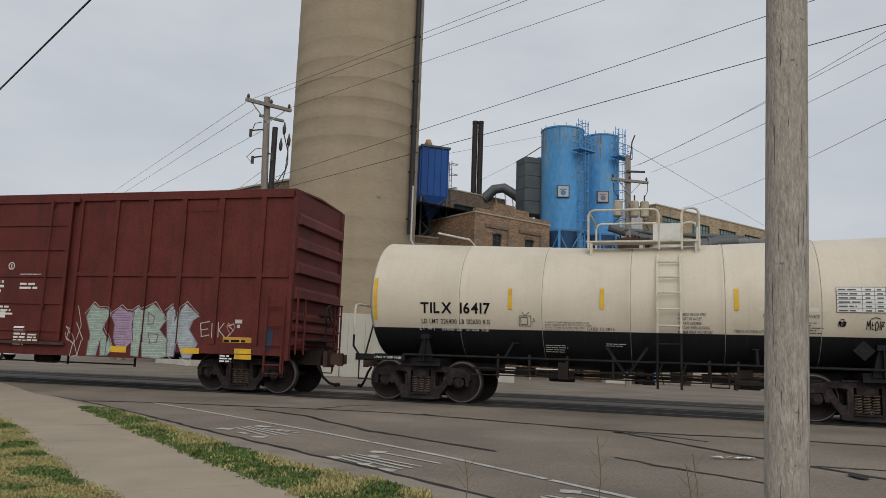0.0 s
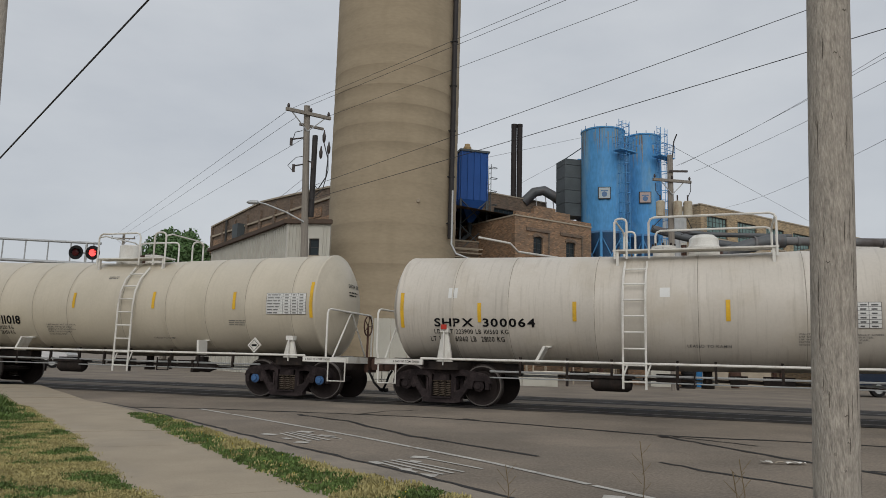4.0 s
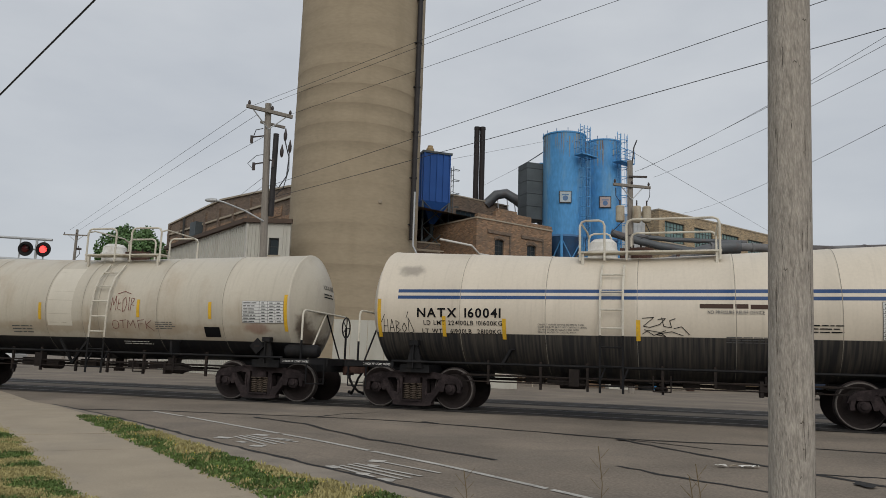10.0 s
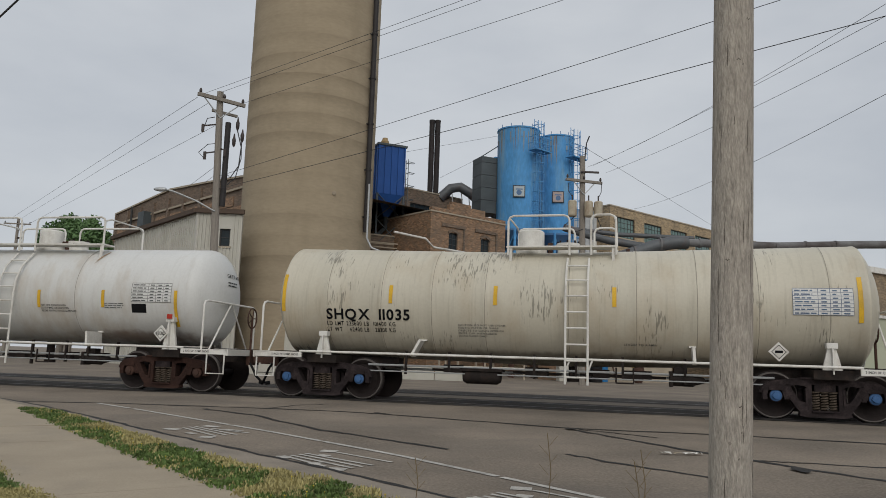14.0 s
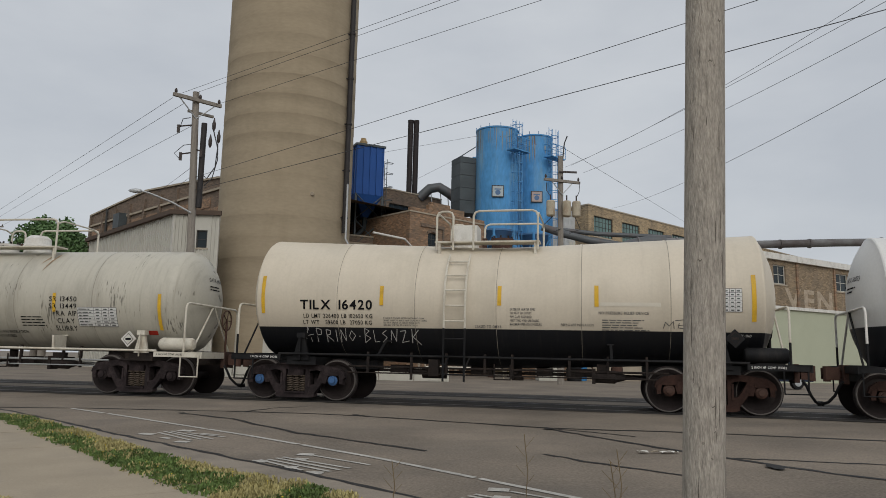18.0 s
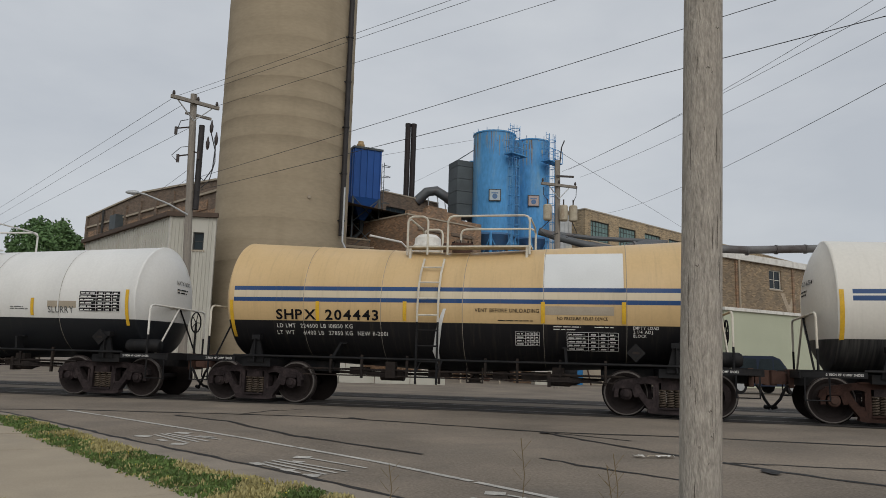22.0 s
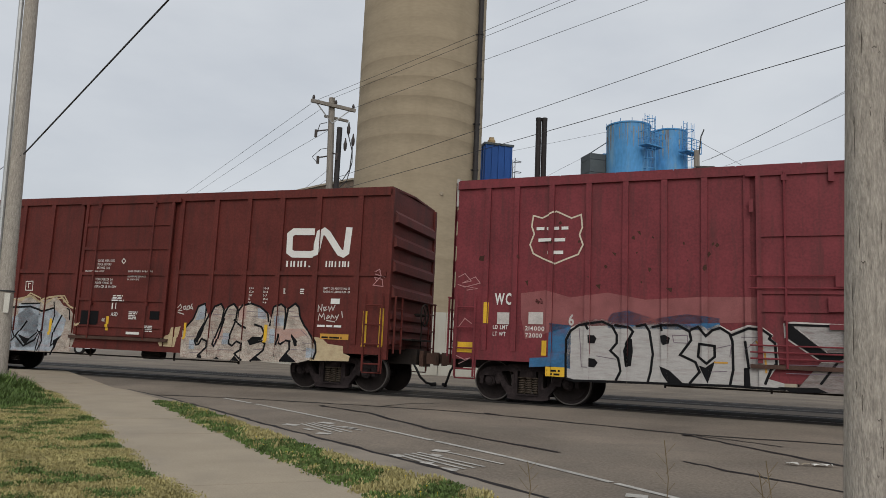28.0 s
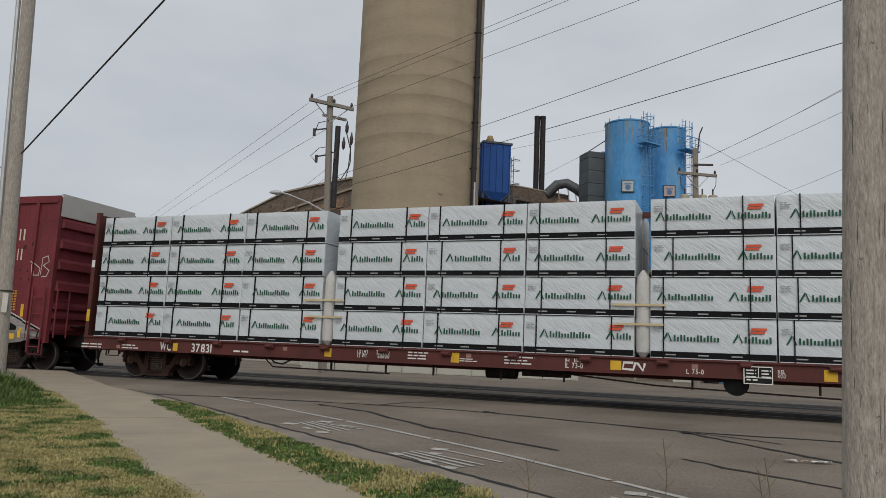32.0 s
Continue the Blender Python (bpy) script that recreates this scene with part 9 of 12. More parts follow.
WCS.line("graffiti_outline", REDSPRAY, 0.026, [((1.84, 1.29), (2.01, 1.25), (1.8, 1.02), (2.12, 1.38), (2.22, 1.16), (2.33, 1.39)), ((5.55, 1.71), (5.57, 1.57), (5.73, 1.58), (5.48, 1.55)), ((4.69, 0.91), (4.98, 1.16), (5.04, 0.98), (4.78, 1.01)), ((4.51, 0.63), (4.77, 0.75), (4.97, 0.62), (5.04, 0.84), (5.14, 0.77)), ((1.28, 1.83), (1.44, 1.75), (1.33, 1.59)), ((4.31, 1.64), (4.65, 1.72))], 2)
WCS.line("graffiti_outline", DUSK, 0.014, [((3.99, 2.23), (3.98, 0.86)), ((3.79, 2.26), (3.79, 0.85)), ((4.59, 1.83), (4.58, 0.85), (4.78, 0.84)), ((1.32, 1.95), (1.34, 0.96), (1.47, 0.99)), ((1.5, 2.03), (1.5, 0.97)), ((2.29, 2.32), (2.3, 0.87), (2.45, 0.86)), ((3.09, 2.02), (3.09, 0.85), (3.24, 0.85)), ((5.17, 0.92), (5.49, 0.85)), ((-0.95, 1.07), (0.77, 1.1)), ((-0.94, 0.91), (0.82, 0.94))], 2)
WCS.bars(PALEINK, [(1.97, 3.66, 2.02, 4.02), (2.15, 3.66, 2.2, 4.01), (2.58, 3.68, 2.63, 4.03), (2.76, 3.67, 2.81, 4.02), (2.81, 3.67, 2.86, 4.02), (2.99, 3.67, 3.03, 4.02), (3.43, 3.68, 3.48, 4.02), (3.6, 3.68, 3.65, 4.02), (4.18, 3.69, 4.23, 4.03), (4.34, 3.69, 4.39, 4.03), (4.84, 3.69, 4.89, 4.03), (5, 3.69, 5.05, 4.03), (5.53, 3.7, 5.58, 4.03), (5.69, 3.69, 5.74, 4.02), (5.91, 3.71, 5.97, 4.04), (6.07, 3.71, 6.12, 4.04), (6.42, 3.71, 6.47, 4.04), (6.57, 3.71, 6.63, 4.04), (2.01, 3.1, 2.05, 3.45), (2.17, 3.1, 2.21, 3.45), (2.67, 3.1, 2.71, 3.45), (2.83, 3.1, 2.87, 3.45), (3.43, 3.1, 3.48, 3.45), (3.59, 3.1, 3.63, 3.44), (4.08, 3.11, 4.13, 3.45), (4.24, 3.11, 4.28, 3.45), (4.84, 3.11, 4.88, 3.45), (4.98, 3.11, 5.03, 3.45), (5.66, 3.12, 5.7, 3.45), (5.8, 3.12, 5.85, 3.45), (6.42, 3.13, 6.46, 3.46), (6.55, 3.13, 6.6, 3.46)])
WCS.line("graffiti_tag", CHALK, 0.025, [((7.05, 2.99), (7.09, 2.7), (7.28, 2.7), (7.31, 2.9), (7, 3.09)), ((7.35, 2.72), (7.38, 3.2), (7.56, 3.25), (7.62, 3.09), (7.42, 2.98), (7.65, 2.83), (7.56, 2.66), (7.41, 2.66)), ((0.24, 2.66), (0.4, 2.49)), ((0.38, 2.68), (0.25, 2.47)), ((0.45, 2.68), (0.47, 2.49)), ((0.58, 2.68), (0.77, 2.47)), ((0.75, 2.68), (0.57, 2.47))], 2)
WCS.panel("reflector_panel", YELLOW, 6.78, 6.89, 1.51, 1.87, 3)
WCS.panel("reflector_panel", YELLOW, 6.8, 6.92, 0.92, 1.2, 3)
WCS.panel("reflector_panel", YELLOW, 6.3, 6.69, 0.88, 1.03, 3)
WCS.rows(OCHRE, 6.23, 2.22, 0.09, 8, 0.077)
WCS.rows(OCHRE, 6.38, 2.22, 0.09, 8, 0.077)
WCS.rows(OCHRE, 6.49, 2.22, 0.1, 8, 0.076)
WCS.rows(DUSK, 0.15, 3.16, 0.62, 3, 0.093)
WCS.fill("paint_chip", CHIP, ((2.05, 2.98), (2.21, 3), (2.25, 2.84), (2.09, 2.82)), 0)
WCS.fill("paint_chip", CHIP, ((3.1, 2.66), (3.25, 2.68), (3.24, 2.58)), 0)
WCS.fill("paint_chip", CHIP, ((3.67, 2.69), (3.78, 2.67), (3.74, 2.57)), 0)
WCS.fill("paint_chip", CHIP, ((4.04, 2.59), (4.22, 2.55), (4.2, 2.44), (4.07, 2.45)), 0)
WCS.fill("paint_chip", CHIP, ((4.76, 2.94), (4.87, 2.97), (4.92, 2.83), (4.79, 2.81)), 0)
WCS.fill("paint_chip", CHIP, ((5.37, 2.99), (5.44, 3.03), (5.49, 2.93)), 0)
WCS.fill("paint_chip", CHIP, ((6.08, 2.85), (6.23, 2.84), (6.22, 2.69), (6.1, 2.71)), 0)
WCS.fill("paint_chip", CHIP, ((6.61, 3.56), (6.73, 3.58), (6.72, 3.43), (6.6, 3.45)), 0)
WCS.fill("paint_chip", CHIP, ((1.62, 2.57), (1.76, 2.59), (1.75, 2.42)), 0)
WCS.fill("paint_chip", CHIP, ((2.49, 3.29), (2.58, 3.31), (2.61, 3.18)), 0)
WCS.fill("paint_chip", CHIP, ((5.14, 2.45), (5.33, 2.43), (5.31, 2.32), (5.17, 2.33)), 0)
WCS.fill("paint_chip", CHIP, ((-7.23, 3.23), (-7.09, 3.24), (-7.11, 3.11), (-7.25, 3.13)), 0)
WCS.fill("paint_chip", CHIP, ((-6.14, 2.66), (-6.07, 2.68), (-6.08, 2.55)), 0)
WCS.fill("paint_chip", CHIP, ((-4.25, 3.28), (-4.16, 3.26), (-4.18, 3.19)), 0)
WCS.fill("paint_chip", CHIP, ((-3.15, 2.52), (-3.02, 2.53), (-3.04, 2.43)), 0)
WCS.fill("paint_chip", CHIP, ((-3.74, 3.71), (-3.67, 3.73), (-3.65, 3.62)), 0)
WCS.fill("paint_chip", CHIP, ((-4.59, 2.58), (-4.48, 2.6), (-4.5, 2.49)), 0)
rngc = random.Random(8)
for k in range(90):                     # paint flaked off in small chips
    x, z, r = rngc.choice(POSTS_W[8:]) + rngc.gauss(0, 0.22), rngc.gauss(3.0, 0.55), rngc.uniform(0.012, 0.05)
    if k > 70:
        x = -rngc.uniform(1.8, 7.2)
    if abs(x) < 7.6 and 1.3 < z < 4.6:
        WCS.fill("paint_chip", CHIP, [(x + r * rngc.uniform(0.5, 1.3) * math.cos(a), z + r * rngc.uniform(0.7, 1.8) * math.sin(a)) for a in (0, 1.1, 2.2, 3.3, 4.4, 5.4)], 0)


# ---- ground, street and track ----
def ground_sheet():
    xs = [-1600, -600, -250, -120, -70, -45] + list(np.arange(-32, 32.1, 2.0)) + [40, 60, 100, 200, 500, 1600]
    ys = [-1600, -500, -150, -50, -20] + list(np.arange(-8, 30.1, 1.0)) + [36, 45, 60, 90, 150, 400, 1600]
    vs = [(x, y, lie(x, y) - 0.012) for y in ys for x in xs]
    w = len(xs)
    s = Shape().add(vs, [(j * w + i, j * w + i + 1, (j + 1) * w + i + 1, (j + 1) * w + i) for j in range(len(ys) - 1) for i in range(w - 1)])
    return tagged(part("ground", s, ASPHALT, None, "worn grey asphalt street and yard"), "worn grey asphalt street and yard with patches", "ground", kind="structure")


ground_sheet()
for gap in (0.0, 4.3):
    bed = Shape().strip([track(s, gap)[:2] for s in np.arange(-120, 90, 1.5)], 2.7, -0.009)
    tagged(part("track_bed", bed, TRACKBED), "sooty dark paving between the rails", "track bed", "", "structure")
    rngb = random.Random(int(gap))
    for q in (-1.36, -1.1, -0.4, -0.1, 0.35, 1.05, 1.37):
        s0 = -60.0
        while s0 < 40:
            ln = rngb.uniform(6, 22)
            g = Shape().strip([track(s0 + ln * k / 6, gap + q + rngb.uniform(-0.03, 0.03))[:2] for k in range(7)], [rngb.uniform(0.02, 0.07) for _ in range(7)], -0.0065)
            tagged(part("track_seam", g, TAR), "dark tarred joint along the rails", "seam", "", "structure")
            s0 += ln + rngb.uniform(0.5, 9)
    for q in (-0.7525, 0.7525):
        r = Shape()
        pts = [track(s, gap + q)[:2] for s in np.arange(-120, 90, 1.5)]
        r.strip(pts, 0.07, 0.0)
        r.strip(pts, 0.20, -0.012 + 0.006)
        tagged(part("rail", Shape().strip(pts, 0.075, 0.001), RAIL), "worn steel rail set flush in the street", "rail", "rails of the crossing", "structure")
        for o, w in ((-0.085, 0.07), (0.085, 0.055)):
            g = Shape().strip([track(s, gap + q + o)[:2] for s in np.arange(-120, 90, 1.5)], w, -0.006)
            tagged(part("flangeway", g, TAR), "dark groove beside the rail", "groove", "", "structure")


def polyline(pts, n=5, wob=0.03, seed=1):
    """Points between given corners, a little uneven."""
    rng, out = random.Random(seed), []
    for (x0, y0), (x1, y1) in zip(pts[:-1], pts[1:]):
        for k in range(n):
            f = k / n
            out.append((x0 + (x1 - x0) * f + rng.uniform(-wob, wob), y0 + (y1 - y0) * f + rng.uniform(-wob, wob)))
    return out + [pts[-1]]


def tar_line(pts, w, seed, lift=-0.006):
    rng = random.Random(seed)
    p = polyline(pts, 7, 0.03, seed)
    s = Shape().strip(p, [w * rng.uniform(0.8, 1.6) for _ in p], lift, lie)
    tagged(part("tar_seam", s, TAR), "black tar seam in the asphalt", "seam", "", "structure")


tar_line([(-9.2, 15.9), (-7.65, 15.13), (-5.55, 15.2), (-2.46, 14.75), (-1.03, 14.45), (-0.04, 14.04), (2.9, 12.42), (5.26, 11.9), (9, 10.6), (14, 8.2)], 0.075, 1)
tar_line([(-3.59, 14.45), (-2.48, 13.53), (-1.15, 11.7), (-0.35, 10.9), (0.7, 9.9)], 0.07, 2)
tar_line([(2.87, 12.35), (3.27, 11.48), (4.18, 9.83), (5.2, 8.3), (6.6, 6.9)], 0.075, 3)
tar_line([(2.21, 9.68), (2.62, 9.03), (3.45, 8.14)], 0.06, 4)
tar_line([(-2.46, 14.75), (-2.04, 15.5), (-1.37, 15.9)], 0.035, 5)
tar_line([(3.0, 12.3), (3.5, 11.9), (4.0, 11.4)], 0.04, 6)
tar_line([(4.5, 9.4), (5.0, 9.25), (6.2, 8.9), (8.5, 7.6)], 0.05, 7)
tar_line([(-0.35, 14.35), (-0.1, 14.05)], 0.09, 8)

WALK_L = [(-14.0, 20.2), (-10.53, 16.2), (-7.78, 12.76), (-5.94, 10.49), (-4.4, 8.35), (-3.43, 7.08), (-2.75, 6.33), (-1.2, 4.4), (0.6, 2.2), (2.6, -0.3)]
WALK_R = [(-12.4, 20.4), (-8.6, 15.9), (-6.35, 13.4), (-4.57, 11.01), (-3.3, 9.36), (-2.4, 8.17), (-1.55, 7.16), (-1.2, 6.7), (0.1, 5.1), (1.9, 2.9), (3.8, 0.5)]


def along(pts, f):
    """A place at the fraction f of a polyline's length."""
    seg = [math.dist(p, q) for p, q in zip(pts[:-1], pts[1:])]
    d = f * sum(seg)
    for (p, q), l in zip(zip(pts[:-1], pts[1:]), seg):
        if d <= l:
            return (p[0] + (q[0] - p[0]) * d / l, p[1] + (q[1] - p[1]) * d / l)
        d -= l
    return pts[-1]


BLOBS = ((2.86, 12.27, 0.09, 0.15), (4.72, 8.64, 0.10, 0.17))
rngt = random.Random(31)
for x, y, w, h in BLOBS:                # tar spread where seams meet
    s = Shape()
    rim = [(x + w * rngt.uniform(0.7, 1.2) * math.cos(6.283 * k / 11), y + h * rngt.uniform(0.7, 1.2) * math.sin(6.283 * k / 11)) for k in range(11)]
    s.add([(px_, py_, lie(px_, py_) + 0.0075) for px_, py_ in rim], [tuple(range(11))])
    tagged(part("tar_patch", s, TAR), "black tar patch in the asphalt", "patch", "", "structure")
sidewalk = thing("pavement", "pale concrete sidewalk slabs with joints", "pavement", kind="structure")
N_SLAB = 15
for k in range(N_SLAB):
    f0, f1 = k / N_SLAB + 0.00022, (k + 1) / N_SLAB - 0.00022
    a, b, c, d = along(WALK_L, f0), along(WALK_R, f0), along(WALK_R, f1), along(WALK_L, f1)
    tilt = random.Random(k).uniform(-0.004, 0.004)
    top = [(p[0], p[1], lie(*p) + 0.045 + tilt) for p in (a, b, c, d)]
    s = Shape().add(top + [(p[0], p[1], p[2] - 0.12) for p in top], [(0, 1, 2, 3), (0, 4, 5, 1), (1, 5, 6, 2), (2, 6, 7, 3), (3, 7, 4, 0)])
    part("slab", s, CONCRETE, sidewalk, smooth=False)

# the walk goes on behind the viewer
def onward(p, d):
    return (p[0] + 0.655 * d, p[1] - 0.756 * d)


def flat(shape, corners, lift):
    shape.add([(x, y, lie(x, y) + lift) for x, y in corners], [(0, 1, 2, 3)])


for k in range(14):
    quad = [onward(WALK_L[-1], 1.9 * k + 0.012), onward(WALK_R[-1], 1.9 * k + 0.012), onward(WALK_R[-1], 1.9 * k + 1.89), onward(WALK_L[-1], 1.9 * k + 1.89)]
    s = Shape()
    flat(s, quad, 0.045)
    flat(s, quad[::-1], -0.05)
    part("slab", s, CONCRETE, sidewalk, smooth=False)

WEED_R = [(-8.0, 15.6), (-5.62, 12.99), (-3.49, 10.41), (-2.31, 8.99), (-1.45, 8.08), (-0.73, 7.51), (-0.21, 6.94), (1.4, 5.0), (3.6, 2.3), (4.9, 0.6)]
KERB_R = [(-8.2, 15.9), (-6.5, 14.35), (-5.15, 12.95), (-3.7, 11.35), (-2.6, 10.2), (-1.6, 9.2), (-0.5, 8.05), (0.55, 6.9), (2.2, 5.0), (4.6, 2.1), (6.0, 0.4)]
soil = Shape()
n = 40
vs = []
for k in range(n + 1):
    f = 0.165 + 0.835 * k / n
    p, q = along(WALK_R[1:], f), along(WEED_R, f)
    vs += [(p[0], p[1], lie(*p) + 0.035), ((p[0] + q[0]) / 2, (p[1] + q[1]) / 2, lie(*p) + 0.055), (q[0], q[1], lie(*q) + 0.02)]
soil.add(vs, [(3 * k + j, 3 * k + j + 1, 3 * k + j + 4, 3 * k + j + 3) for k in range(n) for j in range(2)])
SOIL = mat("dry_soil", (0.13, 0.115, 0.055), rough=1.0, var=0.3, scale=3, bump=0.5, fine=50)
tagged(part("verge", soil, SOIL), "dry soil strip between sidewalk and kerb", "verge", kind="structure")
apron = Shape()
vs = []
for k in range(9):
    p, q = along(WALK_R[1:], 0.17 * k / 8), along(WEED_R, 0.17 * k / 8)
    vs += [(p[0], p[1], lie(*p) + 0.041), (q[0], q[1], lie(*q) + 0.02)]
apron.add(vs, [(2 * k, 2 * k + 1, 2 * k + 3, 2 * k + 2) for k in range(8)])
tagged(part("apron", apron, CONCRETE), "concrete apron where the sidewalk meets the street", "pavement", kind="structure")
kerb = Shape()
vs = []
for k in range(n + 1):
    p, q = along(WEED_R, k / n), along(KERB_R, k / n)
    vs += [(p[0], p[1], lie(*p) + 0.022), (q[0], q[1], lie(*q) + 0.004), (q[0], q[1], lie(*q) - 0.1), (p[0], p[1], lie(*p) - 0.1)]
kerb.add(vs, [(4 * k + j, 4 * k + j + 1, 4 * k + j + 5, 4 * k + j + 4) for k in range(n) for j in range(3)])
KERBSTONE = mat("worn_kerb_concrete", (0.235, 0.20, 0.158), rough=0.95, var=0.2, scale=2, bump=0.3, fine=60, dirt=((0.12, 0.105, 0.085), 0.6, 1.5, (1, 1, 1)), spec=0.5)
tagged(part("kerb", kerb, KERBSTONE), "low worn concrete kerb and gutter", "kerb", kind="structure")
tail = Shape()
for k in range(10):
    flat(tail, [onward(WEED_R[-1], 2.6 * k), onward(KERB_R[-1], 2.6 * k), onward(KERB_R[-1], 2.6 * k + 2.6), onward(WEED_R[-1], 2.6 * k + 2.6)], 0.006)
tagged(part("kerb", tail, KERBSTONE), "low worn concrete kerb and gutter", "kerb", kind="structure")
tail = Shape()
for k in range(10):
    flat(tail, [onward(WALK_R[-1], 2.6 * k), onward(WEED_R[-1], 2.6 * k), onward(WEED_R[-1], 2.6 * k + 2.6), onward(WALK_R[-1], 2.6 * k + 2.6)], 0.03)
tagged(part("verge", tail, SOIL), "dry soil strip between sidewalk and kerb", "verge", kind="structure")
tar_line([along(KERB_R, k / 12) for k in range(13)], 0.06, 9, 0.009)

LINE = [(-5.76, 15.09), (-4.49, 13.93), (-1.81, 11.33), (0.05, 9.35), (1.18, 7.95), (1.95, 7.0), (3.2, 5.3)]
k = 0
for f0, f1 in ((0, 0.09), (0.10, 0.33), (0.335, 0.5), (0.505, 0.74), (0.745, 1.0)):
    s = Shape().strip([along(LINE, f0 + (f1 - f0) * j / 8) for j in range(9)], 0.085, -0.005, lie)
    tagged(part("edge_line", s, ROADPAINT), "worn white painted edge line", "road marking", "road markings", "structure")


def stencil(strokes, shift=(0.0, 0.0)):
    """Worn painted strokes on the street: (from, to, width)."""
    mark = thing("street_stencil", "worn white stencilled mark on the street", "road marking", "road markings", kind="structure")
    for (x0, y0), (x1, y1), w in strokes:
        pts = [(x0 + (x1 - x0) * j / 4 + shift[0], y0 + (y1 - y0) * j / 4 + shift[1]) for j in range(5)]
        part("stroke", Shape().strip(pts, w, -0.004, lie), ROADPAINT, mark)


FIRST_MARK = (((-3.38, 11.45), (-3.14, 11.37), 0.16),
              ((-3.15, 11.59), (-2.47, 10.76), 0.05),
              ((-3.09, 11.7), (-2.35, 10.86), 0.05),
              ((-3.02, 11.76), (-2.22, 10.92), 0.05),
              ((-2.92, 11.86), (-2.68, 11.76), 0.16),
              ((-2.72, 11.56), (-2.09, 11.12), 0.05),
              ((-2.66, 10.65), (-2.46, 10.61), 0.16),
              ((-2.5, 11.49), (-2.22, 11.34), 0.08),
              ((-2.94, 11.05), (-2.8, 10.93), 0.1))
SECOND_MARK = (((-1.38, 9.06), (-1.2, 9.04), 0.16),
               ((-0.9, 9.59), (-0.7, 9.54), 0.16),
               ((-1.3, 9.16), (-0.73, 8.47), 0.05),
               ((-1.21, 9.2), (-0.43, 8.39), 0.05),
               ((-1.13, 9.29), (-0.33, 8.49), 0.05),
               ((-1.06, 9.36), (-0.22, 8.59), 0.05),
               ((-0.7, 9.49), (-0.01, 8.82), 0.05),
               ((-0.96, 8.67), (-0.81, 8.63), 0.14),
               ((-0.7, 8.34), (-0.5, 8.3), 0.17),
               ((-0.9, 9.26), (-0.75, 9.2), 0.1))
stencil(FIRST_MARK)
stencil(SECOND_MARK)
stencil(SECOND_MARK, (2.05, -2.15))

# ---- the big concrete tower ----
def tower(x, y, r, top):
    t = thing("concrete_tower", "tall round tan concrete tower cast in rings", "tower", m=pose(x, y, 0))
    rngt, z, rings = random.Random(6), 0.4, [(-0.3, r)]
    while z < top:                       # each lift of the climbing form leans in a little and overhangs the one below
        foot, high = r + rngt.uniform(0.0, 0.008), rngt.choice((1.22, 1.26, 1.30))
        rings += [(z, foot - 0.004), (z + 0.05, foot), (z + 0.4 * high, foot + 0.004), (z + high - 0.02, r - rngt.uniform(0.002, 0.010))]
        z += high
    part("shaft", Shape().lathe(rings + [(top, r)], 128, "z"), TOWER, t)
    z = top
    part("cap", Shape().lathe([(z, r + 0.25), (z + 0.5, r + 0.25)], 96, "z"), TOWER, t)
    return t


TX, TY, TR = -6.2, 47.6, 4.14
tower_ob = tower(TX, TY, TR, 38)
pipe_dark = mat("dark_duct_steel", (0.035, 0.032, 0.032), rough=0.6, var=0.3, scale=2, bump=0.1)
ang = radians(-27)
px, py = (TR + 0.24) * math.cos(ang), (TR + 0.24) * math.sin(ang)
s = Shape().rod((px, py, 8.6), (px, py, 38), 0.165, 14)
for z in np.arange(9.5, 38, 3.0):
    s.lathe([(z, 0.20), (z + 0.1, 0.20)], 14, "z", (px, py, 0))
    s.box(px - 0.5, px, py - 0.03, py + 0.03, z + 0.02, z + 0.08)
part("riser_pipe", s, pipe_dark, tower_ob, "dark riser pipe clamped to the tower")
s = Shape().tube([(px + 0.1, py - 0.25, 11.6), (px + 0.1, py - 0.25, 8.2), (px + 0.4, py - 0.3, 7.6), (px + 1.2, py - 0.3, 7.3)], 0.065, 12)
part("white_pipe", s, PALEMETAL, tower_ob, "pale pipe")
part("lamp_disc", Shape().lathe([(-TR - 0.02, 0.12), (-TR - 0.05, 0.10)], 16, "y", (2.0, 0.47, 10.6)), CONCRETE, tower_ob, "small pale disc on the shaft")


# ---- the works behind the track ----
BRICK = brick_mat("brown_brick", (0.275, 0.165, 0.096), (0.20, 0.16, 0.12))
BRICK_DARK = brick_mat("sooty_brick", (0.165, 0.115, 0.08), (0.15, 0.125, 0.10))
BRICK_TAN = brick_mat("tan_brick", (0.34, 0.25, 0.145), (0.30, 0.25, 0.18))
BRICK_OLD = brick_mat("old_tan_brick", (0.255, 0.185, 0.112), (0.22, 0.18, 0.135))
COPING = mat("pale_coping", (0.36, 0.31, 0.24), rough=0.9, var=0.15, scale=1.5, bump=0.1)
TARROOF = mat("tar_roof", (0.06, 0.057, 0.055), rough=0.9, var=0.25, scale=1, bump=0.1)
SHEDMETAL = mat("pale_ribbed_cladding", (0.47, 0.455, 0.40), rough=0.55, var=0.08, scale=0.8, bump=0.03, dirt=((0.30, 0.27, 0.21), 0.5, 0.9, (1, 1, 0.3)))
SILOBLUE = mat("faded_blue_silo_paint", (0.085, 0.285, 0.56), rough=0.6, var=0.22, scale=0.7, bump=0.05, fine=6, stretch=(1, 1, 0.35), dirt=((0.24, 0.40, 0.50), 0.95, 0.75, (1.3, 1.3, 0.3)))
SILORUST = (mat("pale_rust_stain", (0.25, 0.28, 0.27), rough=0.9, var=0.3, bump=0), mat("brown_rust_stain", (0.19, 0.15, 0.12), rough=0.9, var=0.3, bump=0))
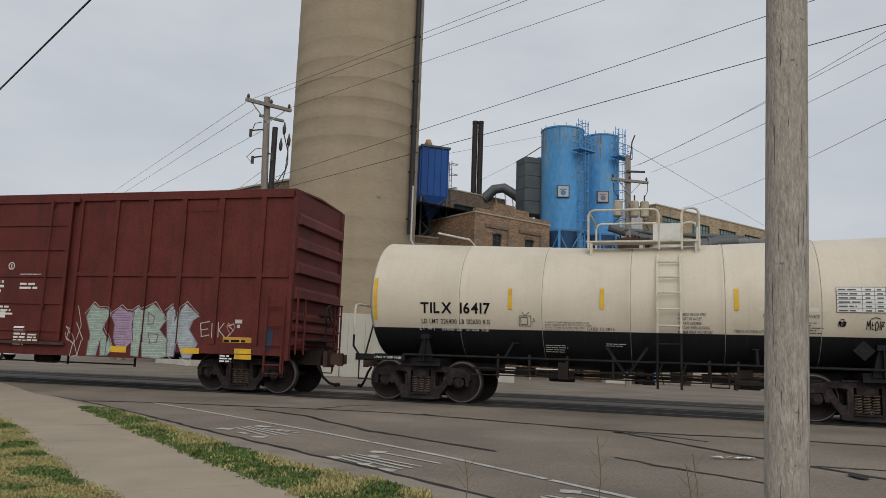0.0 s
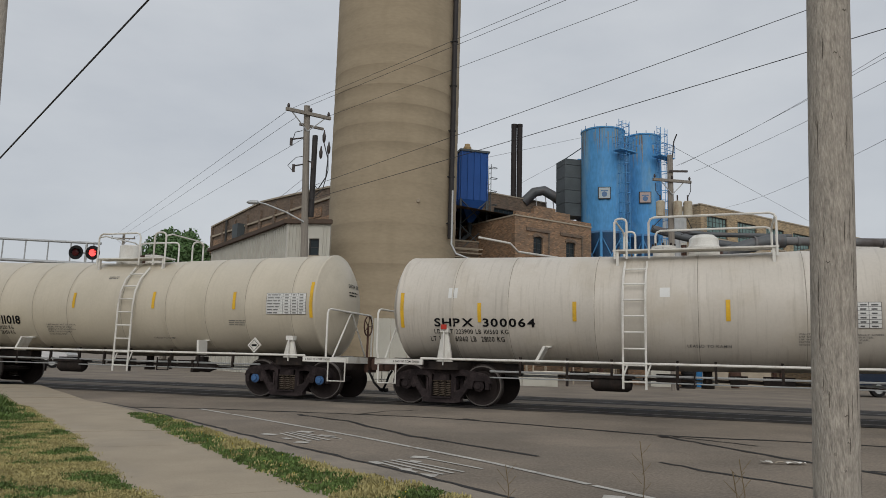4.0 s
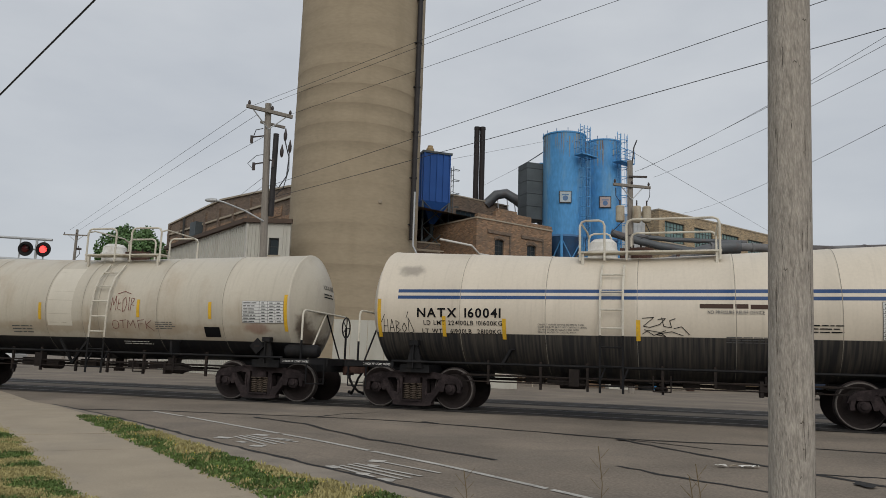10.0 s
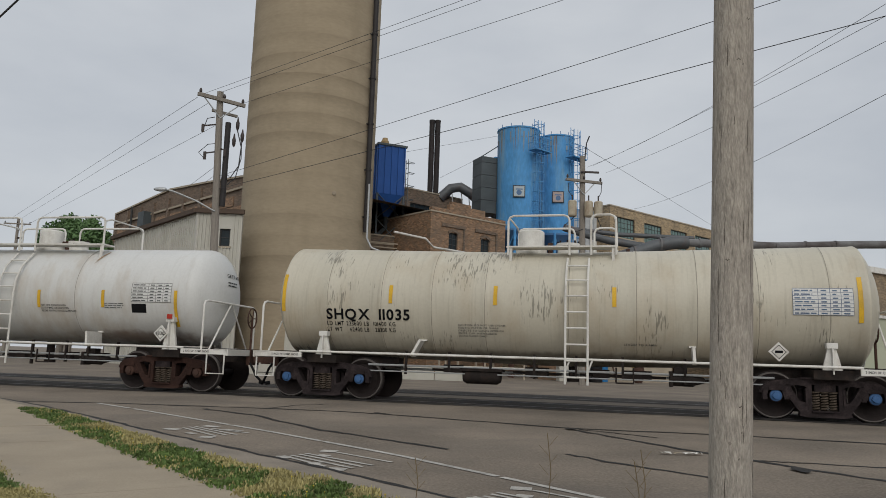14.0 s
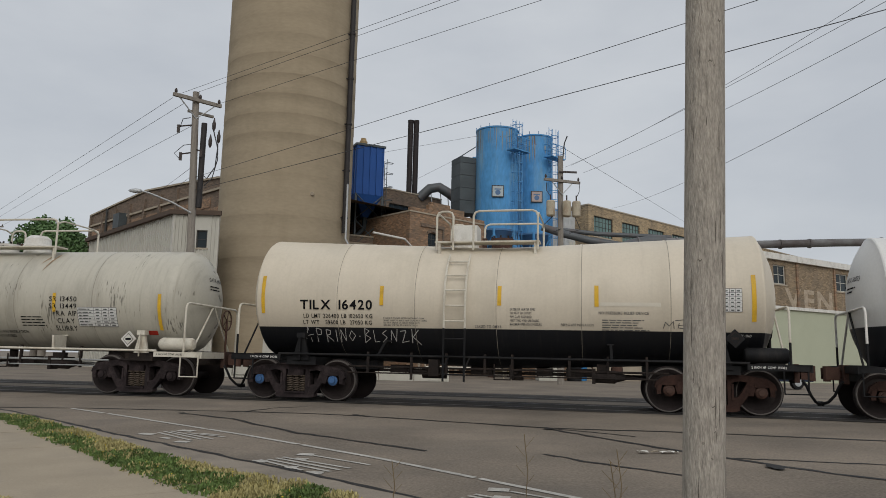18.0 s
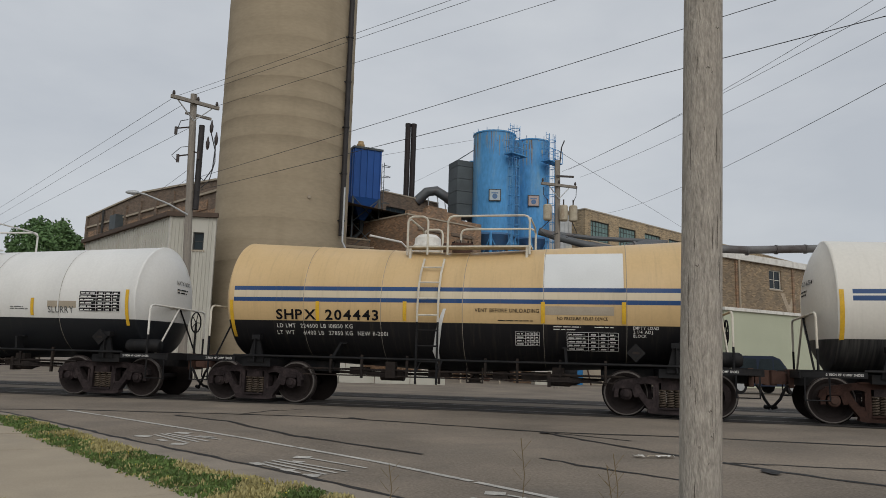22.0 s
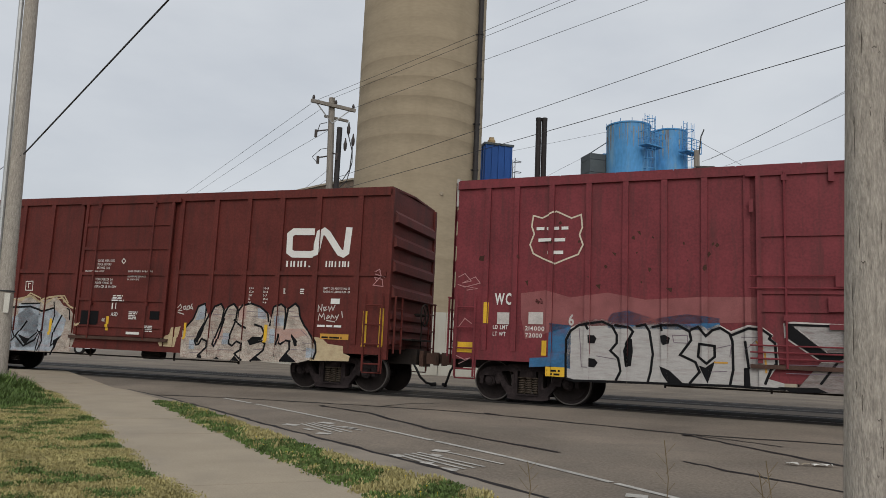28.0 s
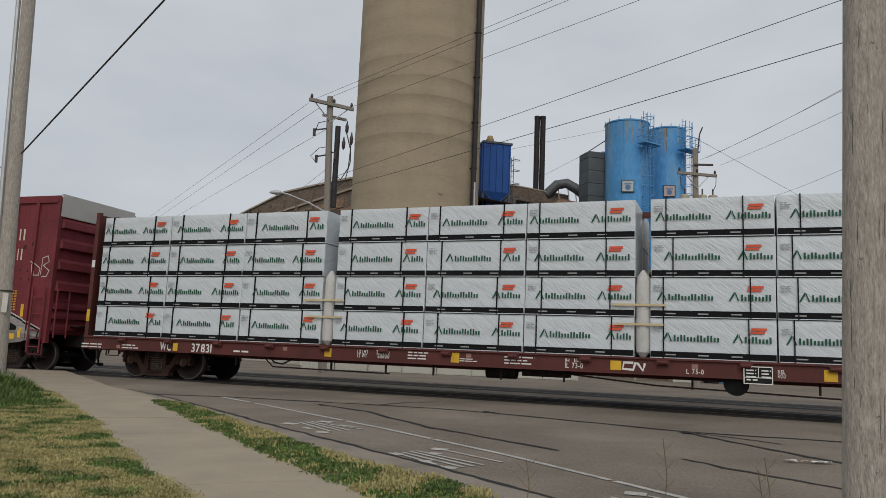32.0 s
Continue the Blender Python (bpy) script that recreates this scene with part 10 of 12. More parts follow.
SILODEEP = mat("blue_silo_steel", (0.09, 0.20, 0.38), rough=0.6, var=0.15, scale=1, bump=0.05, dirt=((0.16, 0.11, 0.07), 0.6, 1.2, (1, 1, 0.4)))
DEEPBLUE = mat("deep_blue_collector_paint", (0.022, 0.085, 0.30), rough=0.5, var=0.15, scale=0.8, bump=0.05)
DUCTGREY = mat("grey_duct_sheet", (0.085, 0.098, 0.104), rough=0.55, metal=0.2, var=0.25, scale=1, bump=0.05)
PIPEGREY = mat("grey_blue_pipe", (0.105, 0.112, 0.118), rough=0.5, metal=0.2, var=0.2, scale=1.2, bump=0.05, dirt=((0.12, 0.075, 0.06), 0.6, 1.5, (1, 1, 1)))
PIPERUST = mat("grey_pipe_with_rust", (0.17, 0.17, 0.17), rough=0.6, var=0.2, scale=1.2, bump=0.1, dirt=((0.05, 0.032, 0.028), 1.0, 0.6, (0.6, 1, 1)))
STACKBLACK = mat("black_stack_steel", (0.028, 0.024, 0.024), rough=0.6, var=0.3, scale=1, bump=0.05, dirt=((0.06, 0.045, 0.04), 0.6, 1, (1, 1, 0.2)))
FRAMEDARK = mat("dark_window_frame", (0.05, 0.05, 0.048), rough=0.7, bump=0)
FRAMEPALE = mat("pale_window_frame", (0.52, 0.50, 0.45), rough=0.7, bump=0)
TEALGLASS = mat("greenish_window_glass", (0.13, 0.20, 0.19), rough=0.25, var=0.35, scale=0.9, bump=0.05)
GREENPAINT = mat("faded_green_paint", (0.05, 0.22, 0.15), rough=0.7, var=0.15, scale=2, bump=0.05)
PALEGREEN = mat("pale_green_wall", (0.42, 0.44, 0.33), rough=0.85, var=0.08, scale=0.5, bump=0.05)


def wall(shape, length, z0, z1, thick, holes):
    """A straight wall along x with openings (x0, x1, z0, z1) right through it."""
    xs = sorted({0.0, length, *[h[0] for h in holes], *[h[1] for h in holes]})
    zs = sorted({z0, z1, *[h[2] for h in holes], *[h[3] for h in holes]})
    for a, b in zip(xs[:-1], xs[1:]):
        for c, d in zip(zs[:-1], zs[1:]):
            if not any(h[0] <= a and b <= h[1] and h[2] <= c and d <= h[3] for h in holes):
                shape.box(a, b, 0, thick, c, d)


def window(parent, x0, x1, z0, z1, nx, nz, frame_paint, glass, name="window"):
    """Frame, panes and bars, set back in the opening."""
    f = Shape()
    f.add([(x, y, z) for y in (0.10, 0.20) for x, z in ((x0, z0), (x1, z0), (x1, z1), (x0, z1), (x0 + 0.07, z0 + 0.07), (x1 - 0.07, z0 + 0.07), (x1 - 0.07, z1 - 0.07), (x0 + 0.07, z1 - 0.07))],
          [(k, (k + 1) % 4, 4 + (k + 1) % 4, 4 + k) for k in range(4)] + [(12 + k, 12 + (k + 1) % 4, 8 + (k + 1) % 4, 8 + k) for k in range(4)] + [(4 + k, 4 + (k + 1) % 4, 12 + (k + 1) % 4, 12 + k) for k in range(4)])
    w = part(name, f, frame_paint, parent, smooth=False)
    for k in range(1, nx):
        x = x0 + (x1 - x0) * k / nx
        part("glazing_bar", Shape().box(x - 0.022, x + 0.022, 0.12, 0.18, z0 + 0.06, z1 - 0.06), frame_paint, w)
    for k in range(1, nz):
        z = z0 + (z1 - z0) * k / nz
        part("glazing_bar", Shape().box(x0 + 0.06, x1 - 0.06, 0.125, 0.175, z - 0.02, z + 0.02), frame_paint, w)
    for k in range(nx):
        for h in range(nz):
            a, b = x0 + 0.05 + (x1 - x0 - 0.1) * k / nx, x0 + 0.05 + (x1 - x0 - 0.1) * (k + 1) / nx
            c, d = z0 + 0.05 + (z1 - z0 - 0.1) * h / nz, z0 + 0.05 + (z1 - z0 - 0.1) * (h + 1) / nz
            part("pane", Shape().box(a, b, 0.145, 0.155, c, d), glass, w)
    part("sill", Shape().box(x0 - 0.08, x1 + 0.08, -0.06, 0.14, z0 - 0.10, z0), COPING, w)
    return w


def block(t, length, depth, height, material, holes=(), left_holes=(), roof=TARROOF, parapet=0.3):
    """Four walls and a roof; the front stands on y = 0."""
    s = Shape()
    wall(s, length, -0.3, height, 0.35, list(holes))
    part("front_wall", s, material, t, smooth=False)
    s = Shape()
    wall(s, depth - 0.35, -0.3, height, 0.35, list(left_holes))
    part("side_wall", s, material, t, m=pose(0, depth, 0, 0, 0, -90), smooth=False)
    part("far_side_wall", Shape().box(length - 0.35, length, 0.35, depth, -0.3, height), material, t)
    part("rear_wall", Shape().box(0.35, length - 0.35, depth - 0.35, depth, -0.3, height), material, t)
    part("roof", Shape().box(0.35, length - 0.35, 0.35, depth - 0.35, height - parapet - 0.2, height - parapet), roof, t)
    c = Shape()
    c.box(-0.05, length + 0.05, -0.05, 0.40, height, height + 0.10)
    c.box(-0.05, 0.40, 0.40, depth, height, height + 0.10)
    part("coping", c, COPING, t, smooth=False)


# brown brick engine house with a stepped parapet
mid = thing("brick_building", "brown brick factory house with a stepped parapet and arched windows", "building", "factory buildings", pose(1.89, 50, 0, 0, 0, 37))
mid_holes = [(1.66, 2.5, 8.5, 9.75), (4.72, 5.6, 8.5, 9.7), (1.91, 2.71, 4.6, 6.45), (0.3, 1.2, 4.7, 6.2)]
block(mid, 7.2, 9.0, 11.0, BRICK, mid_holes)
s = Shape()
s.box(0.1, 7.2, 0.0, 0.35, 11.1, 11.35)
s.box(1.7, 5.1, 0.0, 0.35, 11.35, 11.75)
s.box(1.9, 3.7, 0.0, 0.35, 11.75, 11.95)
part("stepped_parapet", s, BRICK, mid, smooth=False)
for x0, x1, z in ((0.97, 3.13, 10.2), (4.11, 6.34, 10.2)):
    s = Shape()
    s.box(x0, x1, -0.09, 0.0, z - 0.1, z + 0.12)
    s.box(x1 - 0.15, x1, -0.06, 0.0, z - 4.0, z - 0.1)
    part("brick_corbel", s, BRICK_DARK, mid, smooth=False)
window(mid, 1.66, 2.5, 8.5, 9.75, 2, 3, FRAMEDARK, GLASS)
window(mid, 4.72, 5.6, 8.5, 9.7, 2, 3, FRAMEDARK, GLASS)
window(mid, 0.3, 1.2, 4.7, 6.2, 2, 2, FRAMEDARK, GLASS)
for x0, x1, z in ((1.6, 2.56, 9.72), (4.66, 5.66, 9.68)):
    s = Shape()
    s.band([(x0 + (x1 - x0) * k / 8, z + 0.2 * math.sin(math.pi * k / 8)) for k in range(9)], 0.2, -0.05, 0.2)
    part("brick_arch", s, BRICK_DARK, mid)
part("door", Shape().box(1.93, 2.69, 0.08, 0.16, 4.6, 6.43), FRAMEPALE, mid, "pale closed door")
s = Shape()
s.tube([(-3.5, -0.6, 9.0), (-0.9, -0.6, 8.9), (-0.1, -0.5, 8.42), (5.5, -0.5, 8.35), (8.5, -0.5, 8.1)], 0.075, 10)
part("white_steam_pipe", s, WHITE, mid, "white lagged pipe")
s = Shape()
s.tube([(0.2, -0.75, 7.62), (5.5, -0.75, 7.45), (8.6, -0.75, 7.3)], 0.17, 12)
for x in (0.6, 2.8, 5.0):
    s.box(x - 0.04, x + 0.04, -0.8, 0.0, 7.25, 7.33)
    s.band([(x, 7.3), (x + 0.9, 6.4)], 0.06, -0.78, -0.72)
part("dark_pipe", s, pipe_dark, mid, "dark pipe on brackets")
s = Shape()
s.box(-1.0, 9.0, -2.4, -0.02, 4.35, 4.5)
for x in np.arange(-0.8, 9, 1.6):
    s.box(x - 0.06, x + 0.06, -2.35, -2.25, -0.1, 4.35)
    s.rod((x, -2.3, 4.5), (x, -2.3, 5.4), 0.025, 6)
s.rod((-1, -2.3, 5.4), (9, -2.3, 5.4), 0.025, 6)
s.rod((-1, -2.3, 4.95), (9, -2.3, 4.95), 0.02, 6)
part("loading_deck", s, COPING, mid, "timber loading deck with a rail", smooth=False)
s = Shape()
s.tube([(-1, -2.5, 3.6), (9, -2.5, 3.5)], 0.09, 8)
s.tube([(-1, -2.5, 3.1), (9, -2.5, 3.05)], 0.07, 8)
part("cream_pipe", s, CREAMRAIL, mid, "cream pipes along the deck")

# low roofs and an upper storey behind it
back = thing("brick_building", "sooty brick upper storey with dark windows", "building", "factory buildings", pose(0.2, 59, 0, 0, 0, 37))
block(back, 6.0, 7.0, 14.6, BRICK_DARK, [(0.4, 2.6, 12.2, 13.5), (3.2, 5.2, 12.2, 13.5)])
window(back, 0.4, 2.6, 12.2, 13.5, 4, 2, FRAMEDARK, GLASS)
window(back, 3.2, 5.2, 12.2, 13.5, 4, 2, FRAMEDARK, GLASS)
annex = thing("brick_building", "low sooty brick annex with a sagging roof", "building", "factory buildings", pose(-2.6, 52.5, 0, 0, 0, 22))
block(annex, 5.2, 6.0, 9.6, BRICK_DARK, [(1.0, 2.2, 6.2, 7.6)])
window(annex, 1.0, 2.2, 6.2, 7.6, 2, 2, FRAMEDARK, GLASS)
for k in range(9):
    part("timber_ledge", Shape().box(-0.3, 5.5, -0.5 + k * 0.12, -0.42 + k * 0.12, 9.0 - 0.3 * (k % 4), 9.08 - 0.3 * (k % 4)), COPING, annex, smooth=False)

# long brick hall with steel windows
hall = thing("brick_building", "long brick factory hall with banks of steel windows", "building", "factory buildings", pose(16.63, 58, 0, 0, 0, 37))
hh = [(0.75 + 3.95 * k, 3.35 + 3.95 * k, 11.25, 12.95) for k in range(10)] + [(2.5, 3.95, 6.6, 8.3), (9.5, 11.0, 6.6, 8.3)]
block(hall, 42, 14, 13.7, BRICK_TAN, hh)
for x0, x1, z0, z1 in hh[:10]:
    window(hall, x0, x1, z0, z1, 6, 4, FRAMEDARK, TEALGLASS)
for x0, x1, z0, z1 in hh[10:]:
    window(hall, x0, x1, z0, z1, 2, 2, FRAMEPALE, GLASS)
part("stone_band", Shape().box(0, 42, -0.06, 0.0, 10.6, 10.85), COPING, hall)
part("brick_ledge", Shape().box(0, 42, -0.10, 0.0, 9.0, 9.2), BRICK_DARK, hall)
clad = thing("metal_annex", "pale metal clad annex wall with faded panels", "building", "factory buildings", pose(15.4, 59.0, 0, 0, 0, 10))
s = Shape()
s.box(-1.9, 1.4, 0, 3, -0.2, 13.35)
for k in range(10):
    s.box(-1.9 + 0.34 * k, -1.86 + 0.34 * k, -0.04, 0, -0.2, 13.35)
part("cladding", s, PALEMETAL, clad, smooth=False)
s = Shape()
for k in range(2):
    s.box(-1.4 + 1.3 * k, -0.7 + 1.3 * k, -0.03, 0.0, 9.6, 10.8)
part("faded_panel", s, SHEDMETAL, clad)

# lower brick building farther along, with a white roof edge
low = thing("brick_building", "low tan brick building with white windows and a white roof edge", "building", "factory buildings", pose(22.0, 48.0, 0, 0, 0, 28))
lh = [(7.3, 8.8, 7.0, 8.4), (15.4, 17.2, 7.0, 8.4), (22.5, 24.3, 7.0, 8.4)]
block(low, 26, 10, 8.85, BRICK_OLD, lh, roof=WHITE)
for x0, x1, z0, z1 in lh:
    window(low, x0, x1, z0, z1, 2, 2, FRAMEPALE, GLASS)
part("white_fascia", Shape().box(-0.2, 26.2, -0.25, -0.05, 8.75, 9.2), WHITE, low)
for x in (3.4, 10.2, 15.2):
    part("brick_pier", Shape().box(x - 0.12, x + 0.12, -0.10, 0, -0.2, 8.75), BRICK, low, smooth=False)
s = Shape().rod((3.55, -0.18, 0), (3.55, -0.18, 8.8), 0.07, 8)
part("downpipe", s, COPING, low)
letters_on_wall = Shape()
letters(letters_on_wall, "VEN", 8.6, 5.3, 1.45, lambda a, b: (a, -0.008, b), 6.6, bold=0.03)
part("faded_wall_letters", letters_on_wall, mat("faded_white_wall_paint", (0.40, 0.33, 0.25), rough=0.95, var=0.3, scale=3, bump=0, dirt=((0.27, 0.20, 0.13), 0.9, 4, (1, 1, 1))), low, "faded white letters on the brick")
shop = thing("metal_shed", "pale green low shed wall below the brick building", "shed", "factory buildings", pose(21.6, 44.5, 0, 0, 0, 25))
part("wall", Shape().box(0, 24, 0, 2.5, -0.2, 4.75), PALEGREEN, shop, smooth=False)
part("roof_edge", Shape().box(-0.1, 24.1, -0.15, 2.6, 4.75, 4.95), WHITE, shop)

# lean-to with white siding, a green door and a screw conveyor
lean = thing("lean_to", "small lean-to with white siding over a beige wall", "shed", "factory buildings", pose(11.6, 42, 0, 0, 0, 30))
part("white_siding", Shape().box(0, 6.0, 0, 3, 3.3, 4.7), WHITE, lean)
s = Shape().box(0.02, 6.0, 0.05, 3, 1.9, 3.3)
for k in range(20):
    s.box(0.05 + 0.3 * k, 0.09 + 0.3 * k, 0.02, 0.05, 1.9, 3.3)
part("beige_siding", s, mat("beige_siding_paint", (0.33, 0.29, 0.225), rough=0.7, var=0.08, bump=0.03), lean, smooth=False)
part("base_wall", Shape().box(0.02, 6.0, 0.1, 3, -0.2, 1.9), COPING, lean)
part("brick_pier", Shape().box(-2.2, 0.0, 0.2, 3, -0.2, 3.9), BRICK, lean)
part("green_door", Shape().box(-1.6, -0.6, 0.12, 0.2, 1.2, 2.9), GREENPAINT, lean, "faded green door")
auger = thing("screw_conveyor", "yellow screw conveyor leaning to the ground", "conveyor", m=pose(10.95, 41.2, 0))
part("tube", Shape().rod((-0.3, 0, 2.45), (2.3, 0, 0.85), 0.13, 12), mat("faded_yellow_paint", (0.52, 0.42, 0.16), rough=0.6, var=0.15, bump=0.03), auger)
part("cover", Shape().rod((-0.2, 0.1, 2.7), (2.0, 0.1, 1.3), 0.05, 8), FRAMEPALE, auger)
part("hopper", Shape().lathe([(0.0, 0.2), (0.5, 0.35), (0.9, 0.3)], 14, "z", (2.45, 0, 0)), RUST, auger)
part("leg", Shape().rod((0.8, 0, 1.75), (1.2, 0, 0), 0.04, 6), RUST, auger)
s = Shape()
s.lathe([(0.0, 0.28), (0.85, 0.3), (0.9, 0.26)], 18, "z")
drum = tagged(part("drum", s, mat("blue_drum_plastic", (0.03, 0.16, 0.36), rough=0.5, bump=0.02), None, m=pose(11.5, 41.6, 0)), "blue plastic drum standing by the conveyor", "drum")
box2 = thing("equipment_cabinet", "pale rounded transformer cabinet by the pole", "cabinet", m=pose(9.25, 40.2, 0))
part("cabinet", Shape().box(-0.6, 0.6, -0.45, 0.45, 0, 1.78), SHEDMETAL, box2)
part("lid", Shape().rod((-0.6, 0, 1.62), (0.6, 0, 1.62), 0.47, 16), SHEDMETAL, box2)
dark_bin = thing("steel_bin", "dark ribbed steel bin", "bin", m=pose(10.75, 40.4, 0))
s = Shape()
for k in range(4):
    s.lathe([(0.32 * k, 0.36), (0.32 * k + 0.03, 0.39), (0.32 * k + 0.29, 0.39), (0.32 * k + 0.32, 0.36)], 18, "z")
part("bin_body", s, BLACK, dark_bin)

# ---- left: ribbed shed and the gabled brick hall ----
shed = thing("metal_shed", "pale ribbed metal shed with a brown roof edge", "shed", "factory buildings", pose(-11.56, 42, 0, 0, 0, 37))
front_turn = pose(0, 0, 0, 0, 0, -39)
s = Shape()
wall(s, 2.5, -0.2, 8.75, 0.2, [(1.28, 1.88, 6.85, 7.85)])
for k in range(12):
    s.box(0.05 + 0.2 * k, 0.10 + 0.2 * k, -0.06, 0, -0.2, 6.78 if 1.15 < 0.1 + 0.2 * k < 2.0 else 8.7)
front = part("front_cladding", s, SHEDMETAL, shed, m=front_turn, smooth=False)
window(front, 1.28, 1.88, 6.85, 7.85, 1, 2, FRAMEDARK, GLASS)
s = Shape()
s.box(0.0, 0.2, 0.2, 15, -0.2, 8.75)
for k in range(48):
    s.box(-0.03, 0, 0.1 + 0.31 * k, 0.17 + 0.31 * k, -0.2, 8.7)
part("side_cladding", s, SHEDMETAL, shed, smooth=False)
part("corner_trim", Shape().box(-0.06, 0.1, -0.06, 0.1, -0.2, 8.8), FRAMEPALE, shed)
s = Shape()
s.box(-0.25, 0.05, 0, 15.2, 8.7, 8.95)
FASCIA = mat("brown_fascia", (0.085, 0.06, 0.045), rough=0.7, bump=0.03)
part("roof_edge", s, FASCIA, shed)
part("roof_edge", Shape().box(-0.2, 2.6, -0.2, 0.02, 8.7, 8.95), FASCIA, shed, m=front_turn)
part("roof", Shape().box(0.05, 2.0, 1.2, 15, 8.8, 8.9), TARROOF, shed)

gable = thing("brick_building", "old brick hall with a low gabled parapet and blind bays", "building", "factory buildings", pose(-11.0, 50, 0, 0, 0, 130))
prof = [(-6.0, 11.6), (0.0, 12.75), (5.3, 13.15), (11.6, 13.55), (17.5, 13.25), (23.25, 12.95)]
for (x0, z0), (x1, z1) in zip(prof[:-1], prof[1:]):
    s = Shape()
    vs = [(x0, 0, -0.2), (x1, 0, -0.2), (x1, 0, z1), (x0, 0, z0), (x0, -14, -0.2), (x1, -14, -0.2), (x1, -14, z1), (x0, -14, z0)]
    s.add(vs, [(0, 1, 2, 3), (7, 6, 5, 4), (3, 2, 6, 7), (0, 4, 5, 1)])
    part("gable_wall", s, BRICK_DARK, gable, smooth=False)
s = Shape()
s.add([(23.25, 0, -0.2), (23.25, -14, -0.2), (23.25, -14, 12.95), (23.25, 0, 12.95)], [(0, 1, 2, 3)])
part("gable_wall", s, BRICK_DARK, gable, smooth=False)
s = Shape()
for (x0, z0), (x1, z1) in zip(prof[:-1], prof[1:]):
    s.add([(x0, -0.3, z0), (x1, -0.3, z1), (x1, 0.12, z1), (x0, 0.12, z0), (x0, -0.3, z0 + 0.13), (x1, -0.3, z1 + 0.13), (x1, 0.12, z1 + 0.13), (x0, 0.12, z0 + 0.13)],
          [(3, 2, 1, 0), (4, 5, 6, 7), (2, 3, 7, 6), (0, 1, 5, 4)])
part("coping", s, COPING, gable, smooth=False)
for k in range(8):
    x = 1.0 + 2.8 * k
    part("blind_bay", Shape().box(x, x + 1.9, 0.0, 0.06, 10.9, 11.6), BRICK, gable)
    part("brick_pier", Shape().box(x + 2.15, x + 2.5, 0.0, 0.16, 9, 12.9), BRICK_DARK, gable)
part("stone_band", Shape().box(-2, 23.25, 0.0, 0.2, 10.45, 10.75), BRICK, gable)
part("stone_band", Shape().box(-2, 23.25, 0.0, 0.14, 11.95, 12.1), COPING, gable)
part("vent_box", Shape().box(15.0, 16.2, 0.05, 0.7, 11.0, 12.2), DUCTGREY, gable)
part("downpipe", Shape().rod((19.0, 0.2, 6), (19.0, 0.2, 13.1), 0.10, 8), FRAMEDARK, gable)

fence = thing("panel_fence", "white ribbed metal panel wall at the foot of the tower", "fence", m=pose(-5.4, 36.0, 0, 0, 0, 3))
for k in range(6):
    s = Shape().box(0.82 * k, 0.82 * k + 0.80, 0, 0.05, 0, 3.0)
    for j in range(4):
        s.box(0.82 * k + 0.05 + 0.2 * j, 0.82 * k + 0.11 + 0.2 * j, -0.03, 0, 0, 3.0)
    part("fence_panel", s, SHEDMETAL, fence, smooth=False)

# ---- blue dust collector ----
dc = thing("dust_collector", "deep blue dust collector on legs with a hopper", "dust collector", m=pose(-1.3, 54, 0, 0, 0, 20))
s = Shape().box(-1.05, 1.05, -0.9, 0.9, 12.75, 16.35)
part("housing", s, DEEPBLUE, dc, smooth=False)
for k in range(5):
    part("housing_rib", Shape().box(-1.05 + 0.5 * k, -0.97 + 0.5 * k, -0.97, -0.9, 12.75, 16.35), DEEPBLUE, dc)
for k in range(4):
    part("housing_rib", Shape().box(-1.12, -1.05, -0.8 + 0.5 * k, -0.72 + 0.5 * k, 12.75, 16.35), DEEPBLUE, dc)
part("lid", Shape().box(-1.15, 1.15, -1.0, 1.0, 16.35, 16.5), DUCTGREY, dc)
s = Shape().add([(-1.05, -0.9, 12.75), (1.05, -0.9, 12.75), (1.05, 0.9, 12.75), (-1.05, 0.9, 12.75), (-0.2, -0.2, 11.2), (0.2, -0.2, 11.2), (0.2, 0.2, 11.2), (-0.2, 0.2, 11.2)],
                [(0, 1, 5, 4), (1, 2, 6, 5), (2, 3, 7, 6), (3, 0, 4, 7), (4, 5, 6, 7)])
part("hopper", s, DEEPBLUE, dc, smooth=False)
s = Shape().lathe([(16.5, 0.28), (16.9, 0.3), (17.0, 0.22), (17.15, 0.2)], 14, "z", (-0.3, 0, 0))
part("fan_cowl", s, mat("rusty_cream_cowl", (0.42, 0.30, 0.16), rough=0.7, bump=0.05), dc)
for a in (-1, 1):
    for b in (-1, 1):
        part("leg", Shape().box(a * 1.0 - 0.06, a * 1.0 + 0.06, b * 0.85 - 0.06, b * 0.85 + 0.06, 8.5, 12.8), DUCTGREY, dc)
s = Shape()
for z0 in (9.0, 10.9):
    s.rod((-1, -0.9, z0), (1, -0.9, z0 + 1.8), 0.04, 6)
    s.rod((1, -0.9, z0), (-1, -0.9, z0 + 1.8), 0.04, 6)
s.tube([(0, 0, 11.2), (0, 0, 10.4), (-0.6, -0.2, 9.8), (-1.6, -0.5, 9.5)], 0.16, 10)
s.tube([(0.1, 0, 11.0), (0.8, -0.1, 10.2), (1.3, -0.1, 9.2)], 0.13, 10)
part("brace_work", s, DUCTGREY, dc)
s = ladder_shape(1.35, -0.5, 11.5, 15.6, 0.5, 0.4, face="y")
for z in (12.6, 13.6, 14.6, 15.4):
    s.tube([(1.35, -0.75, z), (1.9, -0.6, z), (1.9, -0.35, z), (1.35, -0.25, z)], 0.025, 5)
part("caged_ladder", s, DUCTGREY, dc)

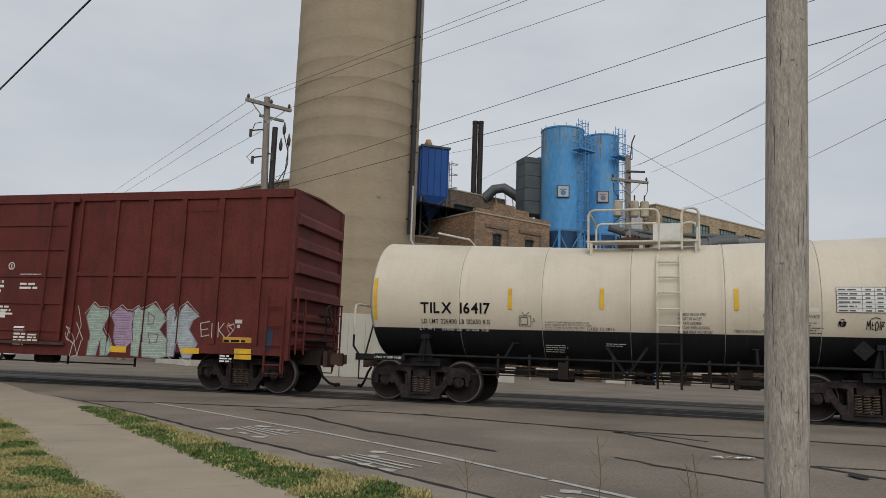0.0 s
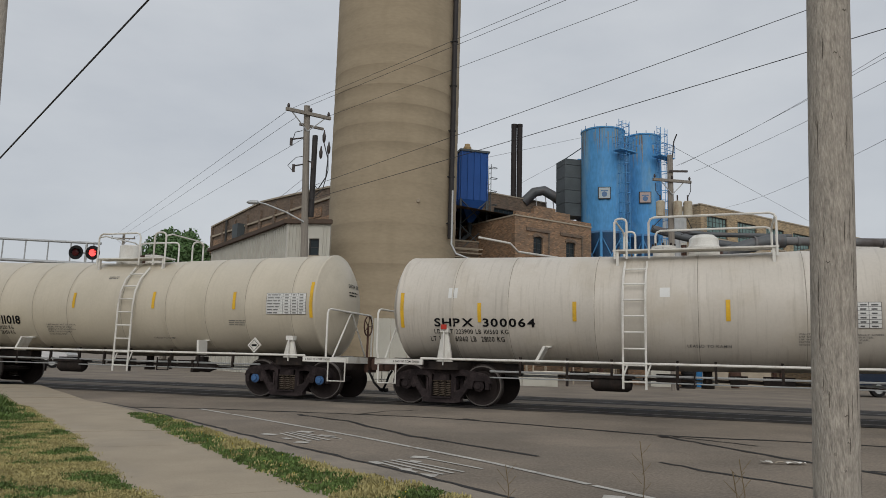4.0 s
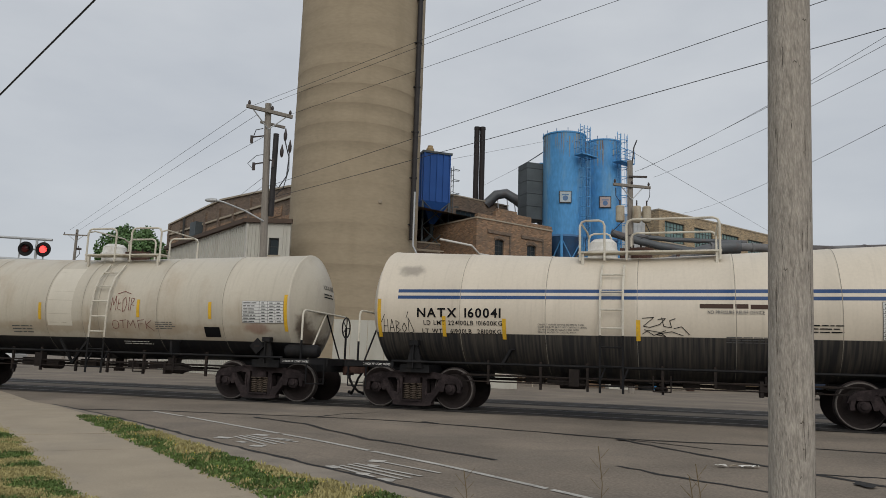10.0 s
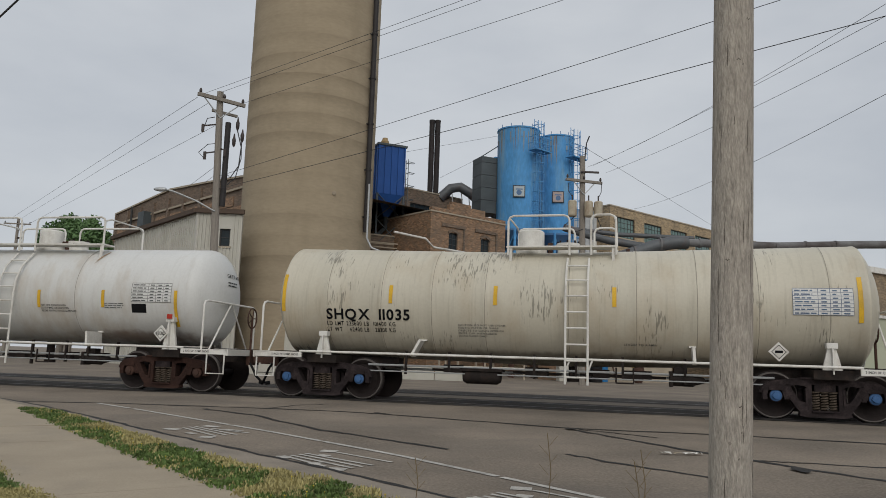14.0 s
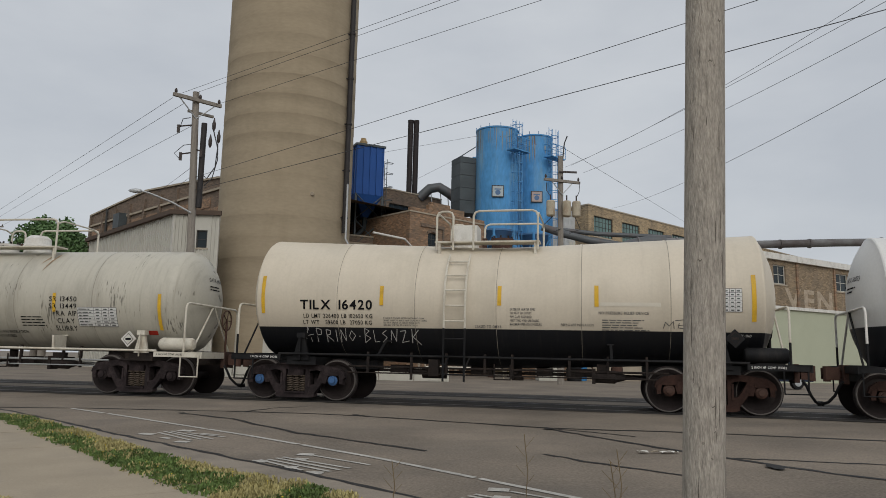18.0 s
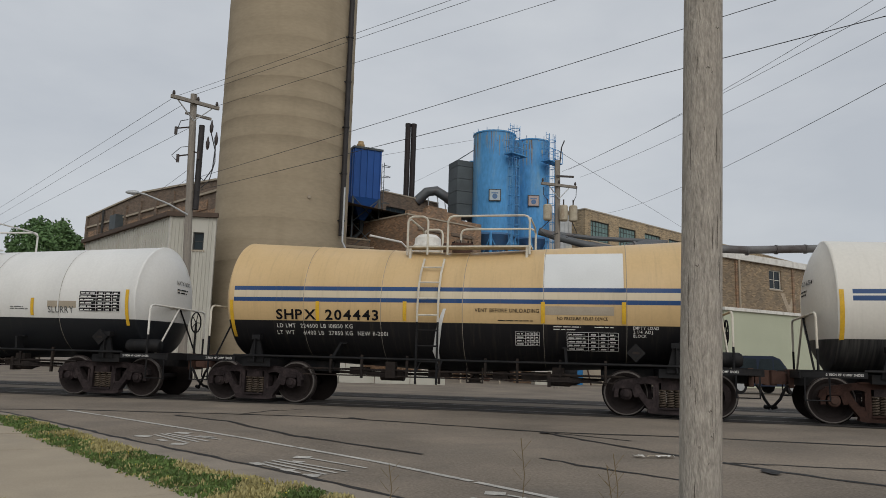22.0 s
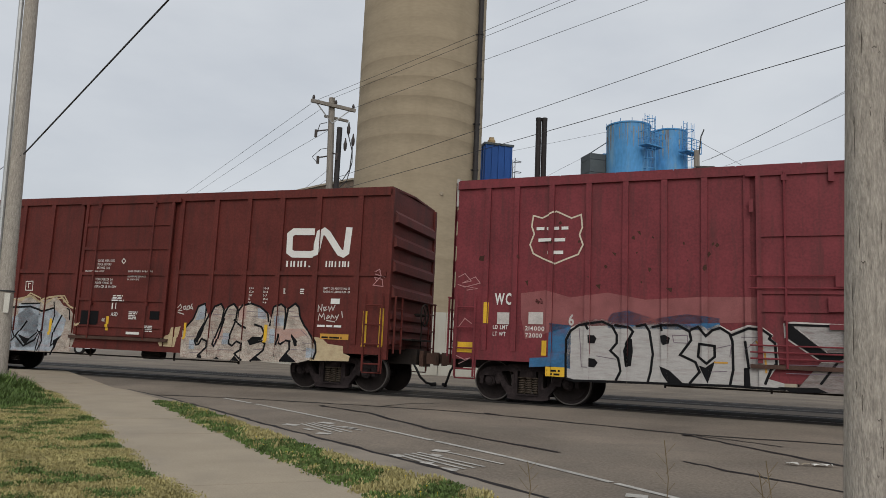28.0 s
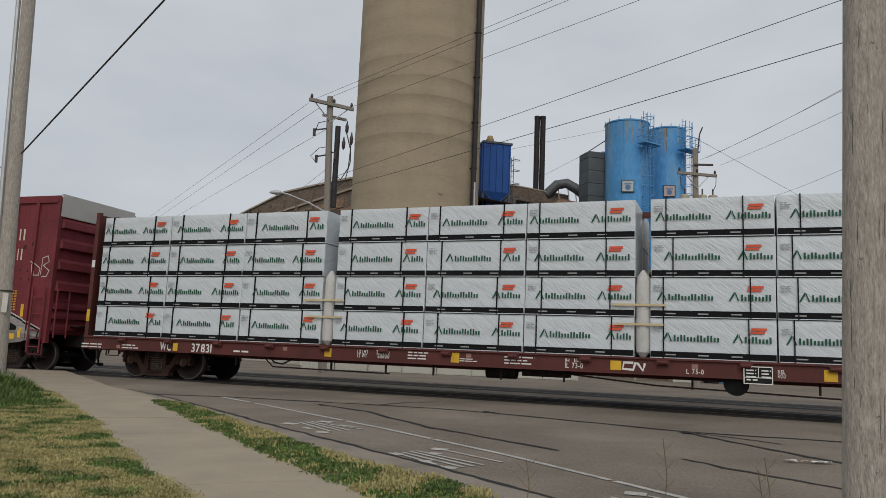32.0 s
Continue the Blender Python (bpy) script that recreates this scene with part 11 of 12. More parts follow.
# ---- twin black stacks ----
stack = thing("smoke_stack", "pair of slim black steel stacks", "smoke stack", m=pose(2.42, 62, 0))
for x in (-0.245, 0.245):
    s = Shape().rod((x, 0, 8), (x, 0, 21.4), 0.235, 18)
    s.lathe([(21.15, 0.25), (21.4, 0.25)], 18, "z", (x, 0, 0))
    part("stack_pipe", s, STACKBLACK, stack)
s = Shape().tube([(0.6, -0.6, 14.4), (1.5, -0.6, 15.3), (2.3, -0.6, 15.45), (3.2, -0.7, 14.9), (5.2, -1.0, 13.2), (6.0, -1.2, 12.3)], 0.42, 16)
part("elbow_duct", s, PIPEGREY, stack, "grey elbow duct")
s = Shape()
for x in (1.6, 2.4, 3.0):
    s.rod((x, -0.6, 15.0), (x + 0.3, -0.6, 12.4), 0.04, 6)
part("duct_support", s, PALEMETAL, stack)


# ---- blue silos on frames ----
def silo(x, y, r, top, waist, foot, sign_z, sign_paint, ladder_deg):
    t = thing("blue_silo", "faded blue steel silo with rust streaks on a braced frame", "silo", "blue silos", pose(x, y, 0))
    part("shell", Shape().lathe([(waist, r), (top - 0.15, r), (top - 0.1, r + 0.05), (top, r + 0.05), (top + 0.02, r - 0.1), (top + 0.25, 0.3)], 56, "z"), SILOBLUE, t)
    rust = random.Random(int(x * 10))
    for k in range(34):                  # rust that ran down from the rim
        a, w = math.radians(rust.uniform(-175, -5)), rust.uniform(0.015, 0.07) / r
        z0, z1 = top - 0.12 - rust.choice((0, 0, 0.3, 0.8)), top - rust.uniform(0.3, 2.9)
        q = r + 0.006
        s = Shape().add([(q * math.cos(a + g * wd), q * math.sin(a + g * wd), z) for z, wd in ((z0, w), (z0 * 0.5 + z1 * 0.5, w * 0.8), (z1, w * 0.15)) for g in (-1, 1)], [(0, 1, 3, 2), (2, 3, 5, 4)])
        part("rust_streak", s, SILORUST[k % 4 == 0], t)
    part("cone", Shape().lathe([(waist + 0.02, r + 0.03), (waist - 0.12, r + 0.03), (waist - 0.15, r - 0.02), (foot, 0.35)], 40, "z"), SILODEEP, t)
    for k in range(12):
        a = 2 * math.pi * k / 12
        part("roof_stub", Shape().rod((r * math.cos(a), r * math.sin(a), top), (r * math.cos(a), r * math.sin(a), top + 0.25), 0.025, 5), SILODEEP, t)
    for k in range(6):
        a = 2 * math.pi * (k + 0.25) / 6
        part("leg", Shape().rod((r * math.cos(a), r * math.sin(a), waist), (r * math.cos(a), r * math.sin(a), 4.0), 0.11, 8), SILOBLUE, t)
    for k in range(6):
        a, b = 2 * math.pi * (k + 0.25) / 6, 2 * math.pi * (k + 1.25) / 6
        s = Shape()
        s.rod((r * math.cos(a), r * math.sin(a), waist - 0.3), (r * math.cos(b), r * math.sin(b), 7.6), 0.045, 6)
        s.rod((r * math.cos(b), r * math.sin(b), waist - 0.3), (r * math.cos(a), r * math.sin(a), 7.6), 0.045, 6)
        s.rod((r * math.cos(a), r * math.sin(a), 7.6), (r * math.cos(b), r * math.sin(b), 7.6), 0.06, 6)
        part("brace", s, SILOBLUE, t)
    # square sign, framed
    a = radians(-96)
    m = pose(r * math.cos(a), r * math.sin(a), sign_z, 0, 0, -6)
    board = part("sign_board", Shape().box(-0.46, 0.46, -0.10, -0.02, -0.46, 0.46), FRAMEDARK, t, "framed square sign", m)
    part("sign_face", Shape().box(-0.40, 0.40, -0.12, -0.10, -0.40, 0.40), sign_paint, board)
    s = Shape()
    s.box(-0.26, 0.26, -0.13, -0.12, 0.12, 0.2)
    s.lathe([(-0.13, 0.2), (-0.122, 0.2)], 20, "y", (0, 0, -0.1))
    part("sign_mark", s, SILODEEP, board)
    # caged ladder
    a = radians(ladder_deg)
    m = pose((r + 0.18) * math.cos(a), (r + 0.18) * math.sin(a), 0, 0, 0, ladder_deg + 90)
    s = ladder_shape(0, 0, 5.5, top + 0.6, 0.45, 0.32)
    part("ladder", s, SILOBLUE, t, m=m)
    s = Shape()
    for z in np.arange(7.0, top + 0.4, 0.75):
        s.tube([(-0.36, 0, z), (-0.38, -0.4, z), (-0.18, -0.66, z), (0.18, -0.66, z), (0.38, -0.4, z), (0.36, 0, z)], 0.028, 5)
    for xx, yy in ((-0.38, -0.4), (-0.18, -0.66), (0.18, -0.66), (0.38, -0.4)):
        s.rod((xx, yy, 7.0), (xx, yy, top + 0.3), 0.02, 5)
    part("ladder_cage", s, SILOBLUE, t, m=m)
    s = Shape()
    s.box(-0.9, 0.9, -0.8, 0.0, top - 2.05, top - 1.97)
    for z in (top - 1.5, top - 1.0):
        s.tube([(-0.9, 0, z), (-0.9, -0.8, z), (0.9, -0.8, z), (0.9, 0, z)], 0.025, 5)
    for xx in (-0.9, -0.3, 0.3, 0.9):
        s.rod((xx, -0.8, top - 2.0), (xx, -0.8, top - 1.0), 0.025, 5)
    part("rest_platform", s, SILOBLUE, t, m=m)
    return t


silo(8.86, 56.4, 1.66, 18.95, 10.9, 8.6, 13.75, mat("pale_sign_face", (0.42, 0.48, 0.50), rough=0.6, bump=0), -52)
silo(12.35, 58.6, 1.42, 19.2, 11.1, 9.0, 14.0, mat("faded_sign_face", (0.45, 0.36, 0.32), rough=0.6, bump=0), -50)
duct = thing("duct_box", "dark grey sheet metal duct beside the silos", "duct", m=pose(6.35, 57.0, 0, 0, 0, 20))
s = Shape()
for k in range(4):
    s.box(-0.75, 0.75, -0.8, 0.8, 12.3 + 1.0 * k, 13.27 + 1.0 * k)
part("duct_body", s, DUCTGREY, duct, smooth=False)
part("duct_elbow", Shape().box(0.5, 1.6, -0.6, 0.7, 15.3, 16.9), SILOBLUE, duct)
part("duct_top", Shape().box(-0.75, 0.75, -0.8, 0.8, 16.3, 16.75), DUCTGREY, duct)
s = Shape()
s.rod((-0.7, 0, 16.7), (1.9, 0, 18.6), 0.04, 6)
part("stay", s, DUCTGREY, duct)

# ---- pipe bridge and scaffold between silos and hall ----
bridge = thing("pipe_bridge", "grey conveying pipes on a rusty trestle", "pipes", m=pose(0, 46, 0))
part("main_pipe", Shape().tube([(9.4, 1, 6.9), (11.5, 0, 7.1), (13.3, 0, 7.5), (16.0, 0, 8.5), (17.2, 0, 8.8), (18.2, 0, 8.85)], 0.42, 16), PIPEGREY, bridge, "large grey pipe")
part("main_pipe", Shape().tube([(18.2, 0, 8.85), (24.0, 0, 8.85), (30.0, 0, 9.2), (44.0, 0, 9.8)], 0.26, 16), PIPERUST, bridge, "grey pipe with rust patches")
s = Shape()
for x, z in ((10.6, 7.0), (12.4, 7.3), (14.7, 8.02), (16.4, 8.62), (19, 8.85), (21.5, 8.85), (24, 8.8), (26, 8.95), (28, 9.07), (33, 9.35)):
    wide = 0.48 if x < 18 else 0.31
    s.lathe([(x - 0.06, wide), (x + 0.06, wide)], 18, "x", (0, 0, z))
part("pipe_collar", s, PIPERUST, bridge)
part("feed_pipe", Shape().tube([(10.3, 0.5, 9.6), (11.7, 0.5, 9.2), (13.3, 0.5, 8.85), (15.7, 0.3, 8.5)], 0.24, 12), PIPEGREY, bridge)
part("feed_pipe", Shape().tube([(10.8, 0.9, 9.6), (14.0, 0.9, 9.35), (19.0, 0.9, 9.3)], 0.15, 10), PIPEGREY, bridge)
part("feed_pipe", Shape().tube([(9.2, -0.4, 5.6), (12.3, -0.4, 5.6), (12.8, -0.4, 5.8), (14.6, -0.2, 7.6)], 0.22, 12), PIPEGREY, bridge)
part("feed_pipe", Shape().tube([(8.4, -0.8, 6.3), (10.4, -0.8, 6.25), (11.8, -0.8, 5.2)], 0.18, 10), PIPEGREY, bridge)
for x in (7.0, 8.6, 10.2, 11.8, 14.2, 17.5, 38.0):
    part("trestle_post", Shape().box(x - 0.09, x + 0.09, -0.6, -0.42, -0.1, 6.5 if x < 13 else 8.2), RUST, bridge)
    part("trestle_post", Shape().box(x - 0.09, x + 0.09, 0.5, 0.68, -0.1, 6.5 if x < 13 else 8.2), RUST, bridge)
s = Shape()
for z in (2.8, 4.6, 5.4, 6.4):
    s.box(6.8, 12.2, -0.55, -0.45, z - 0.06, z + 0.06)
    s.box(6.8, 12.2, 0.55, 0.65, z - 0.06, z + 0.06)
for k in range(3):
    x = 7.0 + 1.6 * k
    s.rod((x, -0.5, 2.8), (x + 1.6, -0.5, 4.6), 0.05, 6)
    s.rod((x + 1.6, -0.5, 4.6), (x, -0.5, 6.4), 0.05, 6)
s.rod((14.0, -0.4, 3.5), (16.5, -0.4, 8.0), 0.05, 6)
s.rod((15.5, -0.4, 3.5), (13.3, -0.4, 7.2), 0.05, 6)
part("trestle_brace", s, RUST, bridge)
plank = thing("steel_walkway", "rusty steel walkway with rails under the silos", "walkway", m=pose(8.5, 47.5, 0))
s = Shape().box(-3.2, 3.2, -0.5, 0.5, 4.2, 4.3)
for z in (4.75, 5.25):
    s.rod((-3.2, -0.5, z), (3.2, -0.5, z), 0.03, 6)
for x in np.arange(-3.2, 3.3, 1.06):
    s.rod((x, -0.5, 4.2), (x, -0.5, 5.25), 0.03, 6)
part("walkway_deck", s, RUST, plank)
for x in (-3.0, 0, 3.0):
    part("walkway_leg", Shape().box(x - 0.08, x + 0.08, -0.1, 0.1, -0.1, 4.2), RUST, plank)
rail_y = thing("guard_barrier", "yellow and cream pipe barrier in the yard", "barrier", m=pose(4.35, 39.8, 0))
for z in (0.6, 1.15, 1.7):
    part("barrier_rail", Shape().rod((-1.8, 0, z), (2.4, 0, z), 0.045, 8), YELLOW if z > 0.9 and z < 1.5 else CREAMRAIL, rail_y)
for x in (-1.8, 0.3, 2.4):
    part("barrier_post", Shape().rod((x, 0, 0), (x, 0, 1.9), 0.045, 8), COPING, rail_y)


# ---- poles, wires and signals ----
def pole(name, label, base, top, r0, r1, material, m_label="", lean=(0, 0)):
    t = thing(name, label, "utility pole", "utility poles", pose(*base))
    s = Shape()
    n = 14
    h = top - base[2]
    rings = []
    vs, fs, seg = [], [], 28
    for k in range(n + 1):
        f = k / n
        for j in range(seg):
            a = 2 * math.pi * j / seg
            r = (r0 + (r1 - r0) * f) * (1 + 0.012 * noise.noise(Vector((math.cos(a) * 1.5, math.sin(a) * 1.5, f * h * 0.7 + base[0]))))
            vs.append((r * math.cos(a) + lean[0] * f * h, r * math.sin(a) + lean[1] * f * h, f * h - 0.4 * (k == 0)))
    fs = [(k * seg + j, k * seg + (j + 1) % seg, (k + 1) * seg + (j + 1) % seg, (k + 1) * seg + j) for k in range(n) for j in range(seg)]
    fs.append(tuple(range(n * seg, (n + 1) * seg)))
    s.add(vs, fs)
    shaft = part("shaft", s, material, t)
    return t, shaft


INSUL = mat("brown_insulator", (0.05, 0.04, 0.037), rough=0.3, bump=0)
CABLE = mat("black_cable", (0.045, 0.045, 0.048), rough=0.6, bump=0)

near, near_shaft = pole("utility_pole", "weathered grey wooden utility pole with knots and checks", (1.964, 4.42, -0.36), 9.5, 0.1235, 0.114, WOOD, lean=(0.0308, -0.004))
rngp = random.Random(9)
for k in range(3):                      # knots that face the street
    z = 0.9 + 1.9 * k + rngp.uniform(-0.2, 0.2)
    a = radians(rngp.uniform(-150, -60))
    r = 0.1235 - 0.001 * z
    m = pose(r * math.cos(a) + 0.0308 * z, r * math.sin(a) - 0.004 * z, z, 0, 0, math.degrees(a) + 90)
    s = Shape().lathe([(0.003, 0.010), (-0.001, 0.009), (-0.002, 0.005), (-0.001, 0.002)], 12, "y")
    part("knot", s, DARKWOOD, near, m=m)
CHECK = mat("dark_wood_check", (0.075, 0.062, 0.05), rough=1.0, bump=0)
for k in range(40):                     # drying checks
    a = radians(rngp.uniform(-165, -25))
    z = rngp.uniform(0.3, 4.2)
    h = rngp.uniform(0.04, 0.28)
    pts = []
    for j in range(5):
        zz = z + h * j / 4
        r = 0.1243 - 0.001 * zz
        aa = a + 0.012 * math.sin(j * 2.3 + k)
        pts.append((r * math.cos(aa) + 0.0308 * zz, r * math.sin(aa) - 0.004 * zz, zz, aa))
    s = Shape()
    vs = []
    for j, (x, y, zz, aa) in enumerate(pts):
        w = 0.0015 * math.sin(math.pi * (j + 0.5) / 5) + 0.0004
        vs += [(x + w * math.sin(aa), y - w * math.cos(aa), zz), (x - w * math.sin(aa), y + w * math.cos(aa), zz)]
    s.add(vs, [(2 * j, 2 * j + 1, 2 * j + 3, 2 * j + 2) for j in range(4)])
    part("drying_check", s, CHECK, near)

for k in range(9):                      # short cracks across the grain
    a, z = radians(rngp.uniform(-150, -35)), rngp.uniform(0.4, 4.4)
    r, vs = 0.1246 - 0.001 * z, []
    wide = rngp.uniform(0.1, 0.28)
    for j in range(6):
        aa, zz = a + wide * (j / 5 - 0.5), z + 0.006 * math.sin(j * 1.9 + k)
        h = 0.0032 * math.sin(math.pi * (j + 0.5) / 6)
        vs += [(r * math.cos(aa) + 0.0308 * zz, r * math.sin(aa) - 0.004 * zz, zz - h), (r * math.cos(aa) + 0.0308 * zz, r * math.sin(aa) - 0.004 * zz, zz + h)]
    part("cross_crack", Shape().add(vs, [(2 * j, 2 * j + 1, 2 * j + 3, 2 * j + 2) for j in range(5)]), CHECK, near)

left, left_shaft = pole("utility_pole", "grey wooden utility pole with a conduit and small tags", (-10.25, 14.5, -0.12), 10.5, 0.155, 0.125, WOOD, lean=(-0.040, 0.0))
part("conduit", Shape().tube([(-0.2, -0.05, 0), (-0.2 - 0.04 * 5, -0.05, 5), (-0.2 - 0.04 * 10, -0.05, 10)], 0.05, 8), PALEMETAL, left)
part("tag", Shape().box(0.02, 0.14, -0.165, -0.158, 1.55, 1.95), FRAMEPALE, left, "small pale tag")
part("tag", Shape().box(-0.24, -0.16, -0.165, -0.158, 2.05, 2.35), FRAMEPALE, left, "small pale tag")
part("strap", Shape().lathe([(1.98, 0.168), (2.01, 0.168)], 20, "z", (-0.08, 0, 0)), CABLE, left)
far2, _ = pole("utility_pole", "short grey wooden pole behind the verge", (-15.5, 20.6, 0.0), 6.3, 0.13, 0.11, DARKWOOD, lean=(-0.02, 0))


def crossarm(parent, z, half, deg, y=-0.16, n=3):
    m = pose(0, 0, z, 0, 0, deg)
    s = Shape().box(-half, half, y - 0.06, y + 0.06, -0.06, 0.06)
    arm = part("crossarm", s, DARKWOOD, parent, m=m)
    b = Shape()
    b.rod((-half * 0.6, y, -0.04), (0, y, -0.65), 0.022, 6)
    b.rod((half * 0.6, y, -0.04), (0, y, -0.65), 0.022, 6)
    part("arm_brace", b, PALEMETAL, arm)
    for k in range(n):
        x = -half * 0.92 + 1.84 * half * k / (n - 1)
        part("insulator", Shape().lathe([(0.06, 0.02), (0.12, 0.05), (0.17, 0.055), (0.22, 0.035), (0.25, 0.03)], 12, "z", (x, y, 0)), INSUL, arm)
    return arm


p1, _ = pole("utility_pole", "tall grey wooden power pole with crossarm and cable heads", (-7.35, 30, 0), 11.6, 0.17, 0.13, DARKWOOD, lean=(-0.035, 0))
# crossarm and fittings sit on the leaning top
def on_p1(z):
    return -0.035 * z


def p1part(name, shape, material, x, z, deg=0, label=""):
    return part(name, shape, material, p1, label, pose(on_p1(z) + x, 0, z, 0, 0, deg))


s = Shape().box(-1.02, 1.02, -0.24, -0.12, -0.07, 0.07)
p1part("crossarm", s, DARKWOOD, 0, 11.22, 38)
s = Shape().box(-0.35, 0.75, 0.12, 0.22, -0.05, 0.05)
p1part("crossarm", s, DARKWOOD, 0.1, 10.78, 38)
s = Shape()
s.rod((-0.8, -0.18, 0), (0, -0.14, -0.75), 0.025, 6)
s.rod((0.8, -0.18, 0), (0, -0.14, -0.75), 0.025, 6)
p1part("arm_brace", s, PALEMETAL, 0, 11.2, 38)
for x in (-0.92, 0.1, 0.92):
    p1part("insulator", Shape().lathe([(0.07, 0.02), (0.14, 0.06), (0.2, 0.06), (0.28, 0.03)], 12, "z", (x, -0.18, 0)), INSUL, 0, 11.2, 38)
s = Shape().rod((0, 0, -3.1), (0, 0, 0.4), 0.115, 14)
p1part("cable_riser", s, pipe_dark, 0.36, 9.9, 0, "dark cable riser pipe beside the pole")
for x, z in ((0.75, 10.0), (0.95, 9.5), (0.62, 9.3)):
    p1part("cable_head", Shape().lathe([(0, 0.03), (0.1, 0.07), (0.3, 0.08), (0.38, 0.05), (0.55, 0.02)], 12, "z"), INSUL, x, z)
s = Shape()
s.tube([(0.75, 0, 0.1), (0.95, 0, -0.6), (0.9, 0, -1.4), (0.6, 0, -1.9), (0.38, 0, -1.7)], 0.025, 6)
s.tube([(0.95, 0, -0.4), (0.98, 0, -1.1), (0.8, 0, -1.9), (0.5, 0, -2.2)], 0.022, 6)
s.tube([(-0.6, 0, 0.2), (-0.5, 0, 0.55), (-0.2, 0, 0.62)], 0.018, 5)
s.tube([(-0.55, 0, -1.1), (-0.75, 0, -0.9), (-0.4, 0, -0.55), (-0.1, 0, -0.5)], 0.015, 5)
p1part("cable_drop", s, CABLE, 0, 9.9)
for x, z in ((-0.62, 10.0), (-0.5, 8.85), (0.3, 9.0)):
    s = Shape().box(-0.05, 0.05, -0.16, -0.06, -0.16, 0.16)
    s.rod((0, -0.1, 0.1), (-x * 0.9, -0.05, 0.2), 0.03, 6)
    p1part("cutout_switch", s, INSUL, x, z)
s = Shape().tube([(0, -0.15, 0.0), (-0.7, -0.4, 0.35), (-1.5, -0.7, 0.62), (-1.75, -0.8, 0.66)], 0.035, 8)
p1part("lamp_arm", s, PALEMETAL, 0, 6.55)
s = Shape().lathe([(-0.34, 0.02), (-0.28, 0.06), (-0.08, 0.095), (0.12, 0.075), (0.16, 0.03)], 14, "x", (-1.9, -0.83, 0.66))
p1part("lamp_head", s, PALEMETAL, 0, 6.55, 0, "grey street lamp head")

p2, _ = pole("utility_pole", "grey wooden power pole with three transformers", (8.42, 34, 0), 10.75, 0.16, 0.125, DARKWOOD)
crossarm(p2, 9.5, 0.95, 15)
part("crossarm", Shape().box(-0.1, 0.75, -0.2, -0.1, -0.04, 0.04), INSUL, p2, m=pose(0, 0, 9.95))
for x in (-0.55, 0.22, 0.68):
    s = Shape().lathe([(7.75, 0.16), (7.8, 0.2), (8.45, 0.2), (8.5, 0.16), (8.52, 0.05)], 18, "z", (x, -0.32, 0))
    tr = part("transformer", s, mat("rusty_transformer_grey", (0.42, 0.37, 0.28), rough=0.6, var=0.2, scale=4, bump=0.05, dirt=((0.22, 0.12, 0.06), 1.0, 3, (1.4, 1.4, 0.4))), p2, "grey transformer can streaked with rust")
    part("bushing", Shape().rod((x, -0.32, 8.5), (x, -0.32, 8.78), 0.035, 8), INSUL, tr)
for pts, r in ((((0.1, -0.05, 10.6), (0.18, -0.05, 11.4), (0.32, -0.05, 11.75)), 0.03), (((0.9, -0.1, 9.5), (0.85, -0.2, 9.0), (0.7, -0.3, 8.7)), 0.015), (((-0.7, -0.1, 9.4), (-0.72, -0.2, 9.0), (-0.55, -0.3, 8.7)), 0.015),
               (((-0.4, -0.3, 7.8), (-0.9, -0.2, 7.3), (-0.5, -0.1, 7.0), (0, -0.15, 7.2)), 0.02), (((0.6, -0.3, 7.8), (0.9, -0.2, 7.2), (0.4, -0.1, 7.0)), 0.02)):
    part("jumper_cable", Shape().tube(pts, r, 6), CABLE, p2)
p3, _ = pole("utility_pole", "distant wooden power pole with a crossarm", (-38.1, 75, 0), 13.5, 0.17, 0.13, DARKWOOD)
crossarm(p3, 12.9, 1.25, 5)
s = Shape()
s.tube([(0.3, 0, 11.8), (0.5, 0, 11), (0.2, 0, 10.6)], 0.04, 5)
s.box(-0.1, 0.6, -0.1, 0.1, 11.4, 11.6)
part("cutout_switch", s, INSUL, p3)


def wire(a, b, r=0.012, sag=0.0, label="thin black overhead power wire"):
    a, b = Vector(a), Vector(b)
    n = 24
    pts = [a + (b - a) * k / n - Vector((0, 0, 4 * sag * (k / n) * (1 - k / n))) for k in range(n + 1)]
    ob = part("overhead_wire", Shape().tube(pts, r, 6), CABLE)
    return tagged(ob, label, "wire", "overhead wires")


wire((-8.60, 30.00, 11.42), (15.78, 5.80, 10.83), 0.0075)
wire((-7.81, 30.00, 11.56), (15.86, 5.80, 10.68), 0.0075)
wire((-6.92, 30.00, 11.12), (19.36, 5.80, 11.26), 0.0075)
wire((-7.60, 30.00, 8.03), (21.74, 2.00, 10.13), 0.0085, 0.11)
wire((-7.57, 30.00, 7.50), (21.18, 1.20, 8.31), 0.0095, 0.12)
wire((-8.66, 30.00, 11.34), (-38.81, 75.00, 13.47), 0.009)
wire((-8.22, 30.00, 11.10), (-37.92, 75.00, 13.43), 0.009)
wire((-7.76, 30.00, 10.22), (-37.16, 75.00, 12.91), 0.009)
wire((-7.59, 30.00, 8.56), (-15.86, 52.00, 11.78), 0.009)
wire((-7.57, 30.00, 8.20), (-14.47, 52.00, 12.34), 0.009)
wire((8.65, 34.0, 10.23), (10.89, 10.0, 9.04), 0.006, 0.4)
wire((8.93, 34.0, 10.32), (10.83, 10.0, 8.48), 0.006, 0.15)
wire((9.53, 34.0, 9.99), (10.77, 10.0, 7.98), 0.006, 0.25)
wire((8.47, 34.00, 11.23), (25.23, 58.00, 12.29), 0.009)
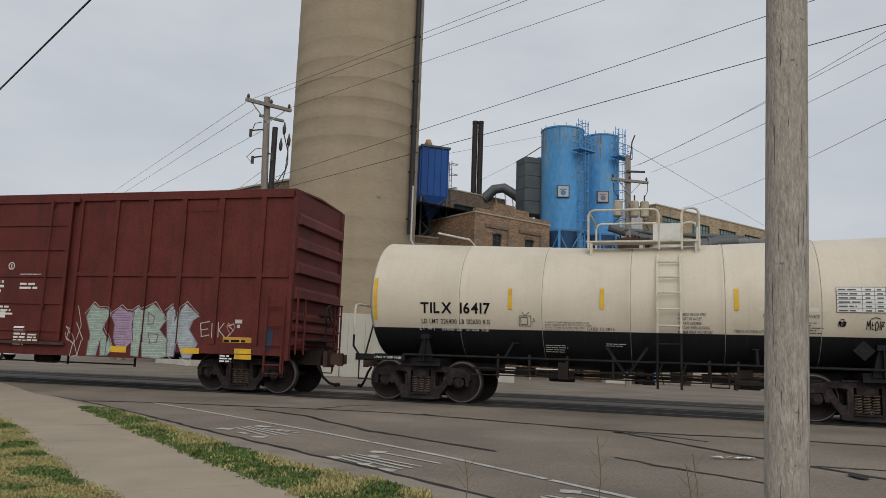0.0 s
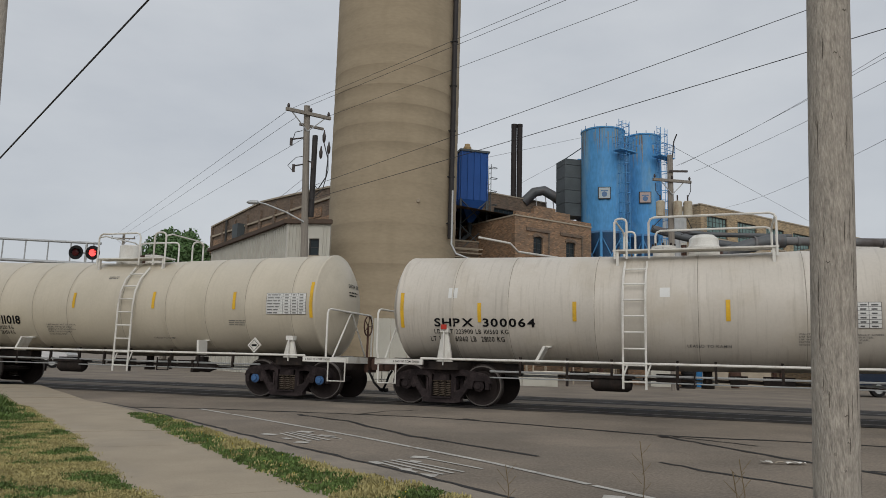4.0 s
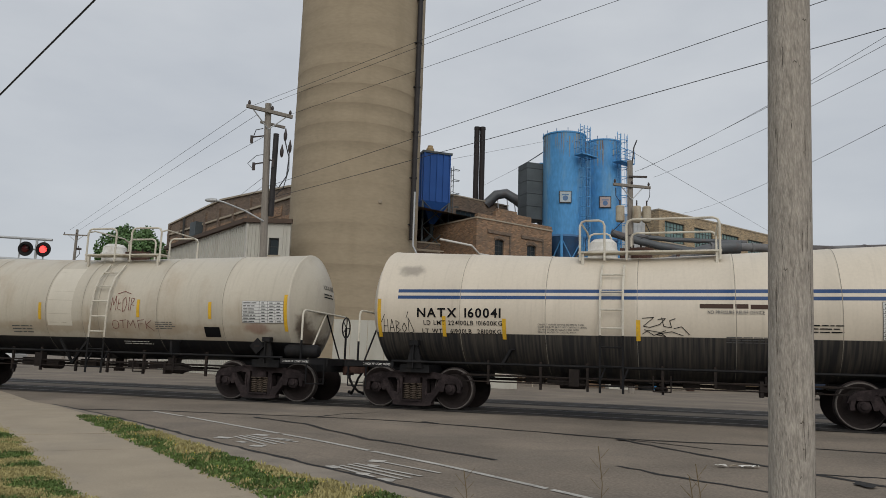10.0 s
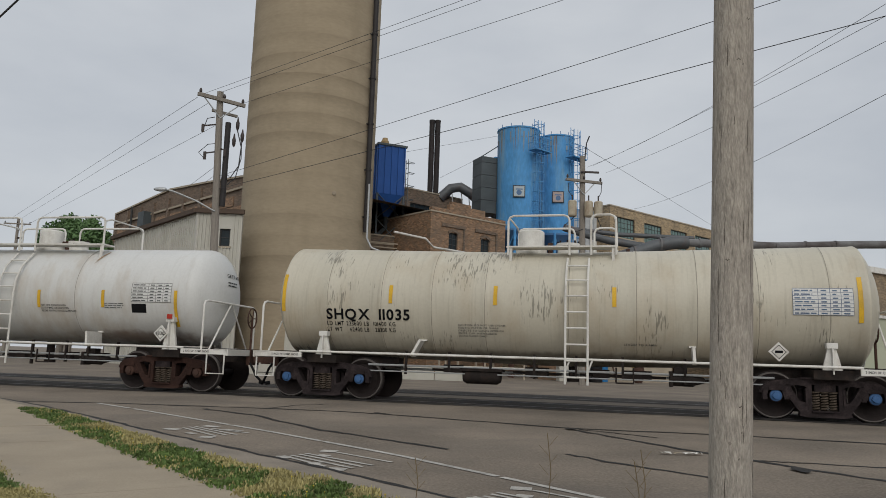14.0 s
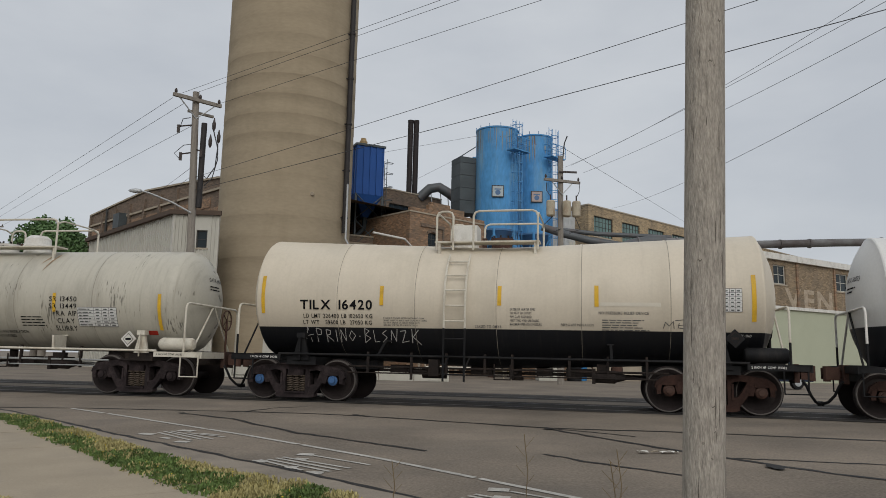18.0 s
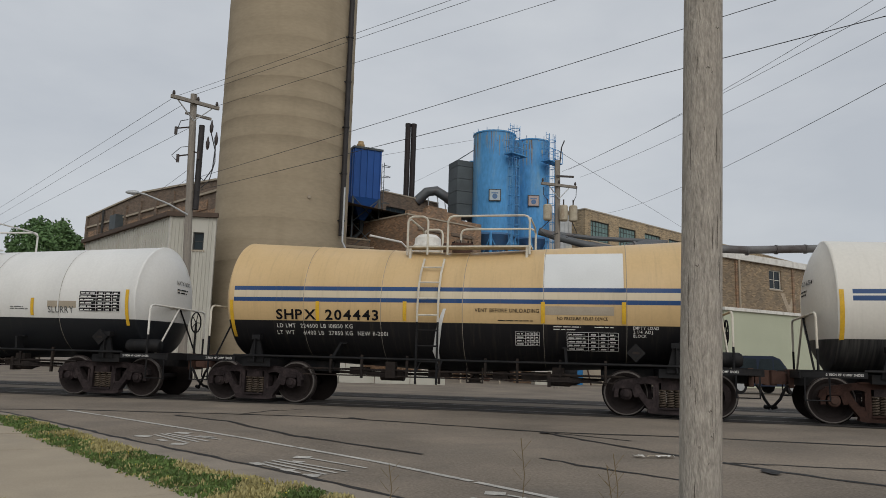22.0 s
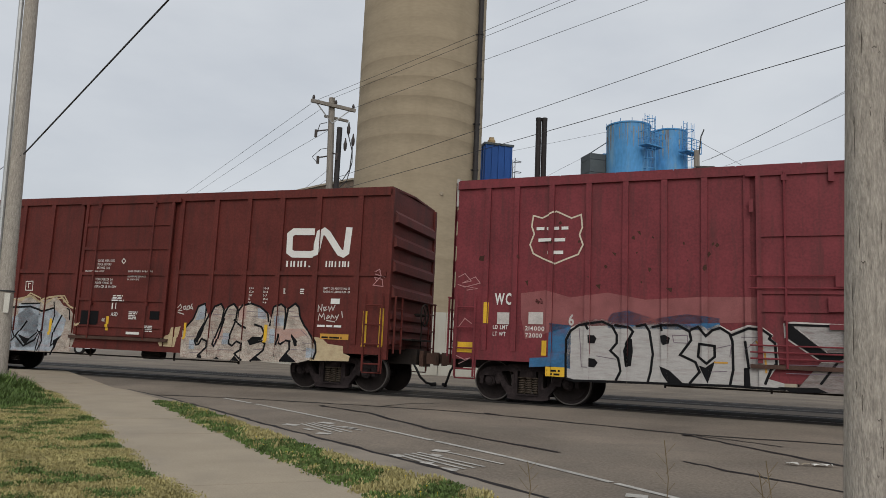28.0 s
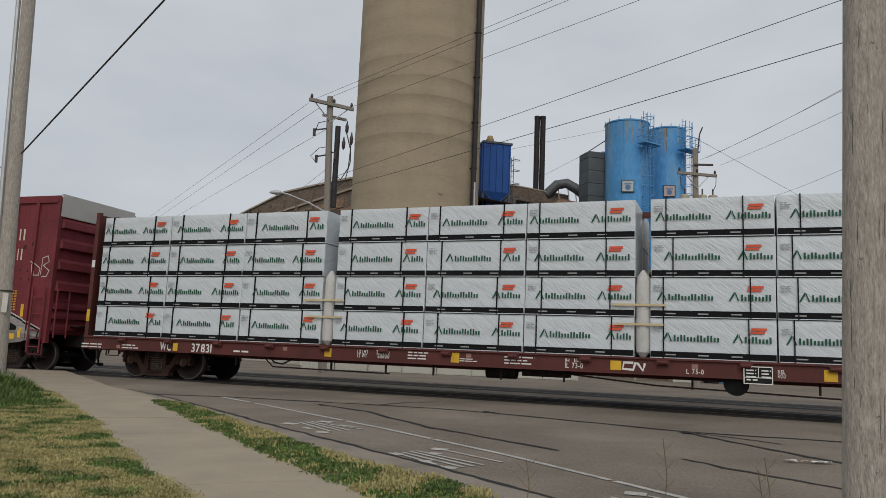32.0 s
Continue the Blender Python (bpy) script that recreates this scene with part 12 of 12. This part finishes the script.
wire((17.62, 55.0, 12.84), (9.62, 9.0, 6.54), 0.007, 0.5)
wire((-10.25, 14.40, 4.76), (-1.63, 8.60, 8.75), 0.017)
wire((-10.32, 14.40, 4.73), (-14.34, 19.08, 5.44), 0.009)
wire((-0.19, 50.00, 15.04), (7.33, 56.00, 18.45), 0.009)
wire((2.53, 56.00, 14.74), (5.67, 57.00, 16.74), 0.009)


# ---- crossing signal on a cantilever ----
cant = thing("crossing_signal", "railway crossing cantilever with red flashing lamps", "crossing signal", m=pose(-16.2, 30, 0, 0, 0, 4))
for z, r in ((4.62, 0.07), (5.5, 0.055)):
    part("truss_chord", Shape().rod((0, 0, z + 0.02), (-14, 0, z + 0.35), r, 10), PALEMETAL, cant)
for k in range(15):
    x = -0.3 - 0.95 * k
    part("truss_web", Shape().rod((x, 0, 4.62 - x * 0.022), (x, 0, 5.5 - x * 0.022), 0.028, 6), PALEMETAL, cant)
part("mast", Shape().rod((-14, 0, -0.1), (-14, 0, 6.6), 0.16, 14), PALEMETAL, cant)
LAMPRED, LAMPDARK = glow_mat("lit_red_lens", (1.0, 0.06, 0.055), 2.2), mat("dark_red_lens", (0.07, 0.008, 0.008), rough=0.3, bump=0)
for x, lit in ((-0.95, False), (-0.25, True)):
    s = Shape().lathe([(-0.06, 0.30), (-0.04, 0.30)], 28, "y", (x, -0.1, 5.1))
    disc = part("backing_disc", s, BLACK, cant, "black round backing disc")
    s = Shape().lathe([(-0.10, 0.02), (-0.095, 0.12), (-0.08, 0.15), (-0.06, 0.15)], 24, "y", (x, -0.1, 5.1))
    part("lens", s, LAMPRED if lit else LAMPDARK, disc, "lit red lens" if lit else "dark red lens")
    s = Shape()
    for k in range(9):
        a = math.pi * k / 8
        s.box(x + 0.17 * math.cos(a) - 0.03, x + 0.17 * math.cos(a) + 0.03, -0.36, -0.16, 5.1 + 0.17 * math.sin(a) - 0.008, 5.1 + 0.17 * math.sin(a) + 0.008)
    part("hood", s, BLACK, disc)
part("lamp_bracket", Shape().rod((-0.6, 0, 4.7), (-0.6, 0, 5.5), 0.05, 8).rod((-0.95, -0.05, 5.1), (-0.25, -0.05, 5.1), 0.035, 8), PALEMETAL, cant)

# ---- a tree beyond the shed ----
def tree(x, y, h, spread, seed):
    rng = random.Random(seed)
    t = thing("tree", "broad green leafy tree beyond the sheds", "tree", m=pose(x, y, 0))
    s = Shape().rod((0, 0, -0.2), (0.1, 0, h * 0.42), 0.32, 12, 0.2)
    tips = []
    for k in range(11):
        a = k * 2.4
        z0 = h * rng.uniform(0.28, 0.45)
        tip = Vector((spread * 0.6 * math.cos(a) * rng.uniform(0.5, 1), spread * 0.6 * math.sin(a) * rng.uniform(0.5, 1), h * rng.uniform(0.62, 0.9)))
        mid_p = tip * 0.5 + Vector((0, 0, z0 * 0.5))
        s.rod((0.05, 0, z0), mid_p, 0.11, 7, 0.07)
        s.rod(mid_p, tip, 0.07, 6, 0.02)
        tips.append(tip)
    part("trunk", s, DARKWOOD, t)
    leaf = Shape()
    for k in range(17000):
        d = Vector((rng.gauss(0, 1), rng.gauss(0, 1), rng.gauss(0, 1))).normalized()
        lump = 1.0 + 0.28 * noise.noise(d * 2.2 + Vector((seed, 0, 0)))
        r = rng.uniform(0.55, 1.0) ** 0.4 * lump
        c = Vector((d.x * spread * r, d.y * spread * r, h * 0.62 + d.z * h * 0.38 * r))
        if c.z < h * 0.27:
            continue
        a = Vector((rng.gauss(0, 1), rng.gauss(0, 1), rng.gauss(0, 1))).normalized() * rng.uniform(0.09, 0.2)
        b = a.orthogonal().normalized() * a.length * 0.55
        leaf.add([c - a, c + b, c + a, c - b], [(0, 1, 2, 3)])
    crown = part("crown", leaf, LEAF, t, "crown of many small green leaves", smooth=False)
    crown["kind"] = "stuff"


LEAF = mat("green_leaves", (0.088, 0.162, 0.055), rough=0.7, var=0.45, scale=1.2, bump=0, fine=5, spec=0.5)
tree(-25.7, 60, 11.3, 2.9, 4)
tree(-27.6, 63, 9.0, 2.1, 7)

# ---- small things in the street and yard ----
cone = thing("traffic_cone", "orange traffic cone standing in the yard", "traffic cone", m=pose(-6.8, 36.0, 0))
ORANGE = mat("orange_plastic", (0.62, 0.13, 0.05), rough=0.5, var=0.15, bump=0.02)
part("cone_body", Shape().lathe([(0.04, 0.14), (0.70, 0.03)], 18, "z"), ORANGE, cone)
part("cone_foot", Shape().box(-0.19, 0.19, -0.19, 0.19, 0, 0.04), ORANGE, cone)
kerbstone = thing("guard_barrier", "low white ribbed barrier along the yard", "barrier", m=pose(-9.6, 35, 0, 0, 0, -3))
for k in range(8):
    s = Shape().box(1.62 * k, 1.62 * k + 1.58, 0, 0.25, 0, 0.62)
    for j in range(8):
        part("barrier_rib", Shape().box(1.62 * k + 0.05 + 0.2 * j, 1.62 * k + 0.10 + 0.2 * j, -0.02, 0, 0.05, 0.6), SHEDMETAL, kerbstone)
    part("barrier_block", s, SHEDMETAL, kerbstone, smooth=False)
litter = thing("litter", "crumpled white and brown paper litter on the road", "litter", m=pose(3.75, 9.75, lie(3.75, 9.75)))
rngl = random.Random(2)
for cx, sz, mt in ((-0.22, 0.06, FRAMEPALE), (-0.06, 0.05, COPING), (0.10, 0.075, WHITE), (0.2, 0.045, WHITE)):
    s = Shape()
    vs, n = [], 5
    for j in range(n):
        for i in range(n):
            vs.append((cx + (i / 4 - 0.5) * sz * 2.2 + rngl.uniform(-0.014, 0.014), (j / 4 - 0.5) * sz * 1.5 + rngl.uniform(-0.012, 0.012), 0.006 + rngl.uniform(0, 0.022) * (0 < i < 4 or 0 < j < 4)))
    s.add(vs, [(j * n + i, j * n + i + 1, (j + 1) * n + i + 1, (j + 1) * n + i) for j in range(n - 1) for i in range(n - 1)])
    part("scrap", s, mt, litter, smooth=False)


def parked_car(x, y, deg, body_paint, label):
    c = thing("parked_car", label, "car", "parked cars", pose(x, y, 0, 0, 0, deg))
    s = Shape()
    prof = [(-2.2, 0.35), (-2.25, 0.75), (-2.1, 0.95), (-1.75, 1.05), (-1.45, 1.62), (-1.2, 1.70), (0.35, 1.72), (0.75, 1.60), (1.2, 1.08), (2.05, 0.98), (2.25, 0.8), (2.25, 0.35)]
    n = len(prof)
    vs = [(px_, -0.88, pz_) for px_, pz_ in prof] + [(px_, 0.88, pz_) for px_, pz_ in prof]
    s.add(vs, [tuple(range(n)), tuple(reversed(range(n, 2 * n)))] + [(k, (k + 1) % n, n + (k + 1) % n, n + k) for k in range(n)])
    part("body", s, body_paint, c, smooth=False)
    for q in (-1, 1):
        s = Shape()
        for x0, x1 in ((-1.35, -0.5), (-0.45, 0.35)):
            s.add([(x0, q * 0.885, 1.08), (x1, q * 0.885, 1.08), (x1 - 0.02, q * 0.885, 1.58), (x0 + 0.12, q * 0.885, 1.58)], [(0, 1, 2, 3)])
        s.add([(0.4, q * 0.885, 1.08), (1.05, q * 0.885, 1.08), (0.68, q * 0.885, 1.55), (0.4, q * 0.885, 1.58)], [(0, 1, 2, 3)])
        part("side_glass", s, GLASS, c)
        for xw in (-1.4, 1.4):
            wheel = part("wheel", Shape().lathe([(q * 0.72, 0.2), (q * 0.73, 0.33), (q * 0.9, 0.33), (q * 0.91, 0.22)], 24, "y", (xw, 0, 0.33)), BLACK, c)
            part("rim", Shape().lathe([(q * 0.905, 0.21), (q * 0.92, 0.19), (q * 0.915, 0.05)], 18, "y", (xw, 0, 0.33)), PALEMETAL, wheel)
    part("rear_lamp", Shape().box(-2.27, -2.2, -0.8, -0.6, 0.75, 0.95), REDINK, c)
    part("windscreen", Shape().add([(1.16, -0.75, 1.12), (1.16, 0.75, 1.12), (0.78, 0.7, 1.58), (0.78, -0.7, 1.58)], [(0, 1, 2, 3)]), GLASS, c)


parked_car(17.6, 33.5, 10, mat("dark_blue_car_paint", (0.022, 0.03, 0.05), rough=0.25, var=0.1, bump=0), "dark blue parked car in the yard")
parked_car(-27.9, 45.2, 8, mat("white_car_paint", (0.60, 0.60, 0.60), rough=0.25, var=0.05, bump=0), "white parked car beyond the track")

# ---- lawn, weeds and dry grass ----
LAWN_OUT = [(-20.0, 23.0), (-18, 18), (-14, 12.5), (-11, 9), (-9, 6.5), (-7.5, 4.5), (-5.5, 2.0), (-3.5, -0.5)]
DRYLAWN = mat("dry_lawn", (0.235, 0.19, 0.085), rough=1.0, var=0.5, scale=1.8, bump=0.9, fine=38, dirt=((0.085, 0.10, 0.03), 0.95, 1.6, (1, 1, 1)), spec=0.5)
s, vs, n, mcols = Shape(), [], 40, 10
for k in range(n + 1):
    p, q = along(WALK_L[1:], k / n), along(LAWN_OUT, k / n)
    for j in range(mcols + 1):
        x, y = p[0] + (q[0] - p[0]) * j / mcols, p[1] + (q[1] - p[1]) * j / mcols
        vs.append((x, y, lie(x, y) + 0.035 + 0.012 * min(1, j / 2) + 0.014 * noise.noise(Vector((x * 0.8, y * 0.8, 0)))))
w = mcols + 1
s.add(vs, [(k * w + j, k * w + j + 1, (k + 1) * w + j + 1, (k + 1) * w + j) for k in range(n) for j in range(mcols)])
for k in range(10):
    flat(s, [onward(LAWN_OUT[-1], 2.6 * k), onward(WALK_L[-1], 2.6 * k), onward(WALK_L[-1], 2.6 * k + 2.6), onward(LAWN_OUT[-1], 2.6 * k + 2.6)], 0.04)
flat(s, [(-20, 23), (-30, 10), (-14, -26), onward(LAWN_OUT[-1], 26)], 0.012)
tagged(part("lawn", s, DRYLAWN), "patchy dry lawn with green tufts", "lawn", kind="structure")

GREENBLADE = mat("green_weed_blades", (0.088, 0.138, 0.032), rough=0.85, var=0.55, scale=3, bump=0, fine=20, spec=0.5)
DRYBLADE = mat("straw_grass_blades", (0.34, 0.295, 0.125), rough=0.9, var=0.4, scale=3, bump=0, fine=20, spec=0.5)


def blades(name, label, spots, material, category, seed, wide=1.0, foot=0.045):
    """Many small blades; spots: (x, y, height, spread, count)."""
    rng = random.Random(seed)
    s = Shape()
    for x, y, h, spread, count in spots:
        z = lie(x, y) + foot
        for _ in range(count):
            a, d = rng.uniform(0, 6.283), spread * math.sqrt(rng.random())
            px_, py_ = x + d * math.cos(a), y + d * math.sin(a)
            hh_ = h * rng.uniform(0.4, 1.0) * (1.0 - 0.5 * d / max(spread, 0.01))
            b, lean_ = rng.uniform(0, 6.283), rng.uniform(0.15, 0.8) * hh_
            wd = rng.uniform(0.003, 0.008) * (1 + h * 2) * wide
            ux, uy = math.cos(b), math.sin(b)
            s.add([(px_ - uy * wd, py_ + ux * wd, z), (px_ + uy * wd, py_ - ux * wd, z), (px_ + ux * lean_ * 0.5 + uy * wd * 0.9, py_ + uy * lean_ * 0.5 - ux * wd * 0.9, z + hh_ * 0.65), (px_ + ux * lean_ * 0.5 - uy * wd * 0.9, py_ + uy * lean_ * 0.5 + ux * wd * 0.9, z + hh_ * 0.65), (px_ + ux * lean_, py_ + uy * lean_, z + hh_)], [(0, 1, 2, 3), (3, 2, 4)])
    return tagged(part(name, s, material, smooth=False), label, category, kind="stuff")


rngw = random.Random(12)
green, dry = [], []
for k in range(2300):
    f = rngw.uniform(0.17, 0.93)
    p, q = along(WALK_R[1:], f), along(WEED_R, f)
    g = rngw.uniform(-0.1, 1.0)
    x, y = p[0] + (q[0] - p[0]) * g, p[1] + (q[1] - p[1]) * g
    if noise.noise(Vector((x * 1.4, y * 1.4, 3))) > -0.28 + 0.5 * (g - 0.35) and rngw.random() < 0.88:
        green.append((x, y, rngw.uniform(0.025, 0.08), rngw.uniform(0.06, 0.14), 26))
    else:
        dry.append((x, y, rngw.uniform(0.03, 0.095), rngw.uniform(0.06, 0.16), 26))
blades("weeds", "green weeds along the kerb strip", green, GREENBLADE, "weeds", 1, 1.5)
blades("dry_grass", "straw coloured grass along the kerb strip", dry, DRYBLADE, "grass", 2)
green, dry = [], []
for k in range(15000):
    f, g = rngw.uniform(0.12, 0.93), rngw.random() ** 1.3 * 0.75
    p, q = along(WALK_L[1:], f), along(LAWN_OUT, f)
    x, y = p[0] + (q[0] - p[0]) * g, p[1] + (q[1] - p[1]) * g
    if noise.noise(Vector((x * 1.7, y * 2.6, 8))) > 0.13 + rngw.uniform(-0.14, 0.14):
        green.append((x, y, rngw.uniform(0.02, 0.06), rngw.uniform(0.06, 0.13), 24))
    else:
        dry.append((x, y, rngw.uniform(0.02, 0.05), rngw.uniform(0.10, 0.22), 34))
for cx, cy, high, n_tufts in ((-9.9, 13.7, 0.62, 90), (-9.0, 12.6, 0.42, 70), (-8.4, 12.0, 0.25, 40)):
    for k in range(n_tufts):
        a, d = rngw.uniform(0, 6.28), rngw.random() ** 0.6 * 0.8
        green.append((cx + d * math.cos(a), cy + d * math.sin(a), high * rngw.uniform(0.5, 1.0) * (1.1 - 0.6 * d), 0.2, 90))
blades("lawn_weeds", "green weeds in the lawn and round the pole", green, GREENBLADE, "weeds", 3, 1.25)
blades("lawn_straw", "dry straw tufts in the lawn", dry, DRYBLADE, "grass", 4)
flowers = Shape()
for k in range(70):
    f, g = rngw.uniform(0.2, 0.9), rngw.random()
    p, q = along(WALK_R[1:], f), along(WEED_R, f)
    x, y = p[0] + (q[0] - p[0]) * g, p[1] + (q[1] - p[1]) * g
    z, r = lie(x, y) + rngw.uniform(0.06, 0.11), rngw.uniform(0.005, 0.010)
    flowers.lathe([(0, r * 0.4), (r * 0.5, r), (r, r * 0.4)], 6, "z", (x, y, z))
    flowers.rod((x, y, z - 0.09), (x, y, z), 0.0015, 3)
tagged(part("yellow_flowers", flowers, mat("yellow_weed_flower", (0.55, 0.42, 0.04), rough=0.8, bump=0)), "small yellow flowers among the weeds", "flowers", kind="stuff")
stems = Shape()
for x, y, h in ((1.35, 6.6, 0.62), (2.05, 6.2, 0.55), (0.2, 6.55, 0.4), (1.9, 5.9, 0.5)):
    z = lie(x, y)
    stems.tube([(x, y, z), (x + 0.02, y, z + h * 0.5), (x - 0.01, y + 0.02, z + h)], 0.004, 5)
    for j in range(5):
        zz = z + h * (0.3 + 0.13 * j)
        stems.rod((x, y, zz), (x + 0.08 * (-1) ** j, y + 0.02, zz + 0.09), 0.0025, 4)
tagged(part("weed_stems", stems, mat("dry_weed_stem", (0.16, 0.12, 0.07), rough=0.9, bump=0)), "thin dry weed stems by the kerb", "weeds", kind="stuff")


# ---- what moves ----
def motions():
    times = [0.5 * k for k in range(65)]
    ticks = [0.1 * k for k in range(321)]
    for car, first, last, wheelsets in TRAIN:
        rows = []
        for t in times:
            (x0, y0, _), (x1, y1, _) = track(first - run(t)), track(last - run(t))
            rows.append((t, pose((x0 + x1) / 2, (y0 + y1) / 2, 0, 0, 0, math.degrees(math.atan2(y1 - y0, x1 - x0)))))
        walk(car, rows)
        for w, x, side, r in wheelsets:
            walk(w, [(t, pose(x, 0, r, 0, -math.degrees(run(t) / r), 0)) for t in ticks])


motions()
